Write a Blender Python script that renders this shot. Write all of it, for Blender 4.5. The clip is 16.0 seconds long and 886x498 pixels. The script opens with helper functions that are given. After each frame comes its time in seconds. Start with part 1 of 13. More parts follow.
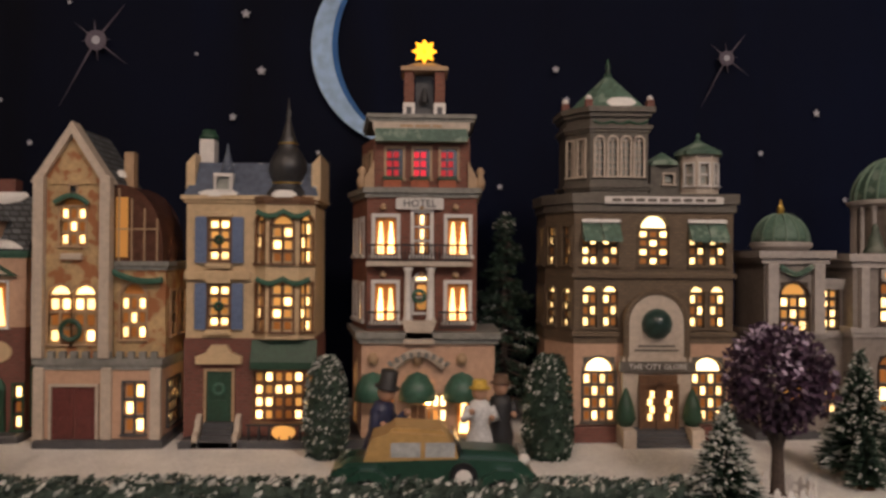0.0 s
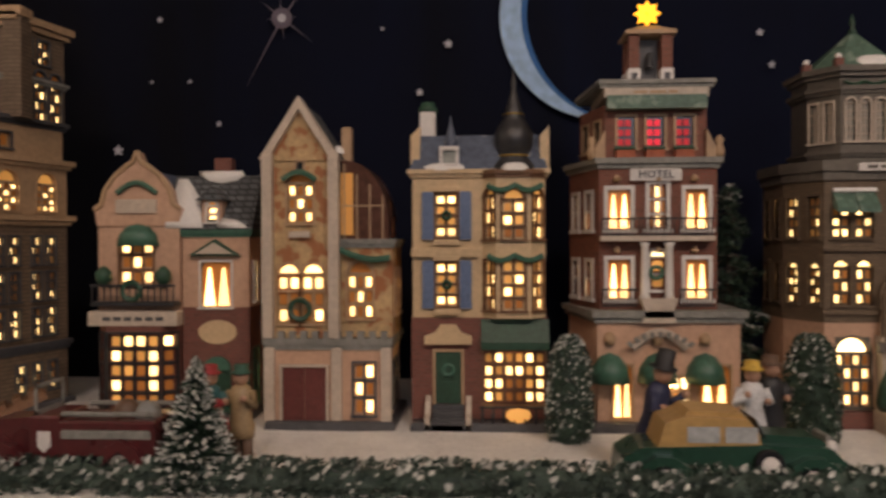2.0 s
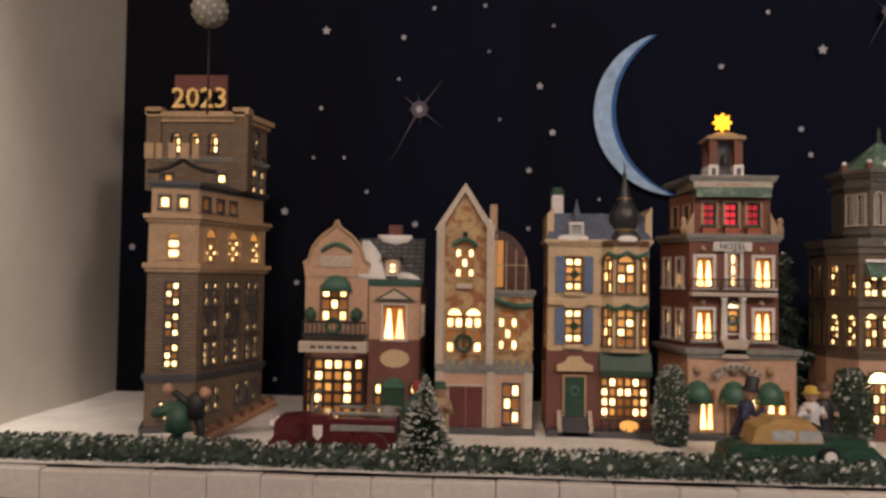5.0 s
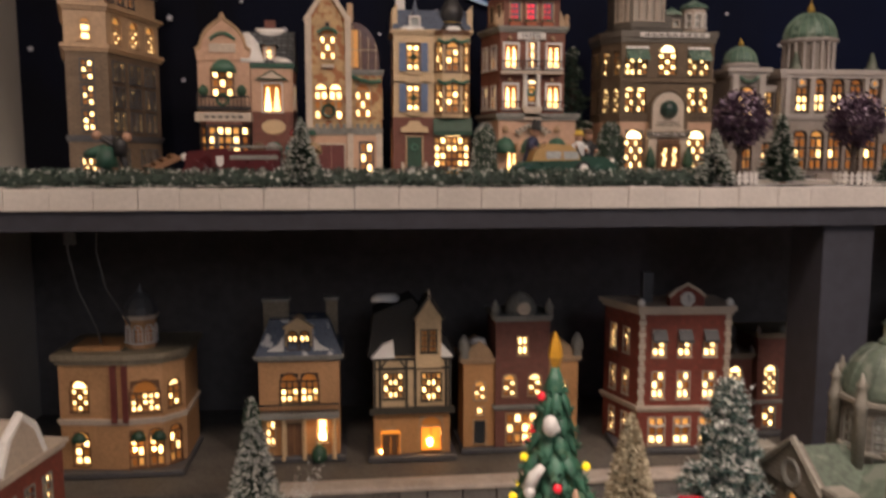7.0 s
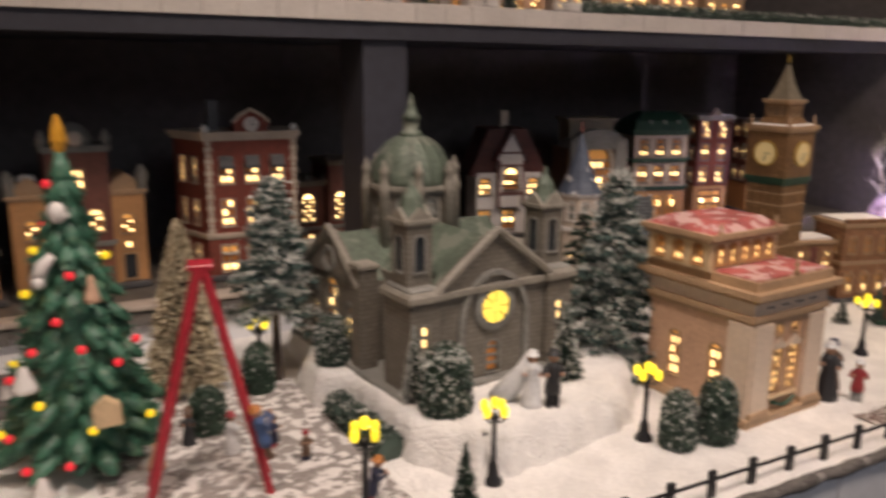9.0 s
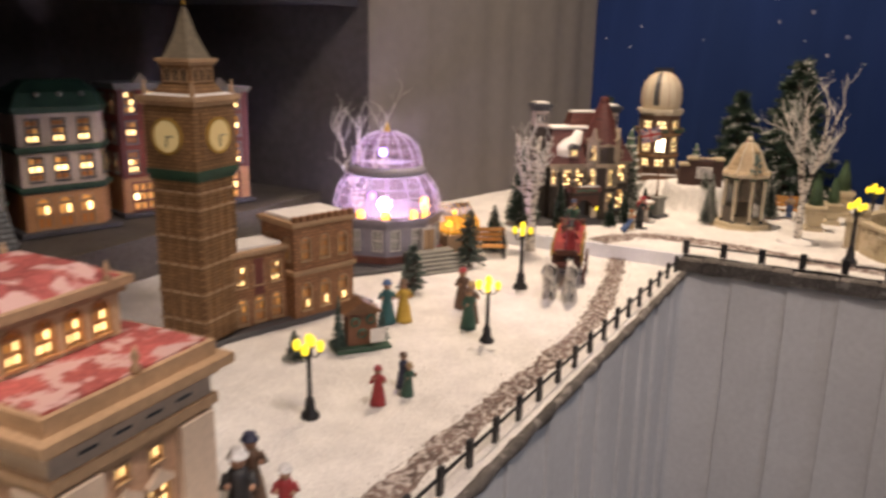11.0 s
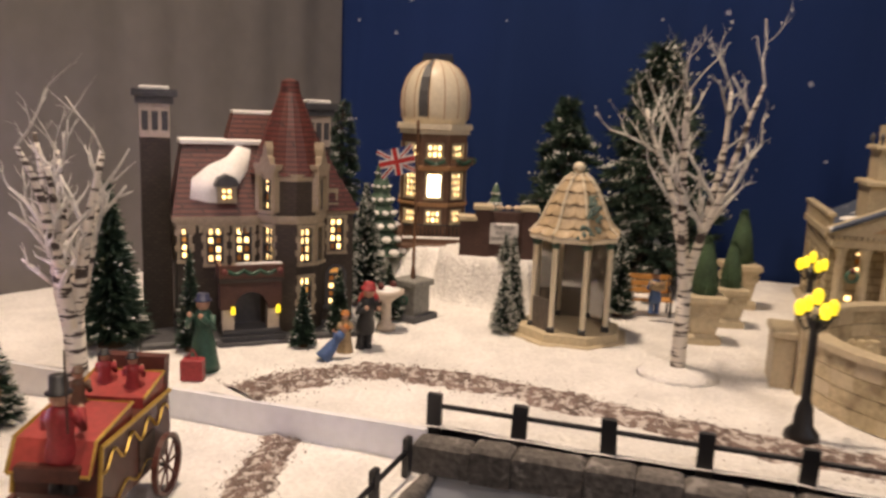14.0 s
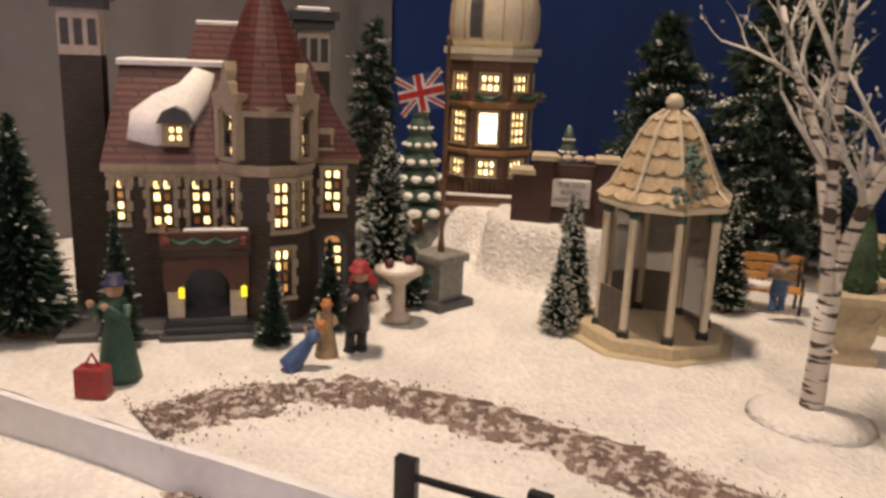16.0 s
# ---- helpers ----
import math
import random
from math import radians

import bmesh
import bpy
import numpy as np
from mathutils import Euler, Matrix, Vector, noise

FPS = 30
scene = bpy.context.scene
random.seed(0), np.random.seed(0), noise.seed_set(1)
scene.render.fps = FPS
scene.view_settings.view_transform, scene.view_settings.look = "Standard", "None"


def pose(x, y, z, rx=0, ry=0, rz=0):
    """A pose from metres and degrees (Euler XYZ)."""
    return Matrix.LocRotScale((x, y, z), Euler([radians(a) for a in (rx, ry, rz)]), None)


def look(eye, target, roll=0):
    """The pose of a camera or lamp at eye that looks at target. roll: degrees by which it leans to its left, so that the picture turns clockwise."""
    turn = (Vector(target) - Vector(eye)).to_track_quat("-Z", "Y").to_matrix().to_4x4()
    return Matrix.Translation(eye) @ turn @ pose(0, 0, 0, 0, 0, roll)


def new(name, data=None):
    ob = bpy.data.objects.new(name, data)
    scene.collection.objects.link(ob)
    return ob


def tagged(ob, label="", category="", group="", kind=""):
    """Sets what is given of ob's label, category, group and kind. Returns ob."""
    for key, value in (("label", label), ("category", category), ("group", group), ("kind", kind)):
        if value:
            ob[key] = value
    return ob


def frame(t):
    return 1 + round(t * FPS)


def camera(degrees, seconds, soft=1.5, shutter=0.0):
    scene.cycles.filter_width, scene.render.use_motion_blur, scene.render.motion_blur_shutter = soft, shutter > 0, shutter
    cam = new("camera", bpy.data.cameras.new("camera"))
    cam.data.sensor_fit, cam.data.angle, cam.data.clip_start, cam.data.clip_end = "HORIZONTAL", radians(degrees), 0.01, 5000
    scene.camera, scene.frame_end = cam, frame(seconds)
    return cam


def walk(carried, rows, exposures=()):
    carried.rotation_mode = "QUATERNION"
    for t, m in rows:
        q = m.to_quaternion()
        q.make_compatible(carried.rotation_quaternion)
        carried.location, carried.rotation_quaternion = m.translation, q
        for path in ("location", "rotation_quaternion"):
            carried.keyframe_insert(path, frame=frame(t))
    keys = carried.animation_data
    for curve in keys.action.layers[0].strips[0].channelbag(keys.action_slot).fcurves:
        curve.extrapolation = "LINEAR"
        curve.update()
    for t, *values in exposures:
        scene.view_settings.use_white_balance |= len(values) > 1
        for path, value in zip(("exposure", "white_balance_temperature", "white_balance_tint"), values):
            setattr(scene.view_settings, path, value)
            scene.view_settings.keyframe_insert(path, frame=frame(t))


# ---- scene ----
cam = camera(58.1, 16.0, soft=2.8, shutter=0.4)
METRES, EYE, TILT, LEAN, TURN = 2.5, 1.5, 0.0, 0.0, -2.0
ROWS = [
    (0.0, 0.0, 0.0, 0.0, -0.0, 0.55, -0.38),
    (0.5, -0.0182, -0.0053, -0.0007, -0.9, 0.1, 0.58),
    (1.0, -0.0301, -0.0045, -0.0018, -0.41, -0.38, 0.72),
    (1.5, -0.0384, 0.0053, -0.001, 1.79, -0.43, 0.12),
    (2.0, -0.0508, 0.0101, -0.0035, 5.2, -0.44, 0.24),
    (2.5, -0.0759, 0.0115, -0.001, 6.88, -0.27, 0.94),
    (3.0, -0.0961, 0.007, 0.0009, 7.35, 0.28, 0.94),
    (5.5, -0.0945, -0.1068, 0.003, 4.39, 2.08, -1.73),
    (6.0, -0.0881, -0.1357, -0.0123, 2.75, 0.47, -2.27),
    (6.5, -0.0925, -0.1581, -0.0308, -1.14, -2.96, -1.43),
    (7.0, -0.0887, -0.1784, -0.0466, -4.26, -6.78, -0.1),
    (7.5, -0.0827, -0.1971, -0.0612, -6.17, -8.01, -0.08),
    (8.0, -0.0776, -0.2099, -0.0723, -9.78, -9.72, 0.11),
    (8.5, -0.0654, -0.2143, -0.0826, -18.02, -11.67, -0.13),
    (9.0, -0.0429, -0.2014, -0.0929, -28.58, -12.94, -0.54),
    (9.5, -0.0044, -0.1846, -0.1007, -38.92, -13.98, -0.85),
    (10.0, 0.0377, -0.1671, -0.1011, -46.17, -14.19, -1.49),
    (12.5, 0.2934, -0.1037, -0.1012, -76.52, -13.56, -1.95),
    (13.0, 0.3582, -0.1108, -0.1144, -75.75, -10.94, -3.83),
    (13.5, 0.3947, -0.1115, -0.135, -72.87, -8.5, -3.41),
    (14.0, 0.4377, -0.0971, -0.1475, -70.69, -9.81, -2.24),
    (14.5, 0.4806, -0.084, -0.1563, -70.02, -11.06, -1.74),
    (15.0, 0.507, -0.085, -0.1586, -68.36, -13.31, -1.44),
    (15.5, 0.5168, -0.0917, -0.1584, -65.5, -14.59, -2.31),
    (16.0, 0.5221, -0.0892, -0.1558, -62.77, -13.9, -2.2),
]
walk(cam, [(t, pose(0, 0, EYE, TILT, LEAN, TURN) @ pose(METRES * x, METRES * y, METRES * z, 90 + pitch, roll, yaw)) for t, x, y, z, yaw, pitch, roll in ROWS],
     [(0.0, 0.02), (1.0, 0.02), (2.0, -0.06), (3.0, -0.12), (5.5, 0.34), (6.5, 0.50), (7.0, 0.36), (7.5, 0.42), (8.0, 0.28), (8.5, 0.12), (9.0, 0.16), (10.0, 0.28), (12.5, 0.04), (13.5, 0.10), (14.5, -0.04), (15.5, -0.16), (16.0, -0.12)])

# ---------------------------------------------------------------- light
world = bpy.data.worlds.new("room_world")
scene.world = world
world.use_nodes = True
world.node_tree.nodes["Background"].inputs["Color"].default_value = (0.30, 0.285, 0.33, 1)
world.node_tree.nodes["Background"].inputs["Strength"].default_value = 0.22


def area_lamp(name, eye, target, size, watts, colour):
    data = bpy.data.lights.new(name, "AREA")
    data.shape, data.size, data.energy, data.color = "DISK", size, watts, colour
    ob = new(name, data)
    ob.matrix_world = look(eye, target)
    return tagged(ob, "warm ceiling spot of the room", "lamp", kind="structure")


def spot_lamp(name, eye, target, radius, watts, colour, cone, blend):
    data = bpy.data.lights.new(name, "SPOT")
    data.shadow_soft_size, data.energy, data.color = radius, watts, colour
    data.spot_size, data.spot_blend = radians(cone), blend
    ob = new(name, data)
    ob.matrix_world = look(eye, target)
    return tagged(ob, "warm ceiling spot of the room", "lamp", kind="structure")


# ceiling spots over the tables, and an added cool fill lamp behind the viewer
spot_lamp("ceiling_spot_right", (1.68, 0.12, 2.32), (1.66, -0.20, 0.93), 0.06, 80.0, (1.0, 0.76, 0.56), 84, 1.0)
area_lamp("ceiling_spot_middle", (0.66, -0.64, 2.40), (0.62, 0.12, 0.95), 0.3, 11.0, (1.0, 0.80, 0.68))
spot_lamp("ceiling_spot_wall", (-0.45, 0.08, 2.34), (-0.745, 0.36, 1.75), 0.05, 36.0, (1.0, 0.87, 0.74), 36, 0.9)
spot_lamp("ceiling_spot_centre", (-0.05, -0.28, 2.42), (0.27, 0.12, 0.94), 0.06, 46.0, (1.0, 0.84, 0.76), 44, 0.8)
area_lamp("ceiling_spot_left", (-0.35, -0.60, 2.45), (-0.72, 0.40, 1.65), 0.2, 5.3, (1.0, 0.74, 0.58))
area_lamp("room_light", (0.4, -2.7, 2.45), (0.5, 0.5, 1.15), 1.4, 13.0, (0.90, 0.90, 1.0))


# ---------------------------------------------------------------- materials
def nodes_of(name):
    m = bpy.data.materials.new(name)
    m.use_nodes = True
    nt = m.node_tree
    return m, nt, nt.nodes["Principled BSDF"]


def paint(name, col, rough=0.55, vary=0.25, scale=70, bump=0.25, metal=0.0, second=None, amount=0.5, coat=0.0, deep=0.001):
    """A painted or natural surface: base colour with broad blotches, fine grain and relief; second is a stain or dusting colour."""
    m, nt, b = nodes_of(name)
    n, l = nt.nodes, nt.links
    tc = n.new("ShaderNodeTexCoord")
    broad, fine = n.new("ShaderNodeTexNoise"), n.new("ShaderNodeTexNoise")
    broad.inputs["Scale"].default_value, broad.inputs["Detail"].default_value = scale * 0.35, 3
    fine.inputs["Scale"].default_value, fine.inputs["Detail"].default_value = scale * 4, 5
    for t in (broad, fine):
        l.new(tc.outputs["Object"], t.inputs["Vector"])
    mixn = n.new("ShaderNodeMath")
    mixn.operation = "ADD"
    half = n.new("ShaderNodeMath")
    half.operation, half.inputs[1].default_value = "MULTIPLY", 0.5
    l.new(broad.outputs["Fac"], mixn.inputs[0])
    l.new(fine.outputs["Fac"], mixn.inputs[1])
    l.new(mixn.outputs[0], half.inputs[0])
    ramp = n.new("ShaderNodeValToRGB")
    lo = [c * (1 - vary) for c in col]
    hi = [min(1, c * (1 + vary)) for c in col]
    ramp.color_ramp.elements[0].position, ramp.color_ramp.elements[0].color = 0.36, (*lo, 1)
    ramp.color_ramp.elements[1].position, ramp.color_ramp.elements[1].color = 0.64, (*hi, 1)
    l.new(half.outputs[0], ramp.inputs[0])
    out = ramp.outputs[0]
    if second:
        mask = n.new("ShaderNodeTexNoise")
        mask.inputs["Scale"].default_value, mask.inputs["Detail"].default_value = scale, 6
        l.new(tc.outputs["Object"], mask.inputs["Vector"])
        step = n.new("ShaderNodeValToRGB")
        edge = 0.62 - amount * 0.24
        step.color_ramp.elements[0].position, step.color_ramp.elements[1].position = edge, edge + 0.07
        l.new(mask.outputs["Fac"], step.inputs[0])
        mix = n.new("ShaderNodeMix")
        mix.data_type = "RGBA"
        l.new(step.outputs[0], mix.inputs["Factor"])
        l.new(out, mix.inputs["A"])
        mix.inputs["B"].default_value = (*second, 1)
        out = mix.outputs["Result"]
    l.new(out, b.inputs["Base Color"])
    rr = n.new("ShaderNodeMapRange")
    rr.inputs["To Min"].default_value, rr.inputs["To Max"].default_value = max(0.05, rough - 0.12), min(1, rough + 0.12)
    l.new(broad.outputs["Fac"], rr.inputs["Value"])
    l.new(rr.outputs[0], b.inputs["Roughness"])
    b.inputs["Metallic"].default_value = metal
    b.inputs["Coat Weight"].default_value = coat
    if bump:
        bp = n.new("ShaderNodeBump")
        bp.inputs["Strength"].default_value, bp.inputs["Distance"].default_value = bump, deep
        l.new(half.outputs[0], bp.inputs["Height"])
        l.new(bp.outputs[0], b.inputs["Normal"])
    return m


def glow(name, col, strength, vary=0.0):
    m, nt, b = nodes_of(name)
    b.inputs["Base Color"].default_value = (*[c * 0.6 for c in col], 1)
    b.inputs["Emission Color"].default_value = (*col, 1)
    b.inputs["Emission Strength"].default_value = strength
    b.inputs["Roughness"].default_value = 0.4
    if vary:
        info = nt.nodes.new("ShaderNodeObjectInfo")
        mr = nt.nodes.new("ShaderNodeMapRange")
        mr.inputs["To Min"].default_value, mr.inputs["To Max"].default_value = strength * (1 - vary), strength * (1 + vary)
        nt.links.new(info.outputs["Random"], mr.inputs["Value"])
        nt.links.new(mr.outputs[0], b.inputs["Emission Strength"])
    return m


def coursed(name, col, mortar, w, h, vary=0.3, rough=0.7, joint=0.0008):
    """Fine moulded courses on glazed ceramic, too small to pick apart: brick or ashlar w by h metres."""
    m, nt, b = nodes_of(name)
    n, l = nt.nodes, nt.links
    tc = n.new("ShaderNodeTexCoord")
    sep, comb, add = n.new("ShaderNodeSeparateXYZ"), n.new("ShaderNodeCombineXYZ"), n.new("ShaderNodeMath")
    add.operation = "ADD"
    l.new(tc.outputs["Object"], sep.inputs[0])
    l.new(sep.outputs["X"], add.inputs[0])
    l.new(sep.outputs["Y"], add.inputs[1])
    l.new(add.outputs[0], comb.inputs["X"])
    l.new(sep.outputs["Z"], comb.inputs["Y"])
    br = n.new("ShaderNodeTexBrick")
    br.inputs["Scale"].default_value = 1.0
    br.inputs["Brick Width"].default_value, br.inputs["Row Height"].default_value = w, h
    br.inputs["Mortar Size"].default_value = joint
    br.inputs["Color1"].default_value = (*[c * (1 - vary) for c in col], 1)
    br.inputs["Color2"].default_value = (*[min(1, c * (1 + vary)) for c in col], 1)
    br.inputs["Mortar"].default_value = (*mortar, 1)
    l.new(comb.outputs[0], br.inputs["Vector"])
    no = n.new("ShaderNodeTexNoise")
    no.inputs["Scale"].default_value, no.inputs["Detail"].default_value = 120, 5
    l.new(tc.outputs["Object"], no.inputs["Vector"])
    mix = n.new("ShaderNodeMix")
    mix.data_type, mix.blend_type = "RGBA", "MULTIPLY"
    mix.inputs["Factor"].default_value = 0.5
    ramp = n.new("ShaderNodeValToRGB")
    ramp.color_ramp.elements[0].position, ramp.color_ramp.elements[0].color = 0.3, (0.55, 0.55, 0.55, 1)
    ramp.color_ramp.elements[1].position = 0.7
    l.new(no.outputs["Fac"], ramp.inputs[0])
    l.new(br.outputs["Color"], mix.inputs["A"])
    l.new(ramp.outputs[0], mix.inputs["B"])
    l.new(mix.outputs["Result"], b.inputs["Base Color"])
    b.inputs["Roughness"].default_value = rough
    bp = n.new("ShaderNodeBump")
    bp.inputs["Strength"].default_value, bp.inputs["Distance"].default_value, bp.invert = 0.5, 0.0006, True
    l.new(br.outputs["Fac"], bp.inputs["Height"])
    l.new(bp.outputs[0], b.inputs["Normal"])
    return m


SNOW = paint("snow", (0.80, 0.78, 0.75), 0.75, 0.10, 120, 0.9)
FLUFF = paint("snow_blanket", (0.82, 0.80, 0.77), 0.75, 0.13, 75, 1.0, deep=0.007)
MULCH = paint("mulch_track", (0.21, 0.155, 0.135), 0.9, 0.6, 160, 1.0, second=(0.60, 0.54, 0.50), amount=0.52, deep=0.004)
PLASTER_WALL = paint("wall_paint", (0.50, 0.47, 0.42), 0.8, 0.05, 8, 0.15)
PANEL_CLOTH = paint("panel_cloth", (0.172, 0.160, 0.150), 0.9, 0.08, 12, 0.25)
BLACKBOARD = paint("dark_blue_grey_board", (0.030, 0.031, 0.042), 0.7, 0.2, 15, 0.2)
BLACKCLOTH = paint("black_backing", (0.080, 0.074, 0.074), 0.95, 0.2, 15, 0.1)
SKIRT = paint("white_fabric", (0.76, 0.77, 0.80), 0.9, 0.06, 30, 0.3)
GREYBARK = paint("grey_edging", (0.115, 0.104, 0.096), 0.95, 0.5, 60, 1.0, second=(0.26, 0.24, 0.225), amount=0.25, deep=0.004)
FLOOR = paint("floor_carpet", (0.05, 0.05, 0.055), 0.95, 0.2, 30, 0.4)
CEIL = paint("ceiling_paint", (0.55, 0.54, 0.52), 0.9, 0.05, 10, 0.1)
WHITESTRIP = paint("white_foam_block", (0.54, 0.50, 0.46), 0.85, 0.10, 50, 0.6)
GLOSSBLACK = paint("black_metal", (0.012, 0.012, 0.014), 0.4, 0.3, 60, 0.1)
IRON = paint("dark_iron", (0.02, 0.02, 0.022), 0.5, 0.3, 60, 0.2)

LIT = glow("lit_pane", (1.0, 0.64, 0.25), 3.6, 0.35)
WARM = glow("warm_pane", (1.0, 0.46, 0.11), 0.42, 0.6)
DIM = glow("dim_pane", (0.9, 0.34, 0.07), 0.045, 0.6)
BRIGHT = glow("bright_pane", (1.0, 0.74, 0.36), 4.2, 0.3)
DOORBULB = glow("doorway_bulb", (1.0, 0.52, 0.15), 24.0)
YELLOWLAMP = glow("yellow_lamp_globe", (1.0, 0.74, 0.03), 1.4, 0.3)
DARKPANE = paint("dark_pane", (0.03, 0.035, 0.04), 0.15, 0.2, 40, 0.0)
GREYPANE = paint("grey_pane", (0.30, 0.31, 0.28), 0.3, 0.25, 60, 0.1)

CREAM = paint("cream_glaze", (0.57, 0.42, 0.25), 0.45, 0.14, 60, 0.3)
PEACH = paint("peach_glaze", (0.52, 0.33, 0.225), 0.45, 0.14, 60, 0.3)
PALE = paint("pale_stone_glaze", (0.50, 0.42, 0.34), 0.5, 0.16, 60, 0.35)
GREYSTONE = paint("grey_stone_glaze", (0.22, 0.215, 0.195), 0.6, 0.28, 60, 0.5)
ORANGETAN = paint("orange_tan_glaze", (0.42, 0.235, 0.115), 0.5, 0.2, 60, 0.3)
TAN = paint("tan_glaze", (0.42, 0.28, 0.165), 0.5, 0.18, 60, 0.3)
WHITE = paint("white_glaze", (0.66, 0.63, 0.60), 0.45, 0.10, 60, 0.25)
DARKGREY = paint("dark_grey_glaze", (0.07, 0.07, 0.075), 0.5, 0.25, 60, 0.3)
SLATE = paint("slate_blue_roof", (0.08, 0.10, 0.145), 0.5, 0.3, 60, 0.4, second=(0.6, 0.6, 0.6), amount=0.12)
GREYROOF = coursed("grey_tile_roof", (0.12, 0.13, 0.14), (0.03, 0.03, 0.03), 0.008, 0.005)
BLUESHUTTER = paint("blue_shutter", (0.13, 0.18, 0.30), 0.5, 0.2, 80, 0.2)
GREEN = paint("green_glaze", (0.05, 0.13, 0.09), 0.45, 0.25, 80, 0.3)
OLDCOPPER = paint("weathered_copper", (0.085, 0.108, 0.080), 0.6, 0.35, 45, 0.4, second=(0.155, 0.170, 0.135), amount=0.42)
VERDIGRIS = paint("verdigris_roof", (0.09, 0.155, 0.115), 0.5, 0.35, 60, 0.4, second=(0.22, 0.29, 0.23), amount=0.3)
DARKGREEN = paint("dark_green_paint", (0.02, 0.06, 0.035), 0.5, 0.3, 80, 0.3)
REDDOOR = paint("dark_red_door", (0.13, 0.035, 0.03), 0.45, 0.25, 80, 0.2)
WOODDARK = paint("dark_brown_wood", (0.05, 0.03, 0.02), 0.55, 0.35, 80, 0.4)
WOOD = paint("brown_wood", (0.16, 0.08, 0.04), 0.55, 0.35, 80, 0.4)
ORANGEWOOD = paint("orange_bench_wood", (0.50, 0.24, 0.06), 0.5, 0.25, 90, 0.3)
GOLD = paint("gold_paint", (0.55, 0.36, 0.08), 0.35, 0.2, 80, 0.2, metal=0.6)
TIMES_STONE = coursed("tan_ashlar", (0.205, 0.143, 0.094), (0.14, 0.098, 0.065), 0.012, 0.0035, 0.12)
HOTELBRICK = coursed("dark_red_brick", (0.22, 0.055, 0.035), (0.20, 0.09, 0.06), 0.006, 0.0025)
SHOPBRICK = coursed("shop_red_brick", (0.20, 0.055, 0.04), (0.18, 0.08, 0.06), 0.006, 0.0025)
BROWNBRICK = coursed("brown_brick", (0.17, 0.115, 0.07), (0.14, 0.10, 0.065), 0.006, 0.0025, 0.2)
REDBRICK = coursed("red_brick", (0.29, 0.046, 0.030), (0.21, 0.062, 0.042), 0.006, 0.0025)
PUDDING = paint("patchy_yellow_stone", (0.47, 0.32, 0.16), 0.6, 0.25, 80, 0.6, second=(0.33, 0.13, 0.05), amount=0.55)
BENBRICK = coursed("golden_brown_ashlar", (0.30, 0.17, 0.075), (0.17, 0.09, 0.04), 0.010, 0.004, 0.15)
WESTBRICK = coursed("orange_ashlar", (0.36, 0.18, 0.09), (0.20, 0.10, 0.05), 0.010, 0.004, 0.2)
CATHSTONE = coursed("grey_ashlar", (0.195, 0.175, 0.142), (0.155, 0.138, 0.112), 0.012, 0.005, 0.10)
MANORBRICK = coursed("grey_brown_brick", (0.060, 0.044, 0.032), (0.046, 0.034, 0.026), 0.006, 0.0028, 0.2)
REDTILE = coursed("maroon_roof_tile", (0.125, 0.032, 0.024), (0.045, 0.014, 0.011), 0.030, 0.0042, 0.16, 0.5)
REDSNOWROOF = paint("red_roof_dusted", (0.36, 0.085, 0.075), 0.7, 0.45, 60, 0.5, second=(0.56, 0.36, 0.33), amount=0.5)
OBSBRICK = coursed("brown_red_brick", (0.20, 0.10, 0.06), (0.14, 0.08, 0.05), 0.006, 0.0026, 0.2)
BUFFSTONE = coursed("buff_stone_block", (0.48, 0.40, 0.26), (0.28, 0.22, 0.13), 0.016, 0.008, 0.12)
BUFF = paint("buff_stone", (0.50, 0.42, 0.28), 0.55, 0.16, 60, 0.4)
DOMECREAM = paint("cream_dome", (0.62, 0.55, 0.42), 0.4, 0.10, 60, 0.2)

NEEDLE = paint("dark_green_needles", (0.028, 0.055, 0.035), 0.6, 0.45, 120, 0.0)
NEEDLEBLUE = paint("blue_green_needles", (0.085, 0.130, 0.115), 0.6, 0.4, 120, 0.0)
FROST = paint("frosted_tips", (0.55, 0.56, 0.52), 0.7, 0.25, 150, 0.0)
PURPLELEAF = paint("purple_leaves", (0.055, 0.028, 0.055), 0.55, 0.5, 120, 0.0)
PURPLEFROST = paint("iridescent_frost", (0.45, 0.36, 0.48), 0.3, 0.3, 150, 0.0)
BARK = paint("brown_bark", (0.07, 0.05, 0.04), 0.85, 0.4, 100, 0.6)
BRIGHTGREEN = paint("green_resin_tree", (0.038, 0.120, 0.075), 0.45, 0.45, 90, 0.6, second=(0.085, 0.17, 0.105), amount=0.22)
HEDGELEAF = paint("frosted_hedge_leaf", (0.045, 0.07, 0.055), 0.6, 0.5, 150, 0.0)


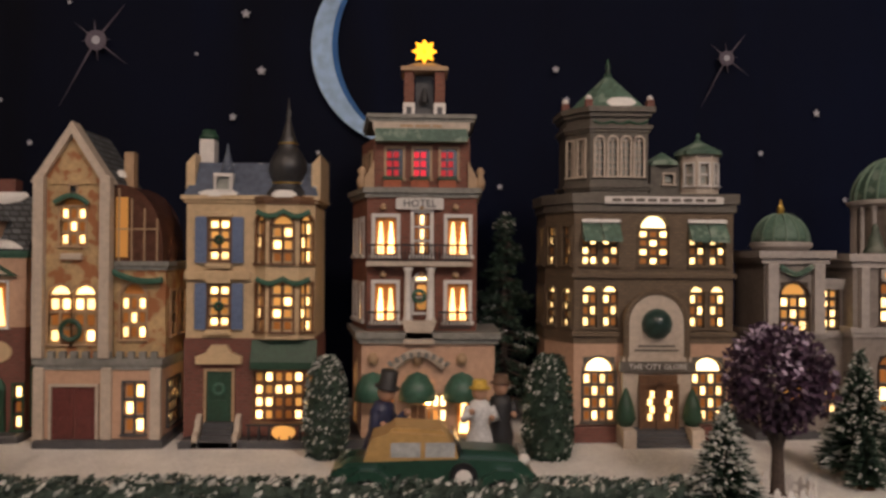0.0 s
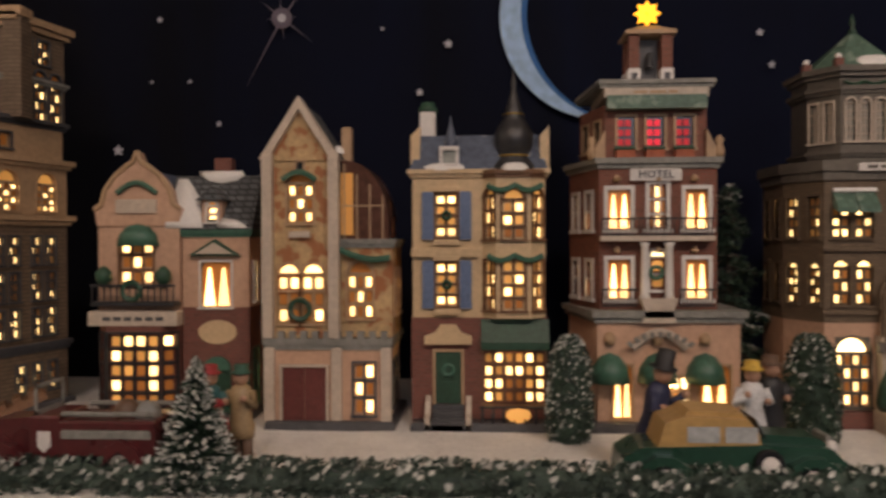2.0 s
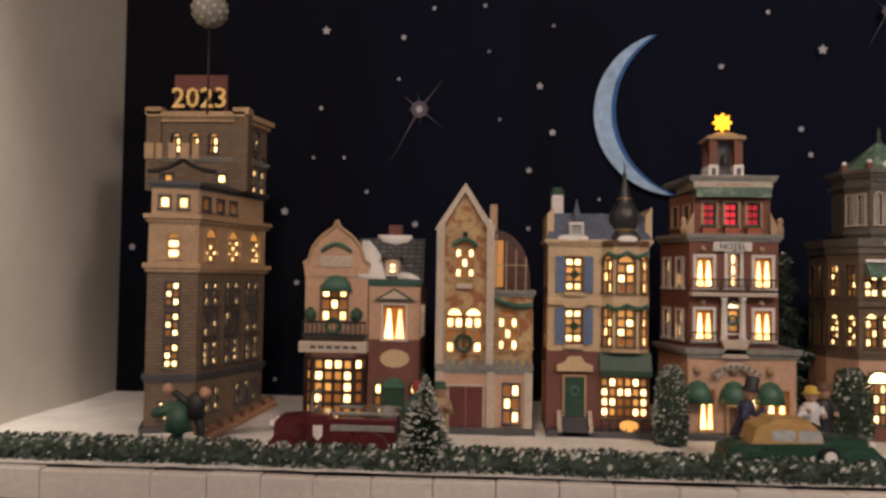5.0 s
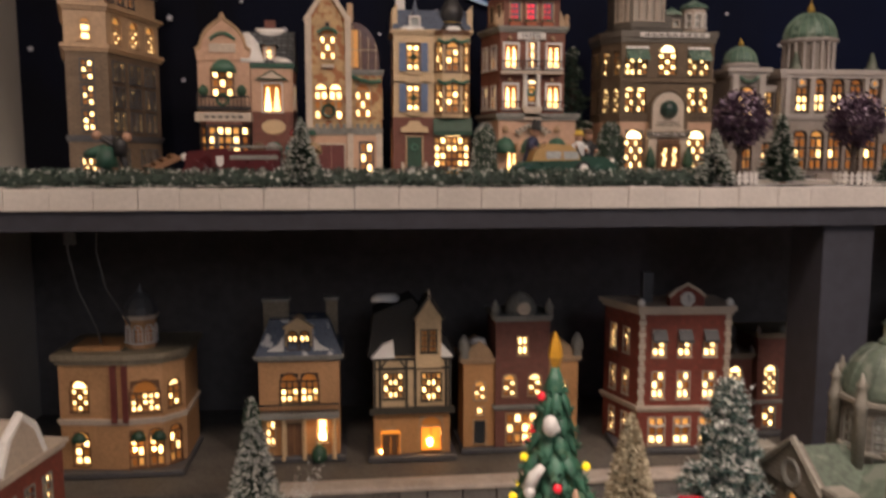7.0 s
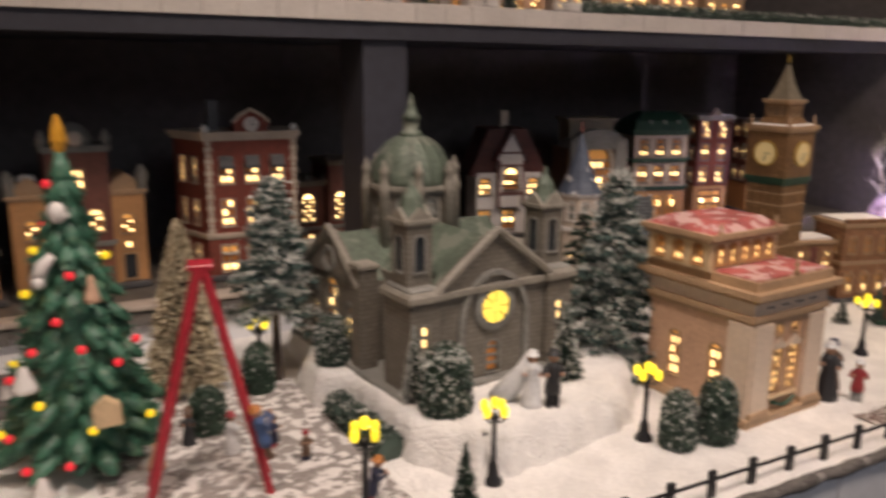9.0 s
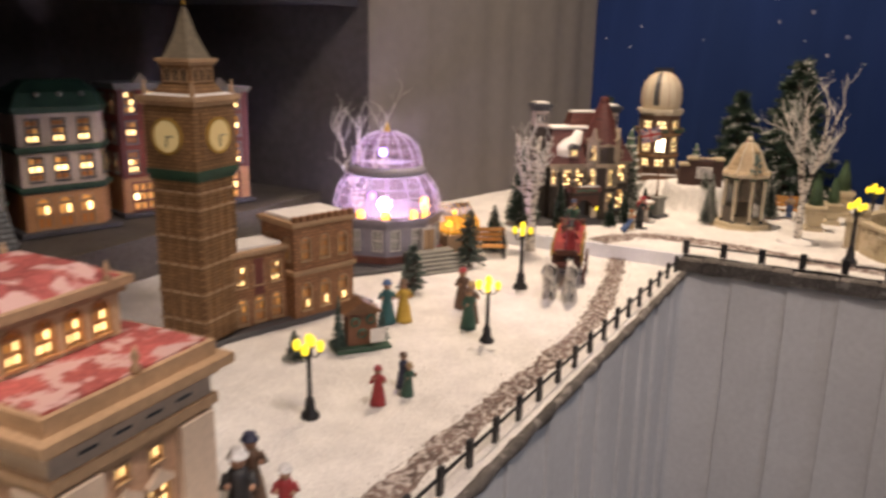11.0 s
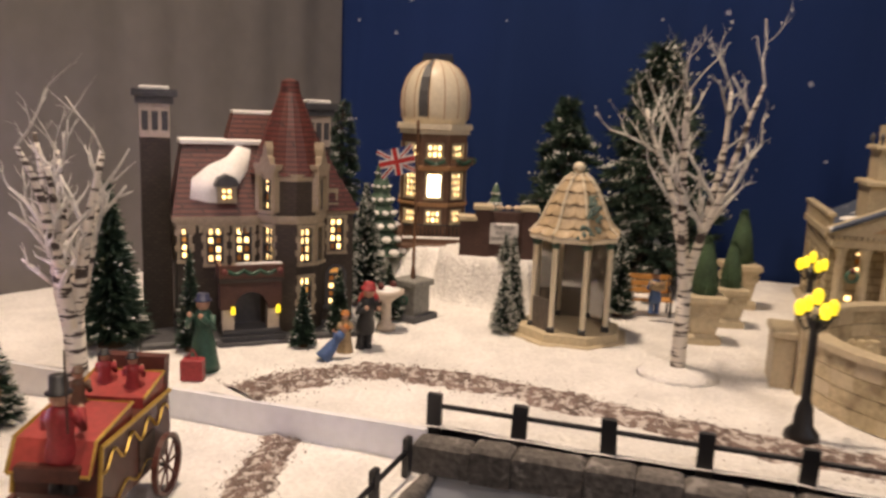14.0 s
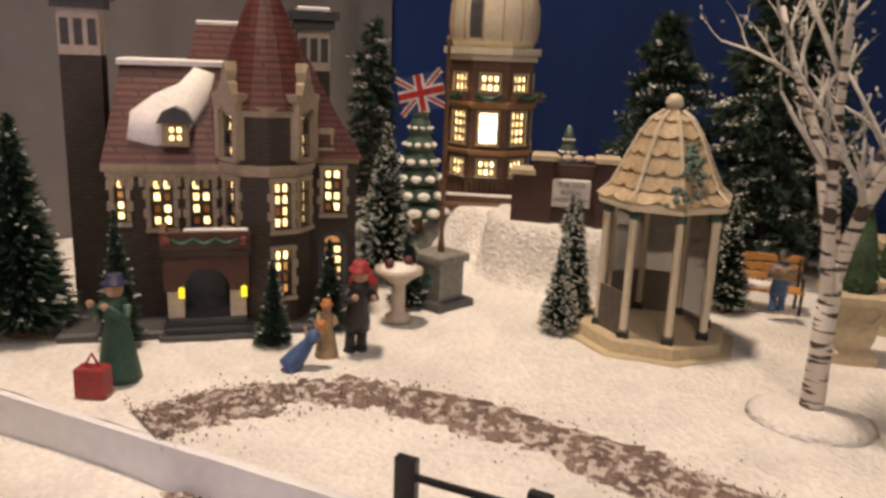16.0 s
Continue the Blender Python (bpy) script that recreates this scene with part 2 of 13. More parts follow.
# ---------------------------------------------------------------- mesh tools
class Shape:
    """Collects faces, with one material slot per kind of surface."""

    def __init__(self):
        self.v, self.f, self.s, self.slot = [], [], [], 0

    def add(self, verts, faces):
        k = len(self.v)
        self.v += [tuple(p) for p in verts]
        self.f += [tuple(k + i for i in q) for q in faces]
        self.s += [self.slot] * len(faces)
        return self

    def box(self, x0, x1, y0, y1, z0, z1, top=0.0):
        t = top
        return self.add([(x0, y0, z0), (x1, y0, z0), (x1, y1, z0), (x0, y1, z0), (x0 + t, y0 + t, z1), (x1 - t, y0 + t, z1), (x1 - t, y1 - t, z1), (x0 + t, y1 - t, z1)],
                        [(3, 2, 1, 0), (4, 5, 6, 7), (0, 1, 5, 4), (1, 2, 6, 5), (2, 3, 7, 6), (3, 0, 4, 7)])

    def slab(self, x0, x1, y0, y1, z0, z1, e=0.001):
        """A box with a chamfered top edge."""
        e = min(e, (z1 - z0) * 0.45)
        self.box(x0, x1, y0, y1, z0, z1 - e)
        return self.box(x0, x1, y0, y1, z1 - e, z1, e)

    def prism(self, pts, y0, y1):
        """The outline pts (x, z), counter-clockwise seen from the front, pushed back from y0 to y1."""
        n = len(pts)
        v = [(x, y0, z) for x, z in pts] + [(x, y1, z) for x, z in pts]
        return self.add(v, [tuple(range(n)), tuple(range(2 * n - 1, n - 1, -1))] + [(i, i + n, (i + 1) % n + n, (i + 1) % n) for i in range(n)])

    def column(self, plan, z0, z1, grow=0.0, top=None):
        """The plan (x, y), counter-clockwise from above, pushed up; top is another plan for the upper end."""
        n = len(plan)
        top = top or plan
        v = [(x, y, z0) for x, y in plan] + [(x, y, z1) for x, y in top]
        return self.add(v, [tuple(range(n - 1, -1, -1)), tuple(range(n, 2 * n))] + [(i, (i + 1) % n, (i + 1) % n + n, i + n) for i in range(n)])

    def lathe(self, prof, n=16, cx=0.0, cy=0.0, turn=0.0, sx=1.0, sy=1.0):
        v, f = [], []
        for r, z in prof:
            for i in range(n):
                a = 2 * math.pi * i / n + turn
                v.append((cx + sx * r * math.cos(a), cy + sy * r * math.sin(a), z))
        for j in range(len(prof) - 1):
            for i in range(n):
                f.append((j * n + i, j * n + (i + 1) % n, (j + 1) * n + (i + 1) % n, (j + 1) * n + i))
        f.append(tuple(range(n - 1, -1, -1)))
        f.append(tuple((len(prof) - 1) * n + i for i in range(n)))
        return self.add(v, f)

    def ring(self, prof, n=20):
        """A closed profile (r, z) turned once round: a hoop with a hole."""
        v, m = [], len(prof)
        for r, z in prof:
            v += [(r * math.cos(2 * math.pi * i / n), r * math.sin(2 * math.pi * i / n), z) for i in range(n)]
        return self.add(v, [(j * n + i, j * n + (i + 1) % n, (j + 1) % m * n + (i + 1) % n, (j + 1) % m * n + i) for j in range(m) for i in range(n)])

    def weld(self):
        """Joins points that coincide."""
        seen, index, keep = {}, [], []
        for p in self.v:
            k = (round(p[0], 6), round(p[1], 6), round(p[2], 6))
            if k not in seen:
                seen[k] = len(keep)
                keep.append(p)
            index.append(seen[k])
        faces = [(tuple(dict.fromkeys(index[i] for i in q)), s) for q, s in zip(self.f, self.s)]
        self.v, self.f, self.s = keep, [q for q, s in faces if len(q) > 2], [s for q, s in faces if len(q) > 2]
        return self

    def ball(self, x, y, z, r, n=10, sz=1.0):
        prof = [(max(r * math.sin(math.pi * j / 6), r * 0.02), z - r * sz * math.cos(math.pi * j / 6)) for j in range(7)]
        return self.lathe(prof, n, x, y)

    def tube(self, pts, radii, n=6):
        rings = []
        for i, p in enumerate(pts):
            d = (Vector(pts[min(i + 1, len(pts) - 1)]) - Vector(pts[max(i - 1, 0)])).normalized()
            a = d.cross(Vector((0.3, 0.9, 0.2))).normalized()
            b = d.cross(a)
            r = radii[i] if isinstance(radii, (list, tuple)) else radii
            rings.append([Vector(p) + r * (math.cos(t) * a + math.sin(t) * b) for t in (2 * math.pi * k / n for k in range(n))])
        v = [q for ring in rings for q in ring]
        f = [(j * n + i, j * n + (i + 1) % n, (j + 1) * n + (i + 1) % n, (j + 1) * n + i) for j in range(len(pts) - 1) for i in range(n)]
        return self.add(v, f + [tuple(range(n - 1, -1, -1)), tuple((len(pts) - 1) * n + i for i in range(n))])

    def moved(self, m):
        self.v = [tuple(m @ Vector(p)) for p in self.v]
        return self

    def mesh(self, name, *materials, smooth=False):
        me = bpy.data.meshes.new(name)
        me.from_pydata(self.v, [], self.f)
        for m in materials:
            me.materials.append(m)
        if len(materials) > 1:
            me.polygons.foreach_set("material_index", self.s)
        if smooth:
            me.polygons.foreach_set("use_smooth", [True] * len(me.polygons))
        me.update()
        return me


def thing(name, x, y, z, rz=0, label="", category="", group="", kind=""):
    ob = new(name)
    ob.empty_display_size = 0.02
    ob.matrix_world = pose(x, y, z, 0, 0, rz)
    return tagged(ob, label, category, group, kind)


def part(name, shape, material, parent, label="", smooth=False):
    ms = material if isinstance(material, (list, tuple)) else (material,)
    ob = new(name, shape.mesh(name, *ms, smooth=smooth))
    ob.parent = parent
    return tagged(ob, label) if label else ob


def solid(name, shape, material, label, category, kind="", m=None, smooth=False, group=""):
    """A thing that is one mesh."""
    ms = material if isinstance(material, (list, tuple)) else (material,)
    ob = new(name, shape.mesh(name, *ms, smooth=smooth))
    if m:
        ob.matrix_world = m
    return tagged(ob, label, category, group, kind)


def letters(text, size, material, parent, m, name="lettering", depth=0.0006):
    cu = bpy.data.curves.new(name, "FONT")
    cu.body, cu.size, cu.extrude, cu.align_x, cu.align_y, cu.resolution_u = text, size, depth, "CENTER", "CENTER", 2
    tmp = bpy.data.objects.new(name, cu)
    scene.collection.objects.link(tmp)
    me = bpy.data.meshes.new_from_object(tmp.evaluated_get(bpy.context.evaluated_depsgraph_get()))
    bpy.data.objects.remove(tmp)
    me.materials.clear()
    me.materials.append(material)
    ob = new(name, me)
    ob.parent, ob.matrix_basis = parent, m @ pose(0, 0, 0, 90)
    return ob


# ---------------------------------------------------------------- walls with openings, windows
pane_meshes = {}
dice = random.Random(7)


def side_of(plan, i):
    """Matrix of the i-th side of a plan: u along it from its middle, v into the building, z up."""
    (x0, y0), (x1, y1) = plan[i], plan[(i + 1) % len(plan)]
    return pose((x0 + x1) / 2, (y0 + y1) / 2, 0, 0, 0, math.degrees(math.atan2(y1 - y0, x1 - x0))), math.hypot(x1 - x0, y1 - y0)


def rect(w, d, x=0.0, y=0.0):
    return [(x - w / 2, y), (x + w / 2, y), (x + w / 2, y + d), (x - w / 2, y + d)]


def W(u, z, w, h, cols=2, rows=3, arch=False, lit=0.6, frame=None, kind="grid", trim=0.0016, side=0, pat=None):
    """A window; pat tells which panes are lit, row by row from the top (# lit, o warm, . dark, * bright), after ^ the arch's head."""
    head = None
    if pat:
        if pat[0] == "^":
            head, pat = pat[1], pat[3:]
        pat = pat.split("/")
        cols, rows = len(pat[0]), len(pat)
    return dict(u=u, z=z, w=w, h=h, cols=cols, rows=rows, arch=arch, lit=lit, frame=frame, kind=kind, trim=trim, side=side, pat=pat, head=head)


def row(us, z, w, h, **k):
    return [W(u, z, w, h, **k) for u in us]


def pane(parent, m, u, z, w, h, v, material, top=None):
    key = (round(w, 4), round(h, 4), material.name, top)
    if key not in pane_meshes:
        s = Shape()
        if top == "arch":
            s.prism([(w / 2 * math.cos(a), -h / 2 + h * math.sin(a)) for a in (math.pi * k / 8 for k in range(9))], 0, 0.0005)
        elif top == "drape":
            s.prism([(-w / 2, -h / 2), (w / 2, -h / 2), (w * 0.30, 0.0), (w * 0.12, h / 2), (-w * 0.12, h / 2), (-w * 0.30, 0.0)], 0, 0.0005)
        else:
            e = min(w, h) * 0.16
            s.prism([(-w / 2 + e, -h / 2), (w / 2 - e, -h / 2), (w / 2, -h / 2 + e), (w / 2, h / 2 - e), (w / 2 - e, h / 2), (-w / 2 + e, h / 2), (-w / 2, h / 2 - e), (-w / 2, -h / 2 + e)], 0, 0.0005)
        pane_meshes[key] = s.mesh("pane", material)
    ob = new("pane", pane_meshes[key])
    ob.parent, ob.matrix_basis = parent, m @ pose(u, v, z)
    return ob


def window(parent, m, o, frame_mat):
    """A window in an opening of a wall: trim proud of the wall, recessed glazing bars, sill, and its panes."""
    u, z, w, h, t = o["u"], o["z"], o["w"], o["h"], o["trim"]
    fm = o["frame"] or frame_mat
    s = Shape()
    hr = h - w / 2 if o["arch"] else h
    cols, rows, p, back = o["cols"], o["rows"], -0.0012, 0.0022
    bar = min(0.0017, 0.26 * w / cols)
    grid = o["kind"] == "grid"
    xs = [(u - w / 2 - t * 1.5, "o"), (u - w / 2 - t, "t"), (u - w / 2, "p")]
    zs = [(z - t, "s"), (z, "p")]
    for i in range(1, cols if grid else 1):
        x = u - w / 2 + w * i / cols
        xs += [(x - bar / 2, "b"), (x + bar / 2, "p")]
    for j in range(1, rows if grid else 1):
        y = z + hr * j / rows
        zs += [(y - bar / 2, "b"), (y + bar / 2, "p")]
    xs += [(u + w / 2, "t"), (u + w / 2 + t, "o"), (u + w / 2 + t * 1.5, "")]
    zs += [(z + hr, "l"), (z + hr + (bar if o["arch"] else t), "")]

    def depth(i, j):
        if not (0 <= i < len(xs) - 1 and 0 <= j < len(zs) - 1):
            return back
        a, b = xs[i][1], zs[j][1]
        if b == "s":
            return 2 * p
        if a == "o":
            return back
        if b == "l":
            return (0.0005 if grid and a != "t" else back if a != "t" else p) if o["arch"] else p
        return p if a == "t" else 0.0005 if "b" in (a, b) else back
    for i in range(-1, len(xs)):
        for j in range(-1, len(zs)):
            d = depth(i, j)
            if d < back:
                x0, x1, z0, z1 = xs[i][0], xs[i + 1][0], zs[j][0], zs[j + 1][0]
                s.add([(x0, d, z0), (x1, d, z0), (x1, d, z1), (x0, d, z1)], [(0, 1, 2, 3)])
            e, k = depth(i + 1, j), depth(i, j + 1)
            if 0 <= j < len(zs) - 1 and i + 1 < len(xs) and e != d:
                x, z0, z1 = xs[i + 1][0], zs[j][0], zs[j + 1][0]
                s.add([(x, d, z0), (x, e, z0), (x, e, z1), (x, d, z1)], [(0, 1, 2, 3)])
            if 0 <= i < len(xs) - 1 and j + 1 < len(zs) and k != d:
                y, x0, x1 = zs[j + 1][0], xs[i][0], xs[i + 1][0]
                s.add([(x0, d, y), (x1, d, y), (x1, k, y), (x0, k, y)], [(0, 1, 2, 3)])
    if o["arch"]:
        k, c, r0, r1 = 8, z + hr, w / 2, w / 2 + t
        for i in range(k):
            a, b = math.pi * i / k, math.pi * (i + 1) / k
            at = (lambda q, r, d: (u + r * math.cos(q), d, c + r * math.sin(q)))
            s.add([at(a, r0, p), at(a, r1, p), at(b, r1, p), at(b, r0, p)], [(0, 1, 2, 3)])
            s.add([at(a, r1, p), at(a, r1, back), at(b, r1, back), at(b, r1, p)], [(0, 1, 2, 3)])
            s.add([at(b, r0, p), at(b, r0, 0.0004), at(a, r0, 0.0004), at(a, r0, p)], [(0, 1, 2, 3)])
            s.add([at(b, r0, 0.0004), at(b, r0, back), at(a, r0, back), at(a, r0, 0.0004)], [(0, 1, 2, 3)])
            s.add([at(a, r0, 0.0004), (u + (w / 2 if i < k / 2 else -w / 2), 0.0004, z + h), at(b, r0, 0.0004)], [(0, 1, 2)])
    s.weld().moved(m)
    ob = part("window", s, fm, parent)
    back = {"grid": DIM, "drape": WARM, "dark": DARKPANE, "grey": GREYPANE}
    if o["kind"] == "grid":
        for i in range(cols):
            for j in range(rows):
                even = (i + j) % 2 == (cols + rows) % 2
                chance = o["lit"] if o["lit"] <= 0.2 or o["lit"] >= 0.85 else (min(1.0, o["lit"] + 0.38) if even else 0.06)
                k = LIT if dice.random() < chance else (WARM if dice.random() < 0.22 else DIM)
                if o["lit"] > 1.25:
                    k = BRIGHT
                if o["lit"] <= 0:
                    k = DIM if o["lit"] == 0 else GREYPANE
                if o["pat"]:
                    k = {"#": LIT, "o": WARM, ".": DIM, "*": BRIGHT}[o["pat"][rows - 1 - j][i]]
                pane(ob, m, u - w / 2 + w * (i + 0.5) / cols, z + hr * (j + 0.5) / rows, (w / cols - bar) * 0.76, (hr / rows - bar) * 0.76, 0.0022, k)
        if o["arch"]:
            pane(ob, m, u, z + hr + w / 4, w * 0.80, w * 0.40, 0.0022, {"#": LIT, "o": WARM, ".": DIM, "*": BRIGHT}[o["head"]] if o["head"] else (LIT if dice.random() < 0.55 else WARM) if o["lit"] > 0.3 else (DIM if o["lit"] >= 0 else GREYPANE), "arch")
    elif o["kind"] == "drape":
        pane(ob, m, u, z + h / 2, w, h, 0.0022, DIM)
        for q in (-1, 1):
            pane(ob, m, u + q * w * 0.24, z + h * 0.45, w * 0.38, h * 0.84, 0.0010, LIT, "drape")
    else:
        pane(ob, m, u, z + h / 2, w, h, 0.0016, back[o["kind"]])
    return ob


def shell(parent, name, plan, z0, z1, material, openings=(), frame_mat=None, label="", cap=True):
    """Walls on a plan, with real openings that hold windows; closed on top and below."""
    s = Shape()
    for i in range(len(plan)):
        m, length = side_of(plan, i)
        ops = [o for o in openings if o["side"] == i]
        us = sorted({-length / 2, length / 2, *[o["u"] - o["w"] / 2 for o in ops], *[o["u"] + o["w"] / 2 for o in ops]})
        zs = sorted({z0, z1, *[o["z"] for o in ops], *[o["z"] + o["h"] for o in ops]})
        us, zs = [u for u in us if -length / 2 <= u <= length / 2], [z for z in zs if z0 <= z <= z1]
        for a, b in zip(us, us[1:]):
            for c, d in zip(zs, zs[1:]):
                mu, mz = (a + b) / 2, (c + d) / 2
                if any(abs(mu - o["u"]) < o["w"] / 2 and o["z"] < mz < o["z"] + o["h"] for o in ops):
                    continue
                s.add([m @ Vector(q) for q in ((a, 0, c), (b, 0, c), (b, 0, d), (a, 0, d))], [(0, 1, 2, 3)])
        for o in ops:
            a, b, c, d = o["u"] - o["w"] / 2, o["u"] + o["w"] / 2, o["z"], o["z"] + o["h"]
            q = [(a, 0, c), (b, 0, c), (b, 0, d), (a, 0, d), (a, 0.003, c), (b, 0.003, c), (b, 0.003, d), (a, 0.003, d)]
            s.add([m @ Vector(p) for p in q], [(0, 4, 5, 1), (1, 5, 6, 2), (2, 6, 7, 3), (3, 7, 4, 0), (4, 7, 6, 5)])
    n = len(plan)
    if cap:
        s.add([(x, y, z0) for x, y in plan] + [(x, y, z1) for x, y in plan], [tuple(range(n - 1, -1, -1)), tuple(range(n, 2 * n))])
    ob = part(name, s.weld(), material, parent, label)
    for o in openings:
        window(parent, side_of(plan, o["side"])[0], o, frame_mat or WHITE)
    return ob


def offset(plan, d):
    """The plan grown outwards by d."""
    out, n = [], len(plan)
    for i in range(n):
        p0, p1, p2 = Vector(plan[i - 1]), Vector(plan[i]), Vector(plan[(i + 1) % n])
        a, b = (p1 - p0).normalized(), (p2 - p1).normalized()
        na, nb = Vector((a.y, -a.x)), Vector((b.y, -b.x))
        k = (na + nb) / max(0.3, 1 + na.dot(nb))
        out.append((p1.x + k.x * d, p1.y + k.y * d))
    return out


def cornice(parent, plan, z, h, out, material, name="cornice", label=""):
    """A moulded band round a plan: a thin lower lip and a wider upper one."""
    s = Shape()
    s.column(offset(plan, out * 0.5), z, z + h * 0.45)
    s.column(offset(plan, out), z + h * 0.45, z + h)
    return part(name, s, material, parent, label)


def hip_roof(parent, plan4, z0, z1, inx, iny, material, name="roof", label=""):
    xs, ys = [p[0] for p in plan4], [p[1] for p in plan4]
    x0, x1, y0, y1 = min(xs), max(xs), min(ys), max(ys)
    s = Shape().column([(x0, y0), (x1, y0), (x1, y1), (x0, y1)], z0, z1, top=[(x0 + inx, y0 + iny), (x1 - inx, y0 + iny), (x1 - inx, y1 - iny), (x0 + inx, y1 - iny)])
    return part(name, s, material, parent, label)


def box_part(parent, name, x0, x1, y0, y1, z0, z1, material, label="", chamfer=0.0008):
    return part(name, Shape().slab(x0, x1, y0, y1, z0, z1, chamfer), material, parent, label)


def lathe_part(parent, name, prof, material, n=16, cx=0.0, cy=0.0, label="", smooth=True, turn=0.0):
    return part(name, Shape().lathe(prof, n, cx, cy, turn), material, parent, label, smooth)


def door(parent, x, z, w, h, material, y=-0.0005, frame=None, leaves=2, label=""):
    """Door leaves with raised panels in a moulded surround."""
    s = Shape()
    t = 0.002
    s.box(x - w / 2 - t, x - w / 2, y - 0.002, y + 0.003, z, z + h + t)
    s.box(x + w / 2, x + w / 2 + t, y - 0.002, y + 0.003, z, z + h + t)
    s.box(x - w / 2, x + w / 2, y - 0.002, y + 0.003, z + h, z + h + t)
    ob = part("door", s, frame or WHITE, parent, label)
    lw = w / leaves
    for i in range(leaves):
        x0 = x - w / 2 + lw * i
        s = Shape().box(x0 + 0.0003, x0 + lw - 0.0003, y, y + 0.003, z, z + h)
        for c, d in ((0.08, 0.42), (0.5, 0.92)):
            s.box(x0 + lw * 0.18, x0 + lw * 0.82, y - 0.0007, y, z + h * c, z + h * d)
        part("leaf", s, material, ob)
    return ob


def awning(parent, x, z, w, h, d, material, dome=False, y=0.0):
    s = Shape()
    if dome:
        n = 10
        v, f = [], []
        for j in range(4):
            b = math.pi / 2 * j / 3
            for i in range(n + 1):
                a = math.pi * i / n
                v.append((x + w / 2 * math.cos(a) * math.cos(b), y - d * math.sin(a) * math.cos(b), z + h * math.sin(b)))
        for j in range(3):
            for i in range(n):
                f.append((j * (n + 1) + i, j * (n + 1) + i + 1, (j + 1) * (n + 1) + i + 1, (j + 1) * (n + 1) + i))
        f.append(tuple(range(n, -1, -1)))
        s.add(v, f)
    else:
        s.add([(x - w / 2, y, z + h), (x + w / 2, y, z + h), (x + w / 2, y - d, z + h * 0.25), (x - w / 2, y - d, z + h * 0.25), (x + w / 2, y - d, z), (x - w / 2, y - d, z), (x - w / 2, y, z + h * 0.25), (x + w / 2, y, z + h * 0.25)],
              [(0, 3, 2, 1), (3, 5, 4, 2), (0, 6, 3), (1, 2, 7), (6, 5, 3), (7, 2, 4), (6, 7, 4, 5)])
    return part("awning", s, material, parent, smooth=dome)


def snow_cap(parent, x, y, z, rx, ry, h, seed=1):
    """A lump of lying snow."""
    rnd = random.Random(seed)
    n, v, f = 14, [], []
    wob = [rnd.uniform(0.75, 1.15) for _ in range(n)]
    for k, q in enumerate((1.0, 0.92, 0.6, 0.15)):
        for i in range(n):
            a = 2 * math.pi * i / n
            v.append((x + rx * q * wob[i] * math.cos(a), y + ry * q * wob[i] * math.sin(a), z + h * (0, 0.55, 0.95, 1.0)[k]))
    for j in range(3):
        f += [(j * n + i, j * n + (i + 1) % n, (j + 1) * n + (i + 1) % n, (j + 1) * n + i) for i in range(n)]
    f.append(tuple(3 * n + i for i in range(n)))
    return part("snow", Shape().add(v, f), SNOW, parent, smooth=True)


def drift(parent, out, m, thick=0.0042):
    """Snow lying on a roof's slope, with the given outline in the slope's plane."""
    n = len(out)
    v = [(x, 0.0, z) for x, z in out] + [(x * 0.96 - 0.0006, -thick, z * 0.95 + 0.001) for x, z in out]
    f = [tuple(range(n, 2 * n))] + [(i, (i + 1) % n, (i + 1) % n + n, i + n) for i in range(n)]
    return part("roof_snow", Shape().add(v, f).moved(m), SNOW, parent, "drift of snow on the roof", True)


def needle(s, r, base, tip, width):
    """A thin three-sided blade from base to tip."""
    d = (tip - base)
    a = d.cross(Vector((r.uniform(-1, 1), r.uniform(-1, 1), r.uniform(-1, 1))))
    if a.length < 1e-9:
        return
    a = a.normalized() * width
    s.add([base + a, base - a, tip], [(0, 1, 2)])


def leaf(s, r, p, size):
    d = Vector((r.gauss(0, 1), r.gauss(0, 1), r.gauss(0, 1))).normalized()
    a = d.orthogonal().normalized()
    b = d.cross(a)
    a, b = a * size, b * size * 0.55
    s.add([p - a, p + b, p + a, p - b], [(0, 1, 2, 3)])


# ---------------------------------------------------------------- the room and the display's large structure
SHELF, TABLE, PARK, TERRACE = 1.348, 0.905, 0.928, 0.968


def plain_box(name, x0, x1, y0, y1, z0, z1, material, label, category="structure"):
    return solid(name, Shape().box(x0, x1, y0, y1, z0, z1), material, label, category, "structure")


plain_box("floor", -3.0, 3.5, -3.5, 2.0, -0.05, 0.0, FLOOR, "dark carpet floor of the room", "floor")
plain_box("ceiling", -3.0, 3.5, -3.5, 2.0, 2.6, 2.65, CEIL, "plain pale ceiling of the room", "ceiling")
plain_box("wall_north", -0.9, 3.5, 1.0, 1.08, 0, 2.6, PLASTER_WALL, "plain wall behind the display", "wall")
plain_box("wall_south", -3.0, 3.5, -3.58, -3.5, 0, 2.6, PLASTER_WALL, "plain wall behind the viewer", "wall")
plain_box("wall_east", 3.5, 3.58, -3.5, 2.0, 0, 2.6, PLASTER_WALL, "plain wall at the far end of the room", "wall")
plain_box("wall_far_west", -3.08, -3.0, -3.5, 2.0, 0, 2.6, PLASTER_WALL, "plain wall at the other end of the room", "wall")
plain_box("wall_west", -0.82, -0.745, -0.6, 1.0, 0, 2.6, PLASTER_WALL, "pale grey painted wall at the end of the shelf", "wall")


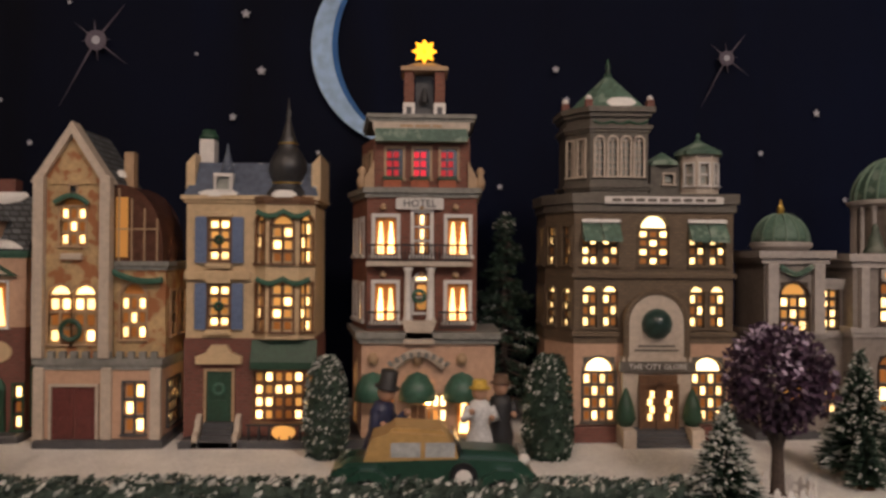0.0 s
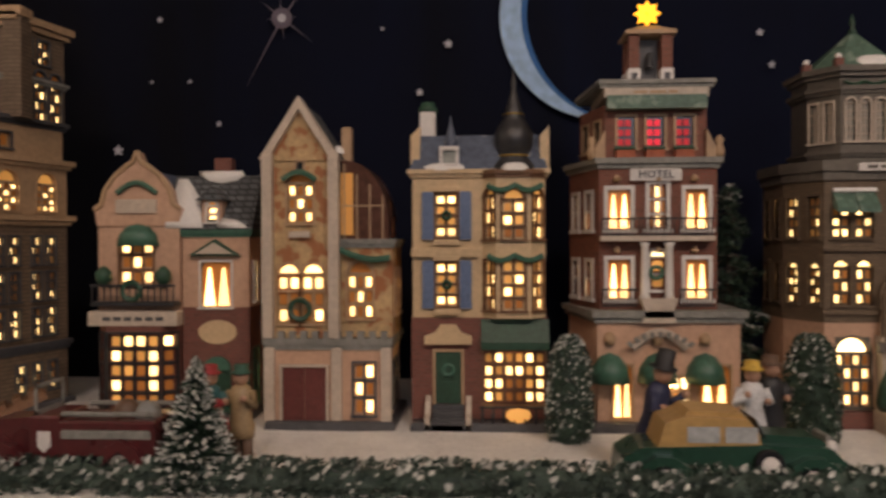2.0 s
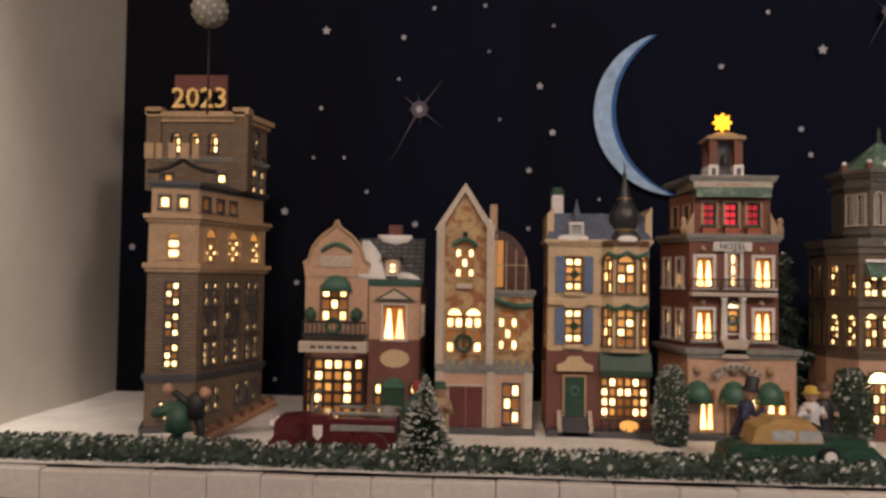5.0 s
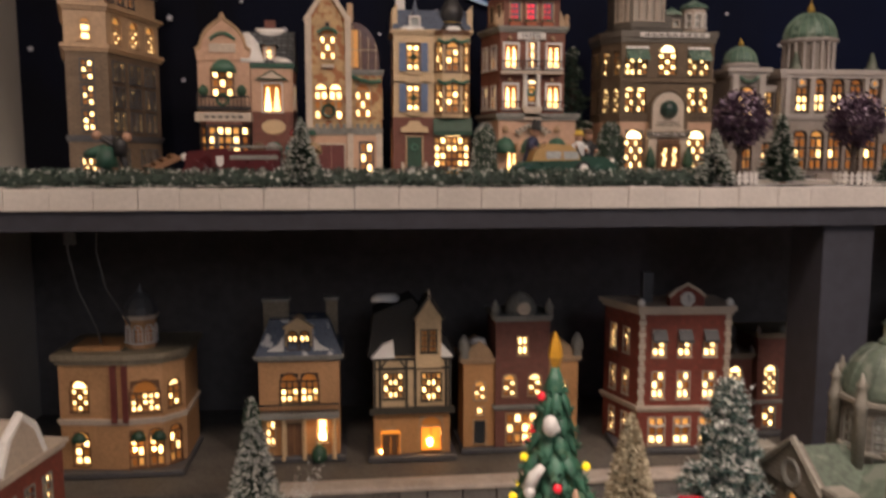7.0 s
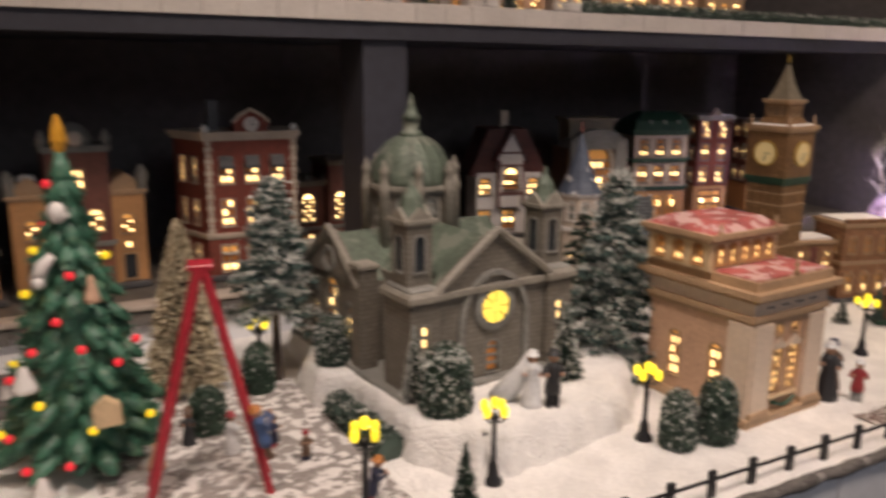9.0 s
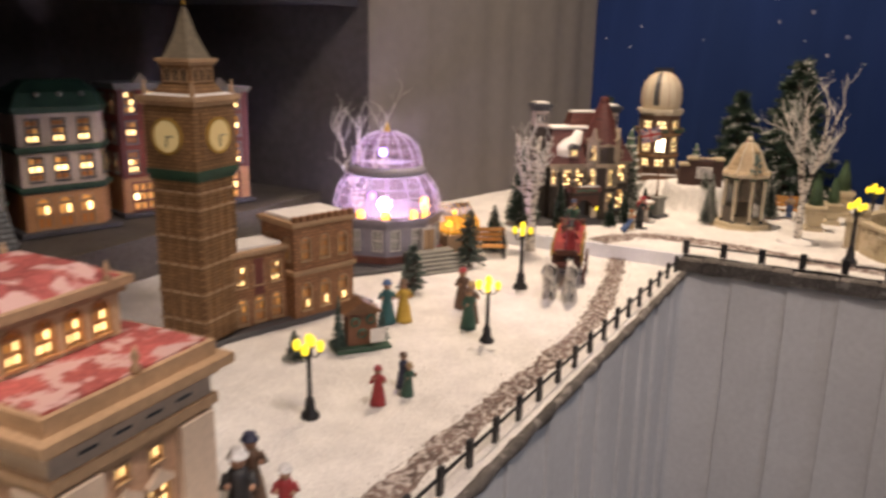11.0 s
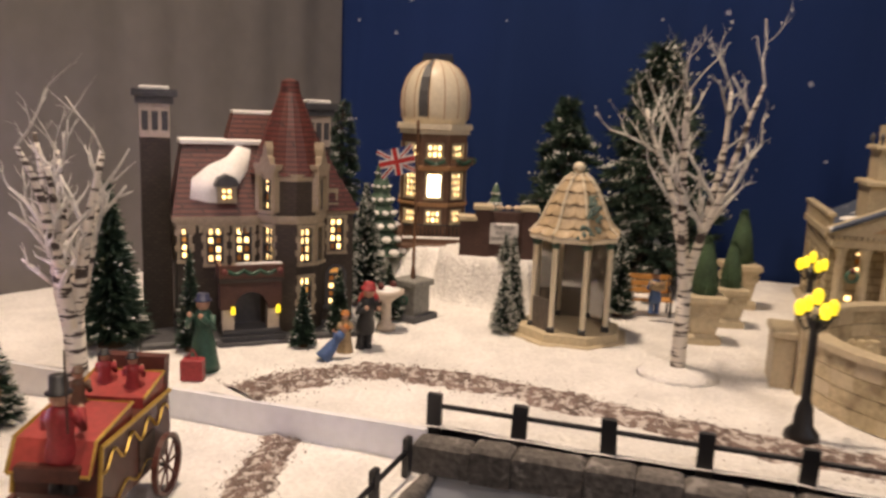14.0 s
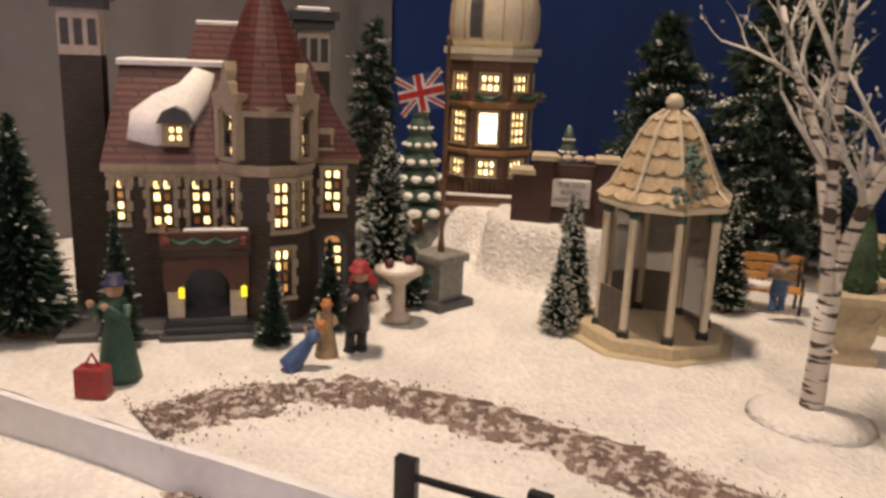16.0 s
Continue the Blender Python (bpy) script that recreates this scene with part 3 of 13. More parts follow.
def printed_cloth(name, dark, light, light_side):
    """Night-sky cloth: dark navy, a little bluer towards one side, with a woven grain."""
    m, nt, b = nodes_of(name)
    n, l = nt.nodes, nt.links
    tc, sep = n.new("ShaderNodeTexCoord"), n.new("ShaderNodeSeparateXYZ")
    l.new(tc.outputs["Generated"], sep.inputs[0])
    no, add = n.new("ShaderNodeTexNoise"), n.new("ShaderNodeMath")
    no.inputs["Scale"].default_value, no.inputs["Detail"].default_value = 3, 6
    l.new(tc.outputs["Generated"], no.inputs["Vector"])
    add.operation = "MULTIPLY_ADD"
    l.new(no.outputs["Fac"], add.inputs[0])
    add.inputs[1].default_value = 0.8
    l.new(sep.outputs[light_side], add.inputs[2])
    ramp = n.new("ShaderNodeValToRGB")
    ramp.color_ramp.elements[0].position, ramp.color_ramp.elements[0].color = 0.45, (*dark, 1)
    ramp.color_ramp.elements[1].position, ramp.color_ramp.elements[1].color = 1.25, (*light, 1)
    l.new(add.outputs[0], ramp.inputs[0])
    l.new(ramp.outputs[0], b.inputs["Base Color"])
    b.inputs["Roughness"].default_value = 0.9
    b.inputs["Specular IOR Level"].default_value = 0.15
    return m


NIGHT = printed_cloth("night_sky_cloth", (0.0034, 0.0038, 0.007), (0.0045, 0.0078, 0.027), "X")
BLUENIGHT = printed_cloth("blue_sky_cloth", (0.010, 0.025, 0.098), (0.019, 0.042, 0.145), "Z")
STARPRINT = paint("star_print", (0.45, 0.45, 0.50), 0.7, 0.05, 60, 0.0)
MOONPRINT = paint("moon_print", (0.34, 0.50, 0.72), 0.8, 0.25, 25, 0.0)
MOONEDGE = paint("moon_edge_print", (0.03, 0.12, 0.34), 0.8, 0.2, 25, 0.0)

# cloth behind the upper shelf, hung in soft folds
sky = Shape()
cols, rows_ = 60, 8
for j in range(rows_ + 1):
    for i in range(cols + 1):
        x = -0.76 + 2.36 * i / cols
        sky.v.append((x, 0.868 + 0.003 * math.sin(x * 9) + 0.002 * math.sin(x * 23 + j * 0.3), SHELF - 0.02 + 0.95 * j / rows_))
sky.f = [(j * (cols + 1) + i, j * (cols + 1) + i + 1, (j + 1) * (cols + 1) + i + 1, (j + 1) * (cols + 1) + i) for j in range(rows_) for i in range(cols)]
sky.s = [0] * len(sky.f)
night = thing("sky_backdrop", 0, 0, 0, 0, "dark navy night-sky cloth with printed stars and crescent moon", "backdrop", kind="structure")
part("cloth", sky, NIGHT, night, smooth=True)


def star_shape(r, points=5, inner=0.45):
    return [(r * (1 if k % 2 == 0 else inner) * math.cos(math.pi / 2 + math.pi * k / points), r * (1 if k % 2 == 0 else inner) * math.sin(math.pi / 2 + math.pi * k / points)) for k in range(2 * points)]


STARS = [(-.571, 1.894, 7), (-.467, 1.833, 7), (-.363, 1.824, 5), (-.323, 1.863, 4), (-.256, 1.866, 4), (-.25, 1.805, 3), (-.166, 1.839, 3), (-.183, 1.759, 6), (-.166, 1.698, 6), (-.196, 1.648, 5), (-.235, 1.715, 3),
         (-.07, 1.882, 5), (.109, 1.856, 4), (.05, 1.785, 5), (.178, 1.807, 8), (.151, 1.704, 5), (.163, 1.671, 5), (-.105, 1.611, 3), (-.196, 1.572, 4), (-.724, 1.541, 6), (-.5, 1.497, 5), (-.526, 1.369, 4),
         (-.472, 1.729, 4), (-.369, 1.768, 3), (-.481, 1.663, 3), (-.44, 1.663, 3), (-.409, 1.618, 4), (-.518, 1.591, 7), (-.344, 1.576, 6), (.377, 1.615, 4), (.439, 1.66, 5), (.471, 1.565, 4), (.091, 1.576, 4)]
for x, z, mm in STARS:
    s = Shape().prism([(x + a, z + b) for a, b in star_shape(mm * 0.0009, 5, 0.5)], 0.8585, 0.8592)
    part("star", s, STARPRINT, night)
BURSTPRINT = paint("star_glow_print", (0.12, 0.10, 0.13), 0.8, 0.1, 60, 0.0)
for x, z, size in ((-.341, 1.728, 1.0), (.339, 1.719, 0.75), (.26, 1.857, 0.7)):
    burst = part("star_burst", Shape().prism([(x + 0.0045 * size * math.cos(2 * math.pi * k / 12), z + 0.0045 * size * math.sin(2 * math.pi * k / 12)) for k in range(12)], 0.8578, 0.8592), STARPRINT, night)
    part("burst_halo", Shape().prism([(x + 0.011 * size * math.cos(2 * math.pi * k / 16), z + 0.011 * size * math.sin(2 * math.pi * k / 16)) for k in range(16)], 0.8584, 0.8592), BURSTPRINT, burst)
    s = Shape()
    for ang, length in ((52, 0.048), (242, 0.080), (140, 0.030), (322, 0.042), (95, 0.022), (275, 0.022), (5, 0.016), (185, 0.016)):
        a = radians(ang)
        d, e = Vector((math.cos(a), math.sin(a))), Vector((-math.sin(a), math.cos(a)))
        q = [d * length * size, e * 0.0011 * size, -e * 0.0011 * size]
        s.prism([(x + p.x, z + p.y) for p in q], 0.8582, 0.8592)
    part("burst_ray", s, BURSTPRINT, burst)

def crescent(parent, cx, cz, r, width, a0, a1, material, y, name):
    s, n = Shape(), 40
    for k in range(n):
        q = []
        for t in (k / n, (k + 1) / n):
            a = radians(a0 + (a1 - a0) * t)
            w = width * math.sin(math.pi * min(1, max(0, t))) ** 0.8
            q.append(((cx + r * math.cos(a), cz + r * math.sin(a)), (cx + (r - w) * math.cos(a), cz + (r - w) * math.sin(a))))
        (o0, i0), (o1, i1) = q
        s.prism([o0, o1, i1, i0], y, y + 0.0005)
    return part(name, s, material, parent)


# the moon's centre lies to the right of its bow
crescent(night, -0.006, 1.724, 0.107, 0.0225, 107, 266, MOONPRINT, 0.857, "moon")
crescent(night, -0.0035, 1.724, 0.107, 0.026, 105, 268, MOONEDGE, 0.8582, "moon_shade")

# the shelf: board, dark front edge, white foam blocks along the front, snow blanket
shelf = thing("upper_shelf", 0, 0, 0, 0, "long dark shelf board edged with white foam blocks", "shelf", kind="structure")
part("board", Shape().box(-0.745, 1.53, 0.462, 0.99, 1.303, 1.338), BLACKBOARD, shelf)
part("front_edge", Shape().slab(-0.745, 1.53, 0.455, 0.462, 1.300, 1.325), BLACKBOARD, shelf)
x, k = -0.745, 0
rnd = random.Random(5)
while x < 1.52:
    w = rnd.uniform(0.041, 0.050)
    s = Shape().slab(x + 0.0004, min(x + w - 0.0004, 1.53), 0.449 + rnd.uniform(0, 0.0015), 0.4615, 1.3225, 1.3465 + rnd.uniform(-0.0008, 0.0008), 0.0012)
    part("foam_block", s, WHITESTRIP, shelf)
    x += w


def blanket(name, x0, x1, y0, y1, z, amp, nx, ny, material, label, seed=0):
    s = Shape()
    for j in range(ny + 1):
        for i in range(nx + 1):
            x, y = x0 + (x1 - x0) * i / nx, y0 + (y1 - y0) * j / ny
            s.v.append((x, y, z + amp * noise.noise((x * 9 + seed, y * 9, seed)) + amp * 0.35 * noise.noise((x * 45, y * 45, seed))))
    s.f = [(j * (nx + 1) + i, j * (nx + 1) + i + 1, (j + 1) * (nx + 1) + i + 1, (j + 1) * (nx + 1) + i) for j in range(ny) for i in range(nx)]
    s.s = [0] * len(s.f)
    return solid(name, s, material, label, "snow", "structure", smooth=True)


blanket("shelf_snow", -0.745, 1.53, 0.4625, 0.866, SHELF, 0.002, 150, 26, FLUFF, "snow blanket lying on the upper shelf", seed=3)

# dark cloth that closes the lower bay, post between shelf and table
plain_box("lower_backdrop", -0.745, 1.60, 0.872, 0.88, 0.88, 1.302, BLACKCLOTH, "black cloth behind the lower row of houses", "backdrop")
solid("shelf_post", Shape().slab(0.324, 0.388, 0.463, 0.535, 0.9, 1.303), BLACKBOARD, "dark blue-grey wooden post carrying the upper shelf", "post", "structure")

# grey cloth panel between the long table and the corner park
panel = Shape()
PL, PF, PR = (1.53, 0.434), (1.865, 0.337), (2.19, 0.225)
pts = [PL, PF, PR]
n = 40
for j in range(2):
    for i in range(n + 1):
        t = i / n
        a, b, q = (PL, PF, t / 0.5) if t < 0.5 else (PF, PR, (t - 0.5) / 0.5)
        x, y = a[0] + (b[0] - a[0]) * q, a[1] + (b[1] - a[1]) * q
        panel.v.append((x, y + 0.004 * math.sin(t * 55) * (0.3 + 0.7 * math.sin(t * 9) ** 2), 0.85 if j == 0 else 2.5))
panel.f = [(i, i + 1, n + 2 + i, n + 1 + i) for i in range(n)]
panel.s = [0] * n
solid("cloth_panel", panel, PANEL_CLOTH, "grey cloth panel hanging in soft folds beside the park", "panel", "structure", smooth=True)
plain_box("panel_return", 1.53, 1.545, 0.436, 0.99, 0.85, 2.5, BLACKCLOTH, "dark return behind the cloth panel", "panel")

# blue sky cloth of the park
park_sky = thing("park_sky_backdrop", 0, 0, 0, 0, "deep blue night-sky cloth with small printed stars", "backdrop", kind="structure")
s = Shape()
for j in range(6):
    for i in range(41):
        y = 0.235 - 1.9 * i / 40
        s.v.append((2.20 + 0.004 * math.sin(y * 14) + 0.002 * math.sin(y * 40 + j), y, 0.85 + 1.6 * j / 5))
s.f = [(j * 41 + i, j * 41 + i + 1, (j + 1) * 41 + i + 1, (j + 1) * 41 + i) for j in range(5) for i in range(40)]
s.s = [0] * len(s.f)
part("cloth", s, BLUENIGHT, park_sky, smooth=True)
for y, z, mm in ((-.431, 1.331, 5), (-.5, 1.333, 5), (-.24, 1.317, 5), (-.176, 1.297, 5), (.116, 1.285, 4), (.138, 1.239, 4), (.196, 1.257, 3), (-.31, 1.268, 5), (-.276, 1.23, 5), (-.415, 1.182, 5), (-.023, 1.257, 2),
                 (-.295, 1.18, 3), (-.58, 1.112, 4), (-.443, 1.087, 3), (-.23, 1.259, 2), (-.125, 1.359, 3), (-.164, 1.344, 3), (-.297, 1.362, 4), (-.601, 1.269, 4), (-.673, 1.156, 4), (-.35, 1.41, 5), (.02, 1.40, 4), (-.55, 1.42, 5)):
    s = Shape()
    k = mm * 0.0008
    for q in (0, 1, 2):
        a = math.pi * q / 3 + 0.3
        s.add([(2.190, y + k * math.cos(a) - 0.0005 * math.sin(a), z + k * math.sin(a) + 0.0005 * math.cos(a)), (2.190, y - k * math.cos(a) - 0.0005 * math.sin(a), z - k * math.sin(a) + 0.0005 * math.cos(a)),
               (2.190, y - k * math.cos(a) + 0.0005 * math.sin(a), z - k * math.sin(a) - 0.0005 * math.cos(a)), (2.190, y + k * math.cos(a) + 0.0005 * math.sin(a), z + k * math.sin(a) - 0.0005 * math.cos(a))], [(0, 1, 2, 3)])
    s.lathe([(0.0012, -0.0003), (0.0012, 0.0003)], 8)
    s.v = s.v[:-16] + [(2.190 + b[2], y + b[0], z + b[1]) for b in s.v[-16:]]
    part("star", s, STARPRINT, park_sky)
plain_box("wing_post", 2.12, 2.16, -0.72, -0.685, 0.9, 2.2, WOODDARK, "dark wooden post at the far end of the park", "post")
plain_box("wing_shelf", 1.95, 2.19, -1.3, -0.68, 1.315, 1.345, WOOD, "edge of a wooden shelf over the park's end", "shelf")

# tables: the long one, and the park's, which stands a finger's breadth higher
FRONT = [(-0.745, 0.0), (0.45, -0.095), (1.555, -0.136)]


def front_y(x):
    for (x0, y0), (x1, y1) in zip(FRONT, FRONT[1:]):
        if x <= x1:
            return y0 + (y1 - y0) * (x - x0) / (x1 - x0)
    return FRONT[-1][1]


def table_top(name, x0, x1, nx, ny, edge0, edge1, z, amp, label, seed, hills=()):
    """A snow-covered table top between two edges given as functions of x."""
    s = Shape()
    for j in range(ny + 1):
        for i in range(nx + 1):
            x = x0 + (x1 - x0) * i / nx
            y = edge0(x) + (edge1(x) - edge0(x)) * j / ny
            h = amp * noise.noise((x * 11 + seed, y * 11, seed)) + amp * 0.4 * noise.noise((x * 60, y * 60, seed))
            rise = 0
            for hx, hy, rx, ry, top, steep in hills:
                q = math.hypot((x - hx) / rx, (y - hy) / ry) + 0.06 * noise.noise((x * 70, y * 70, 5)) + 0.03 * math.sin(22 * math.atan2(y - hy, x - hx))
                rise = max(rise, top * max(0, min(1, (1.18 - q) / steep)) ** 1.2)
            h += rise
            s.v.append((x, y, z + h))
    s.f = [(j * (nx + 1) + i, j * (nx + 1) + i + 1, (j + 1) * (nx + 1) + i + 1, (j + 1) * (nx + 1) + i) for j in range(ny) for i in range(nx)]
    s.s = [0] * len(s.f)
    return solid(name, s, FLUFF, label, "snow", "structure", smooth=True)


table_top("table_snow", -0.745, 1.553, 230, 80, front_y, lambda x: 0.87, TABLE, 0.002, "snow blanket covering the long table", 1)
table_top("park_snow", 1.555, 2.19, 170, 420, lambda x: -1.3, lambda x: 0.43 if x < 1.56 else 0.43 - (x - 1.56) * 0.32, PARK, 0.002,
          "snow blanket covering the corner park", 2, hills=((2.06, -0.01, 0.12, 0.10, 0.045, 0.32), (1.945, -0.082, 0.060, 0.062, 0.051, 0.15)))
plain_box("park_table_edge", 1.551, 1.556, -0.132, 0.43, 0.88, 0.9275, SKIRT, "white edge of the park table", "table")
under = Shape().column([(-0.745, 0.004), (0.45, -0.091), (1.55, -0.132), (1.55, 0.87), (-0.745, 0.87)], 0.875, 0.900)
solid("long_table", under, BLACKBOARD, "long display table under the snow blanket", "table", "structure")
solid("park_table", Shape().box(1.557, 2.2, -1.3, 0.23, 0.875, 0.922), BLACKBOARD, "park table under the snow blanket", "table", "structure")


def skirt(name, a, b, z0, z1, label, pleat):
    """White cloth from a to b in flat overlapping pleats of about the given width."""
    s = Shape()
    d = Vector((b[0] - a[0], b[1] - a[1]))
    length = d.length
    d.normalize()
    nv = Vector((d.y, -d.x))
    r = random.Random(len(name))
    t, last = 0.0, 0.001
    while length - t > 1e-5:
        w = min(pleat * r.uniform(0.7, 1.35), length - t)
        out, bow = r.uniform(0.002, 0.007), r.uniform(-0.003, 0.006)
        steps = ((0.0, last), (0.0, out), (0.02, out + 0.001), (0.35, out * 0.75 + bow), (0.7, out * 0.4 + bow), (1.0, 0.001))
        for (u0, d0), (u1, d1) in zip(steps, steps[1:]):
            v = []
            for z, k in ((z1, 0.7), ((z0 + z1) / 2, 1.2), (z0, 1.8)):
                for u, q in ((u0, d0), (u1, d1)):
                    p = Vector(a) + d * (t + w * u + (0.004 * (k - 0.7) if u in (0.0, 1.0) else 0)) + nv * (0.002 + q * k)
                    v.append((p.x, p.y, z))
            s.add(v, [(0, 2, 3, 1), (2, 4, 5, 3)])
        t += w
    return solid(name, s.weld(), SKIRT, label, "cloth", "structure")


skirt("table_skirt_long_left", (-0.745, 0.0), (0.45, -0.095), 0.05, 0.897, "white pleated cloth round the long table", 0.075)
skirt("table_skirt_long_right", (0.45, -0.095), (1.548, -0.135), 0.05, 0.897, "white pleated cloth round the long table", 0.075)
skirt("table_skirt_park", (1.548, -0.135), (1.548, -1.3), 0.05, 0.912, "white pleated cloth hanging from the park table", 0.08)

# grey stone-like edging along the park's front
edging = thing("grey_edging_park", 1.546, -0.128, 0.9045, 0, "rough grey stone edging along the park table", "edging", kind="structure")
r, y = random.Random(12), 0.0
while y > -1.17:
    w = r.uniform(0.026, 0.052)
    part("stone", Shape().slab(-0.010 + r.uniform(-0.0012, 0.0012), 0.009, y - w + 0.0006, y, r.uniform(-0.002, 0.001), 0.0215 + r.uniform(-0.0015, 0.0015), 0.0028), GREYBARK, edging)
    y -= w
s = Shape()
pts = [(0.0 + 1.545 * k / 110, front_y(1.545 * k / 110) - 0.003, 0.900 + 0.001 * math.sin(k * 1.9)) for k in range(111)]
s.tube(pts, [0.006 + 0.001 * math.sin(k * 1.3) for k in range(111)], 8)
solid("grey_edging_long", s, GREYBARK, "rough grey edging along the long table", "edging", "structure", smooth=True)

# terrace under the lower row: white board face, stone wall on it
terrace = thing("terrace", 0, 0, 0, 0, "raised terrace with a low grey stone wall under the lower houses", "terrace", kind="structure")
part("platform", Shape().box(-0.745, 1.52, 0.535, 0.868, 0.895, TERRACE - 0.003), paint("dark_terrace_stone", (0.10, 0.09, 0.08), 0.85, 0.3, 60, 0.6), terrace)
part("white_face", Shape().box(-0.31, 0.32, 0.526, 0.535, 0.895, 0.946), SKIRT, terrace)
COPING = paint("snowy_coping", (0.42, 0.36, 0.31), 0.8, 0.25, 90, 0.6)
ROADSTONE = paint("grey_stone_block", (0.15, 0.14, 0.13), 0.8, 0.3, 80, 0.7)
x, r = -0.33, random.Random(3)
while x < 0.31:
    w = r.uniform(0.032, 0.045)
    part("stone", Shape().slab(x, x + w - 0.002, 0.514 + r.uniform(0, 0.003), 0.535, 0.944, 0.9665, 0.002), ROADSTONE, terrace)
    x += w
part("coping", Shape().slab(-0.335, 0.318, 0.511, 0.545, 0.9665, 0.9715, 0.0015), COPING, terrace)
for i in range(6):
    part("step", Shape().slab(-0.158 - 0.0006 * i, -0.070 + 0.0006 * i, 0.446 - 0.014 * i, 0.455 - 0.001 * i, 0.90, 0.9325 - 0.0055 * i, 0.0008), ROADSTONE, terrace)
part("step_landing", Shape().slab(-0.157, -0.071, 0.4555, 0.5255, 0.90, 0.931, 0.0008), SKIRT, terrace)

# grey road in front of the corner theatre, at the table's dim end
GREYROAD = paint("grey_road", (0.13, 0.12, 0.11), 0.85, 0.3, 50, 0.6, second=(0.30, 0.28, 0.26), amount=0.4)
blanket("side_street", -0.74, -0.40, 0.05, 0.533, TABLE + 0.006, 0.0012, 40, 50, GREYROAD, "grey side street in front of the corner theatre", seed=8)

# grey stone plaza round the ladder, dusted with snow
PLAZA = paint("snowy_plaza_stone", (0.30, 0.27, 0.25), 0.9, 0.4, 90, 0.8, second=(0.70, 0.67, 0.64), amount=0.55, deep=0.003)
blanket("stone_plaza", -0.06, 0.168, 0.015, 0.345, TABLE + 0.004, 0.0016, 50, 50, PLAZA, "grey stone plaza dusted with snow round the ladder", seed=9)

# snow mound that carries the cathedral
mound = Shape()
ring = [(0.205, 0.115), (0.24, 0.050), (0.33, 0.055), (0.43, 0.075), (0.50, 0.14), (0.50, 0.36), (0.40, 0.44), (0.215, 0.44), (0.200, 0.345), (0.178, 0.312), (0.176, 0.262), (0.203, 0.240)]
rim = []
for (x0, y0), (x1, y1) in zip(ring, ring[1:] + ring[:1]):
    n = max(2, round(math.hypot(x1 - x0, y1 - y0) / 0.007))
    rim += [(x0 + (x1 - x0) * k / n, y0 + (y1 - y0) * k / n) for k in range(n)]
for grow, z in ((1.09, 0.898), (1.075, 0.908), (1.055, 0.922), (1.03, 0.936), (1.0, 0.943), (0.965, 0.945)):
    for k, (x, y) in enumerate(rim):
        g = grow + (0.018 * noise.noise((k * 0.45, z * 30, 3)) + 0.010 * math.sin(k * 1.3)) * (1.0 if z < 0.942 else 0.2)
        mound.v.append((0.315 + (x - 0.315) * g, 0.25 + (y - 0.25) * g, z + (0.002 * noise.noise((k * 0.2, 5, z * 40)) if z > 0.9 else 0)))
n = len(rim)
mound.f = [(j * n + k, j * n + (k + 1) % n, (j + 1) * n + (k + 1) % n, (j + 1) * n + k) for j in range(5) for k in range(n)] + [tuple(range(5 * n, 6 * n))]
mound.s = [0] * len(mound.f)
solid("cathedral_mound", mound, FLUFF, "white snow mound with steep ribbed sides under the cathedral", "mound", "structure", smooth=True)

# brown mulch tracks on the snow
CRUMB = paint("mulch_crumb", (0.16, 0.105, 0.085), 0.9, 0.6, 300, 0.0)


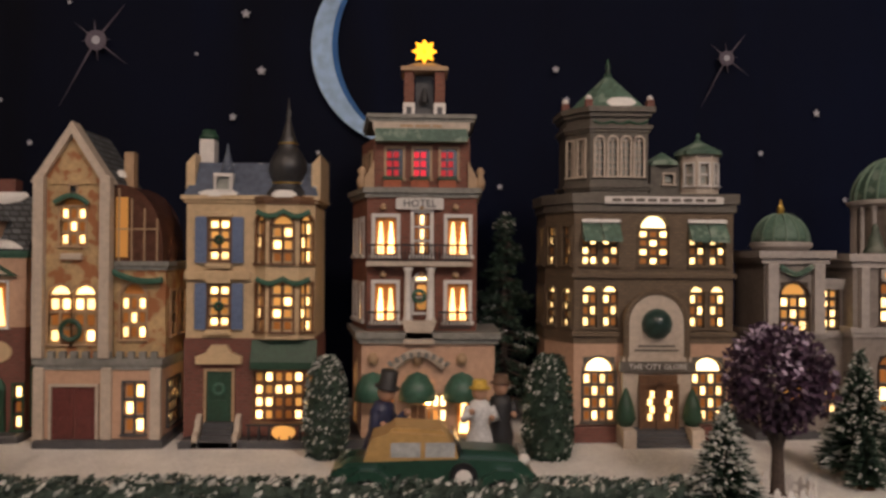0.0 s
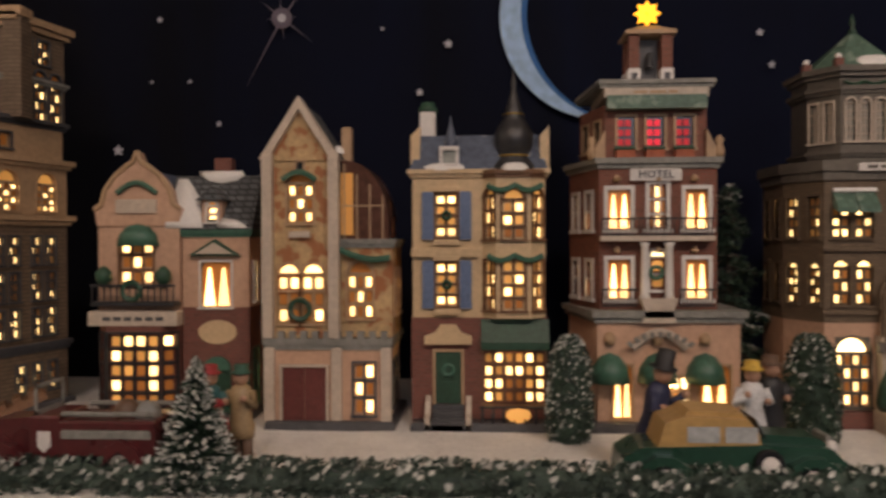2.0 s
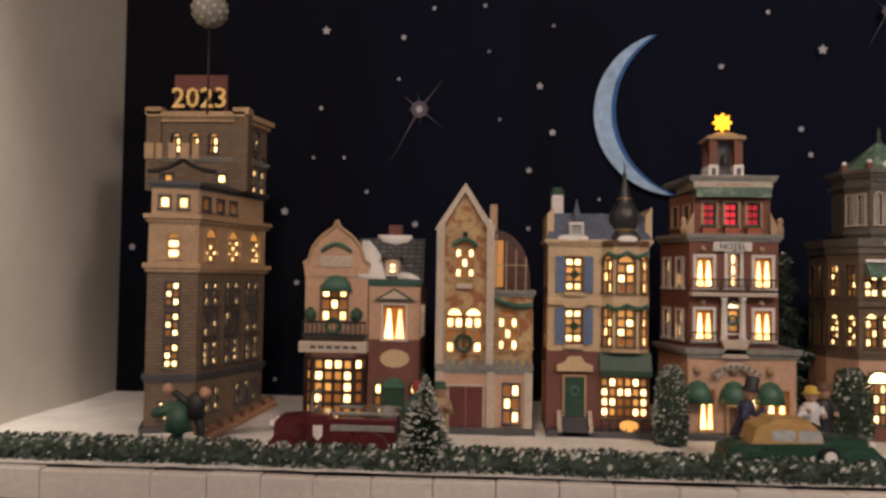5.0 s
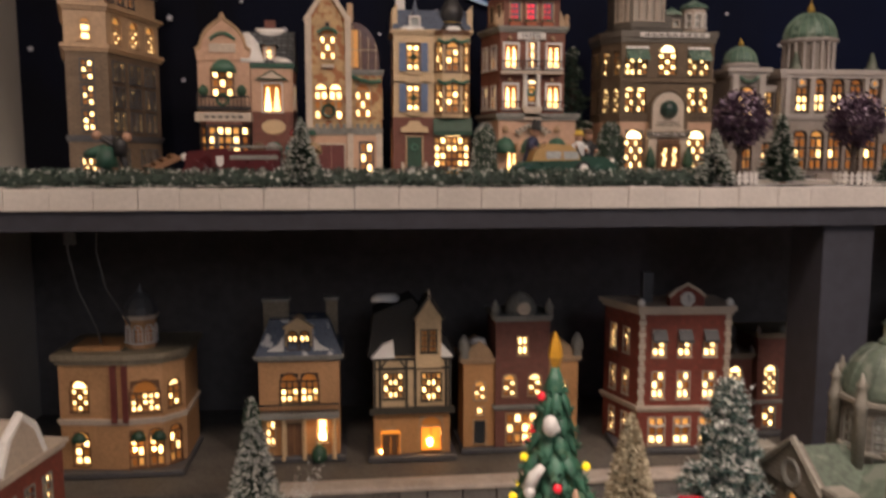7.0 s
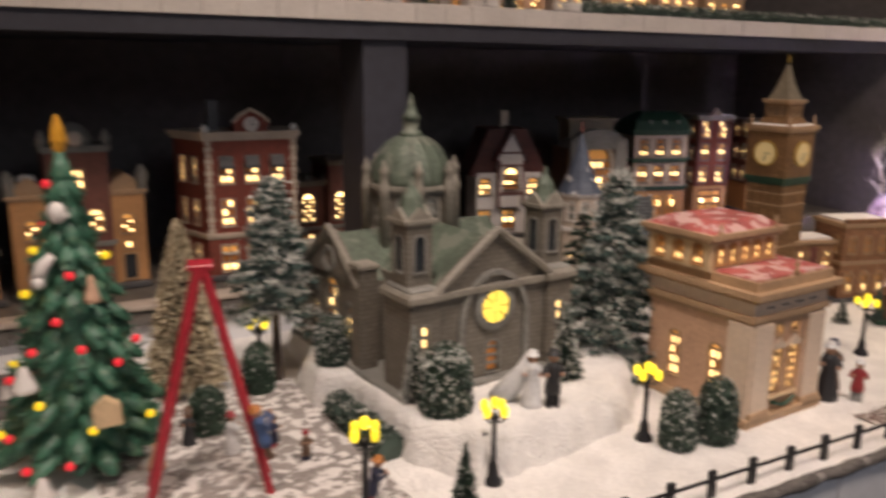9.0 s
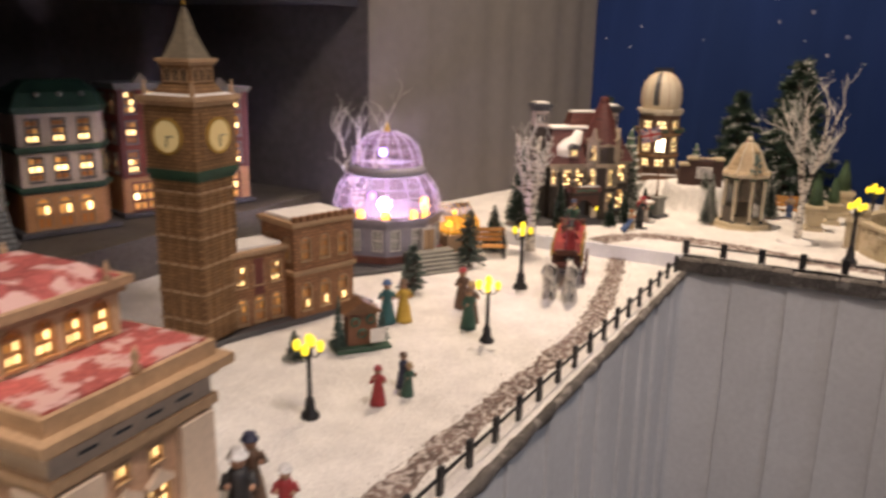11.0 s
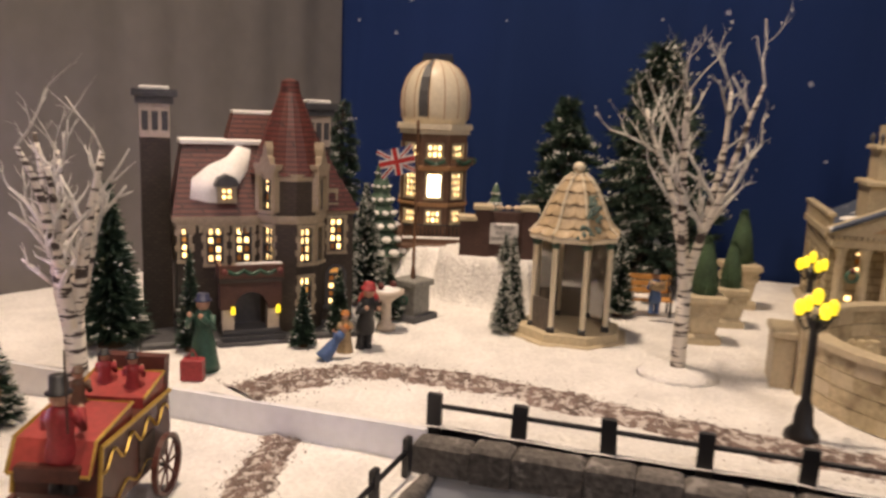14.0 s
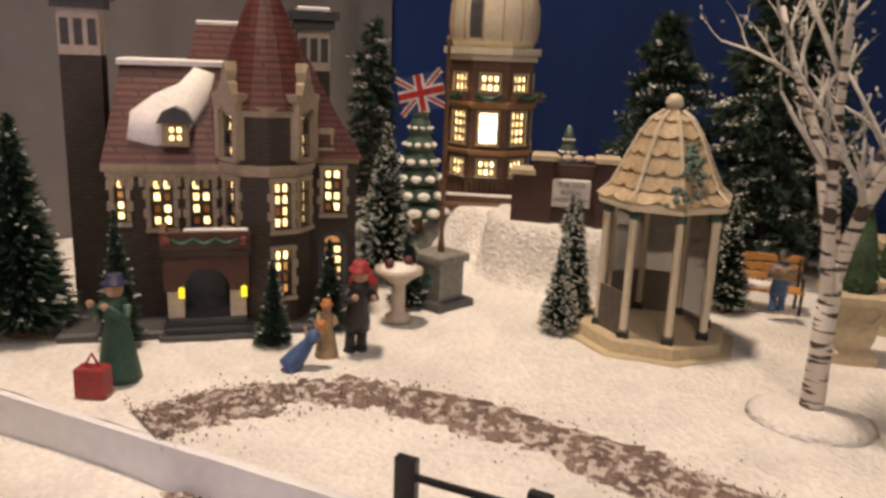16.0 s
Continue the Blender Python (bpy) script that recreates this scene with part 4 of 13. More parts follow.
def track(name, pts, width, z, label):
    s, n = Shape(), 170
    r = random.Random(len(name))
    P = [Vector(p) for p in pts]
    def at(t):
        t = t * (len(P) - 1)
        i = min(int(t), len(P) - 2)
        q, p0, p1, p2, p3 = t - i, P[max(i - 1, 0)], P[i], P[i + 1], P[min(i + 2, len(P) - 1)]
        return 0.5 * ((2 * p1) + (p2 - p0) * q + (2 * p0 - 5 * p1 + 4 * p2 - p3) * q * q + (3 * p1 - p0 - 3 * p2 + p3) * q ** 3)
    m = 8
    for k in range(n + 1):
        a, b = at(max(0, k / n - 0.01)), at(min(1, k / n + 0.01))
        d = (b - a).normalized()
        nv, c = Vector((-d.y, d.x)), at(k / n)
        w = width * (0.55 + 0.22 * noise.noise((k * 0.12, 3, 1)) + 0.12 * noise.noise((k * 0.5, 9, 1)))
        for i in range(m + 1):
            q = -1 + 2 * i / m
            p = c + nv * w * q
            s.v.append((p.x, p.y, z + 0.0052 * (1 - abs(q) ** 3) - 0.0030 + 0.0022 * noise.noise((p.x * 130, p.y * 130, 2)) + 0.0006 * r.uniform(-1, 1)))
    s.f = [(k * (m + 1) + i, k * (m + 1) + i + 1, (k + 1) * (m + 1) + i + 1, (k + 1) * (m + 1) + i) for k in range(n) for i in range(m)]
    s.s = [0] * len(s.f)
    ob = solid(name, s, MULCH, label, "track", "structure", smooth=True)
    s = Shape()
    for k in range(2600):  # loose crumbs, thinning out at the edges
        t = r.random()
        a, b, c = at(max(0, t - 0.01)), at(min(1, t + 0.01)), at(t)
        d = (b - a).normalized()
        q = r.gauss(0, 0.62)
        p = c + Vector((-d.y, d.x)) * width * 0.5 * q
        e = r.uniform(0.0004, 0.0012)
        zz = z + 0.0022 * max(0, 1 - q * q) + 0.0004
        g = r.uniform(0, 6.28)
        s.add([(p.x + e * math.cos(g + o), p.y + e * math.sin(g + o) * 0.7, zz + 0.4 * e * (k % 3 - 1) * (o > 3)) for o in (0, 2.1, 4.2)] + [(p.x, p.y, zz + e)], [(0, 1, 3), (1, 2, 3), (2, 0, 3)])
    solid("mulch_crumbs", s, CRUMB, "loose brown mulch crumbs on the snow", "mulch", "stuff")
    return ob


track("park_track", [(1.56, 0.01), (1.60, -0.01), (1.645, -0.06), (1.648, -0.15), (1.628, -0.25), (1.605, -0.36), (1.60, -0.5), (1.60, -0.9)], 0.046, PARK, "brown mulch track curving through the park snow")
track("table_track", [(0.66, -0.055), (0.8, -0.060), (1.0, -0.072), (1.2, -0.082), (1.4, -0.060), (1.55, -0.03)], 0.034, TABLE, "brown mulch track along the table's edge")


# picket rail fences: black posts, one rail
def rail_fence(name, a, b, n, z, h, label, group, w=0.0035):
    f = thing(name, a[0], a[1], z, math.degrees(math.atan2(b[1] - a[1], b[0] - a[0])), label, "fence", group)
    length = math.hypot(b[0] - a[0], b[1] - a[1])
    me = Shape().slab(-w, w, -0.002, 0.002, -0.004, h, 0.0006).mesh("post", GLOSSBLACK)
    for i in range(n):
        p = new("post", me)
        p.parent, p.matrix_basis = f, pose(length * i / (n - 1), 0, 0.0005 * math.sin(i * 3), 0, 2 * math.sin(i * 2.1), 0)
    part("rail", Shape().slab(-0.004, length + 0.004, -0.0012, 0.0012, h * 0.60, h * 0.60 + 0.0028, 0.0006), GLOSSBLACK, f)
    return f


rail_fence("park_fence", (1.560, -0.135), (1.560, -1.095), 18, PARK - 0.002, 0.024, "low black rail fence along the park's front", "fences", 0.0048)
rail_fence("table_fence", (0.30, front_y(0.30) + 0.008), (1.53, front_y(1.53) + 0.008), 26, TABLE - 0.001, 0.026, "low black rail fence along the snowy table edge", "fences")


# ---------------------------------------------------------------- upper row of lit ceramic houses
HOUSES = "lit ceramic houses"


def house(name, x, y, z, rz, label, category="model house", k=1.0):
    h = thing(name, x, y, z, rz, label, category, HOUSES)
    h.matrix_world = pose(x, y, z, 0, 0, rz) @ Matrix.Scale(k, 4)
    return h


def base_slab(h, x0, x1, y0, y1, z=0.006, material=DARKGREY):
    part("base", Shape().slab(x0, x1, y0, y1, -0.001, z, 0.0015), material, h)


def finial(h, x, y, z, s, material):
    lathe_part(h, "finial", [(0.0015 * s, z), (0.003 * s, z + 0.003 * s), (0.001 * s, z + 0.006 * s), (0.0022 * s, z + 0.009 * s), (0.0003, z + 0.015 * s)], material, 8, x, y)


# tall tapering newspaper tower on a wedge plan, with the year on its roof
def news_tower():
    h = house("news_tower", -0.56, 0.60, SHELF, 0, "tall tan stone tower with lit windows and rooftop year", "model tower")
    P = [(-0.026, -0.006), (0.020, 0.008), (0.052, 0.135), (-0.072, 0.135)]
    part("base", Shape().column(offset(P, 0.004), -0.001, 0.006), DARKGREY, h)
    low = row((0.0,), 0.012, 0.020, 0.018, pat="#.#.#/.#.#.", side=0) + row((-0.045, -0.028, 0.012, 0.03, 0.047), 0.016, 0.009, 0.024, cols=2, rows=3, lit=0.4, side=1)
    shell(h, "ground_floor", P, 0.0, 0.052, TIMES_STONE, low, DARKGREY)
    cornice(h, P, 0.050, 0.008, 0.003, DARKGREY)
    mid = []
    for k in range(3):
        mid += row((0.0,), 0.064 + k * 0.031, 0.0135, 0.024, pat=".#/#./.#" if k else ".#/#./##", side=0)
        mid += row((-0.050, -0.034, -0.010, 0.006, 0.030, 0.046), 0.064 + k * 0.031, 0.0095, 0.024, cols=2, rows=3, lit=0.35, side=1)
    shell(h, "shaft", P, 0.058, 0.163, TIMES_STONE, mid, DARKGREY)
    cornice(h, P, 0.160, 0.009, 0.005, TAN)
    arch = row((0.0,), 0.174, 0.013, 0.026, cols=1, rows=2, arch=True, lit=1.0, side=0) + row((-0.042, 0.0, 0.042), 0.172, 0.022, 0.034, cols=3, rows=4, arch=True, lit=0.35, side=1)
    shell(h, "arcade", P, 0.168, 0.212, TAN, arch, TAN)
    cornice(h, P, 0.210, 0.008, 0.005, TAN)
    Q = offset(P, -0.002)
    att = row((-0.010, 0.008), 0.224, 0.010, 0.013, cols=1, rows=1, lit=1.0, side=0) + row((-0.05, -0.025, 0.0), 0.224, 0.012, 0.013, cols=1, rows=1, lit=0, side=1)
    shell(h, "attic", Q, 0.217, 0.247, TAN, att, DARKGREY)
    cornice(h, Q, 0.245, 0.007, 0.004, DARKGREY)
    U = [(-0.060, 0.076), (0.040, 0.076), (0.052, 0.132), (-0.066, 0.132)]
    up = row((-0.024, -0.003, 0.018), 0.292, 0.0095, 0.022, arch=True, side=0, pat="^o/.#/.#") + [W(0.028, 0.258, 0.010, 0.011, side=0, pat="#", kind="grid"), W(-0.032, 0.258, 0.010, 0.011, side=0, pat="o")]
    up += row((-0.018, 0.0, 0.018), 0.250, 0.013, 0.044, arch=True, side=1, pat="^./#./.#/#./.#") + row((-0.016, 0.004), 0.300, 0.012, 0.020, side=1, pat="#./.#/#.")
    shell(h, "upper_tower", U, 0.25, 0.330, TIMES_STONE, up, DARKGREY)
    for x in (-0.058, 0.040):
        part("corner_pier", Shape().slab(x - 0.008, x + 0.008, 0.072, 0.088, 0.250, 0.334), TIMES_STONE, h)
        part("corner_block", Shape().slab(x - 0.009, x + 0.009, 0.070, 0.088, 0.334, 0.342), TAN, h)
    cornice(h, U, 0.282, 0.005, 0.003, GREYSTONE)
    cornice(h, U, 0.326, 0.011, 0.006, TAN)
    for q in (-1, 1):
        s = Shape().tube([(-0.004 + q * 0.036 * t, 0.020, 0.264 + 0.012 * (1 - t) ** 2) for t in (k / 8 for k in range(9))], 0.0024, 6)
        part("swag", s, IRON, h, "dark sweeping bracket under the letters")
    # unreadable name board, as bars
    s = Shape()
    for k, w in enumerate((0.008, 0.005, 0.007, 0.008, 0.006)):
        s.box(-0.040 + k * 0.0125, -0.040 + k * 0.0125 + w * 1.15, 0.010, 0.0125, 0.276, 0.292)
    part("sign", s, TAN, h, "tan letters too small to read")
    s = Shape().box(-0.041, 0.019, 0.086, 0.090, 0.362, 0.381)
    for x in (-0.041, -0.022, -0.003, 0.016):
        s.box(x, x + 0.003, 0.086, 0.090, 0.335, 0.362)
    part("sign_frame", s, REDDOOR, h)
    letters("2023", 0.032, glow("lit_year", (1.0, 0.62, 0.2), 0.20), h, pose(-0.010, 0.080, 0.353), depth=0.0015)
    lathe_part(h, "mast", [(0.0012, 0.330), (0.0008, 0.425)], IRON, 6, 0.010, 0.05)
    s = Shape().ball(0.010, 0.05, 0.443, 0.0195, 12)
    ball = part("ball", s, GREYSTONE, h, "grey glitter ball on the mast", True)
    for k in range(60):
        z, a = 1 - 2 * (k + 0.5) / 60, k * 2.39996
        q = math.sqrt(1 - z * z)
        p = Vector((q * math.cos(a), q * math.sin(a), z))
        part("facet", Shape().lathe([(0.0021, 0.0), (0.0013, 0.0008)], 6).moved(look(Vector((0.010, 0.05, 0.443)) + p * 0.0192, Vector((0.010, 0.05, 0.443))) ), PALE, ball)


news_tower()


# toy shop: curved gable bay beside a slate-roofed wing
def toy_shop():
    h = house("toy_shop", -0.380, 0.662, SHELF, 0, "peach ceramic shop with curved gable and lit bay window", k=1.02)
    base_slab(h, -0.062, 0.062, -0.012, 0.075)
    L = rect(0.066, 0.07, -0.028, 0.0)
    shell(h, "bay_upper", L, 0.086, 0.158, PEACH, row((-0.002,), 0.108, 0.027, 0.036, pat="#.#/.#./#.#"), WOOD)
    gable = [(-0.061, 0.155), (0.005, 0.155), (0.007, 0.168), (0.001, 0.172), (-0.002, 0.184), (-0.010, 0.195), (-0.020, 0.203), (-0.025, 0.206), (-0.028, 0.214), (-0.031, 0.206), (-0.036, 0.203), (-0.046, 0.195), (-0.054, 0.184), (-0.057, 0.172), (-0.063, 0.168)]
    part("gable", Shape().prism(gable, -0.002, 0.01), PEACH, h)
    rim = Shape()
    for (x0, z0), (x1, z1) in zip(gable[2:], gable[3:]):
        rim.tube([(x0, -0.002, z0), (x1, -0.002, z1)], 0.0022, 6)
    part("gable_rim", rim, TAN, h)
    part("gable_swag", Shape().tube([(-0.044 + 0.032 * t, -0.004, 0.181 + 0.008 * math.sin(math.pi * t)) for t in (k / 8 for k in range(9))], 0.0022, 6), GREEN, h)
    part("name_plate", Shape().slab(-0.045, -0.012, -0.004, 0.0, 0.165, 0.176), PALE, h)
    awning(h, -0.028, 0.139, 0.034, 0.018, 0.012, GREEN, True, -0.001)
    for q in (-0.053, -0.005):
        lathe_part(h, "topiary", [(0.0006, 0.106), (0.0062, 0.112), (0.0065, 0.118), (0.002, 0.123)], DARKGREEN, 8, q, -0.008)
    part("balcony", Shape().slab(-0.061, 0.006, -0.014, 0.0, 0.092, 0.0955), IRON, h)
    for k in range(14):
        part("baluster", Shape().box(-0.060 + 0.065 * k / 13 - 0.0005, -0.060 + 0.065 * k / 13 + 0.0005, -0.0135, -0.0125, 0.0955, 0.107), IRON, h)
    part("handrail", Shape().box(-0.061, 0.006, -0.014, -0.012, 0.107, 0.109), IRON, h)
    part("wreath", Shape().ring([(0.0075, -0.001), (0.009, 0.0), (0.0075, 0.001), (0.005, 0.0)], 14).moved(pose(-0.028, -0.0145, 0.104, 90)), DARKGREEN, h)
    part("sign_band", Shape().slab(-0.064, 0.007, -0.012, 0.002, 0.0765, 0.088), PALE, h)
    s = Shape()
    for k in range(6):
        s.box(-0.052 + k * 0.0085, -0.046 + k * 0.0085, -0.0126, -0.012, 0.0805, 0.0835)
    part("sign_text", s, DARKGREY, h)
    B = [(-0.060, 0.0), (-0.050, -0.011), (-0.006, -0.011), (0.004, 0.0), (0.004, 0.06), (-0.060, 0.06)]
    shell(h, "bay_window", B, 0.004, 0.077, SHOPBRICK, row((0,), 0.012, 0.040, 0.058, side=1, pat="o##o/#oo#/oo.#/#..#/o..o") + row((0,), 0.012, 0.011, 0.058, cols=1, rows=5, lit=0.2, side=0) + row((0,), 0.012, 0.011, 0.058, cols=1, rows=5, lit=0.2, side=2), IRON)
    R = rect(0.054, 0.068, 0.033, 0.004)
    shell(h, "wing_lower", R, 0.0, 0.090, SHOPBRICK, row((-0.016, 0.0215), 0.008, 0.007, 0.036, pat="#/./#") + row((-0.018, 0.010), 0.010, 0.012, 0.046, side=1, pat="*#/o*/#*/o#"), DARKGREEN)
    door(h, 0.034, 0.004, 0.018, 0.036, DARKGREEN, 0.0035, DARKGREEN, 1)
    part("door_arch", Shape().prism([(0.034 + 0.0115 * math.cos(a), 0.040 + 0.011 * math.sin(a)) for a in (math.pi * k / 8 for k in range(9))], 0.001, 0.004), GREEN, h)
    part("oval_sign", Shape().lathe([(0.0005, 0.0), (0.0150, 0.0005), (0.0158, 0.002)], 20, 0, 0, 0, 1, 0.62).moved(pose(0.034, 0.002, 0.070, 90) @ pose(0, 0, 0, 180)), CREAM, h, "cream oval sign with small writing")
    shell(h, "wing_upper", R, 0.090, 0.150, PEACH, row((0.0,), 0.090, 0.024, 0.036, kind="drape") + row((-0.020, 0.004), 0.094, 0.008, 0.032, side=1, pat="#/*/#"), WHITE)
    part("pediment", Shape().prism([(0.012, 0.131), (0.054, 0.131), (0.033, 0.144)], -0.001, 0.004), DARKGREEN, h)
    part("pediment_face", Shape().prism([(0.018, 0.1325), (0.048, 0.1325), (0.033, 0.1415)], -0.002, -0.001), PALE, h)
    cornice(h, R, 0.146, 0.006, 0.003, GREEN)
    part("roof", Shape().column([(-0.010, 0.000), (0.063, 0.000), (0.063, 0.076), (-0.010, 0.076)], 0.152, 0.197, top=[(-0.010, 0.034), (0.062, 0.034), (0.062, 0.044), (-0.010, 0.044)]), GREYROOF, h, "grey slate roof with snow")
    drift(h, [(-0.034, 0.0), (-0.004, 0.0), (-0.008, 0.014), (-0.012, 0.030), (-0.020, 0.042), (-0.026, 0.050), (-0.034, 0.050)], pose(0.028, -0.0005, 0.153, -37))
    drift(h, [(0.009, 0.0), (0.032, 0.0), (0.024, 0.005), (0.012, 0.007)], pose(0.028, -0.0005, 0.153, -37), 0.003)
    drift(h, [(-0.020, 0.0), (0.018, 0.0), (0.012, -0.006), (0.0, -0.009), (-0.012, -0.006)], pose(0.030, 0.0335, 0.1975, -37))
    shell(h, "dormer", rect(0.016, 0.02, 0.030, 0.004), 0.155, 0.176, PEACH, row((0,), 0.158, 0.008, 0.016, cols=1, rows=2, arch=True, lit=1), WHITE)
    part("dormer_roof", Shape().prism([(0.018, 0.175), (0.042, 0.175), (0.030, 0.186)], 0.0, 0.026), GREYROOF, h)
    box_part(h, "chimney", 0.022, 0.036, 0.034, 0.046, 0.19, 0.212, SHOPBRICK)
    part("roof_fill", Shape().prism([(-0.056, 0.157), (0.008, 0.157), (-0.024, 0.20)], 0.01, 0.068), SLATE, h)


toy_shop()


# stone house: gabled tower beside a glazed wing, pale ground floor with a carriage door
def stone_house():
    h = house("stone_house", -0.2500, 0.641, SHELF, 0, "narrow patchy yellow stone house with steep gable and carriage door", k=1.012)
    base_slab(h, -0.048, 0.052, -0.006, 0.085)
    G = rect(0.094, 0.075, 0.0, 0.0)
    shell(h, "ground_floor", G, 0.004, 0.062, PEACH, row((0.028,), 0.010, 0.016, 0.040, pat=".#/#./.#", side=0) + row((0.0,), 0.012, 0.034, 0.036, pat="o#oo/#oo#/oo#o/o#oo", side=1), DARKGREY)
    door(h, -0.018, 0.005, 0.034, 0.042, REDDOOR, -0.001, PALE)
    for x in (-0.045, 0.007, 0.045):
        part("pilaster", Shape().slab(x - 0.004, x + 0.004, -0.003, 0.002, 0.004, 0.062), PALE, h)
    cornice(h, G, 0.060, 0.009, 0.003, GREYSTONE)
    for k in range(11):
        part("merlon", Shape().slab(-0.047 + k * 0.0088, -0.042 + k * 0.0088, -0.003, 0.001, 0.069, 0.0745, 0.0004), GREYSTONE, h)
    T = rect(0.052, 0.07, -0.021, 0.001)
    shell(h, "tower", T, 0.066, 0.205, PUDDING, [W(-0.0095, 0.080, 0.0175, 0.046, arch=True, pat="^#/##/../#."), W(0.0095, 0.080, 0.0175, 0.046, arch=True, pat="^#/##/../.#")] + row((0.0,), 0.157, 0.0195, 0.040, arch=True, pat="^./#.#/.#./#.#") + row((0,), 0.215 - 0.02, 0.005, 0.009, cols=1, rows=1, kind="dark"), TAN)
    part("wreath", Shape().ring([(0.008, -0.001), (0.0095, 0.0), (0.008, 0.001), (0.0055, 0.0)], 14).moved(pose(-0.021, -0.002, 0.091, 90)), DARKGREEN, h)
    part("swag", Shape().tube([(-0.034 + 0.026 * t, -0.003, 0.190 + 0.006 * math.sin(math.pi * t)) for t in (k / 8 for k in range(9))], 0.0022, 6), GREEN, h)
    part("sill_plate", Shape().slab(-0.029, -0.013, -0.003, 0.002, 0.146, 0.151), PALE, h)
    part("gable", Shape().prism([(-0.047, 0.204), (0.005, 0.204), (-0.021, 0.243)], 0.001, 0.071), PUDDING, h)
    for x in (-0.0455, 0.0055):
        part("corner_pier", Shape().slab(x - 0.004, x + 0.004, -0.0052, 0.004, 0.0695, 0.212, 0.002), PALE, h)
    rim = Shape()
    for q in (-1, 1):
        rim.prism([(-0.021 + q * 0.031, 0.206), (-0.021 + q * 0.024, 0.206), (-0.021, 0.244), (-0.021, 0.254)][:: (1 if q < 0 else -1)], -0.004, 0.012)
    part("gable_coping", rim, PALE, h)
    part("roof", Shape().prism([(-0.021, 0.251), (-0.050, 0.207), (-0.047, 0.204), (-0.021, 0.243), (0.005, 0.204), (0.008, 0.207)][::1], 0.012, 0.074), GREYROOF, h)
    snow_cap(h, 0.0, 0.05, 0.214, 0.008, 0.022, 0.007, 9)
    box_part(h, "chimney", 0.004, 0.012, 0.040, 0.050, 0.19, 0.236, TAN)
    Rw = rect(0.044, 0.062, 0.027, 0.008)
    shell(h, "wing", Rw, 0.066, 0.140, PUDDING, row((-0.003,), 0.083, 0.0195, 0.044, arch=True, pat="^./#.#/.#./#.#") + row((-0.012, 0.012), 0.085, 0.013, 0.036, pat="#o/o#/#o/o#", side=1), TAN)
    cornice(h, Rw, 0.138, 0.007, 0.003, GREYSTONE)
    part("wing_swag", Shape().tube([(0.008 + 0.040 * t, 0.003, 0.137 - 0.008 * math.sin(math.pi * t * 0.7)) for t in (k / 8 for k in range(9))], 0.0026, 6), GREEN, h)
    CONS = paint("brown_tinted_glass", (0.10, 0.045, 0.03), 0.25, 0.3, 60, 0.1)
    n = 8
    prof = [(0.008, 0.144)] + [(0.046 - 0.034 * (1 - math.cos(math.pi / 2 * k / n)), 0.144 + 0.012 + 0.050 * math.sin(math.pi / 2 * k / n)) for k in range(n + 1)] + [(0.008, 0.206)]
    prof[1:1] = [(0.046, 0.144)]
    part("glazed_roof", Shape().prism(prof, 0.010, 0.066), CONS, h, "brown glazed conservatory roof with bars")
    s = Shape()
    for k in range(4):
        s.box(0.011 + k * 0.010, 0.0122 + k * 0.010, 0.0085, 0.010, 0.144, 0.203 - k * 0.008)
    s.box(0.008, 0.043, 0.0085, 0.010, 0.170, 0.1712)
    part("glazing_bar", s, TAN, h)
    part("lit_glass", Shape().box(0.009, 0.0185, 0.0092, 0.0098, 0.148, 0.196), WARM, h)


stone_house()


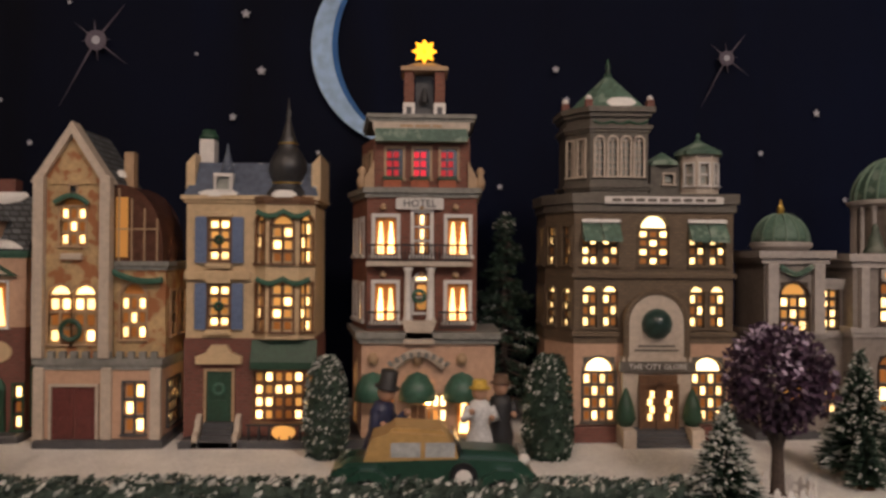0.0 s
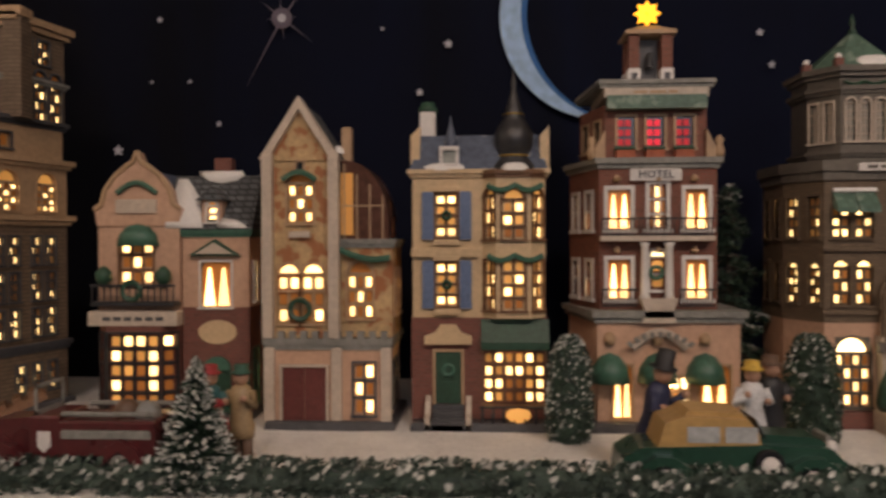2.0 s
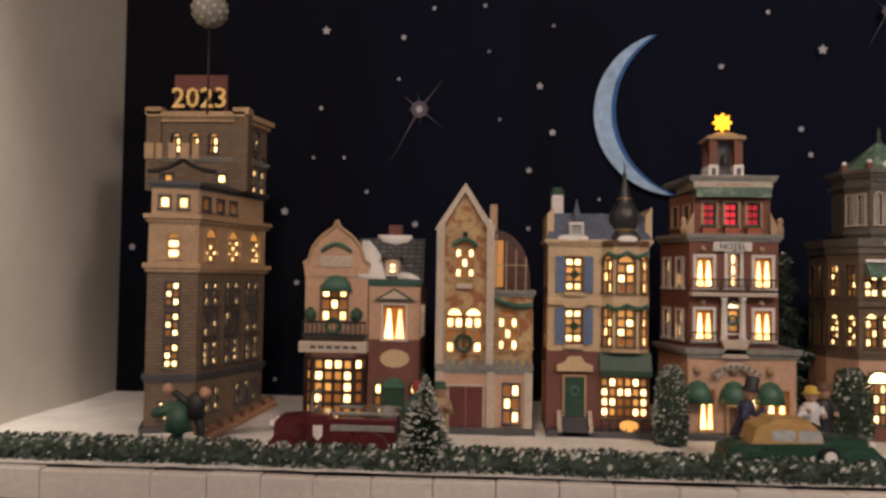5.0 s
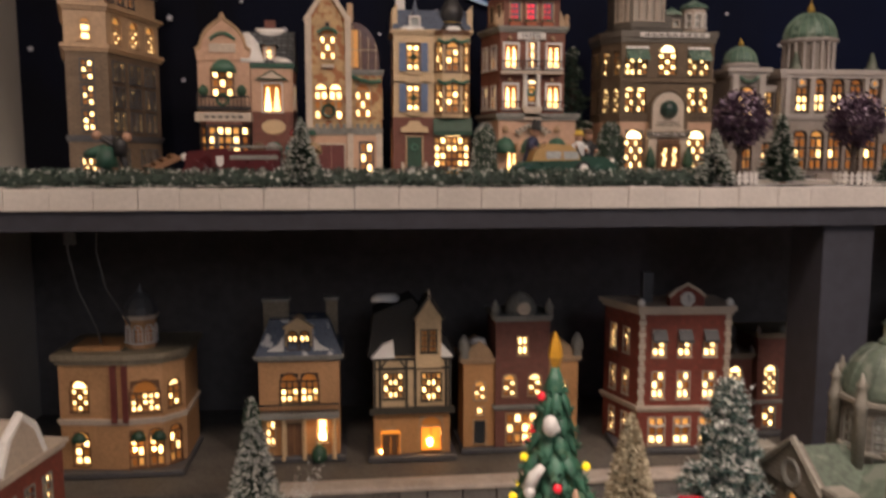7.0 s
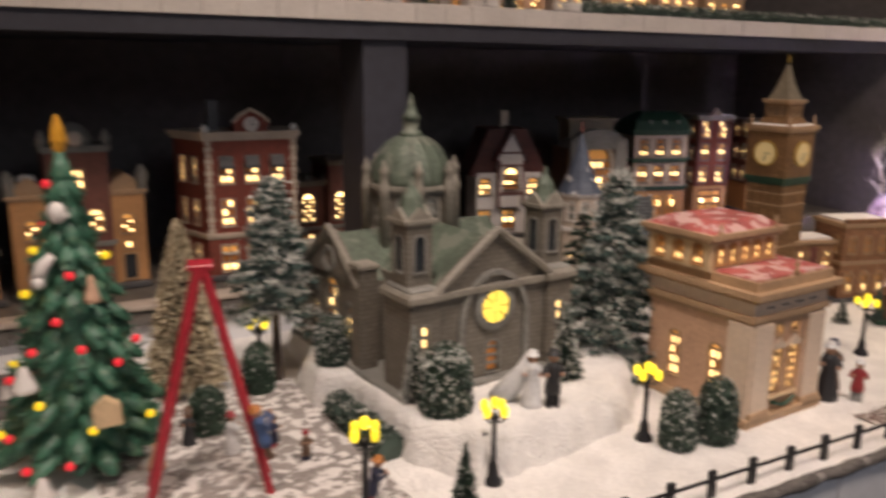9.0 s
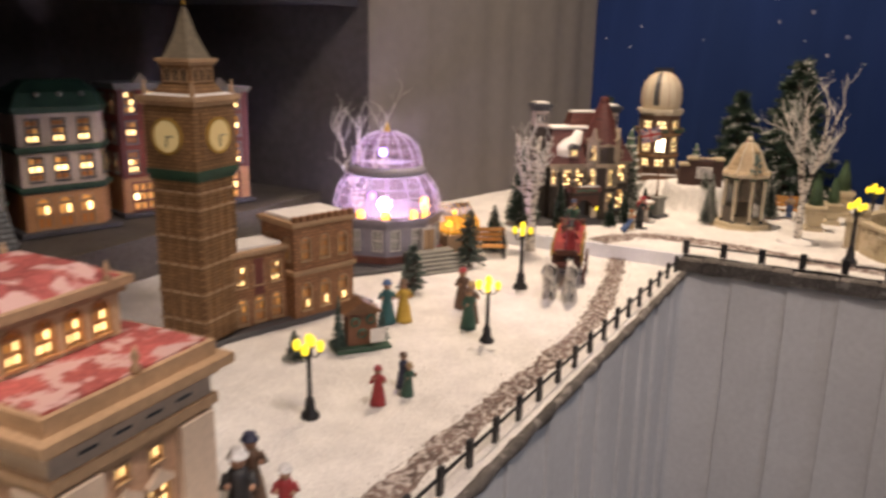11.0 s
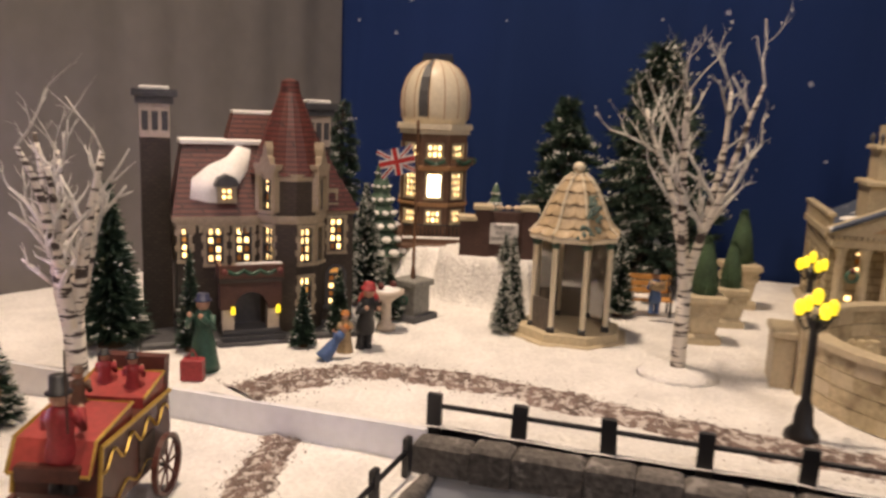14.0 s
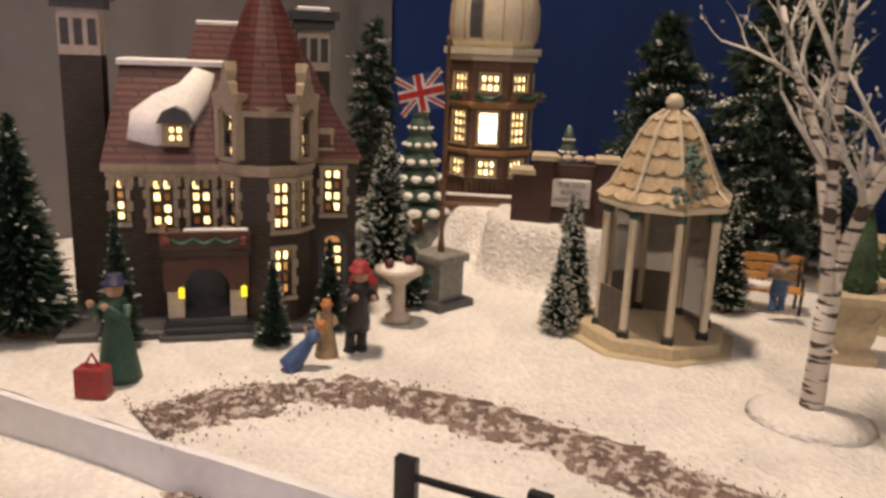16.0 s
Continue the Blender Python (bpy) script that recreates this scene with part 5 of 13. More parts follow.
# yellow town house with blue shutters and a domed bay
def town_house():
    h = house("town_house", -0.1325, 0.650, SHELF, 0, "cream town house with blue shutters, dark dome and red ground floor", k=1.012)
    base_slab(h, -0.052, 0.054, -0.016, 0.078)
    A = rect(0.104, 0.072, -0.0005, 0.0)
    shell(h, "ground_floor", A, 0.0, 0.084, SHOPBRICK, row((0.027,), 0.018, 0.047, 0.040, pat="o#oo#o/#o##o#/##..o#/#o..##") + row((0.0,), 0.03, 0.012, 0.04, cols=1, rows=3, lit=0.5, side=3), WOOD)
    part("fan_light", Shape().prism([(0.027 + 0.010 * math.cos(a), 0.058 + 0.009 * math.sin(a)) for a in (math.pi * k / 8 for k in range(9))], -0.001, 0.003), LIT, h, "half-round lit fanlight")
    awning(h, 0.027, 0.060, 0.052, 0.023, 0.007, DARKGREEN)
    door(h, -0.024, 0.018, 0.020, 0.040, DARKGREEN, -0.001, TAN, 1)
    part("wreath", Shape().ring([(0.004, -0.001), (0.0055, 0.0), (0.004, 0.001), (0.0025, 0.0)], 12).moved(pose(-0.024, -0.003, 0.044, 90)), GREEN, h)
    part("door_hood", Shape().prism([(-0.042, 0.064), (-0.006, 0.064), (-0.006, 0.070), (-0.014, 0.073), (-0.018, 0.079), (-0.030, 0.079), (-0.034, 0.073), (-0.042, 0.070)], -0.006, 0.001), CREAM, h)
    for i in range(4):
        part("step", Shape().slab(-0.036, -0.012, -0.016 + 0.004 * i, 0.0, 0.0, 0.005 + 0.0042 * i, 0.0006), DARKGREY, h)
    for q in (-1, 1):
        part("stair_wall", Shape().prism([(-0.016, 0.0), (0.0, 0.0), (0.0, 0.024), (-0.006, 0.020), (-0.010, 0.012), (-0.016, 0.010)], -0.002, 0.002).moved(pose(-0.024 + q * 0.0155, 0, 0, 0, 0, 90) @ pose(0, 0, 0)), PALE, h)
    for k in range(7):
        lathe_part(h, "baluster", [(0.0009, 0.004), (0.0014, 0.009), (0.0007, 0.017)], IRON, 6, 0.002 + k * 0.008, -0.014)
    part("area_rail", Shape().box(0.0, 0.052, -0.015, -0.013, 0.017, 0.0185), IRON, h)
    part("low_sign", Shape().lathe([(0.0005, 0.0), (0.009, 0.0005), (0.0095, 0.002)], 16, 0, 0, 0, 1, 0.62).moved(pose(0.029, -0.0155, 0.012, -90)), WARM, h, "lit oval sign by the area rail")
    ups = row((-0.025,), 0.093, 0.0165, 0.033, pat="##/oo/oo/##") + row((-0.025,), 0.146, 0.0165, 0.033, pat="##/oo/oo/##") + row((0.0,), 0.10, 0.012, 0.03, cols=2, rows=3, lit=0.3, side=3) + row((0.0,), 0.15, 0.012, 0.03, cols=2, rows=3, lit=0.3, side=3)
    U = rect(0.102, 0.070, -0.0005, 0.001)
    shell(h, "upper_storey", U, 0.084, 0.196, CREAM, ups, WOOD)
    for z in (0.093, 0.146):
        for q in (-1, 1):
            s = Shape().slab(-0.025 + q * 0.0145 - 0.0045, -0.025 + q * 0.0145 + 0.0045, -0.0022, 0.001, z - 0.002, z + 0.035)
            for k in range(9):
                s.box(-0.025 + q * 0.0145 - 0.0035, -0.025 + q * 0.0145 + 0.0035, -0.0028, -0.0022, z + 0.001 + k * 0.0036, z + 0.003 + k * 0.0036)
            part("shutter", s, BLUESHUTTER, h)
        part("wreath", Shape().ring([(0.0026, -0.001), (0.0042, 0.0), (0.0026, 0.001), (0.0012, 0.0)], 12).moved(pose(-0.025, -0.0022, z + 0.0165, 90)), DARKGREEN, h)
        part("sill", Shape().slab(-0.035, -0.015, -0.005, 0.001, z - 0.006, z - 0.002), CREAM, h)
        part("head", Shape().slab(-0.035, -0.015, -0.004, 0.001, z + 0.035, z + 0.039), CREAM, h)
    part("band", Shape().slab(-0.052, 0.0, -0.0035, 0.001, 0.131, 0.138), CREAM, h)
    B = [(0.003, 0.001), (0.013, -0.008), (0.039, -0.008), (0.050, 0.001), (0.050, 0.03), (0.003, 0.03)]
    bw = []
    for z in (0.090, 0.144):
        hd = "^o/" if z > 0.1 else "oo/"
        bw += [W(0.0, z, 0.017, 0.038, arch=z > 0.1, side=1, pat=hd + "o#/#o/.."), W(0.0, z, 0.0098, 0.038, arch=z > 0.1, side=0, pat=hd + "o#/#o/.#"), W(0.0, z, 0.0098, 0.038, arch=z > 0.1, side=2, pat=hd + "o#/#o/o#")]
    shell(h, "bay", B, 0.084, 0.194, CREAM, bw, WOOD)
    for z in (0.130, 0.183):
        part("garland", Shape().tube([(0.006 + 0.042 * t, -0.0105, z + 0.002 - 0.004 * abs(math.sin(math.pi * t * 2))) for t in (k / 16 for k in range(17))], 0.0022, 6), GREEN, h)
    cornice(h, B, 0.191, 0.006, 0.003, WOOD)
    cornice(h, U, 0.192, 0.006, 0.004, CREAM)
    s = Shape().column(offset(U, 0.002), 0.198, 0.226, top=[(-0.046, 0.016), (0.046, 0.016), (0.046, 0.066), (-0.046, 0.066)])
    part("roof", s, SLATE, h, "blue-grey mansard roof")
    for x in (-0.052, 0.048):
        part("party_wall", Shape().prism([(x - 0.001, 0.196), (x + 0.006, 0.196), (x + 0.006, 0.232), (x - 0.001, 0.224)], 0.004, 0.07), CREAM, h)
    box_part(h, "chimney", -0.047, -0.035, 0.02, 0.034, 0.222, 0.246, WHITE)
    lathe_part(h, "chimney_cap", [(0.008, 0.246), (0.008, 0.249), (0.006, 0.251), (0.0055, 0.254)], DARKGREEN, 8, -0.041, 0.027)
    shell(h, "dormer", rect(0.015, 0.014, -0.023, 0.0), 0.199, 0.216, WHITE, row((0,), 0.202, 0.010, 0.011, cols=2, rows=2, kind="grey"), WHITE)
    snow_cap(h, -0.024, 0.004, 0.197, 0.020, 0.008, 0.006, 5)
    lathe_part(h, "roof_spike", [(0.006, 0.216), (0.004, 0.224), (0.001, 0.236), (0.0003, 0.241)], SLATE, 8, -0.022, 0.012)
    DOME = paint("near_black_dome", (0.03, 0.03, 0.032), 0.4, 0.3, 60, 0.3)
    lathe_part(h, "dome", [(0.023, 0.194), (0.018, 0.202), (0.012, 0.208), (0.0135, 0.212), (0.0155, 0.219), (0.0148, 0.227), (0.011, 0.234), (0.0075, 0.239), (0.0078, 0.242), (0.006, 0.246), (0.0032, 0.256), (0.0016, 0.262), (0.0024, 0.266), (0.001, 0.270), (0.0004, 0.279)], DOME, 20, 0.027, 0.012)
    for z, r in ((0.208, 0.0132), (0.2405, 0.0082)):
        part("gold_ring", Shape().ring([(r - 0.001, z), (r + 0.0006, z + 0.0008), (r - 0.001, z + 0.0016)], 20).moved(pose(0.027, 0.012, 0)), GOLD, h, smooth=True)
    snow_cap(h, 0.027, -0.009, 0.196, 0.010, 0.004, 0.006, 6)


town_house()


# brick hotel with stone trim, awnings and a lantern with a bright star
def hotel():
    h = house("hotel", 0.0035, 0.655, SHELF, 0, "dark red brick hotel with stone ground floor and glowing star", "model hotel", k=1.022)
    base_slab(h, -0.064, 0.064, -0.020, 0.08)
    G = [(-0.045, -0.010), (0.060, -0.010), (0.062, 0.07), (-0.058, 0.07)]
    # unseen bulb added only to brighten the entrance
    part("entrance_fill_bulb", Shape().ball(0.0075, -0.016, 0.036, 0.003, 8), DOORBULB, h, "added bulb brightening the entrance")
    low = [W(-0.034, 0.008, 0.014, 0.040, kind="drape"), W(0.034, 0.008, 0.022, 0.040, kind="drape"), W(0.0, 0.006, 0.030, 0.034, pat="*****/*o.o*/*o.o*")] + row((0.0,), 0.012, 0.016, 0.05, cols=1, rows=3, arch=True, lit=0.7, side=3)
    shell(h, "ground_floor", G, 0.0, 0.082, PEACH, low, TAN)
    for x in (-0.036, -0.001, 0.034):
        awning(h, x, 0.036, 0.030, 0.022, 0.016, GREEN, True, -0.011)
        lathe_part(h, "keystone", [(0.0035, 0.064), (0.0045, 0.069), (0.002, 0.073)], TAN, 8, x, -0.012)
    door(h, -0.0005, 0.006, 0.012, 0.026, WOOD, -0.013, TAN)
    part("carved_sign", Shape().tube([(-0.020 + 0.040 * t, -0.014, 0.062 + 0.011 * math.sin(math.pi * t)) for t in (k / 10 for k in range(11))], 0.0035, 6), PALE, h, "curved pale name board over the entrance")
    s = Shape()
    for k in range(9):
        a = radians(128 - 9.5 * k)
        s.box(-0.0015, 0.0015, -0.0185, -0.0172, -0.0022, 0.0022)
        s.v[-8:] = [tuple(pose(-0.0 + 0.036 * math.cos(a), 0, 0.038 + 0.034 * math.sin(a), 0, 90 - math.degrees(a), 0) @ Vector(p)) for p in s.v[-8:]]
    part("sign_text", s, GREYSTONE, h)
    part("crest", Shape().prism([(-0.013, 0.080), (0.013, 0.080), (0.010, 0.088), (0.014, 0.098), (-0.014, 0.098), (-0.010, 0.088)], -0.015, -0.008), PALE, h)
    cornice(h, G, 0.080, 0.009, 0.005, GREYSTONE)
    P = [(-0.042, 0.0), (0.046, 0.0), (0.050, 0.06), (-0.058, 0.06)]
    ops = []
    for z in (0.097, 0.150):
        ops += row((-0.029, 0.029), z, 0.017, 0.030, kind="drape", trim=0.003, frame=WHITE)
        ops += row((-0.016, 0.012), z, 0.012, 0.028, cols=2, rows=2, lit=0.35, side=3, trim=0.003, frame=WHITE)
    ops += [W(0.0, 0.150, 0.0125, 0.034, frame=WHITE, trim=0.003, pat=".#./.#./.#."), W(0.0, 0.104, 0.012, 0.030, arch=True, frame=WHITE, trim=0.002, pat="^*/o/o")]
    shell(h, "brick_storey", P, 0.088, 0.198, HOTELBRICK, ops, WHITE)
    for x in (-0.009, 0.009):
        lathe_part(h, "column", [(0.0045, 0.098), (0.0032, 0.101), (0.0028, 0.136), (0.0045, 0.140)], WHITE, 10, x, -0.006)
    part("wreath", Shape().ring([(0.0045, -0.001), (0.006, 0.0), (0.0045, 0.001), (0.003, 0.0)], 12).moved(pose(0, -0.004, 0.117, 90)), GREEN, h)
    part("balcony_slab", Shape().slab(-0.042, 0.042, -0.011, 0.0, 0.141, 0.145), PALE, h)
    for x0, x1, z in ((-0.041, -0.016, 0.145), (-0.014, 0.014, 0.145), (0.016, 0.041, 0.145), (-0.041, -0.016, 0.092), (0.016, 0.041, 0.092)):
        rail = part("iron_balcony", Shape().box(x0 - 0.0005, x1 + 0.0005, -0.0108, -0.0092, z + 0.012, z + 0.0135), IRON, h)
        part("lower_rail", Shape().box(x0 - 0.0005, x1 + 0.0005, -0.0106, -0.0094, z, z + 0.001), IRON, rail)
        k = x0
        while k < x1:
            part("baluster", Shape().box(k - 0.0004, k + 0.0004, -0.0104, -0.0096, z + 0.001, z + 0.012), IRON, rail)
            k += 0.0026
    for x in (-0.029, 0.002, 0.029):
        for z in (0.132, 0.186):
            lathe_part(h, "carved_head", [(0.002, z), (0.003, z + 0.002), (0.001, z + 0.005)], TAN, 8, x, -0.002)
    part("sign_board", Shape().slab(-0.019, 0.019, -0.004, 0.001, 0.1865, 0.1955), WHITE, h)
    letters("HOTEL", 0.0085, DARKGREY, h, pose(0, -0.0045, 0.191))
    cornice(h, P, 0.196, 0.008, 0.004, GREYSTONE)
    Q = [(-0.037, 0.006), (0.040, 0.006), (0.044, 0.055), (-0.050, 0.055)]
    PARTY = (glow("dim_red_pane", (1.0, 0.02, 0.04), 0.14), glow("red_pane", (1.0, 0.02, 0.05), 0.6))
    att = row((-0.022, 0.0, 0.022), 0.212, 0.013, 0.024, kind="dark", trim=0.002, frame=TAN) + row((-0.012, 0.012), 0.212, 0.012, 0.022, kind="dark", side=3, frame=TAN)
    shell(h, "roof_bar", Q, 0.203, 0.245, HOTELBRICK, att, TAN, "rooftop storey with red party lights")
    for x in (-0.022, 0.0, 0.022):
        for i in range(2):
            for j in range(3):
                part("pane", Shape().box(x - 0.0050 + i * 0.0056, x - 0.0008 + i * 0.0056, 0.0055, 0.0062, 0.214 + j * 0.0073, 0.219 + j * 0.0073), PARTY[1 if abs(x) < 0.01 else 0], h)
        part("planter", Shape().slab(x - 0.007, x + 0.007, -0.002, 0.006, 0.203, 0.210), paint("terracotta", (0.35, 0.10, 0.05), 0.7), h)
        s = Shape()
        for k in range(6):
            s.ball(x - 0.006 + k * 0.0024, 0.0015, 0.2115, 0.0022, 6)
        part("shrub", s, DARKGREEN, h)
    part("roof_awning", Shape().prism([(-0.036, 0.241), (-0.036, 0.251), (0.038, 0.251), (0.038, 0.241)][::-1], -0.004, 0.008), VERDIGRIS, h)
    for q, x in ((-1, -0.043), (1, 0.045)):
        part("volute", Shape().prism([(x - 0.006, 0.203), (x + 0.006, 0.203), (x - q * 0.006, 0.226)][::(1 if q < 0 else 1)], 0.002, 0.010), TAN, h)
        lathe_part(h, "urn", [(0.003, 0.203), (0.004, 0.210), (0.002, 0.214), (0.0035, 0.218), (0.001, 0.221)], TAN, 8, x + q * 0.004, 0.004)
    part("roof_sign", Shape().slab(-0.038, 0.040, -0.001, 0.076, 0.250, 0.258), PALE, h)
    part("roof_sign_text", Shape().box(-0.016, -0.006, -0.0016, -0.001, 0.2525, 0.2545).box(-0.004, 0.008, -0.0016, -0.001, 0.2525, 0.2545).box(0.010, 0.017, -0.0016, -0.001, 0.2525, 0.2545), TAN, h)
    cornice(h, [(-0.040, 0.0), (0.042, 0.0), (0.044, 0.078), (-0.048, 0.078)], 0.257, 0.006, 0.003, GREYSTONE)
    part("roof", Shape().column([(-0.042, 0.0), (0.044, 0.0), (0.046, 0.078), (-0.048, 0.078)], 0.262, 0.2675, top=[(-0.02, 0.030), (0.026, 0.030), (0.026, 0.064), (-0.02, 0.064)]), SNOW, h)
    for x in (-0.0095, 0.0165):
        for y in (0.037, 0.059):
            part("lantern_foot", Shape().slab(x - 0.0050, x + 0.0050, y - 0.0050, y + 0.0050, 0.264, 0.279), WHITE, h)
            part("foot_panel", Shape().box(x - 0.0022, x + 0.0022, y - 0.0056, y - 0.0050, 0.268, 0.275), DARKGREY, h)
            part("lantern_post", Shape().slab(x - 0.0042, x + 0.0042, y - 0.0042, y + 0.0042, 0.279, 0.306), HOTELBRICK, h)
    part("lantern_core", Shape().box(-0.0040, 0.0110, 0.044, 0.052, 0.265, 0.304), DARKGREY, h)
    part("lantern_bell", Shape().lathe([(0.004, 0.280), (0.0034, 0.284), (0.0022, 0.290), (0.0005, 0.293)], 10, 0.0035, 0.039), IRON, h)
    part("lantern_cap", Shape().slab(-0.0165, 0.0235, 0.030, 0.066, 0.306, 0.3095).box(-0.0135, 0.0205, 0.032, 0.064, 0.3095, 0.315, 0.010), TAN, h)
    STAR = glow("gold_star", (1.0, 0.42, 0.01), 2.4)
    s = Shape()
    for k in range(3):
        s.prism([(a, b) for a, b in star_shape(0.0108 - k * 0.0010, 8, 0.62)], -0.0022 + k * 0.0015, 0.0)
    s.ball(0, 0.002, 0, 0.005, 8)
    part("star", s.moved(pose(0.0035, 0.048, 0.326)), STAR, h, "glowing yellow many-pointed star")
    part("star_stem", Shape().box(0.0025, 0.0045, 0.047, 0.049, 0.314, 0.322), GOLD, h)


hotel()


# newspaper building with chamfered corner, arched entrance and green-roofed tower
def press_building():
    PRESSSTONE = paint("dark_brown_grey_stone", (0.115, 0.10, 0.082), 0.6, 0.28, 60, 0.5)
    h = house("press_building", 0.1985, 0.657, SHELF, 0, "brown brick newspaper building with globe over the door", "model office", k=1.012)
    P = [(-0.066, 0.0), (0.066, 0.0), (0.068, 0.08), (-0.084, 0.08), (-0.084, 0.034)]
    base_slab(h, -0.092, 0.070, -0.004, 0.084)
    part("plinth", Shape().slab(-0.068, 0.068, -0.006, 0.02, 0.0, 0.013), SHOPBRICK, h)
    low = row((-0.045, 0.045), 0.016, 0.026, 0.053, arch=True, pat="^*/#.#./.#.#/#.#./.#.#") + row((0.0,), 0.018, 0.016, 0.05, cols=2, rows=4, arch=True, lit=0.5, side=4)
    shell(h, "ground_floor", P, 0.004, 0.082, PEACH, low, PRESSSTONE)
    shell(h, "mid_band", offset(P, 0.0006), 0.080, 0.090, BROWNBRICK)
    mid = []
    for x, a, b in ((-0.053, "#./.#/#.", ".#/#./##"), (-0.036, "#./.#/#.", "#./.#/#."), (0.036, "#./.#/#.", "#./.#/#."), (0.053, ".#/#./.#", "#./.#/#.")):
        mid += [W(x, 0.093, 0.012, 0.034, arch=True, pat="^#/" + a), W(x, 0.144, 0.013, 0.024, pat=b)]
    mid += [W(0.0, 0.144, 0.025, 0.042, arch=True, pat="^*/#.#/.#./#.#/.#.")]
    mid += row((-0.010, 0.010), 0.093, 0.010, 0.032, cols=2, rows=4, arch=True, lit=0.35, side=4) + row((-0.010, 0.010), 0.144, 0.010, 0.032, cols=2, rows=4, lit=0.4, side=4) + row((-0.012, 0.012), 0.093, 0.010, 0.032, cols=2, rows=4, lit=0.3, side=3) + row((-0.012, 0.012), 0.144, 0.010, 0.032, cols=2, rows=4, lit=0.3, side=3)
    shell(h, "brick_storey", P, 0.088, 0.190, BROWNBRICK, mid, BROWNBRICK)
    for x in (-0.052, -0.036, 0.036, 0.052):
        awning(h, x, 0.163, 0.015, 0.016, 0.010, VERDIGRIS)
        part("awning_snow", Shape().slab(x - 0.0078, x + 0.0078, -0.003, 0.001, 0.179, 0.182), SNOW, h)
    for z in (0.134, 0.086):
        part("string_course", Shape().slab(-0.068, 0.068, -0.003, 0.001, z, z + 0.004), BROWNBRICK, h)
    # entrance bay
    part("entrance", Shape().prism([(-0.028, 0.012), (0.028, 0.012), (0.028, 0.070), (-0.028, 0.070)], -0.010, 0.001), PALE, h)
    door(h, -0.0065, 0.013, 0.014, 0.034, WOOD, -0.013, WOOD, 1)
    door(h, 0.0065 + 0.001, 0.013, 0.014, 0.034, WOOD, -0.013, WOOD, 1)
    for x in (-0.0065, 0.0075):
        for k in range(4):
            part("door_light", Shape().box(x - 0.002 + 0.0018 * (k % 2), x + 0.001 + 0.0018 * (k % 2), -0.0148, -0.0135, 0.020 + k * 0.006, 0.0252 + k * 0.006), LIT, h)
    part("transom", Shape().box(-0.015, 0.016, -0.0125, -0.010, 0.048, 0.056), WOOD, h)
    part("name_board", Shape().slab(-0.031, 0.031, -0.013, -0.008, 0.0585, 0.0665), PRESSSTONE, h)
    letters("THE CITY GLOBE", 0.0062, WHITE, h, pose(0, -0.0135, 0.0625), depth=0.0003)
    arch = [(0.025, 0.066), (0.025, 0.098)] + [(0.025 * math.cos(a), 0.098 + 0.025 * math.sin(a)) for a in (math.pi * k / 14 for k in range(1, 14))] + [(-0.025, 0.098), (-0.025, 0.066)]
    part("globe_niche", Shape().prism(arch[::-1][::-1], -0.008, 0.001), PALE, h)
    rim = Shape()
    for (x0, z0), (x1, z1) in zip(arch, arch[1:]):
        rim.tube([(x0, -0.008, z0), (x1, -0.008, z1)], 0.0026, 6)
    part("niche_rim", rim, BROWNBRICK, h)
    part("globe", Shape().ball(0, -0.009, 0.097, 0.0125, 14), paint("dark_green_globe", (0.03, 0.07, 0.06), 0.35, 0.5, 40, 0.1), h, "dark green globe", True)
    s = Shape().box(-0.015, 0.015, -0.0086, -0.008, 0.078, 0.0795).box(-0.018, 0.018, -0.0086, -0.008, 0.0745, 0.076)
    part("niche_text", s, PRESSSTONE, h)
    for x in (-0.027, 0.027):
        part("stair_pier", Shape().slab(x - 0.005, x + 0.005, -0.030, -0.006, 0.0, 0.016), PALE, h)
        lathe_part(h, "pot_shrub", [(0.005, 0.016), (0.0085, 0.022), (0.006, 0.034), (0.001, 0.046)], DARKGREEN, 8, x, -0.016)
    for i in range(4):
        part("step", Shape().slab(-0.022, 0.022, -0.028 + 0.005 * i, -0.006, 0.0, 0.0035 * (i + 1), 0.0006), DARKGREY, h)
    cornice(h, P, 0.188, 0.015, 0.004, PRESSSTONE)
    part("sign_strip", Shape().slab(-0.042, 0.056, -0.0055, -0.001, 0.1945, 0.2005), WHITE, h)
    s = Shape()
    for k in range(9):
        s.box(-0.036 + k * 0.0098, -0.029 + k * 0.0098, -0.006, -0.0055, 0.1962, 0.1987)
    part("sign_text", s, PRESSSTONE, h)
    T = [(-0.052, 0.004), (-0.004, 0.004), (-0.004, 0.06), (-0.068, 0.06), (-0.068, 0.026)]
    tw = row((-0.0165, -0.0055, 0.0055, 0.0165), 0.218, 0.0066, 0.032, cols=2, rows=5, arch=True, lit=-1) + row((-0.008, 0.004), 0.218, 0.007, 0.030, cols=2, rows=4, lit=-1, side=4)
    shell(h, "tower", T, 0.203, 0.258, PRESSSTONE, tw, PALE)
    cornice(h, T, 0.212 - 0.006, 0.005, 0.003, PRESSSTONE)
    cornice(h, T, 0.254, 0.006, 0.003, PRESSSTONE)
    shell(h, "tower_frieze", T, 0.258, 0.268, PRESSSTONE)
    part("garland", Shape().tube([(-0.050 + 0.045 * t, 0.002, 0.263 - 0.0025 * abs(math.sin(math.pi * 3 * t))) for t in (k / 20 for k in range(21))], 0.0012, 5), DARKGREEN, h)
    cornice(h, T, 0.267, 0.008, 0.005, PRESSSTONE)
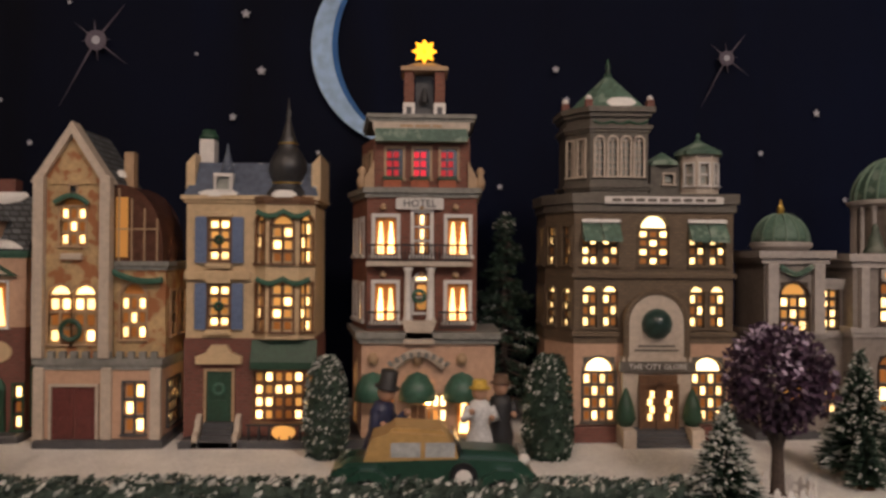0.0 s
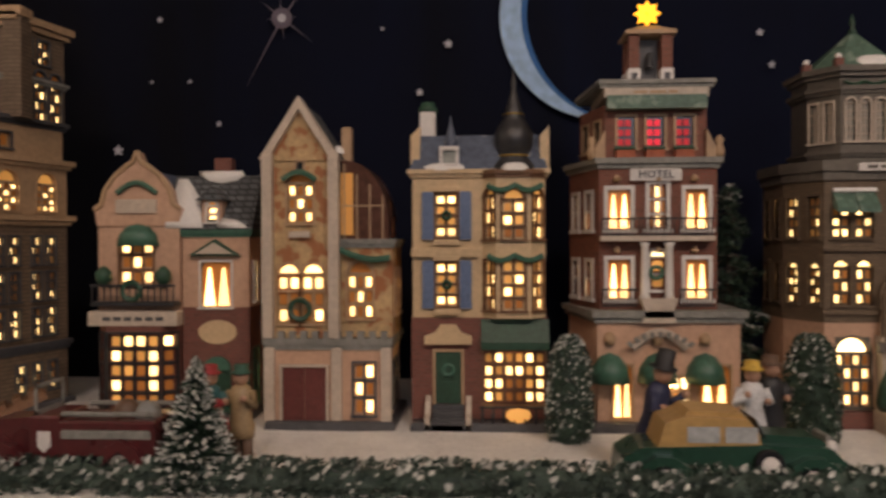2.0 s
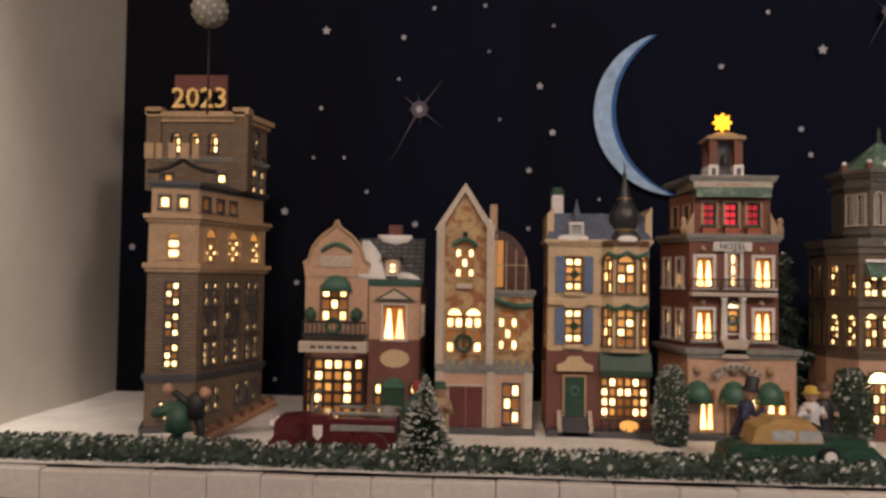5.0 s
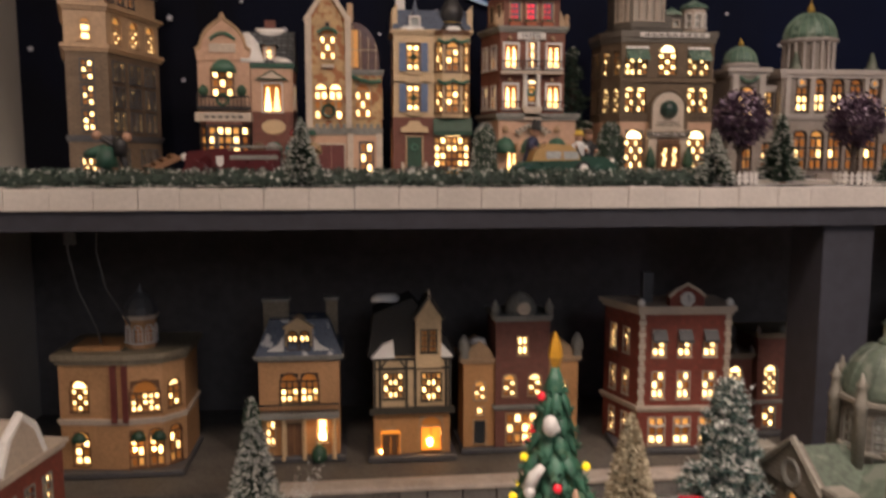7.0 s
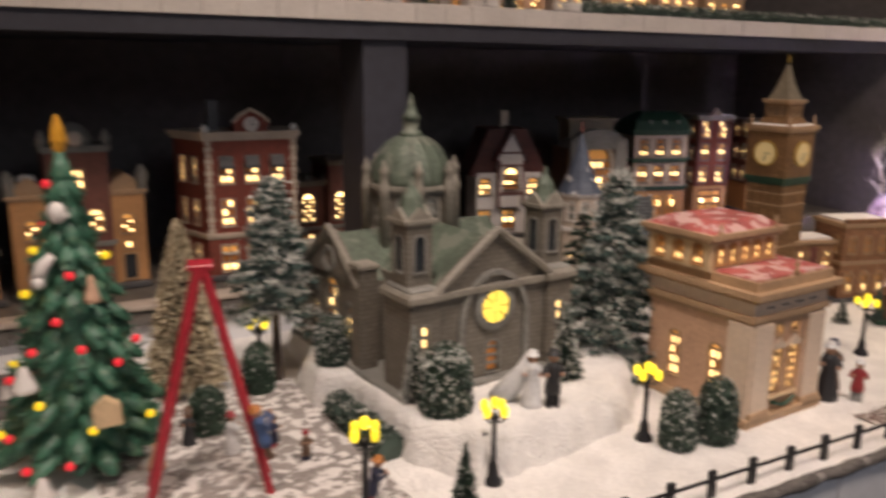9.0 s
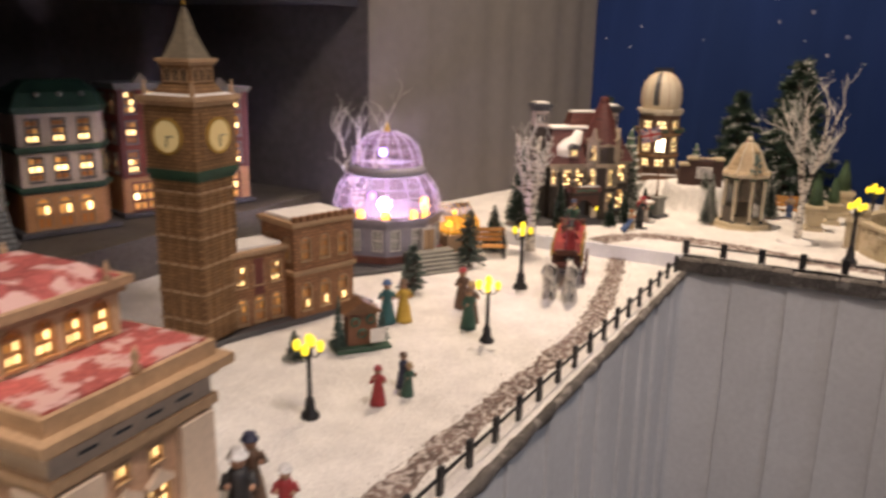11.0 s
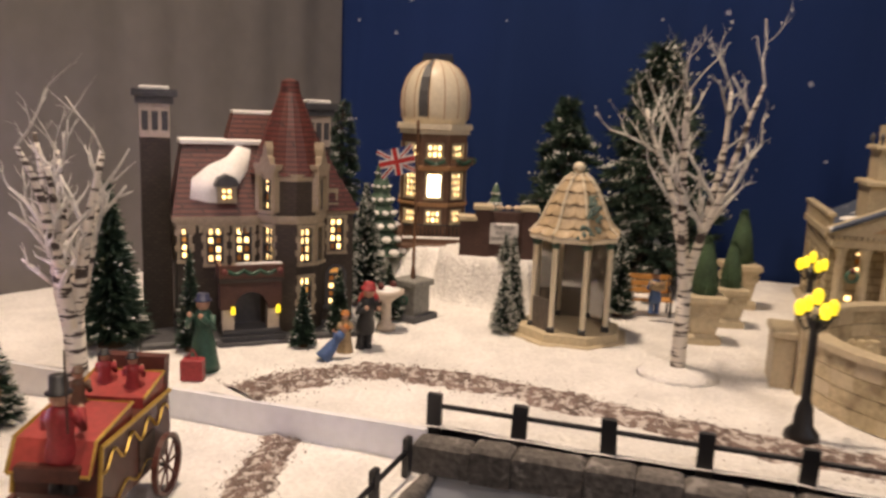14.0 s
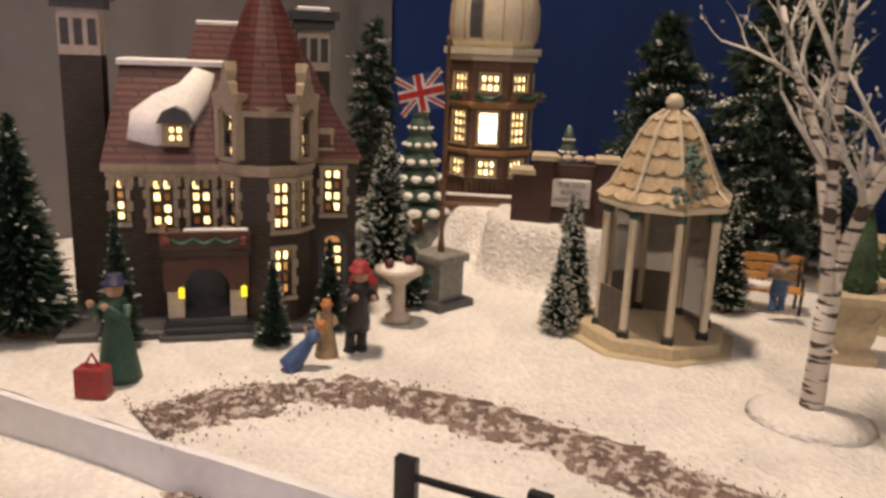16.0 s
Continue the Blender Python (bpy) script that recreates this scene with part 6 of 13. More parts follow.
    for x, y in ((-0.054, 0.003), (-0.003, 0.003), (-0.069, 0.026)):
        part("corner_block", Shape().slab(x - 0.003, x + 0.003, y - 0.003, y + 0.003, 0.274, 0.281), SHOPBRICK, h)
        part("block_snow", Shape().ball(x, y, 0.282, 0.0028, 8), SNOW, h)
    part("tower_roof", Shape().column([(-0.052, 0.006), (-0.006, 0.006), (-0.006, 0.058), (-0.066, 0.058), (-0.066, 0.026)], 0.275, 0.306, top=[(-0.033, 0.030), (-0.029, 0.030), (-0.029, 0.034), (-0.034, 0.034), (-0.034, 0.031)]), VERDIGRIS, h, "green pyramid roof with snow")
    snow_cap(h, -0.024, 0.012, 0.2755, 0.015, 0.007, 0.009, 12)
    finial(h, -0.031, 0.032, 0.304, 1.2, DARKGREEN)
    O = [(0.047 + 0.017 * math.cos(a), 0.030 + 0.017 * math.sin(a)) for a in (2 * math.pi * (k - 2.5) / 8 for k in range(8))]
    shell(h, "turret", O, 0.203, 0.238, PALE, [W(0.0, 0.212, 0.007, 0.018, 1, 2, False, -1, side=0), W(0.0, 0.212, 0.007, 0.018, 1, 2, False, -1, side=1), W(0.0, 0.212, 0.007, 0.018, 1, 2, False, -1, side=7)], WHITE)
    lathe_part(h, "turret_roof", [(0.021, 0.238), (0.021, 0.241), (0.004, 0.250), (0.001, 0.253), (0.002, 0.256), (0.0005, 0.258)], VERDIGRIS, 8, 0.047, 0.030, smooth=False)
    shell(h, "stair_house", rect(0.026, 0.02, 0.018, 0.028), 0.203, 0.230, PRESSSTONE, row((0.003,), 0.214, 0.008, 0.008, cols=1, rows=1, lit=-1), PALE)
    lathe_part(h, "stair_roof", [(0.016, 0.230), (0.015, 0.233), (0.004, 0.240), (0.0005, 0.242)], VERDIGRIS, 8, 0.018, 0.038, smooth=False)


press_building()


# white museum with green domes, and lamp-lit neighbours
def museum():
    h = house("museum", 0.4525, 0.672, SHELF, 0, "grey stone museum with ribbed green copper domes", "model museum")
    STONE, TRIM = paint("mauve_grey_stone", (0.25, 0.215, 0.19), 0.55, 0.2, 60, 0.35), paint("pale_grey_trim", (0.40, 0.36, 0.33), 0.5, 0.15, 60, 0.3)
    RIB = paint("pale_green_rib", (0.17, 0.25, 0.19), 0.5)
    base_slab(h, -0.165, 0.18, -0.01, 0.085)

    def dome(x, y, z, r, drum, ribs=10):
        part("drum", Shape().column([(x + r * 0.92 * math.cos(a), y + r * 0.92 * math.sin(a)) for a in (2 * math.pi * k / 16 for k in range(16))], z, z + drum), STONE, h)
        if drum > 0.02:
            for k in range(18):
                a = 2 * math.pi * (k + 0.5) / 18
                lathe_part(h, "drum_column", [(r * 0.09, z), (r * 0.065, z + 0.004), (r * 0.06, z + drum * 0.88), (r * 0.09, z + drum)], TRIM, 6, x + r * 1.0 * math.cos(a), y + r * 1.0 * math.sin(a))
        top = z + drum
        lathe_part(h, "dome_cornice", [(r * 1.02, top - 0.001), (r * 1.16, top + 0.002), (r * 1.16, top + 0.005), (r * 1.05, top + 0.006)], TRIM, 24, x, y, smooth=False)
        top += 0.006
        lathe_part(h, "dome", [(r * 1.05 * math.cos(q), top + r * 1.12 * math.sin(q)) for q in (math.pi / 2 * k / 9 for k in range(9))] + [(r * 0.1, top + r * 1.12)], VERDIGRIS, 28, x, y, "green copper dome")
        s = Shape()
        for k in range(ribs):
            a = 2 * math.pi * k / ribs
            s.tube([(x + r * 1.06 * math.cos(q) * math.cos(a), y + r * 1.06 * math.cos(q) * math.sin(a), top + r * 1.13 * math.sin(q)) for q in (math.pi / 2 * i / 7 for i in range(7))], r * 0.035, 4)
        part("dome_rib", s, RIB, h)
        lathe_part(h, "dome_finial", [(r * 0.16, top + r * 1.10), (r * 0.12, top + r * 1.22), (r * 0.17, top + r * 1.28), (r * 0.06, top + r * 1.5), (r * 0.02, top + r * 1.68)], GOLD, 8, x, y)
    # domed end pavilions with paired pilasters over an arched window
    for x, w in ((-0.1290, 0.052), (0.1375, 0.060)):
        P = rect(w, 0.062, x, -0.002)
        shell(h, "pavilion", P, 0.0, 0.148, STONE, row((0.0,), 0.090, 0.024, 0.042, arch=True, pat="^o/#o#/o#o/oo#") + row((0.0,), 0.014, 0.018, 0.040, arch=True, pat="^./o.o/.o."), WOODDARK)
        for q in (-w / 2 + 0.006, w / 2 - 0.006):
            part("pilaster", Shape().slab(x + q - 0.0045, x + q + 0.0045, -0.007, -0.002, 0.088, 0.148), TRIM, h)
        part("swag", Shape().tube([(x - 0.014 + 0.028 * q, -0.006, 0.146 - 0.007 * math.sin(math.pi * q)) for q in (k / 8 for k in range(9))], 0.0026, 6), VERDIGRIS, h)
        cornice(h, P, 0.084, 0.006, 0.004, TRIM)
        cornice(h, P, 0.148, 0.011, 0.007, TRIM)
        dome(x, 0.024, 0.157, 0.0225, 0.004, 14)
    # middle block, its tall arched windows lit in the lower half
    M = rect(0.160, 0.070, 0.0, -0.006)
    us = (-0.0480, -0.0220, 0.0060, 0.0340, 0.0620)
    ops = [W(u, 0.098, 0.0165, 0.046, arch=abs(u) < 0.04, pat=("^./" if abs(u) < 0.04 else "../") + "../##/##" if k < 4 else "../../#./##") for k, u in enumerate(us)]
    ops += [W(u, 0.014, 0.019, 0.056, arch=True, pat="^o/.o/.#/.." if k % 2 else "^./../#./..") for k, u in enumerate(us)]
    shell(h, "main_block", M, 0.0, 0.146, STONE, ops, WOODDARK)
    for q in (-0.072, -0.0345, 0.048, 0.0755):
        part("pilaster", Shape().slab(q - 0.0035, q + 0.0035, -0.011, -0.005, 0.094, 0.146), TRIM, h)
    for u in (-0.0500, 0.0620):
        ring = part("round_frame", Shape().ring([(0.0035, -0.002), (0.0062, -0.003), (0.0066, 0.0), (0.0035, 0.001)], 14).moved(pose(u, -0.007, 0.139 if u < 0 else 0.138, 90)), TRIM, h)
        part("round_glass", Shape().lathe([(0.0005, -0.001), (0.0036, 0.0), (0.0036, 0.001)], 12).moved(pose(u, -0.0062, 0.139 if u < 0 else 0.138, 90)), WARM, ring)
    cornice(h, M, 0.086, 0.008, 0.004, TRIM)
    cornice(h, M, 0.145, 0.012, 0.006, TRIM)
    for x, w in ((-0.092, 0.026), (0.094, 0.030)):
        P = rect(w, 0.05, x, 0.010)
        shell(h, "link_wing", P, 0.0, 0.128, STONE, row((0.0,), 0.092, 0.014, 0.034, pat="#o/#o/o#/##") + row((0.0,), 0.016, 0.014, 0.036, pat="../#./.#"), WOODDARK)
        cornice(h, P, 0.084, 0.006, 0.003, TRIM)
        cornice(h, P, 0.126, 0.009, 0.004, TRIM)
    dome(-0.012, 0.045, 0.154, 0.035, 0.046, 20)
    for x in (-0.055, 0.063):
        lathe_part(h, "roof_statue", [(0.010, 0.157), (0.010, 0.160), (0.007, 0.163), (0.006, 0.170), (0.0035, 0.175), (0.003, 0.180), (0.001, 0.183)], OLDCOPPER, 8, x, 0.004)
    part("stair", Shape().slab(-0.03, 0.03, -0.024, -0.010, 0, 0.004).slab(-0.026, 0.026, -0.020, -0.010, 0.004, 0.008), STONE, h)


museum()


def lit_block(x, w, mat_wall, mat_trim, label, hgt):
    h = house("row_house", x, 0.65, SHELF, 0, label)
    base_slab(h, -w / 2, w / 2, -0.01, 0.08)
    P = rect(w, 0.07)
    n = 3 if w > 0.09 else 2
    us = [w * (i + 0.5) / n - w / 2 for i in range(n)]
    shell(h, "ground_floor", P, 0.0, 0.058, mat_trim, row(us, 0.010, w / n * 0.5, 0.038, cols=2, rows=3, arch=True, lit=0.7), TAN)
    cornice(h, P, 0.056, 0.006, 0.003, PALE)
    ops = []
    for k in range(int((hgt - 0.07) / 0.045)):
        ops += row(us, 0.068 + 0.045 * k, w / n * 0.42, 0.030, cols=2, rows=3, lit=0.55)
    shell(h, "upper_storey", P, 0.06, hgt, mat_wall, ops, WHITE)
    cornice(h, P, hgt - 0.002, 0.008, 0.004, PALE)
    hip_roof(h, offset(P, 0.002), hgt + 0.006, hgt + 0.03, 0.014, 0.02, GREYROOF)
    part("roof_snow", Shape().slab(-w / 2 + 0.014, w / 2 - 0.014, 0.02, 0.05, hgt + 0.029, hgt + 0.032), SNOW, h)
    box_part(h, "chimney", w * 0.2, w * 0.2 + 0.012, 0.03, 0.042, hgt + 0.02, hgt + 0.05, mat_wall)


lit_block(0.702, 0.11, ORANGETAN, PEACH, "orange house glowing warmly beside the museum", 0.19)
lit_block(0.83, 0.10, REDBRICK, PALE, "red brick row house with lit windows", 0.17)
lit_block(0.95, 0.11, PALE, CREAM, "pale stone row house with lit windows", 0.15)
lit_block(1.08, 0.10, SHOPBRICK, PEACH, "brown brick row house with lit windows", 0.16)
lit_block(1.21, 0.11, CREAM, TAN, "cream row house with lit windows", 0.15)


# ---------------------------------------------------------------- lower back row of houses
AMBER = paint("amber_plaster", (0.46, 0.24, 0.10), 0.55, 0.2, 60, 0.3)
OLIVESTONE = paint("olive_stone", (0.20, 0.17, 0.12), 0.6, 0.3, 60, 0.4)
TIMBER = paint("dark_timber", (0.045, 0.04, 0.03), 0.6, 0.3, 80, 0.3)


def corner_theatre():
    h = house("corner_theatre", -0.545, 0.60, TERRACE, 0, "tan corner theatre with rounded end and arched windows", "model theatre")
    P = [(-0.075, 0.01), (0.012, 0.0), (0.055, 0.008), (0.078, 0.035), (0.078, 0.12), (-0.075, 0.12)]
    base_slab(h, -0.078, 0.082, -0.008, 0.124)
    ops = row((-0.018,), 0.012, 0.020, 0.044, cols=2, rows=3, arch=True, lit=0.5) + row((-0.012, 0.012), 0.008, 0.017, 0.050, arch=True, side=1, pat="^./#./.#/.o") + row((0.0,), 0.008, 0.018, 0.050, arch=True, side=2, pat="^./#./.#/o.")
    shell(h, "ground_floor", P, 0.0, 0.068, ORANGETAN, ops, WOOD)
    ops = row((-0.018,), 0.084, 0.022, 0.040, cols=3, rows=4, arch=True, lit=0.45) + row((0.0,), 0.082, 0.036, 0.042, arch=True, side=1, pat="^./..###/#.##./##.##") + row((0.0,), 0.084, 0.018, 0.036, cols=2, rows=3, arch=True, lit=0.4, side=2)
    shell(h, "upper_floor", P, 0.068, 0.150, ORANGETAN, ops, WOOD)
    cornice(h, P, 0.066, 0.008, 0.003, PALE)
    cornice(h, P, 0.146, 0.014, 0.007, OLIVESTONE)
    for x in (-0.004, 0.010):
        part("banner_pilaster", Shape().slab(x - 0.0035, x + 0.0035, -0.004, 0.003, 0.070, 0.146), REDDOOR, h)
    for x in (-0.05, 0.024, 0.05):
        awning(h, x, 0.046, 0.020, 0.012, 0.008, DARKGREEN, True, 0.0)
    # unseen bulbs added to throw orange light on the ground floor
    for x in (0.020, 0.044):
        part("awning_fill_bulb", Shape().ball(x, -0.003, 0.034, 0.0022, 8), DOORBULB, h)
    part("roof_edge_light", Shape().slab(-0.06, 0.0, 0.02, 0.08, 0.160, 0.166), AMBER, h)
    C = [(0.022 + 0.020 * math.cos(a), 0.045 + 0.020 * math.sin(a)) for a in (2 * math.pi * (k + 0.5) / 8 for k in range(8))]
    shell(h, "cupola", C, 0.160, 0.200, ORANGETAN, [W(0, 0.168, 0.010, 0.022, 2, 3, True, 0, side=k) for k in range(8)], WHITE)
    cornice(h, C, 0.198, 0.006, 0.003, PALE)
    lathe_part(h, "cupola_dome", [(0.022, 0.204), (0.021, 0.214), (0.014, 0.226), (0.005, 0.233), (0.001, 0.244)], DARKGREY, 12, 0.022, 0.045, smooth=False)


def mansard_house():
    h = house("mansard_house", -0.3155, 0.63, TERRACE, 0, "cream house with dark mansard roof and wide arched window")
    base_slab(h, -0.062, 0.062, -0.010, 0.08)
    P = rect(0.108, 0.07)
    shell(h, "ground_floor", P, 0.0, 0.066, AMBER, row((0.030,), 0.022, 0.015, 0.034, pat="#/*") + row((-0.040,), 0.020, 0.012, 0.034, cols=2, rows=3, lit=0.3), TAN)
    door(h, -0.008, 0.002, 0.020, 0.050, WOOD, -0.001, CREAM)
    for x in (-0.022, 0.006, 0.046):
        lathe_part(h, "column", [(0.004, 0.002), (0.0028, 0.005), (0.0026, 0.056), (0.0042, 0.060)], CREAM, 10, x, -0.008)
    part("porch_bulb", Shape().ball(0.030, -0.004, 0.040, 0.0036, 8, 1.3), DOORBULB, h, "bright bulb beside the door")
    part("porch", Shape().slab(-0.052, 0.054, -0.013, 0.002, 0.060, 0.068), GREYSTONE, h)
    s = Shape()
    for k in range(24):
        s.box(-0.05 + k * 0.0044, -0.049 + k * 0.0044, -0.012, -0.011, 0.068, 0.080)
    s.box(-0.052, 0.054, -0.013, -0.010, 0.079, 0.0805)
    part("balcony_rail", s, IRON, h)
    shell(h, "upper_floor", P, 0.066, 0.142, ORANGETAN, row((-0.0135, 0.0135), 0.080, 0.0235, 0.040, arch=True, pat="^./.../#o#/##o"), WOODDARK)
    cornice(h, P, 0.138, 0.008, 0.006, GREYSTONE)
    part("roof", Shape().column(offset(P, 0.004), 0.146, 0.192, top=[(-0.040, 0.012), (0.040, 0.012), (0.040, 0.06), (-0.040, 0.06)]), SLATE, h, "dark slate mansard roof")
    shell(h, "dormer", rect(0.036, 0.03, 0.0, 0.0), 0.148, 0.184, CREAM, row((-0.008, 0.008), 0.154, 0.012, 0.024, arch=True, pat="^./##/##"), WOODDARK)
    part("dormer_gable", Shape().prism([(-0.021, 0.183), (0.021, 0.183), (0.0, 0.198)], -0.003, 0.03), CREAM, h)
    for q in (-1, 1):
        part("snow", Shape().prism([(q * 0.02, 0.148), (q * 0.05, 0.148), (q * 0.028, 0.160), (q * 0.020, 0.172)][::q], -0.002, 0.012), SNOW, h)
    for x, w, z in ((-0.032, 0.034, 0.214), (0.044, 0.016, 0.215)):
        box_part(h, "chimney", x - w / 2, x + w / 2, 0.03, 0.046, 0.165, z, OLIVESTONE)
        box_part(h, "chimney_cap", x - w / 2 - 0.002, x + w / 2 + 0.002, 0.028, 0.048, z, z + 0.004, GREYSTONE)
    lathe_part(h, "potted_bush", [(0.004, 0.0), (0.011, 0.006), (0.010, 0.018), (0.002, 0.026)], DARKGREEN, 10, 0.026, -0.016)


def timber_house():
    ORANGEGLOW = glow("orange_room", (1.0, 0.30, 0.03), 0.9)
    h = house("timber_house", -0.163, 0.62, TERRACE, 0, "half-timbered house with arched brick ground floor glowing orange")
    base_slab(h, -0.060, 0.060, -0.012, 0.08)
    P = rect(0.104, 0.07)
    shell(h, "ground_floor", P, 0.0, 0.066, AMBER, row((0.026,), 0.006, 0.032, 0.052, cols=2, rows=2, arch=True, lit=0.3), TAN)
    arch = [(-0.030 + 0.015 * math.cos(a), 0.028 + 0.015 * math.sin(a)) for a in (math.pi * k / 10 for k in range(11))]
    part("porch_arch", Shape().prism([(-0.015, 0.002)] + arch + [(-0.045, 0.002)], -0.003, 0.001), TAN, h)
    door(h, -0.030, 0.002, 0.020, 0.032, WOOD, -0.005, WOOD)
    # two glowing sheets imitate orange bulb light behind the arch and in the porch
    part("inner_light", Shape().box(0.013, 0.039, 0.0005, 0.0016, 0.010, 0.042), ORANGEGLOW, h, "orange-lit room behind the arch")
    part("porch_glow", Shape().box(-0.043, -0.017, -0.0036, -0.0031, 0.004, 0.040), ORANGEGLOW, h, "glowing sheet imitating orange bulb light in the porch")
    part("inner_bulb", Shape().ball(0.024, -0.003, 0.022, 0.0042, 8, 1.4), DOORBULB, h, "bright bulb behind the arch", True)
    # unseen bulb, added to light the left porch
    part("porch_bulb", Shape().ball(-0.043, -0.006, 0.012, 0.0022, 8), DOORBULB, h)
    part("jetty", Shape().slab(-0.058, 0.058, -0.008, 0.002, 0.064, 0.072), TIMBER, h)
    U = rect(0.104, 0.07, 0.0, -0.005)
    shell(h, "upper_floor", U, 0.070, 0.142, CREAM, row((-0.026,), 0.086, 0.026, 0.034, pat="#..#/.##./#..#/.##.") + row((0.026,), 0.082, 0.026, 0.038, pat="o..o/.##./#..#/.##."), TIMBER)
    s = Shape()
    for x in (-0.051, -0.044, -0.008, 0.004, 0.046, 0.051):
        s.box(x - 0.0018, x + 0.0018, -0.0075, -0.004, 0.070, 0.142)
    for z in (0.071, 0.126, 0.139):
        s.box(-0.052, 0.052, -0.0078, -0.004, z, z + 0.003)
    for q in (-1, 1):
        s.tube([(-0.026 + q * 0.018, -0.006, 0.126), (-0.026 + q * 0.008, -0.006, 0.141)], 0.0014, 4)
    part("timber_frame", s, TIMBER, h)
    shell(h, "stair_tower", rect(0.034, 0.03, 0.022, -0.009), 0.128, 0.196, CREAM, row((-0.006, 0.006), 0.150, 0.008, 0.030, cols=2, rows=4, lit=0), TIMBER)
    part("tower_gable", Shape().prism([(0.003, 0.194), (0.041, 0.194), (0.022, 0.222)], -0.010, 0.024), CREAM, h)
    part("tower_roof", Shape().prism([(0.0, 0.193), (0.022, 0.2235), (0.044, 0.193), (0.044, 0.197), (0.022, 0.229), (0.0, 0.197)], -0.012, 0.03), TIMBER, h)
    part("roof", Shape().prism([(-0.060, 0.140), (0.060, 0.140), (0.048, 0.166), (0.0, 0.222), (-0.052, 0.200)], 0.004, 0.068), paint("near_black_roof", (0.018, 0.017, 0.016), 0.7, 0.3, 60, 0.4), h)
    for q in (-1, 1):
        part("snow", Shape().prism([(q * 0.024, 0.142), (q * 0.056, 0.142), (q * 0.040, 0.160), (q * 0.026, 0.166)][::q], -0.006, 0.006), SNOW, h)
    snow_cap(h, -0.034, 0.03, 0.214, 0.022, 0.012, 0.010, 21)
    finial(h, 0.022, -0.01, 0.222, 1.0, PALE)


def domed_house():
    h = house("domed_house", -0.012, 0.635, TERRACE, 0, "brown red house with round gable and small corner domes")
    base_slab(h, -0.082, 0.085, -0.010, 0.08)
    for x in (-0.055, 0.062):
        P = rect(0.046, 0.06, x, 0.0)
        shell(h, "side_wing", P, 0.0, 0.128, AMBER, row((0,), 0.074, 0.016, 0.026, cols=2, rows=3, arch=True, lit=0.7) + row((0,), 0.052, 0.010, 0.010, cols=1, rows=1, lit=1) + row((0.0,), 0.010, 0.016, 0.034, cols=2, rows=3, kind="dark"), TAN)
        cornice(h, P, 0.126, 0.007, 0.004, TAN)
        part("wing_gable", Shape().prism([(x - 0.022, 0.132), (x + 0.022, 0.132), (x + 0.014, 0.146), (x, 0.156), (x - 0.014, 0.146)], 0.004, 0.056), TAN, h)
        lathe_part(h, "corner_dome", [(0.008, 0.128), (0.006, 0.140), (0.009, 0.146), (0.008, 0.156), (0.002, 0.166)], GREYSTONE, 10, x + (0.022 if x > 0 else -0.022), 0.004)
    M = rect(0.076, 0.07, 0.004, -0.006)
    shell(h, "main", M, 0.0, 0.190, SHOPBRICK, row((-0.018, 0.018), 0.080, 0.018, 0.030, cols=2, rows=3, arch=True, lit=0.7) + row((0.0,), 0.138, 0.013, 0.026, cols=2, rows=2, lit=1) + row((0.0,), 0.010, 0.044, 0.044, cols=4, rows=3, lit=0.5), TAN)
    part("shop_bulb", Shape().ball(0.016, -0.010, 0.034, 0.0036, 8), DOORBULB, h, "bright bulb in the shop window")
    cornice(h, M, 0.060, 0.007, 0.004, GREYSTONE)
    cornice(h, M, 0.186, 0.008, 0.004, GREYSTONE)
    lathe_part(h, "round_gable", [(0.024, 0.192), (0.023, 0.204), (0.018, 0.214), (0.010, 0.221), (0.002, 0.224)], GREYSTONE, 16, 0.004, 0.016)
    part("clock", Shape().lathe([(0.009, -0.002), (0.010, 0.0), (0.009, 0.002)], 16).moved(pose(0.004, -0.010, 0.204, 90)), PALE, h)
    for x in (-0.034, 0.042):
        lathe_part(h, "pinnacle", [(0.006, 0.188), (0.006, 0.200), (0.0075, 0.203), (0.003, 0.212), (0.001, 0.216)], GREYSTONE, 8, x, 0.0)
    snow_cap(h, -0.055, 0.02, 0.150, 0.012, 0.014, 0.008, 25)


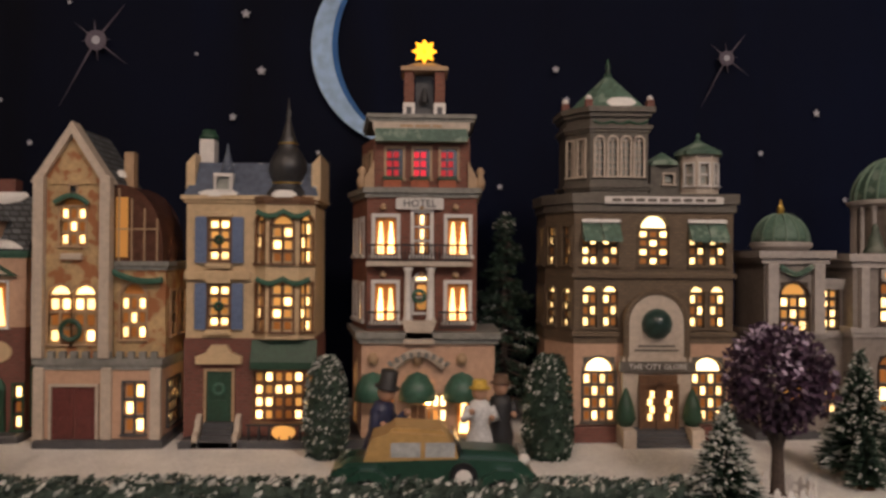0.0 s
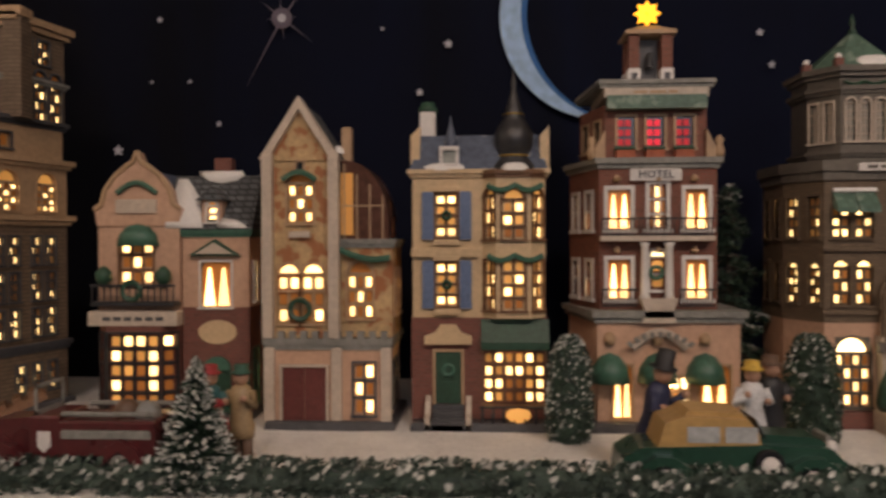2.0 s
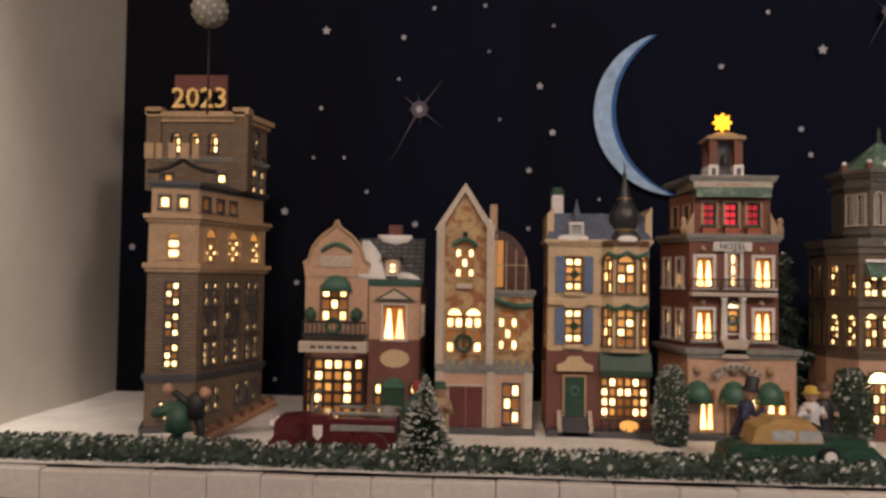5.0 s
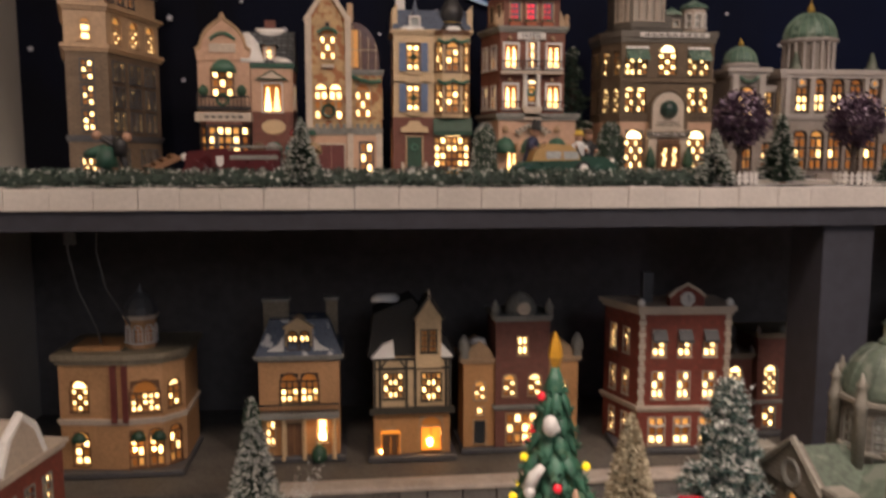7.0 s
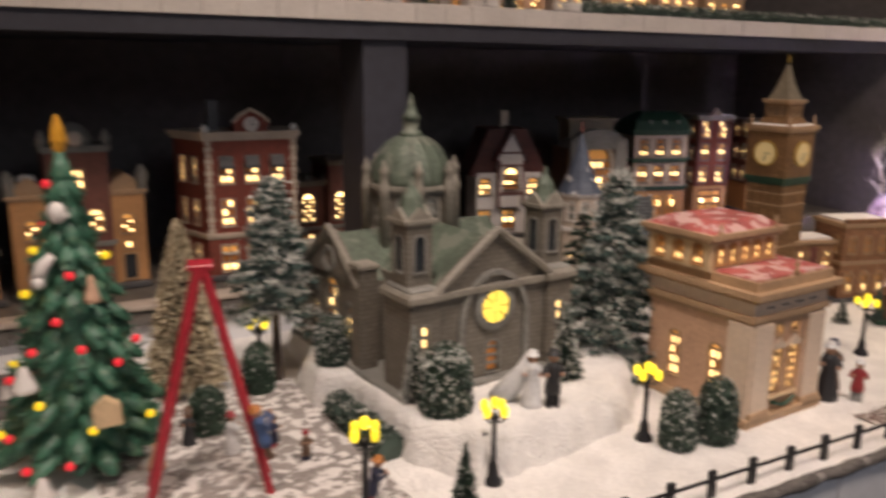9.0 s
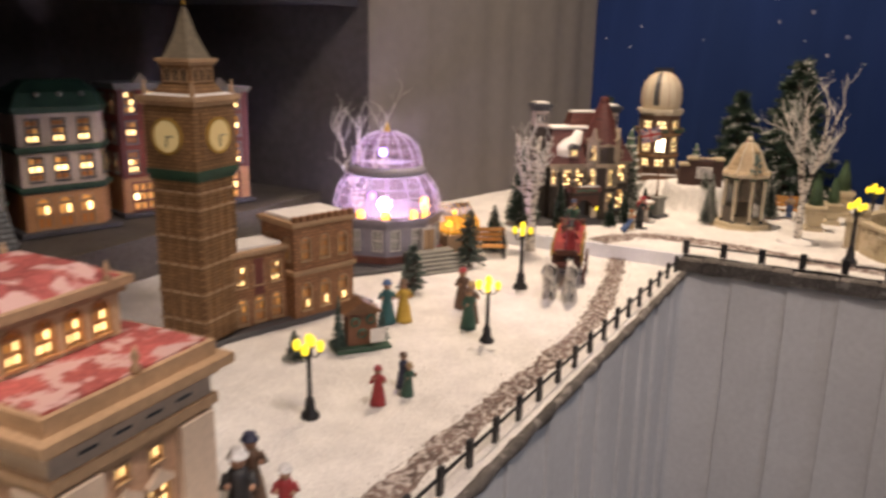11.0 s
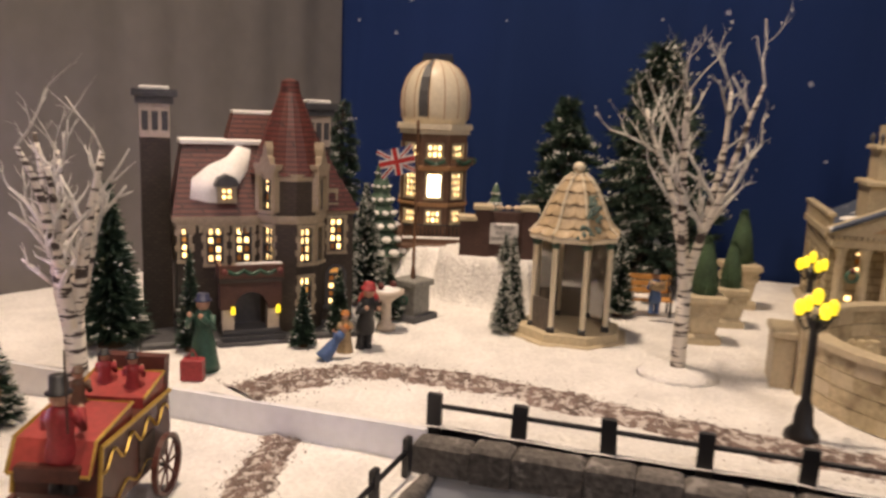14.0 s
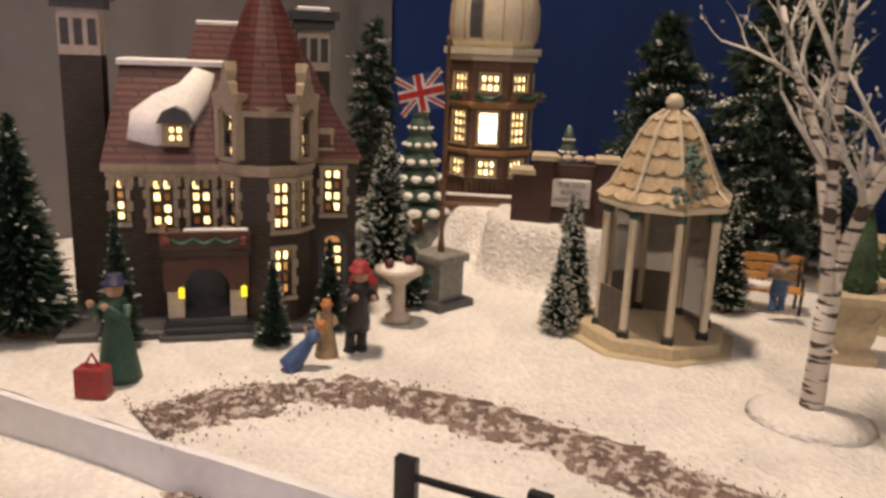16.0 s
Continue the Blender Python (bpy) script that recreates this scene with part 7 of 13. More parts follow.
def brick_hall():
    h = house("brick_hall", 0.216, 0.605, TERRACE, -4, "tall red brick hall with clock gable and white trim", "model hall")
    P = [(-0.064, 0.0), (0.064, 0.0), (0.064, 0.075), (-0.094, 0.075)]
    base_slab(h, -0.092, 0.068, -0.008, 0.08)
    ops = row((-0.036, 0.0, 0.036), 0.010, 0.022, 0.038, frame=PALE, pat="oo/../##") + row((-0.036, 0.0, 0.036), 0.076, 0.016, 0.038, frame=PALE, pat=".#/#./##") + row((-0.036, 0.0, 0.036), 0.136, 0.017, 0.036, frame=PALE, pat="../.#/##")
    for z in (0.012, 0.076, 0.136):
        ops += row((-0.018, 0.012), z, 0.012, 0.036, cols=2, rows=4, lit=0.35, side=3, frame=PALE)
    shell(h, "wall", P, 0.0, 0.200, REDBRICK, ops, PALE)
    for x in (-0.060, 0.060):
        for k in range(16):
            part("quoin", Shape().slab(x - 0.005 + (k % 2) * 0.0015, x + 0.005 - (k % 2) * 0.0015, -0.0025, 0.001, 0.066 + k * 0.0082, 0.073 + k * 0.0082), PALE, h)
    for x in (-0.036, 0.0, 0.036):
        awning(h, x, 0.157, 0.020, 0.018, 0.010, DARKGREY)
        part("swag", Shape().tube([(x - 0.010 + 0.02 * t, -0.004, 0.040 - 0.004 * math.sin(math.pi * t)) for t in (k / 6 for k in range(7))], 0.0012, 5), SNOW, h)
    cornice(h, P, 0.058, 0.008, 0.004, PALE)
    cornice(h, P, 0.196, 0.012, 0.006, PALE)
    part("clock_gable", Shape().prism([(-0.024, 0.206), (0.024, 0.206), (0.024, 0.222), (0.016, 0.228), (0.0, 0.236), (-0.016, 0.228), (-0.024, 0.222)], -0.004, 0.012), REDBRICK, h)
    part("gable_coping", Shape().tube([(-0.026, -0.004, 0.221), (-0.016, -0.004, 0.230), (0.0, -0.004, 0.239), (0.016, -0.004, 0.230), (0.026, -0.004, 0.221)], 0.0025, 6), PALE, h)
    part("clock_face", Shape().lathe([(0.0098, -0.002), (0.011, 0.0), (0.0098, 0.002)], 8, turn=math.pi / 8).moved(pose(0.0, -0.005, 0.218, 90)), WHITE, h, "white eight-sided clock face")
    s = Shape().box(-0.0005, 0.0005, -0.0085, -0.0078, 0.218, 0.225).box(-0.0005, 0.005, -0.0085, -0.0078, 0.2175, 0.2185)
    part("clock_hand", s, DARKGREY, h)
    box_part(h, "chimney", -0.052, -0.038, 0.03, 0.044, 0.205, 0.25, DARKGREY)
    for x in (-0.062, 0.062):
        lathe_part(h, "corner_cap", [(0.005, 0.208), (0.006, 0.213), (0.002, 0.218)], SNOW, 8, x, 0.002)


def brick_pair():
    h = house("brick_shop", 0.365, 0.66, TERRACE, 0, "dark red brick shop with stepped roofline behind the post")
    base_slab(h, -0.072, 0.075, -0.01, 0.08)
    for x, w, top, us in ((-0.045, 0.05, 0.118, (0.0,)), (0.028, 0.078, 0.148, (-0.018, 0.018))):
        P = rect(w, 0.07, x, 0.0)
        shell(h, "block", P, 0.0, top, SHOPBRICK, row(us, 0.010, 0.018, 0.030, cols=2, rows=3, lit=0.6) + row(us, 0.060, 0.020, 0.044, cols=3, rows=5, arch=True, lit=0.6), GREYSTONE)
        cornice(h, P, 0.046, 0.006, 0.003, GREYSTONE)
        cornice(h, P, top - 0.002, 0.008, 0.004, OLIVESTONE)
        for q in (-w / 2, 0, w / 2):
            lathe_part(h, "roof_urn", [(0.004, top + 0.005), (0.005, top + 0.010), (0.002, top + 0.014), (0.001, top + 0.018)], GREYSTONE, 8, x + q, 0.004)


def red_roof_house():
    h = house("red_roof_house", 0.70, 0.66, TERRACE, -18, "white half-timbered house with steep red roof and lit oriel")
    base_slab(h, -0.07, 0.07, -0.01, 0.09)
    P = rect(0.12, 0.08)
    shell(h, "wall", P, 0.0, 0.115, WHITE, row((-0.045, 0.045), 0.075, 0.020, 0.030, arch=True, pat="^o/##/#o") + row((-0.045, 0.0, 0.045), 0.012, 0.022, 0.036, pat="oo/##/.."), TIMBER)
    part("roof", Shape().prism([(-0.072, 0.110), (0.072, 0.110), (0.030, 0.192), (-0.040, 0.192)], 0.002, 0.085), REDTILE, h, "steep maroon tiled roof")
    O = rect(0.046, 0.03, 0.0, -0.012)
    shell(h, "oriel", O, 0.055, 0.140, WHITE, row((0,), 0.085, 0.026, 0.040, arch=True, pat="^#/.../##o/..."), TIMBER)
    part("oriel_gable", Shape().prism([(-0.025, 0.138), (0.025, 0.138), (0.0, 0.186)], -0.012, 0.03), WHITE, h)
    part("oriel_roof", Shape().prism([(-0.030, 0.134), (0.0, 0.188), (0.030, 0.134), (0.034, 0.136), (0.0, 0.197), (-0.034, 0.136)], -0.016, 0.04), REDTILE, h)
    s = Shape()
    for x in (-0.022, 0.022):
        s.box(x - 0.0015, x + 0.0015, -0.0145, -0.012, 0.055, 0.138)
    for z in (0.078, 0.128, 0.150):
        s.box(-0.022, 0.022, -0.0145, -0.012, z, z + 0.003)
    part("timber_frame", s, REDDOOR, h)
    box_part(h, "chimney", -0.006, 0.008, 0.04, 0.054, 0.18, 0.222, PALE)


def turret_church():
    h = house("turret_church", 0.694, 0.46, TABLE, -20, "grey church with slate roof and blue cone turret", "model church")
    base_slab(h, -0.05, 0.12, -0.03, 0.06)
    P = rect(0.12, 0.07, 0.065, -0.02)
    shell(h, "nave", P, 0.0, 0.105, GREYSTONE, row((-0.03, 0.0, 0.03), 0.030, 0.014, 0.040, cols=1, rows=3, arch=True, lit=0.4), PALE)
    part("roof", Shape().prism([(-0.045, 0.0), (0.045, 0.0), (0.0, 0.060)], 0.0, 0.126).moved(pose(0.002, 0.015, 0.100, 0, 0, -90)), GREYROOF, h)
    O = [(-0.0 + 0.030 * math.cos(a), 0.0 + 0.030 * math.sin(a)) for a in (2 * math.pi * (k + 0.5) / 8 for k in range(8))]
    shell(h, "turret", O, 0.0, 0.170, PALE, [W(0, 0.130, 0.011, 0.030, 1, 2, True, -1, side=k) for k in range(8)] + [W(0, 0.06, 0.008, 0.024, 1, 2, True, 0.8, side=k) for k in (4, 5, 6)], WHITE)
    cornice(h, O, 0.166, 0.007, 0.005, WHITE)
    cornice(h, O, 0.112, 0.007, 0.006, WHITE)
    lathe_part(h, "cone_roof", [(0.036, 0.172), (0.026, 0.190), (0.014, 0.222), (0.002, 0.262)], SLATE, 10, 0, 0, "blue slate cone roof", False)
    lathe_part(h, "finial", [(0.002, 0.262), (0.003, 0.268), (0.001, 0.282)], REDDOOR, 6)


def arch_hall():
    h = house("arch_hall", 0.90, 0.655, TERRACE, -15, "station hall with one huge arched window", "model hall")
    base_slab(h, -0.07, 0.07, -0.01, 0.09)
    P = rect(0.12, 0.08)
    shell(h, "wall", P, 0.0, 0.150, WOOD, row((0.0,), 0.066, 0.056, 0.088, arch=True, trim=0.006, pat="^o/.##./..../.##./.##.") + row((-0.036, 0.0, 0.036), 0.008, 0.020, 0.034, pat="o#/../.."), PALE)
    for x in (-0.046, 0.046):
        part("pier", Shape().slab(x - 0.012, x + 0.012, -0.008, 0.004, 0.0, 0.168, 0.003), GREYSTONE, h)
    arch = [(0.060, 0.148)] + [(0.058 * math.cos(a), 0.150 + 0.036 * math.sin(a)) for a in (math.pi * k / 12 for k in range(1, 12))] + [(-0.060, 0.148)]
    part("arched_gable", Shape().prism(arch, -0.006, 0.05), GREYSTONE, h)
    cornice(h, P, 0.054, 0.006, 0.004, DARKGREEN)
    part("roof_block", Shape().slab(-0.05, 0.04, 0.02, 0.07, 0.16, 0.20).slab(-0.055, 0.045, 0.015, 0.075, 0.2, 0.206), OLIVESTONE, h)


def green_mansard():
    h = house("green_mansard_house", 1.06, 0.645, TERRACE, -18, "dark green mansard house with balcony bands")
    base_slab(h, -0.07, 0.07, -0.01, 0.09)
    P = [(-0.06, 0.0), (0.05, 0.0), (0.066, 0.02), (0.066, 0.08), (-0.06, 0.08)]
    shell(h, "ground_floor", P, 0.0, 0.062, AMBER, row((-0.03, 0.0, 0.03), 0.008, 0.018, 0.044, arch=True, pat="^o/o#/.."), TAN)
    shell(h, "upper_floor", P, 0.062, 0.180, PALE, row((-0.035, 0.0, 0.035), 0.076, 0.018, 0.034, pat="o./##/..") + row((-0.035, 0.0, 0.035), 0.130, 0.016, 0.032, pat="../.o/##") + row((0,), 0.08, 0.014, 0.03, side=1, pat="##/##/o#"), DARKGREY)
    for z in (0.060, 0.116, 0.170):
        cornice(h, P, z, 0.009, 0.007, DARKGREEN)
    part("roof", Shape().column(offset(P, 0.006), 0.179, 0.198, top=offset(P, -0.004)).column(offset(P, -0.004), 0.198, 0.214, top=offset(P, -0.024)), DARKGREEN, h, "dark green mansard roof")
    for x in (-0.03, 0.0, 0.03):
        part("roof_light", Shape().ball(x, -0.002, 0.196, 0.004, 8), GREYPANE, h)


def tall_brick(x, y, w, top, label, mat_wall, rz):
    h = house("tall_brick_house", x, y, TERRACE, rz, label)
    base_slab(h, -w / 2 - 0.005, w / 2 + 0.005, -0.01, 0.08)
    P = rect(w, 0.07)
    us = (-w * 0.25, w * 0.25)
    ops = []
    for k in range(3):
        ops += row(us, 0.068 + k * 0.046, w * 0.2, 0.034, pat=("../#o/##", ".o/##/..", "#./.#/o#")[k]) + row((-0.015, 0.015), 0.068 + k * 0.046, 0.011, 0.03, side=3, pat="../##/o.")
    shell(h, "ground_floor", P, 0.0, 0.062, AMBER, row((0.0,), 0.008, w * 0.6, 0.044, pat="oooo/*oo#/oooo"), REDDOOR)
    shell(h, "wall", P, 0.060, top, mat_wall, ops, GREYSTONE)
    for q in (-w / 2 + 0.004, w / 2 - 0.004):
        part("pilaster", Shape().slab(q - 0.004, q + 0.004, -0.003, 0.001, 0.06, top), REDDOOR, h)
    cornice(h, P, top - 0.004, 0.010, 0.006, GREYSTONE)
    part("parapet_gable", Shape().prism([(-w * 0.2, top + 0.005), (w * 0.2, top + 0.005), (0.0, top + 0.022)], -0.003, 0.006), OLIVESTONE, h)


corner_theatre()
mansard_house()
timber_house()
domed_house()
brick_hall()
brick_pair()
red_roof_house()
turret_church()
arch_hall()
green_mansard()
tall_brick(1.20, 0.64, 0.075, 0.20, "narrow red brick house with lit windows", REDBRICK, -18)
tall_brick(1.33, 0.60, 0.10, 0.19, "red brick shop house near the cloth panel", SHOPBRICK, -18)


def post_office():
    """Brick building at the table's dim end, with a pale cone tower."""
    h = house("brick_terrace_house", -0.565, 0.24, TABLE, 80, "red brick terrace with snowy gables and pale cone tower")
    base_slab(h, -0.09, 0.16, -0.01, 0.10)
    P = rect(0.24, 0.09, 0.03, 0.0)
    ops = []
    for z in (0.070, 0.128):
        ops += row((-0.09, -0.06, -0.03, 0.0, 0.03, 0.06, 0.09), z, 0.014, 0.034, cols=2, rows=4, lit=0.45)
    ops += row((-0.08, -0.03, 0.03, 0.08), 0.010, 0.026, 0.038, cols=3, rows=3, arch=True, lit=0.5)
    ops += row((-0.02, 0.02), 0.075, 0.013, 0.034, cols=2, rows=3, lit=0.4, side=3)
    shell(h, "wall", P, 0.0, 0.185, REDBRICK, ops, GREYSTONE)
    cornice(h, P, 0.056, 0.007, 0.004, PALE)
    cornice(h, P, 0.180, 0.009, 0.005, PALE)
    for x in (-0.04, 0.08):
        part("gable", Shape().prism([(x - 0.035, 0.186), (x + 0.035, 0.186), (x + 0.022, 0.215), (x, 0.232), (x - 0.022, 0.215)], -0.003, 0.03), PALE, h)
        part("gable_snow", Shape().tube([(x - 0.036, 0.0, 0.19), (x - 0.022, 0.0, 0.219), (x, 0.0, 0.236), (x + 0.022, 0.0, 0.219), (x + 0.036, 0.0, 0.19)], 0.005, 6), SNOW, h)
    part("roof", Shape().prism([(-0.09, 0.186), (0.15, 0.186), (0.13, 0.215), (-0.07, 0.215)], 0.02, 0.085), GREYROOF, h)
    lathe_part(h, "cone_tower", [(0.030, 0.0), (0.030, 0.19), (0.034, 0.194), (0.026, 0.215), (0.004, 0.275), (0.001, 0.285)], PEACH, 10, -0.10, 0.0, "pale cone-roofed corner tower", False)
    for k in range(4):
        awning(h, -0.075 + k * 0.055, 0.044, 0.036, 0.012, 0.012, DARKGREEN, False, -0.001)


post_office()


# ---------------------------------------------------------------- the cathedral, gatehouse, clock tower and the rest of the middle
def cathedral():
    CATHTRIM = paint("pale_grey_moulding", (0.23, 0.21, 0.175), 0.6, 0.22, 60, 0.4)
    h = thing("cathedral", 0.325, 0.30, 0.945, 0, "grey stone cathedral with green copper dome and round lit window", "model cathedral", HOUSES)
    h.matrix_world = pose(0.318, 0.293, 0.945, 0, 0, 4)
    base_slab(h, -0.115, 0.125, -0.145, 0.12, 0.004, GREYSTONE)
    # front arm with the rose window; the arms make a cross under the dome
    F = [(-0.070, -0.135), (0.070, -0.135), (0.070, 0.02), (-0.070, 0.02)]
    fr = row((0.0,), 0.008, 0.016, 0.034, cols=1, rows=3, arch=True, lit=0)
    shell(h, "nave_wall", F, 0.0, 0.105, CATHSTONE, fr + row((-0.04, 0.03), 0.025, 0.011, 0.05, cols=1, rows=3, arch=True, lit=0.35, side=3), GREYSTONE)
    part("front_gable", Shape().prism([(-0.074, 0.104), (0.074, 0.104), (0.0, 0.158)], -0.136, -0.125), CATHSTONE, h)
    part("nave_roof", Shape().prism([(-0.068, 0.104), (0.068, 0.104), (0.0, 0.152)], -0.125, 0.03), OLDCOPPER, h, "green copper roof with pale patches")
    s = Shape()
    for q in (-1, 1):
        s.tube([(q * 0.080, -0.140, 0.102), (0.0, -0.140, 0.162)], 0.0045, 6)
    part("gable_coping", s, CATHTRIM, h)
    part("eave_band", Shape().slab(-0.078, 0.078, -0.141, -0.13, 0.098, 0.105), CATHTRIM, h)
    ring = part("rose_frame", Shape().ring([(0.0175, -0.003), (0.0235, -0.004), (0.026, 0.0), (0.0175, 0.002)], 24).moved(pose(0.0, -0.138, 0.080, 90)), GREYSTONE, h)
    ROSE = glow("rose_glass", (1.0, 0.72, 0.10), 1.1)
    part("rose_glass", Shape().lathe([(0.001, -0.001), (0.0178, 0.0), (0.0178, 0.001)], 24).moved(pose(0.0, -0.138, 0.080, 90)), ROSE, ring)
    s = Shape()
    for k in range(8):
        a = math.pi * 2 * k / 8
        s.tube([(0.005 * math.cos(a), -0.1395, 0.080 + 0.005 * math.sin(a)), (0.0175 * math.cos(a), -0.1395, 0.080 + 0.0175 * math.sin(a))], 0.0007, 4)
    part("tracery", s, GOLD, ring)
    s = Shape()
    for k in range(16):
        a0, a1 = math.pi * k / 16, math.pi * (k + 1) / 16
        s.prism([(0.040 * math.cos(a0), 0.062 + 0.052 * math.sin(a0)), (0.046 * math.cos(a0), 0.062 + 0.058 * math.sin(a0)), (0.046 * math.cos(a1), 0.062 + 0.058 * math.sin(a1)), (0.040 * math.cos(a1), 0.062 + 0.052 * math.sin(a1))], -0.140, -0.133)
    for x in (-0.043, 0.043):
        s.box(x - 0.003, x + 0.003, -0.140, -0.133, 0.0, 0.062)
    part("great_arch", s, GREYSTONE, h)
    # side arm
    A = [(-0.105, -0.035), (0.115, -0.035), (0.115, 0.085), (-0.105, 0.085)]
    shell(h, "transept_wall", A, 0.0, 0.095, CATHSTONE, row((0.0,), 0.040, 0.022, 0.050, cols=2, rows=3, arch=True, lit=0.5, side=3) + row((-0.04, 0.04), 0.03, 0.009, 0.04, cols=1, rows=3, arch=True, lit=0.3, side=3), GREYSTONE)
    part("transept_roof", Shape().prism([(-0.060, 0.0), (0.060, 0.0), (0.0, 0.046)], 0.0, 0.216).moved(pose(0.113, 0.025, 0.094, 0, 0, 90)), OLDCOPPER, h)
    part("transept_gable", Shape().prism([(-0.064, 0.0), (0.064, 0.0), (0.0, 0.050)], 0.0, 0.010).moved(pose(-0.098, 0.025, 0.094, 0, 0, 90)), CATHSTONE, h)
    part("transept_coping", Shape().tube([(-0.108, -0.043, 0.093), (-0.108, 0.025, 0.148), (-0.108, 0.093, 0.093)], 0.0045, 6), CATHTRIM, h)
    ring2 = part("side_rose_frame", Shape().ring([(0.010, -0.003), (0.0145, -0.004), (0.016, 0.0), (0.010, 0.002)], 20).moved(pose(-0.1065, 0.025, 0.112, 90, 0, 90)), GREYSTONE, h)
    part("side_rose_glass", Shape().lathe([(0.001, -0.001), (0.0105, 0.0), (0.0105, 0.001)], 20).moved(pose(-0.1065, 0.025, 0.112, 90, 0, 90)), ROSE, ring2)
    for q in (-1, 1):
        x = q * 0.088
        shell(h, "pier", rect(0.034, 0.05, x, -0.140), 0.0, 0.100, CATHSTONE, row((0.0,), 0.050, 0.008, 0.024, cols=1, rows=2, lit=1.2), GREYSTONE)
        part("pier_cap", Shape().slab(x - 0.021, x + 0.021, -0.145, -0.086, 0.099, 0.108, 0.003), CATHTRIM, h)
        part("pier_roof", Shape().slab(x - 0.016, x + 0.016, -0.138, -0.09, 0.107, 0.112, 0.004), GREYSTONE, h)
    for x, y in ((-0.1, -0.04), (-0.1, 0.09), (0.11, -0.04)):
        part("buttress", Shape().slab(x - 0.010, x + 0.010, y - 0.010, y + 0.010, 0.0, 0.116, 0.004), CATHSTONE, h)
        part("buttress_cap", Shape().slab(x - 0.012, x + 0.012, y - 0.012, y + 0.012, 0.114, 0.120, 0.002), CATHTRIM, h)
    # twin belfries on the front corners
    for q in (-1, 1):
        bx, by = q * 0.086, -0.112
        B = rect(0.029, 0.029, bx, by - 0.0145)
        shell(h, "belfry", B, 0.108, 0.176, CATHSTONE, [W(0, 0.126, 0.012, 0.036, 1, 2, True, kind="dark", side=k) for k in range(4)], GREYSTONE)
        cornice(h, B, 0.172, 0.006, 0.004, CATHTRIM)
        for a in range(4):
            m = pose(bx, by, 0, 0, 0, 90 * a)
            part("belfry_gable", Shape().prism([(-0.0145, 0.177), (0.0145, 0.177), (0.0, 0.190)], -0.0165, -0.0125).moved(m), CATHTRIM, h)
        part("belfry_roof", Shape().lathe([(0.018, 0.177), (0.013, 0.187), (0.010, 0.199), (0.004, 0.208), (0.0008, 0.218)], 8, bx, by, math.pi / 8), OLDCOPPER, h)
    # drum, dome, lantern
    O = [(0.047 * math.cos(a), 0.025 + 0.047 * math.sin(a)) for a in (2 * math.pi * (k + 0.5) / 8 for k in range(8))]
    shell(h, "drum", O, 0.095, 0.185, CATHSTONE, [W(0, 0.140, 0.014, 0.036, 2, 3, True, -1, side=k) for k in range(8)] + [W(0, 0.118, 0.012, 0.012, 2, 1, False, 0.5, side=k) for k in range(8)], GREYSTONE)
    cornice(h, O, 0.132, 0.006, 0.005, CATHTRIM)
    cornice(h, O, 0.182, 0.008, 0.006, CATHTRIM)
    for k in range(8):
        a = 2 * math.pi * (k + 0.5) / 8
        lathe_part(h, "pinnacle", [(0.006, 0.11), (0.006, 0.182), (0.0075, 0.186), (0.005, 0.193), (0.0042, 0.204), (0.006, 0.207), (0.002, 0.214), (0.0008, 0.220)], CATHTRIM, 8, 0.052 * math.cos(a), 0.025 + 0.052 * math.sin(a))
    lathe_part(h, "dome", [(0.045, 0.186), (0.045, 0.196), (0.043, 0.208), (0.037, 0.222), (0.028, 0.234), (0.018, 0.241), (0.012, 0.244)], OLDCOPPER, 24, 0, 0.025, "green copper dome with ribs")
    s = Shape()
    for k in range(12):
        a = 2 * math.pi * k / 12
        s.tube([(r * math.cos(a), 0.025 + r * math.sin(a), z) for r, z in ((0.046, 0.194), (0.044, 0.209), (0.038, 0.223), (0.029, 0.235), (0.018, 0.242))], 0.0013, 4)
    part("dome_rib", s, OLDCOPPER, h)
    lathe_part(h, "lantern", [(0.014, 0.242), (0.012, 0.248), (0.009, 0.250), (0.009, 0.262), (0.012, 0.264), (0.007, 0.269), (0.004, 0.278), (0.0018, 0.286), (0.0005, 0.292)], OLDCOPPER, 10, 0, 0.025)


cathedral()


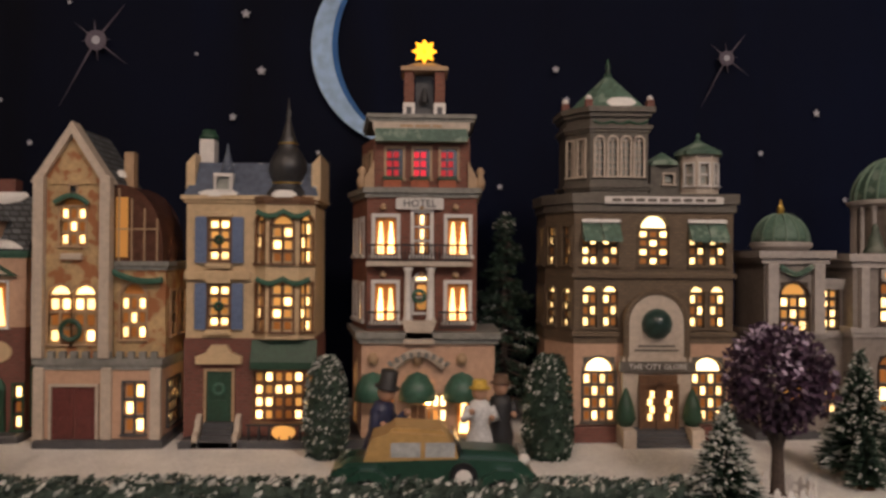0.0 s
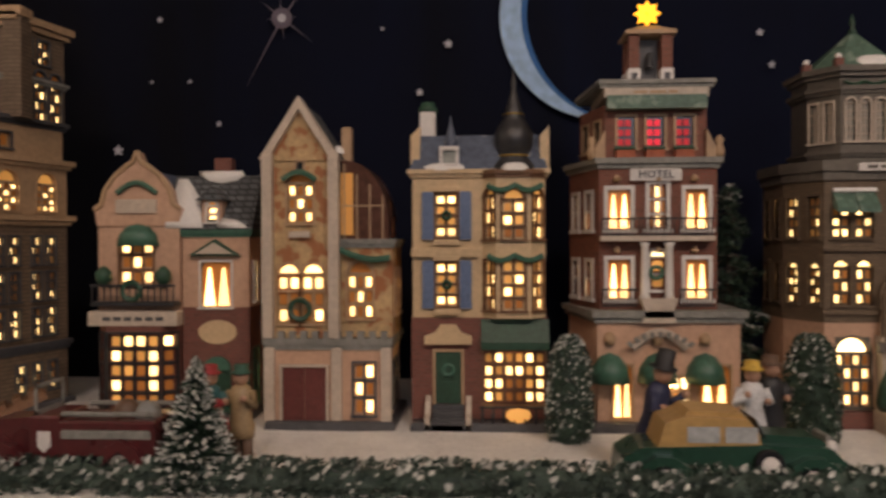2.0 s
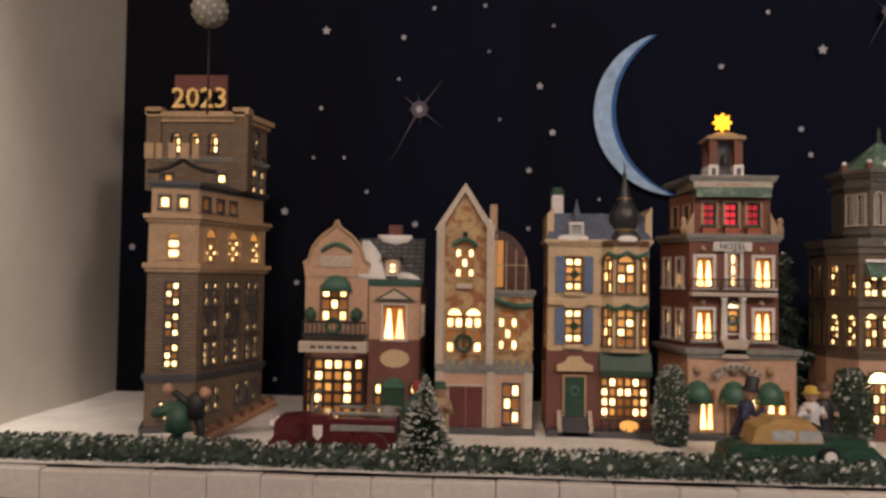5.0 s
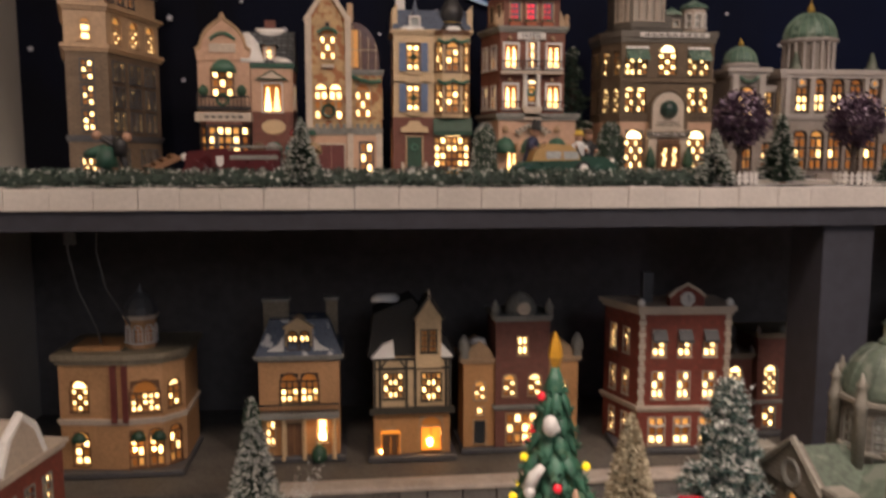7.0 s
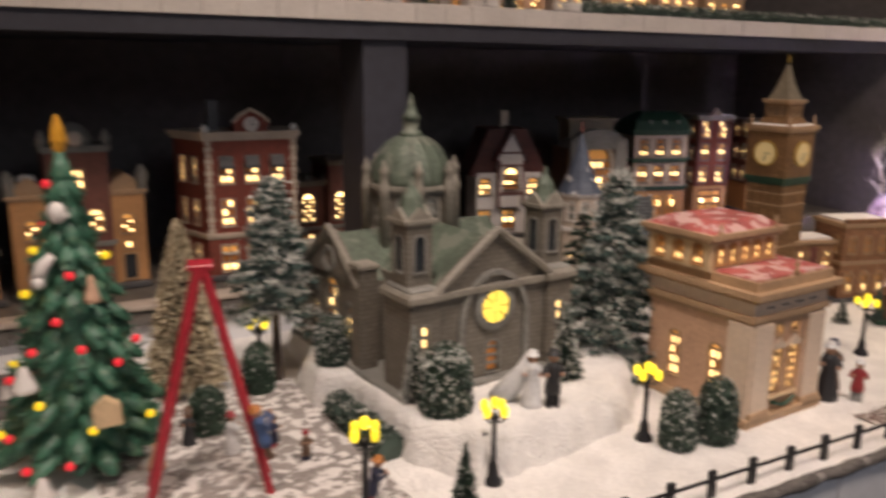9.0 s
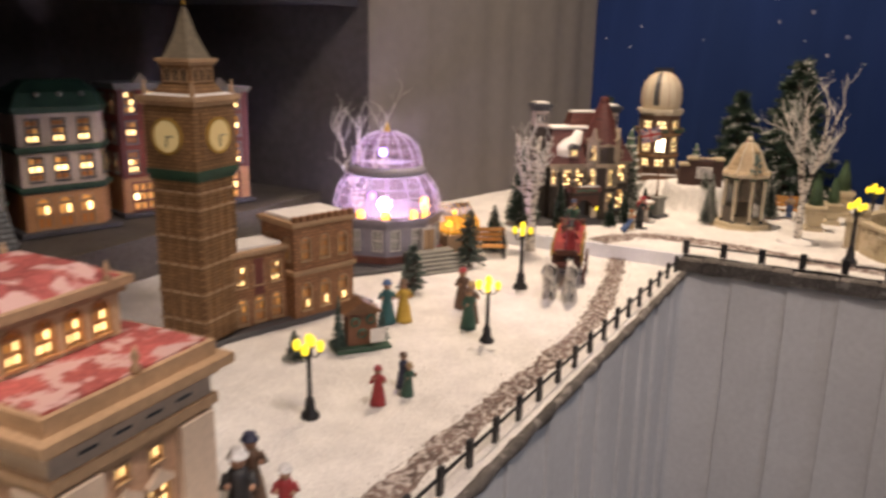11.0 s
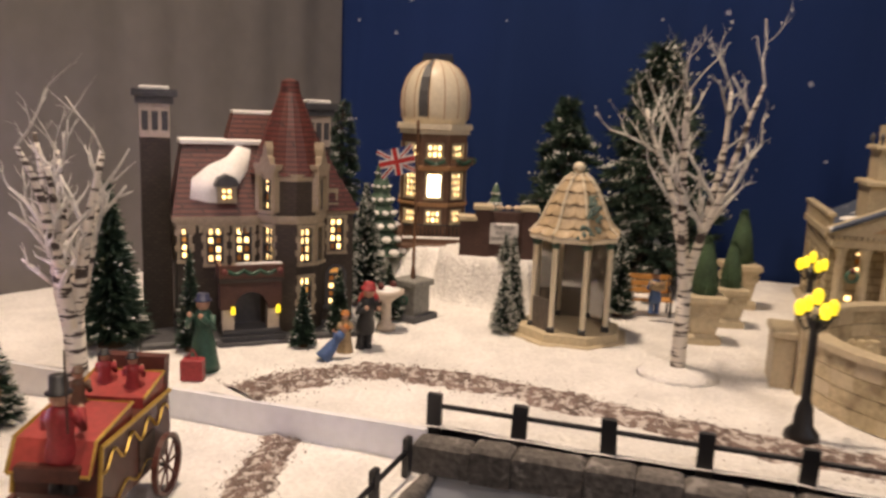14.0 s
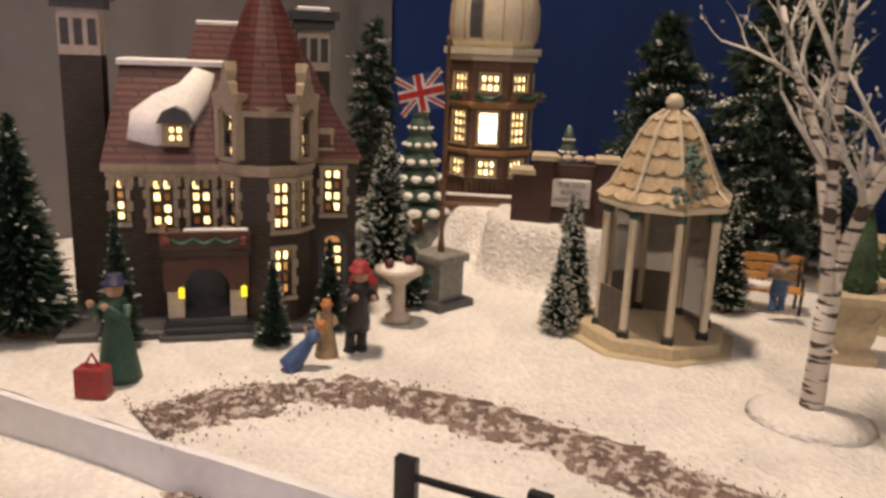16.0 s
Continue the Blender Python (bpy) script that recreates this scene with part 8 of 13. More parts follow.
def gatehouse():
    h = thing("gatehouse", 0.592, 0.06, TABLE, 2, "tan stone gatehouse with red dusted roof and tall lit windows", "model gatehouse", HOUSES)
    P = rect(0.115, 0.135, 0.0, -0.058)
    base_slab(h, -0.064, 0.064, -0.066, 0.084, 0.010, TAN)
    ops = row((-0.0135, 0.0135), 0.028, 0.0160, 0.050, pat="#.#/###/#.#/###/###/.#.") + row((-0.013, 0.013), 0.094, 0.009, 0.010, pat="##")
    ops += row((0.025, -0.03), 0.026, 0.014, 0.052, arch=True, side=3, pat="^o/##/#./##/##")
    GATESTONE = paint("rosy_tan_glaze", (0.52, 0.33, 0.215), 0.5, 0.18, 60, 0.3)
    shell(h, "wall", P, 0.004, 0.112, GATESTONE, ops, TAN)
    PILASTER = paint("pale_cream_glaze", (0.66, 0.53, 0.41), 0.45, 0.10, 50, 0.25)
    for x in (-0.044, 0.044):
        part("pilaster", Shape().slab(x - 0.0145, x + 0.0145, -0.064, -0.055, 0.008, 0.110), PILASTER, h)
        part("pilaster_base", Shape().slab(x - 0.016, x + 0.016, -0.066, -0.055, 0.004, 0.016), TAN, h)
    for x in (-0.036, -0.012, 0.012, 0.036):
        part("frieze_slot", Shape().box(x - 0.006, x + 0.006, -0.0618, -0.0609, 0.1258, 0.1276), DARKGREY, h)
    part("side_pilaster", Shape().slab(-0.0625, -0.056, -0.0615, -0.032, 0.008, 0.110), PILASTER, h)
    for x in (-0.013, 0.013):
        part("window_hood", Shape().prism([(x - 0.011, 0.079), (x + 0.011, 0.079), (x + 0.011, 0.082), (x + 0.006, 0.085), (x + 0.002, 0.088), (x, 0.091), (x - 0.002, 0.088), (x - 0.006, 0.085), (x - 0.011, 0.082)], -0.062, -0.057), PILASTER, h)
    part("garland", Shape().tube([(-0.018 + 0.036 * t, -0.0625, 0.020 - 0.006 * math.sin(math.pi * t)) for t in (k / 10 for k in range(11))], 0.0022, 6), DARKGREEN, h)
    part("window_sill", Shape().slab(-0.025, 0.025, -0.062, -0.057, 0.0235, 0.0265), CREAM, h)
    cornice(h, P, 0.108, 0.012, 0.006, TAN)
    part("frieze", Shape().column(offset(P, 0.003), 0.120, 0.134), PILASTER, h)
    cornice(h, P, 0.134, 0.012, 0.014, TAN)
    part("parapet", Shape().column(offset(P, 0.006), 0.146, 0.156), TAN, h)
    part("parapet_roof", Shape().column(offset(P, 0.002), 0.1555, 0.1575), REDSNOWROOF, h, "red roof dusted with snow")
    A = rect(0.110, 0.085, -0.014, -0.008)
    at = row((-0.040, -0.020, 0.0, 0.020, 0.040), 0.162, 0.011, 0.021, arch=True, pat="^./o#/##") + row((-0.026, 0.0, 0.026), 0.162, 0.011, 0.021, arch=True, side=3, pat="^./.o/##")
    shell(h, "attic", A, 0.156, 0.190, CREAM, at, AMBER)
    cornice(h, A, 0.186, 0.010, 0.007, TAN)
    part("roof", Shape().column(offset(A, 0.004), 0.195, 0.206, top=offset(A, -0.014)), REDSNOWROOF, h, "low red roof dusted with snow")
    for x in (-0.060, 0.030):
        for y in (-0.012, 0.080):
            finial(h, x, y, 0.194, 1.0, TAN)
    finial(h, 0.0, -0.062, 0.156, 1.2, TAN)


gatehouse()


def clock_tower():
    h = thing("clock_tower", 0.955, 0.30, TABLE, 4, "golden brown gothic clock tower with four clock faces", "model clock tower", HOUSES)
    w = 0.060
    P = rect(w, w, 0.0, -w / 2)
    base_slab(h, -0.038, 0.038, -0.038, 0.038)
    shell(h, "shaft", P, 0.0, 0.200, BENBRICK)
    s = Shape()
    for z in (0.03, 0.062, 0.094, 0.126, 0.158, 0.176):
        s.column(offset(P, 0.0015), z, z + 0.0025)
    part("string_course", s, TAN, h)
    s = Shape()
    for i in range(4):
        m, _ = side_of(P, i)
        for u in (-0.028, -0.014, 0.0, 0.014, 0.028):
            q = Shape().box(u - 0.0012, u + 0.0012, -0.0016, 0.001, 0.0, 0.200).moved(m)
            s.add(q.v, q.f)
    part("mullion", s, BENBRICK, h)
    cornice(h, P, 0.190, 0.012, 0.005, DARKGREEN)
    B = rect(0.068, 0.068, 0.0, -0.034)
    shell(h, "clock_stage", B, 0.202, 0.276, BENBRICK)
    FACE = glow("clock_glass", (0.85, 0.62, 0.28), 0.22)
    for i in range(4):
        m, _ = side_of(B, i)
        part("clock_surround", Shape().box(-0.025, 0.025, -0.002, 0.001, 0.213, 0.263).moved(m), BENBRICK, h)
        f = part("clock_face", Shape().lathe([(0.0165, -0.001), (0.018, 0.0), (0.0165, 0.0015)], 24).moved(m @ pose(0, -0.003, 0.238, 90)), FACE, h, "pale lit clock face")
        part("clock_ring", Shape().ring([(0.0170, -0.002), (0.0195, -0.002), (0.0195, 0.002), (0.0170, 0.002)], 24).moved(m @ pose(0, -0.003, 0.238, 90)), GOLD, f)
        s = Shape().box(-0.0008, 0.0008, -0.0052, -0.0044, 0.226, 0.238).box(0.0, 0.009, -0.0052, -0.0044, 0.2374, 0.2386)
        part("clock_hand", s.moved(m), DARKGREY, f)
    cornice(h, B, 0.270, 0.010, 0.005, TAN)
    part("ledge_snow", Shape().column(offset(B, 0.002), 0.2795, 0.282, top=offset(B, -0.004)), SNOW, h)
    C = rect(0.038, 0.038, 0.0, -0.019)
    part("roof_slope", Shape().column(offset(B, -0.006), 0.279, 0.291, top=offset(C, 0.001)), BENBRICK, h)
    arches = [W(u, 0.294, 0.006, 0.014, arch=True, kind="dark", side=k, trim=0.0008) for k in range(4) for u in (-0.011, 0.0, 0.011)]
    shell(h, "belfry", C, 0.290, 0.314, BENBRICK, arches, TAN)
    cornice(h, C, 0.311, 0.007, 0.004, TAN)
    rings = [(0.036, 0.318), (0.027, 0.328), (0.017, 0.342), (0.009, 0.358), (0.003, 0.370)]
    s = Shape()
    for (a, z0), (b, z1) in zip(rings, rings[1:]):
        s.column(rect(a, a, 0, -a / 2), z0, z1, top=rect(b, b, 0, -b / 2))
    part("spire", s, OLIVESTONE, h, "slim brown stepped spire")
    for x in (-0.032, 0.032):
        for y in (-0.032, 0.032):
            lathe_part(h, "pinnacle", [(0.003, 0.279), (0.0022, 0.286), (0.0005, 0.296)], TAN, 8, x, y)
    finial(h, 0, 0, 0.372, 0.8, GOLD)


clock_tower()


def parliament_wing():
    h = thing("parliament_wing", 1.012, 0.262, TABLE, -18, "long orange stone gothic hall beside the clock tower", "model hall", HOUSES)
    base_slab(h, -0.07, 0.16, -0.02, 0.06)
    A = rect(0.10, 0.05, -0.012, 0.0)
    shell(h, "low_hall", A, 0.0, 0.095, WESTBRICK, row((-0.036, -0.012, 0.012, 0.036), 0.056, 0.012, 0.024, pat=".#/o./##") + row((-0.036, -0.012, 0.012, 0.036), 0.010, 0.012, 0.030, arch=True, pat="^o/.o/.."), TAN)
    cornice(h, A, 0.092, 0.007, 0.004, TAN)
    part("banner", Shape().box(-0.006, 0.006, -0.0015, 0.0, 0.044, 0.088), REDDOOR, h, "dark red banner")
    B = rect(0.09, 0.07, 0.085, -0.016)
    shell(h, "tall_block", B, 0.0, 0.125, WESTBRICK, row((-0.028, 0.0, 0.028), 0.078, 0.011, 0.028, arch=True, pat="^./../o.") + row((-0.028, 0.0, 0.028), 0.015, 0.012, 0.034, arch=True, pat="^./o./.#") + row((-0.02, 0.02), 0.078, 0.011, 0.028, arch=True, side=3, pat="^./../o."), TAN)
    cornice(h, B, 0.060, 0.006, 0.003, TAN)
    cornice(h, B, 0.120, 0.007, 0.004, TAN)
    for k in range(9):
        part("merlon", Shape().slab(0.040 + k * 0.0105, 0.046 + k * 0.0105, -0.020, -0.012, 0.127, 0.134), WESTBRICK, h)
    part("roof_snow", Shape().slab(0.044, 0.126, -0.010, 0.05, 0.1265, 0.131), SNOW, h)
    part("low_roof_snow", Shape().slab(-0.058, 0.034, 0.004, 0.046, 0.099, 0.103), SNOW, h)


parliament_wing()


def palm_house():
    h = thing("glass_palm_house", 1.384, 0.308, TABLE, -35, "purple-lit glass dome conservatory on a lilac stone base", "model conservatory", HOUSES)
    LILAC = paint("lilac_stone", (0.27, 0.255, 0.31), 0.5, 0.2, 60, 0.3)
    base_slab(h, -0.13, 0.13, -0.10, 0.10)
    O = [(0.088 * math.cos(a), 0.078 * math.sin(a)) for a in (2 * math.pi * (k + 0.5) / 8 for k in range(8))]
    ops = []
    for k in range(8):
        ops += [W(q, 0.026, 0.013, 0.030, 2, 2, False, -1, side=k) for q in (-0.018, 0.018)]
    part("plinth", Shape().column(offset(O, 0.004), 0.0, 0.016), SHOPBRICK, h)
    shell(h, "base_wall", O, 0.014, 0.068, LILAC, ops, WHITE)
    cornice(h, O, 0.064, 0.010, 0.006, LILAC)
    GLASS, nt, b = nodes_of("clear_dome_glass")
    b.inputs["Base Color"].default_value = (0.95, 0.86, 0.95, 1)
    b.inputs["Roughness"].default_value, b.inputs["IOR"].default_value = 0.05, 1.15
    b.inputs["Transmission Weight"].default_value = 1.0
    haze, mixs = nt.nodes.new("ShaderNodeBsdfTranslucent"), nt.nodes.new("ShaderNodeMixShader")
    haze.inputs["Color"].default_value = (0.76, 0.55, 0.68, 1)
    mixs.inputs[0].default_value = 0.022
    nt.links.new(b.outputs[0], mixs.inputs[1])
    nt.links.new(haze.outputs[0], mixs.inputs[2])
    nt.links.new(mixs.outputs[0], nt.nodes["Material Output"].inputs["Surface"])
    prof = [(0.082, 0.074), (0.084, 0.090), (0.078, 0.112), (0.066, 0.130), (0.058, 0.138)]
    g = part("lower_glass", Shape().ring(prof + [(r * 0.985, z) for r, z in prof[::-1]], 24), GLASS, h, "clear moulded lower dome", True)
    g.visible_shadow = False
    part("collar", Shape().ring([(0.060, 0.134), (0.064, 0.138), (0.058, 0.150), (0.055, 0.150), (0.055, 0.136)], 24), LILAC, h, smooth=True)
    prof = [(0.055, 0.150), (0.055, 0.160), (0.048, 0.178), (0.034, 0.192), (0.016, 0.200), (0.004, 0.202)]
    g = part("upper_glass", Shape().ring(prof + [(r * 0.98, z - 0.0008) for r, z in prof[::-1]], 24), GLASS, h, "clear moulded upper dome", True)
    g.visible_shadow = False
    s = Shape()
    for k in range(16):
        a = 2 * math.pi * k / 16
        s.tube([(1.01 * r * math.cos(a), 1.01 * r * math.sin(a), z) for r, z in ((0.083, 0.074), (0.085, 0.090), (0.079, 0.112), (0.067, 0.130), (0.059, 0.138))], 0.0008, 4)
        s.tube([(1.01 * r * math.cos(a), 1.01 * r * math.sin(a), z) for r, z in ((0.056, 0.152), (0.055, 0.162), (0.049, 0.178), (0.034, 0.193), (0.016, 0.201))], 0.0007, 4)
    for r, z in ((0.0848, 0.090), (0.0800, 0.1065), (0.0735, 0.119), (0.0555, 0.160), (0.0490, 0.177), (0.035, 0.192)):
        s.tube([(1.006 * r * math.cos(2 * math.pi * k / 24), 1.006 * r * math.sin(2 * math.pi * k / 24), z) for k in range(25)], 0.0005, 4)
    part("dome_rib", s, paint("pale_lilac_rib", (0.5, 0.45, 0.55), 0.4), h)
    lathe_part(h, "finial", [(0.006, 0.200), (0.004, 0.206), (0.001, 0.214)], GOLD, 8)
    WHITEBULB, PINK, AMBERB, BLUEB = glow("white_bulb", (0.86, 0.70, 1.0), 360), glow("pink_bulb", (0.62, 0.25, 0.95), 3), glow("amber_bulb", (1.0, 0.50, 0.04), 3.2), glow("blue_bulb", (0.25, 0.2, 1.0), 14)
    part("bulb", Shape().ball(-0.02, -0.035, 0.092, 0.011, 10), WHITEBULB, h, "bright white bulb inside the dome", True)
    for k, (x, y, z, m) in enumerate(((-0.045, -0.045, 0.108, PINK), (-0.012, -0.012, 0.170, BLUEB), (0.045, -0.045, 0.086, AMBERB), (-0.062, -0.040, 0.082, AMBERB), (0.06, -0.015, 0.088, AMBERB), (-0.03, -0.062, 0.080, AMBERB), (0.015, -0.066, 0.080, AMBERB))):
        part("bulb", Shape().ball(x, y, z, 0.0072 if m is AMBERB else 0.0065, 8), m, h)
    part("inner_floor", Shape().lathe([(0.078, 0.0745), (0.078, 0.076)], 20), LILAC, h)
    for i in range(6):
        part("step", Shape().slab(-0.006, 0.074, -0.140 + 0.0085 * i, -0.075, 0.0, 0.0040 * (i + 1), 0.0006), GREYSTONE, h)
    door(h, 0.036, 0.022, 0.020, 0.034, TAN, -0.079, WHITE)
    # low glazed wing, lit amber by bulbs and an added glowing slab
    AMBERGLOW = glow("amber_glow", (1.0, 0.48, 0.05), 0.40, 0.5)
    part("wing_wall", Shape().slab(0.085, 0.145, -0.05, 0.03, 0.0, 0.034), TAN, h)
    part("wing_glass", Shape().prism([(-0.04, 0.034), (0.04, 0.034), (0.04, 0.052), (0.0, 0.078), (-0.04, 0.052)], 0.0, 0.058).moved(pose(0.144, -0.010, 0, 0, 0, 90)), GLASS, h, "clear glazed wing lit amber from inside").visible_shadow = False
    part("wing_floor", Shape().slab(0.090, 0.140, -0.044, 0.024, 0.0345, 0.040), AMBERGLOW, h)
    for x, y, z in ((0.095, -0.036, 0.050), (0.118, -0.010, 0.060), (0.134, -0.040, 0.046), (0.136, -0.030, 0.056), (0.100, 0.010, 0.054)):
        part("bulb", Shape().ball(x, y, z, 0.0042, 8), AMBERB, h)
    s = Shape()
    for k in range(6):
        x = 0.087 + k * 0.0114
        s.tube([(x, -0.051, 0.034), (x, -0.051, 0.052), (x, -0.010, 0.0795), (x, 0.031, 0.052)], 0.001, 4)
    part("wing_rib", s, GOLD, h)


palm_house()


# ---------------------------------------------------------------- the corner park
def quoins(parent, plan, ops, material):
    """Toothed pale stone blocks round windows."""
    for o in ops:
        m, _ = side_of(plan, o["side"])
        n = max(3, round(o["h"] / 0.0062))
        for q in (-1, 1):
            for k in range(n):
                w = 0.0042 if k % 2 else 0.0026
                x = o["u"] + q * (o["w"] / 2 + 0.0008 + w / 2)
                z = o["z"] + o["h"] * k / n
                part("quoin", Shape().slab(x - w / 2, x + w / 2, -0.0018, 0.0004, z + 0.0002, z + o["h"] / n - 0.0002, 0.0004).moved(m), material, parent)
        part("lintel", Shape().slab(o["u"] - o["w"] / 2 - 0.004, o["u"] + o["w"] / 2 + 0.004, -0.0024, 0.0004, o["z"] + o["h"], o["z"] + o["h"] + 0.0034, 0.001).moved(m), material, parent)
        part("sill", Shape().slab(o["u"] - o["w"] / 2 - 0.004, o["u"] + o["w"] / 2 + 0.004, -0.0034, 0.0004, o["z"] - 0.003, o["z"], 0.0008).moved(m), material, parent)


def manor():
    h = thing("manor_house", 1.697, 0.078, PARK, -51, "grey brown brick manor with maroon tiled roofs and round tower", "model manor", HOUSES)
    SAND = paint("sandstone_trim", (0.35, 0.285, 0.20), 0.55, 0.18, 80, 0.3)
    base_slab(h, -0.096, 0.094, -0.030, 0.09)
    # left wing under a mansard of tiles
    L = rect(0.078, 0.075, -0.026, 0.0)
    ops = [W(-0.033, 0.070, 0.0055, 0.027, pat="#/o/#/#"), W(-0.008, 0.066, 0.0125, 0.031, pat="##/#./.#/##"), W(0.016, 0.066, 0.0125, 0.031, pat="#./##/#./.#")] + row((0.0,), 0.068, 0.010, 0.028, cols=2, rows=4, lit=0.5, side=3)
    shell(h, "wing_wall", L, 0.0, 0.104, MANORBRICK, ops, DARKGREY)
    quoins(h, L, ops, SAND)
    cornice(h, L, 0.099, 0.008, 0.004, SAND)
    for k in range(14):
        part("dentil", Shape().slab(-0.064 + k * 0.0056, -0.0612 + k * 0.0056, -0.0035, 0.001, 0.093, 0.099, 0.0006), SAND, h)
    part("wing_roof", Shape().column(offset(L, 0.004), 0.106, 0.168, top=[(-0.058, 0.026), (0.012, 0.026), (0.012, 0.06), (-0.058, 0.06)]), REDTILE, h, "maroon tiled mansard with snow patch")
    part("ridge_snow", Shape().slab(-0.060, 0.014, 0.022, 0.064, 0.167, 0.171), SNOW, h)
    # lying snow round the dormer, on the slope of the roof
    drift(h, [(-0.046, 0.0), (-0.030, -0.004), (-0.012, -0.004), (-0.006, 0.010), (0.004, 0.026), (0.008, 0.046), (-0.004, 0.050), (-0.014, 0.038), (-0.030, 0.030), (-0.044, 0.018)], pose(-0.008, 0.0045, 0.121, -25))
    shell(h, "dormer", rect(0.016, 0.022, -0.024, -0.004), 0.118, 0.134, SAND, row((0.0,), 0.121, 0.009, 0.010, cols=2, rows=2, lit=0.9), SAND)
    part("dormer_roof", Shape().prism([(-0.035, 0.133), (-0.013, 0.133), (-0.017, 0.140), (-0.024, 0.143), (-0.031, 0.140)], -0.007, 0.022), DARKGREY, h)
    # rear block, taller
    B = rect(0.10, 0.055, 0.022, 0.030)
    shell(h, "rear_wall", B, 0.0, 0.12, MANORBRICK)
    part("rear_roof", Shape().column(offset(B, 0.003), 0.12, 0.194, top=[(-0.012, 0.050), (0.052, 0.050), (0.052, 0.07), (-0.012, 0.07)]), REDTILE, h)
    part("rear_ridge_snow", Shape().slab(-0.012, 0.045, 0.050, 0.070, 0.1935, 0.197), SNOW, h)
    # round tower with cone
    O = [(0.032 + 0.029 * math.cos(a), 0.006 + 0.029 * math.sin(a)) for a in (2 * math.pi * (k + 0.5) / 10 for k in range(10))]
    tw = []
    for k in (5, 6, 7, 8):
        tw += [W(0, 0.113, 0.0098, 0.030, side=k, pat="##/#./.#/##")] if k in (5, 8) else []
        tw += [W(0, 0.068, 0.0098, 0.030, side=k, pat="##/##/.#/##")] if k in (5, 7, 8) else []
        tw += [W(0, 0.024, 0.0098, 0.030, side=k, pat="##/#o/../oo")] if k in (7,) else []
    shell(h, "tower", O, 0.0, 0.142, MANORBRICK, tw, DARKGREY)
    quoins(h, O, tw, SAND)
    cornice(h, O, 0.102, 0.007, 0.003, SAND)
    cornice(h, O, 0.139, 0.006, 0.002, SAND)
    for k in (5, 8):
        m, _ = side_of(O, k)
        part("window_gable", Shape().prism([(-0.0115, 0.112), (-0.007, 0.112), (-0.007, 0.1425), (0.007, 0.1425), (0.007, 0.112), (0.0115, 0.112), (0.0115, 0.147), (0.0135, 0.149), (0.0135, 0.153), (0.007, 0.153), (0.005, 0.159), (0.003, 0.160), (0.0022, 0.166), (0.0, 0.172), (-0.0022, 0.166), (-0.003, 0.160), (-0.005, 0.159), (-0.007, 0.153), (-0.0135, 0.153), (-0.0135, 0.149), (-0.0115, 0.147)], -0.0042, 0.005).moved(m), SAND, h)
    lathe_part(h, "cone_roof", [(0.0345, 0.143), (0.030, 0.156), (0.021, 0.184), (0.009, 0.214), (0.0075, 0.224), (0.001, 0.226)], REDTILE, 20, 0.032, 0.010, "maroon tiled cone roof", False)
    # right gabled bay
    R = rect(0.036, 0.06, 0.074, 0.012)
    bw = row((0.002,), 0.072, 0.0115, 0.030, pat="##/#./##/.#")
    shell(h, "bay_wall", R, 0.0, 0.110, MANORBRICK, bw + row((0.002,), 0.020, 0.014, 0.036, cols=2, rows=4, arch=True, lit=0.6, trim=0.003), DARKGREY)
    quoins(h, R, bw, SAND)
    cornice(h, R, 0.106, 0.006, 0.003, SAND)
    part("bay_roof", Shape().column([(0.020, 0.006), (0.096, 0.006), (0.096, 0.076), (0.020, 0.076)], 0.110, 0.140, top=[(0.022, 0.012), (0.078, 0.012), (0.078, 0.066), (0.022, 0.066)]).column([(0.022, 0.012), (0.078, 0.012), (0.078, 0.066), (0.022, 0.066)], 0.140, 0.205, top=[(0.030, 0.022), (0.044, 0.022), (0.044, 0.040), (0.030, 0.040)]), REDTILE, h)
    shell(h, "bay_dormer", rect(0.013, 0.014, 0.070, 0.009), 0.114, 0.130, SAND, row((0.0,), 0.117, 0.008, 0.009, cols=2, rows=2, lit=0.9), SAND)
    snow_cap(h, 0.078, 0.014, 0.113, 0.012, 0.006, 0.008, 7)
    # porch with arches and balcony
    for k, (x0, x1, y0) in enumerate(((-0.036, 0.024, -0.036), (-0.033, 0.021, -0.031), (-0.031, 0.018, -0.026))):
        part("porch_step", Shape().slab(x0, x1, y0, 0.002, 0.004 * k, 0.004 * k + 0.004, 0.0005), DARKGREY, h)
    for x in (-0.026, 0.012):
        part("porch_pier", Shape().slab(x - 0.005, x + 0.005, -0.024, -0.014, 0.006, 0.044), PALE, h)
        part("porch_lantern", Shape().slab(x + 0.002, x + 0.0055, -0.0275, -0.0245, 0.026, 0.033), YELLOWLAMP, h, "small glowing porch lantern")
    arch = [(0.013 * math.cos(a), 0.030 + 0.015 * math.sin(a)) for a in (math.pi * k / 10 for k in range(11))]
    part("porch_arch", Shape().prism([(0.019, 0.030)] + [(0.019, 0.056), (-0.033, 0.056), (-0.033, 0.030)] + [(x * 1.1 - 0.007, z) for x, z in reversed(arch)], -0.026, -0.012), paint("red_brown_stone", (0.085, 0.036, 0.026), 0.6), h)
    # dark sheet standing in for the shade within the porch opening
    part("porch_shade", Shape().box(-0.026, 0.010, -0.0015, 0.0, 0.010, 0.050), DARKGREY, h)
    part("balcony_slab", Shape().slab(-0.034, 0.020, -0.030, 0.0, 0.054, 0.058), MANORBRICK, h)
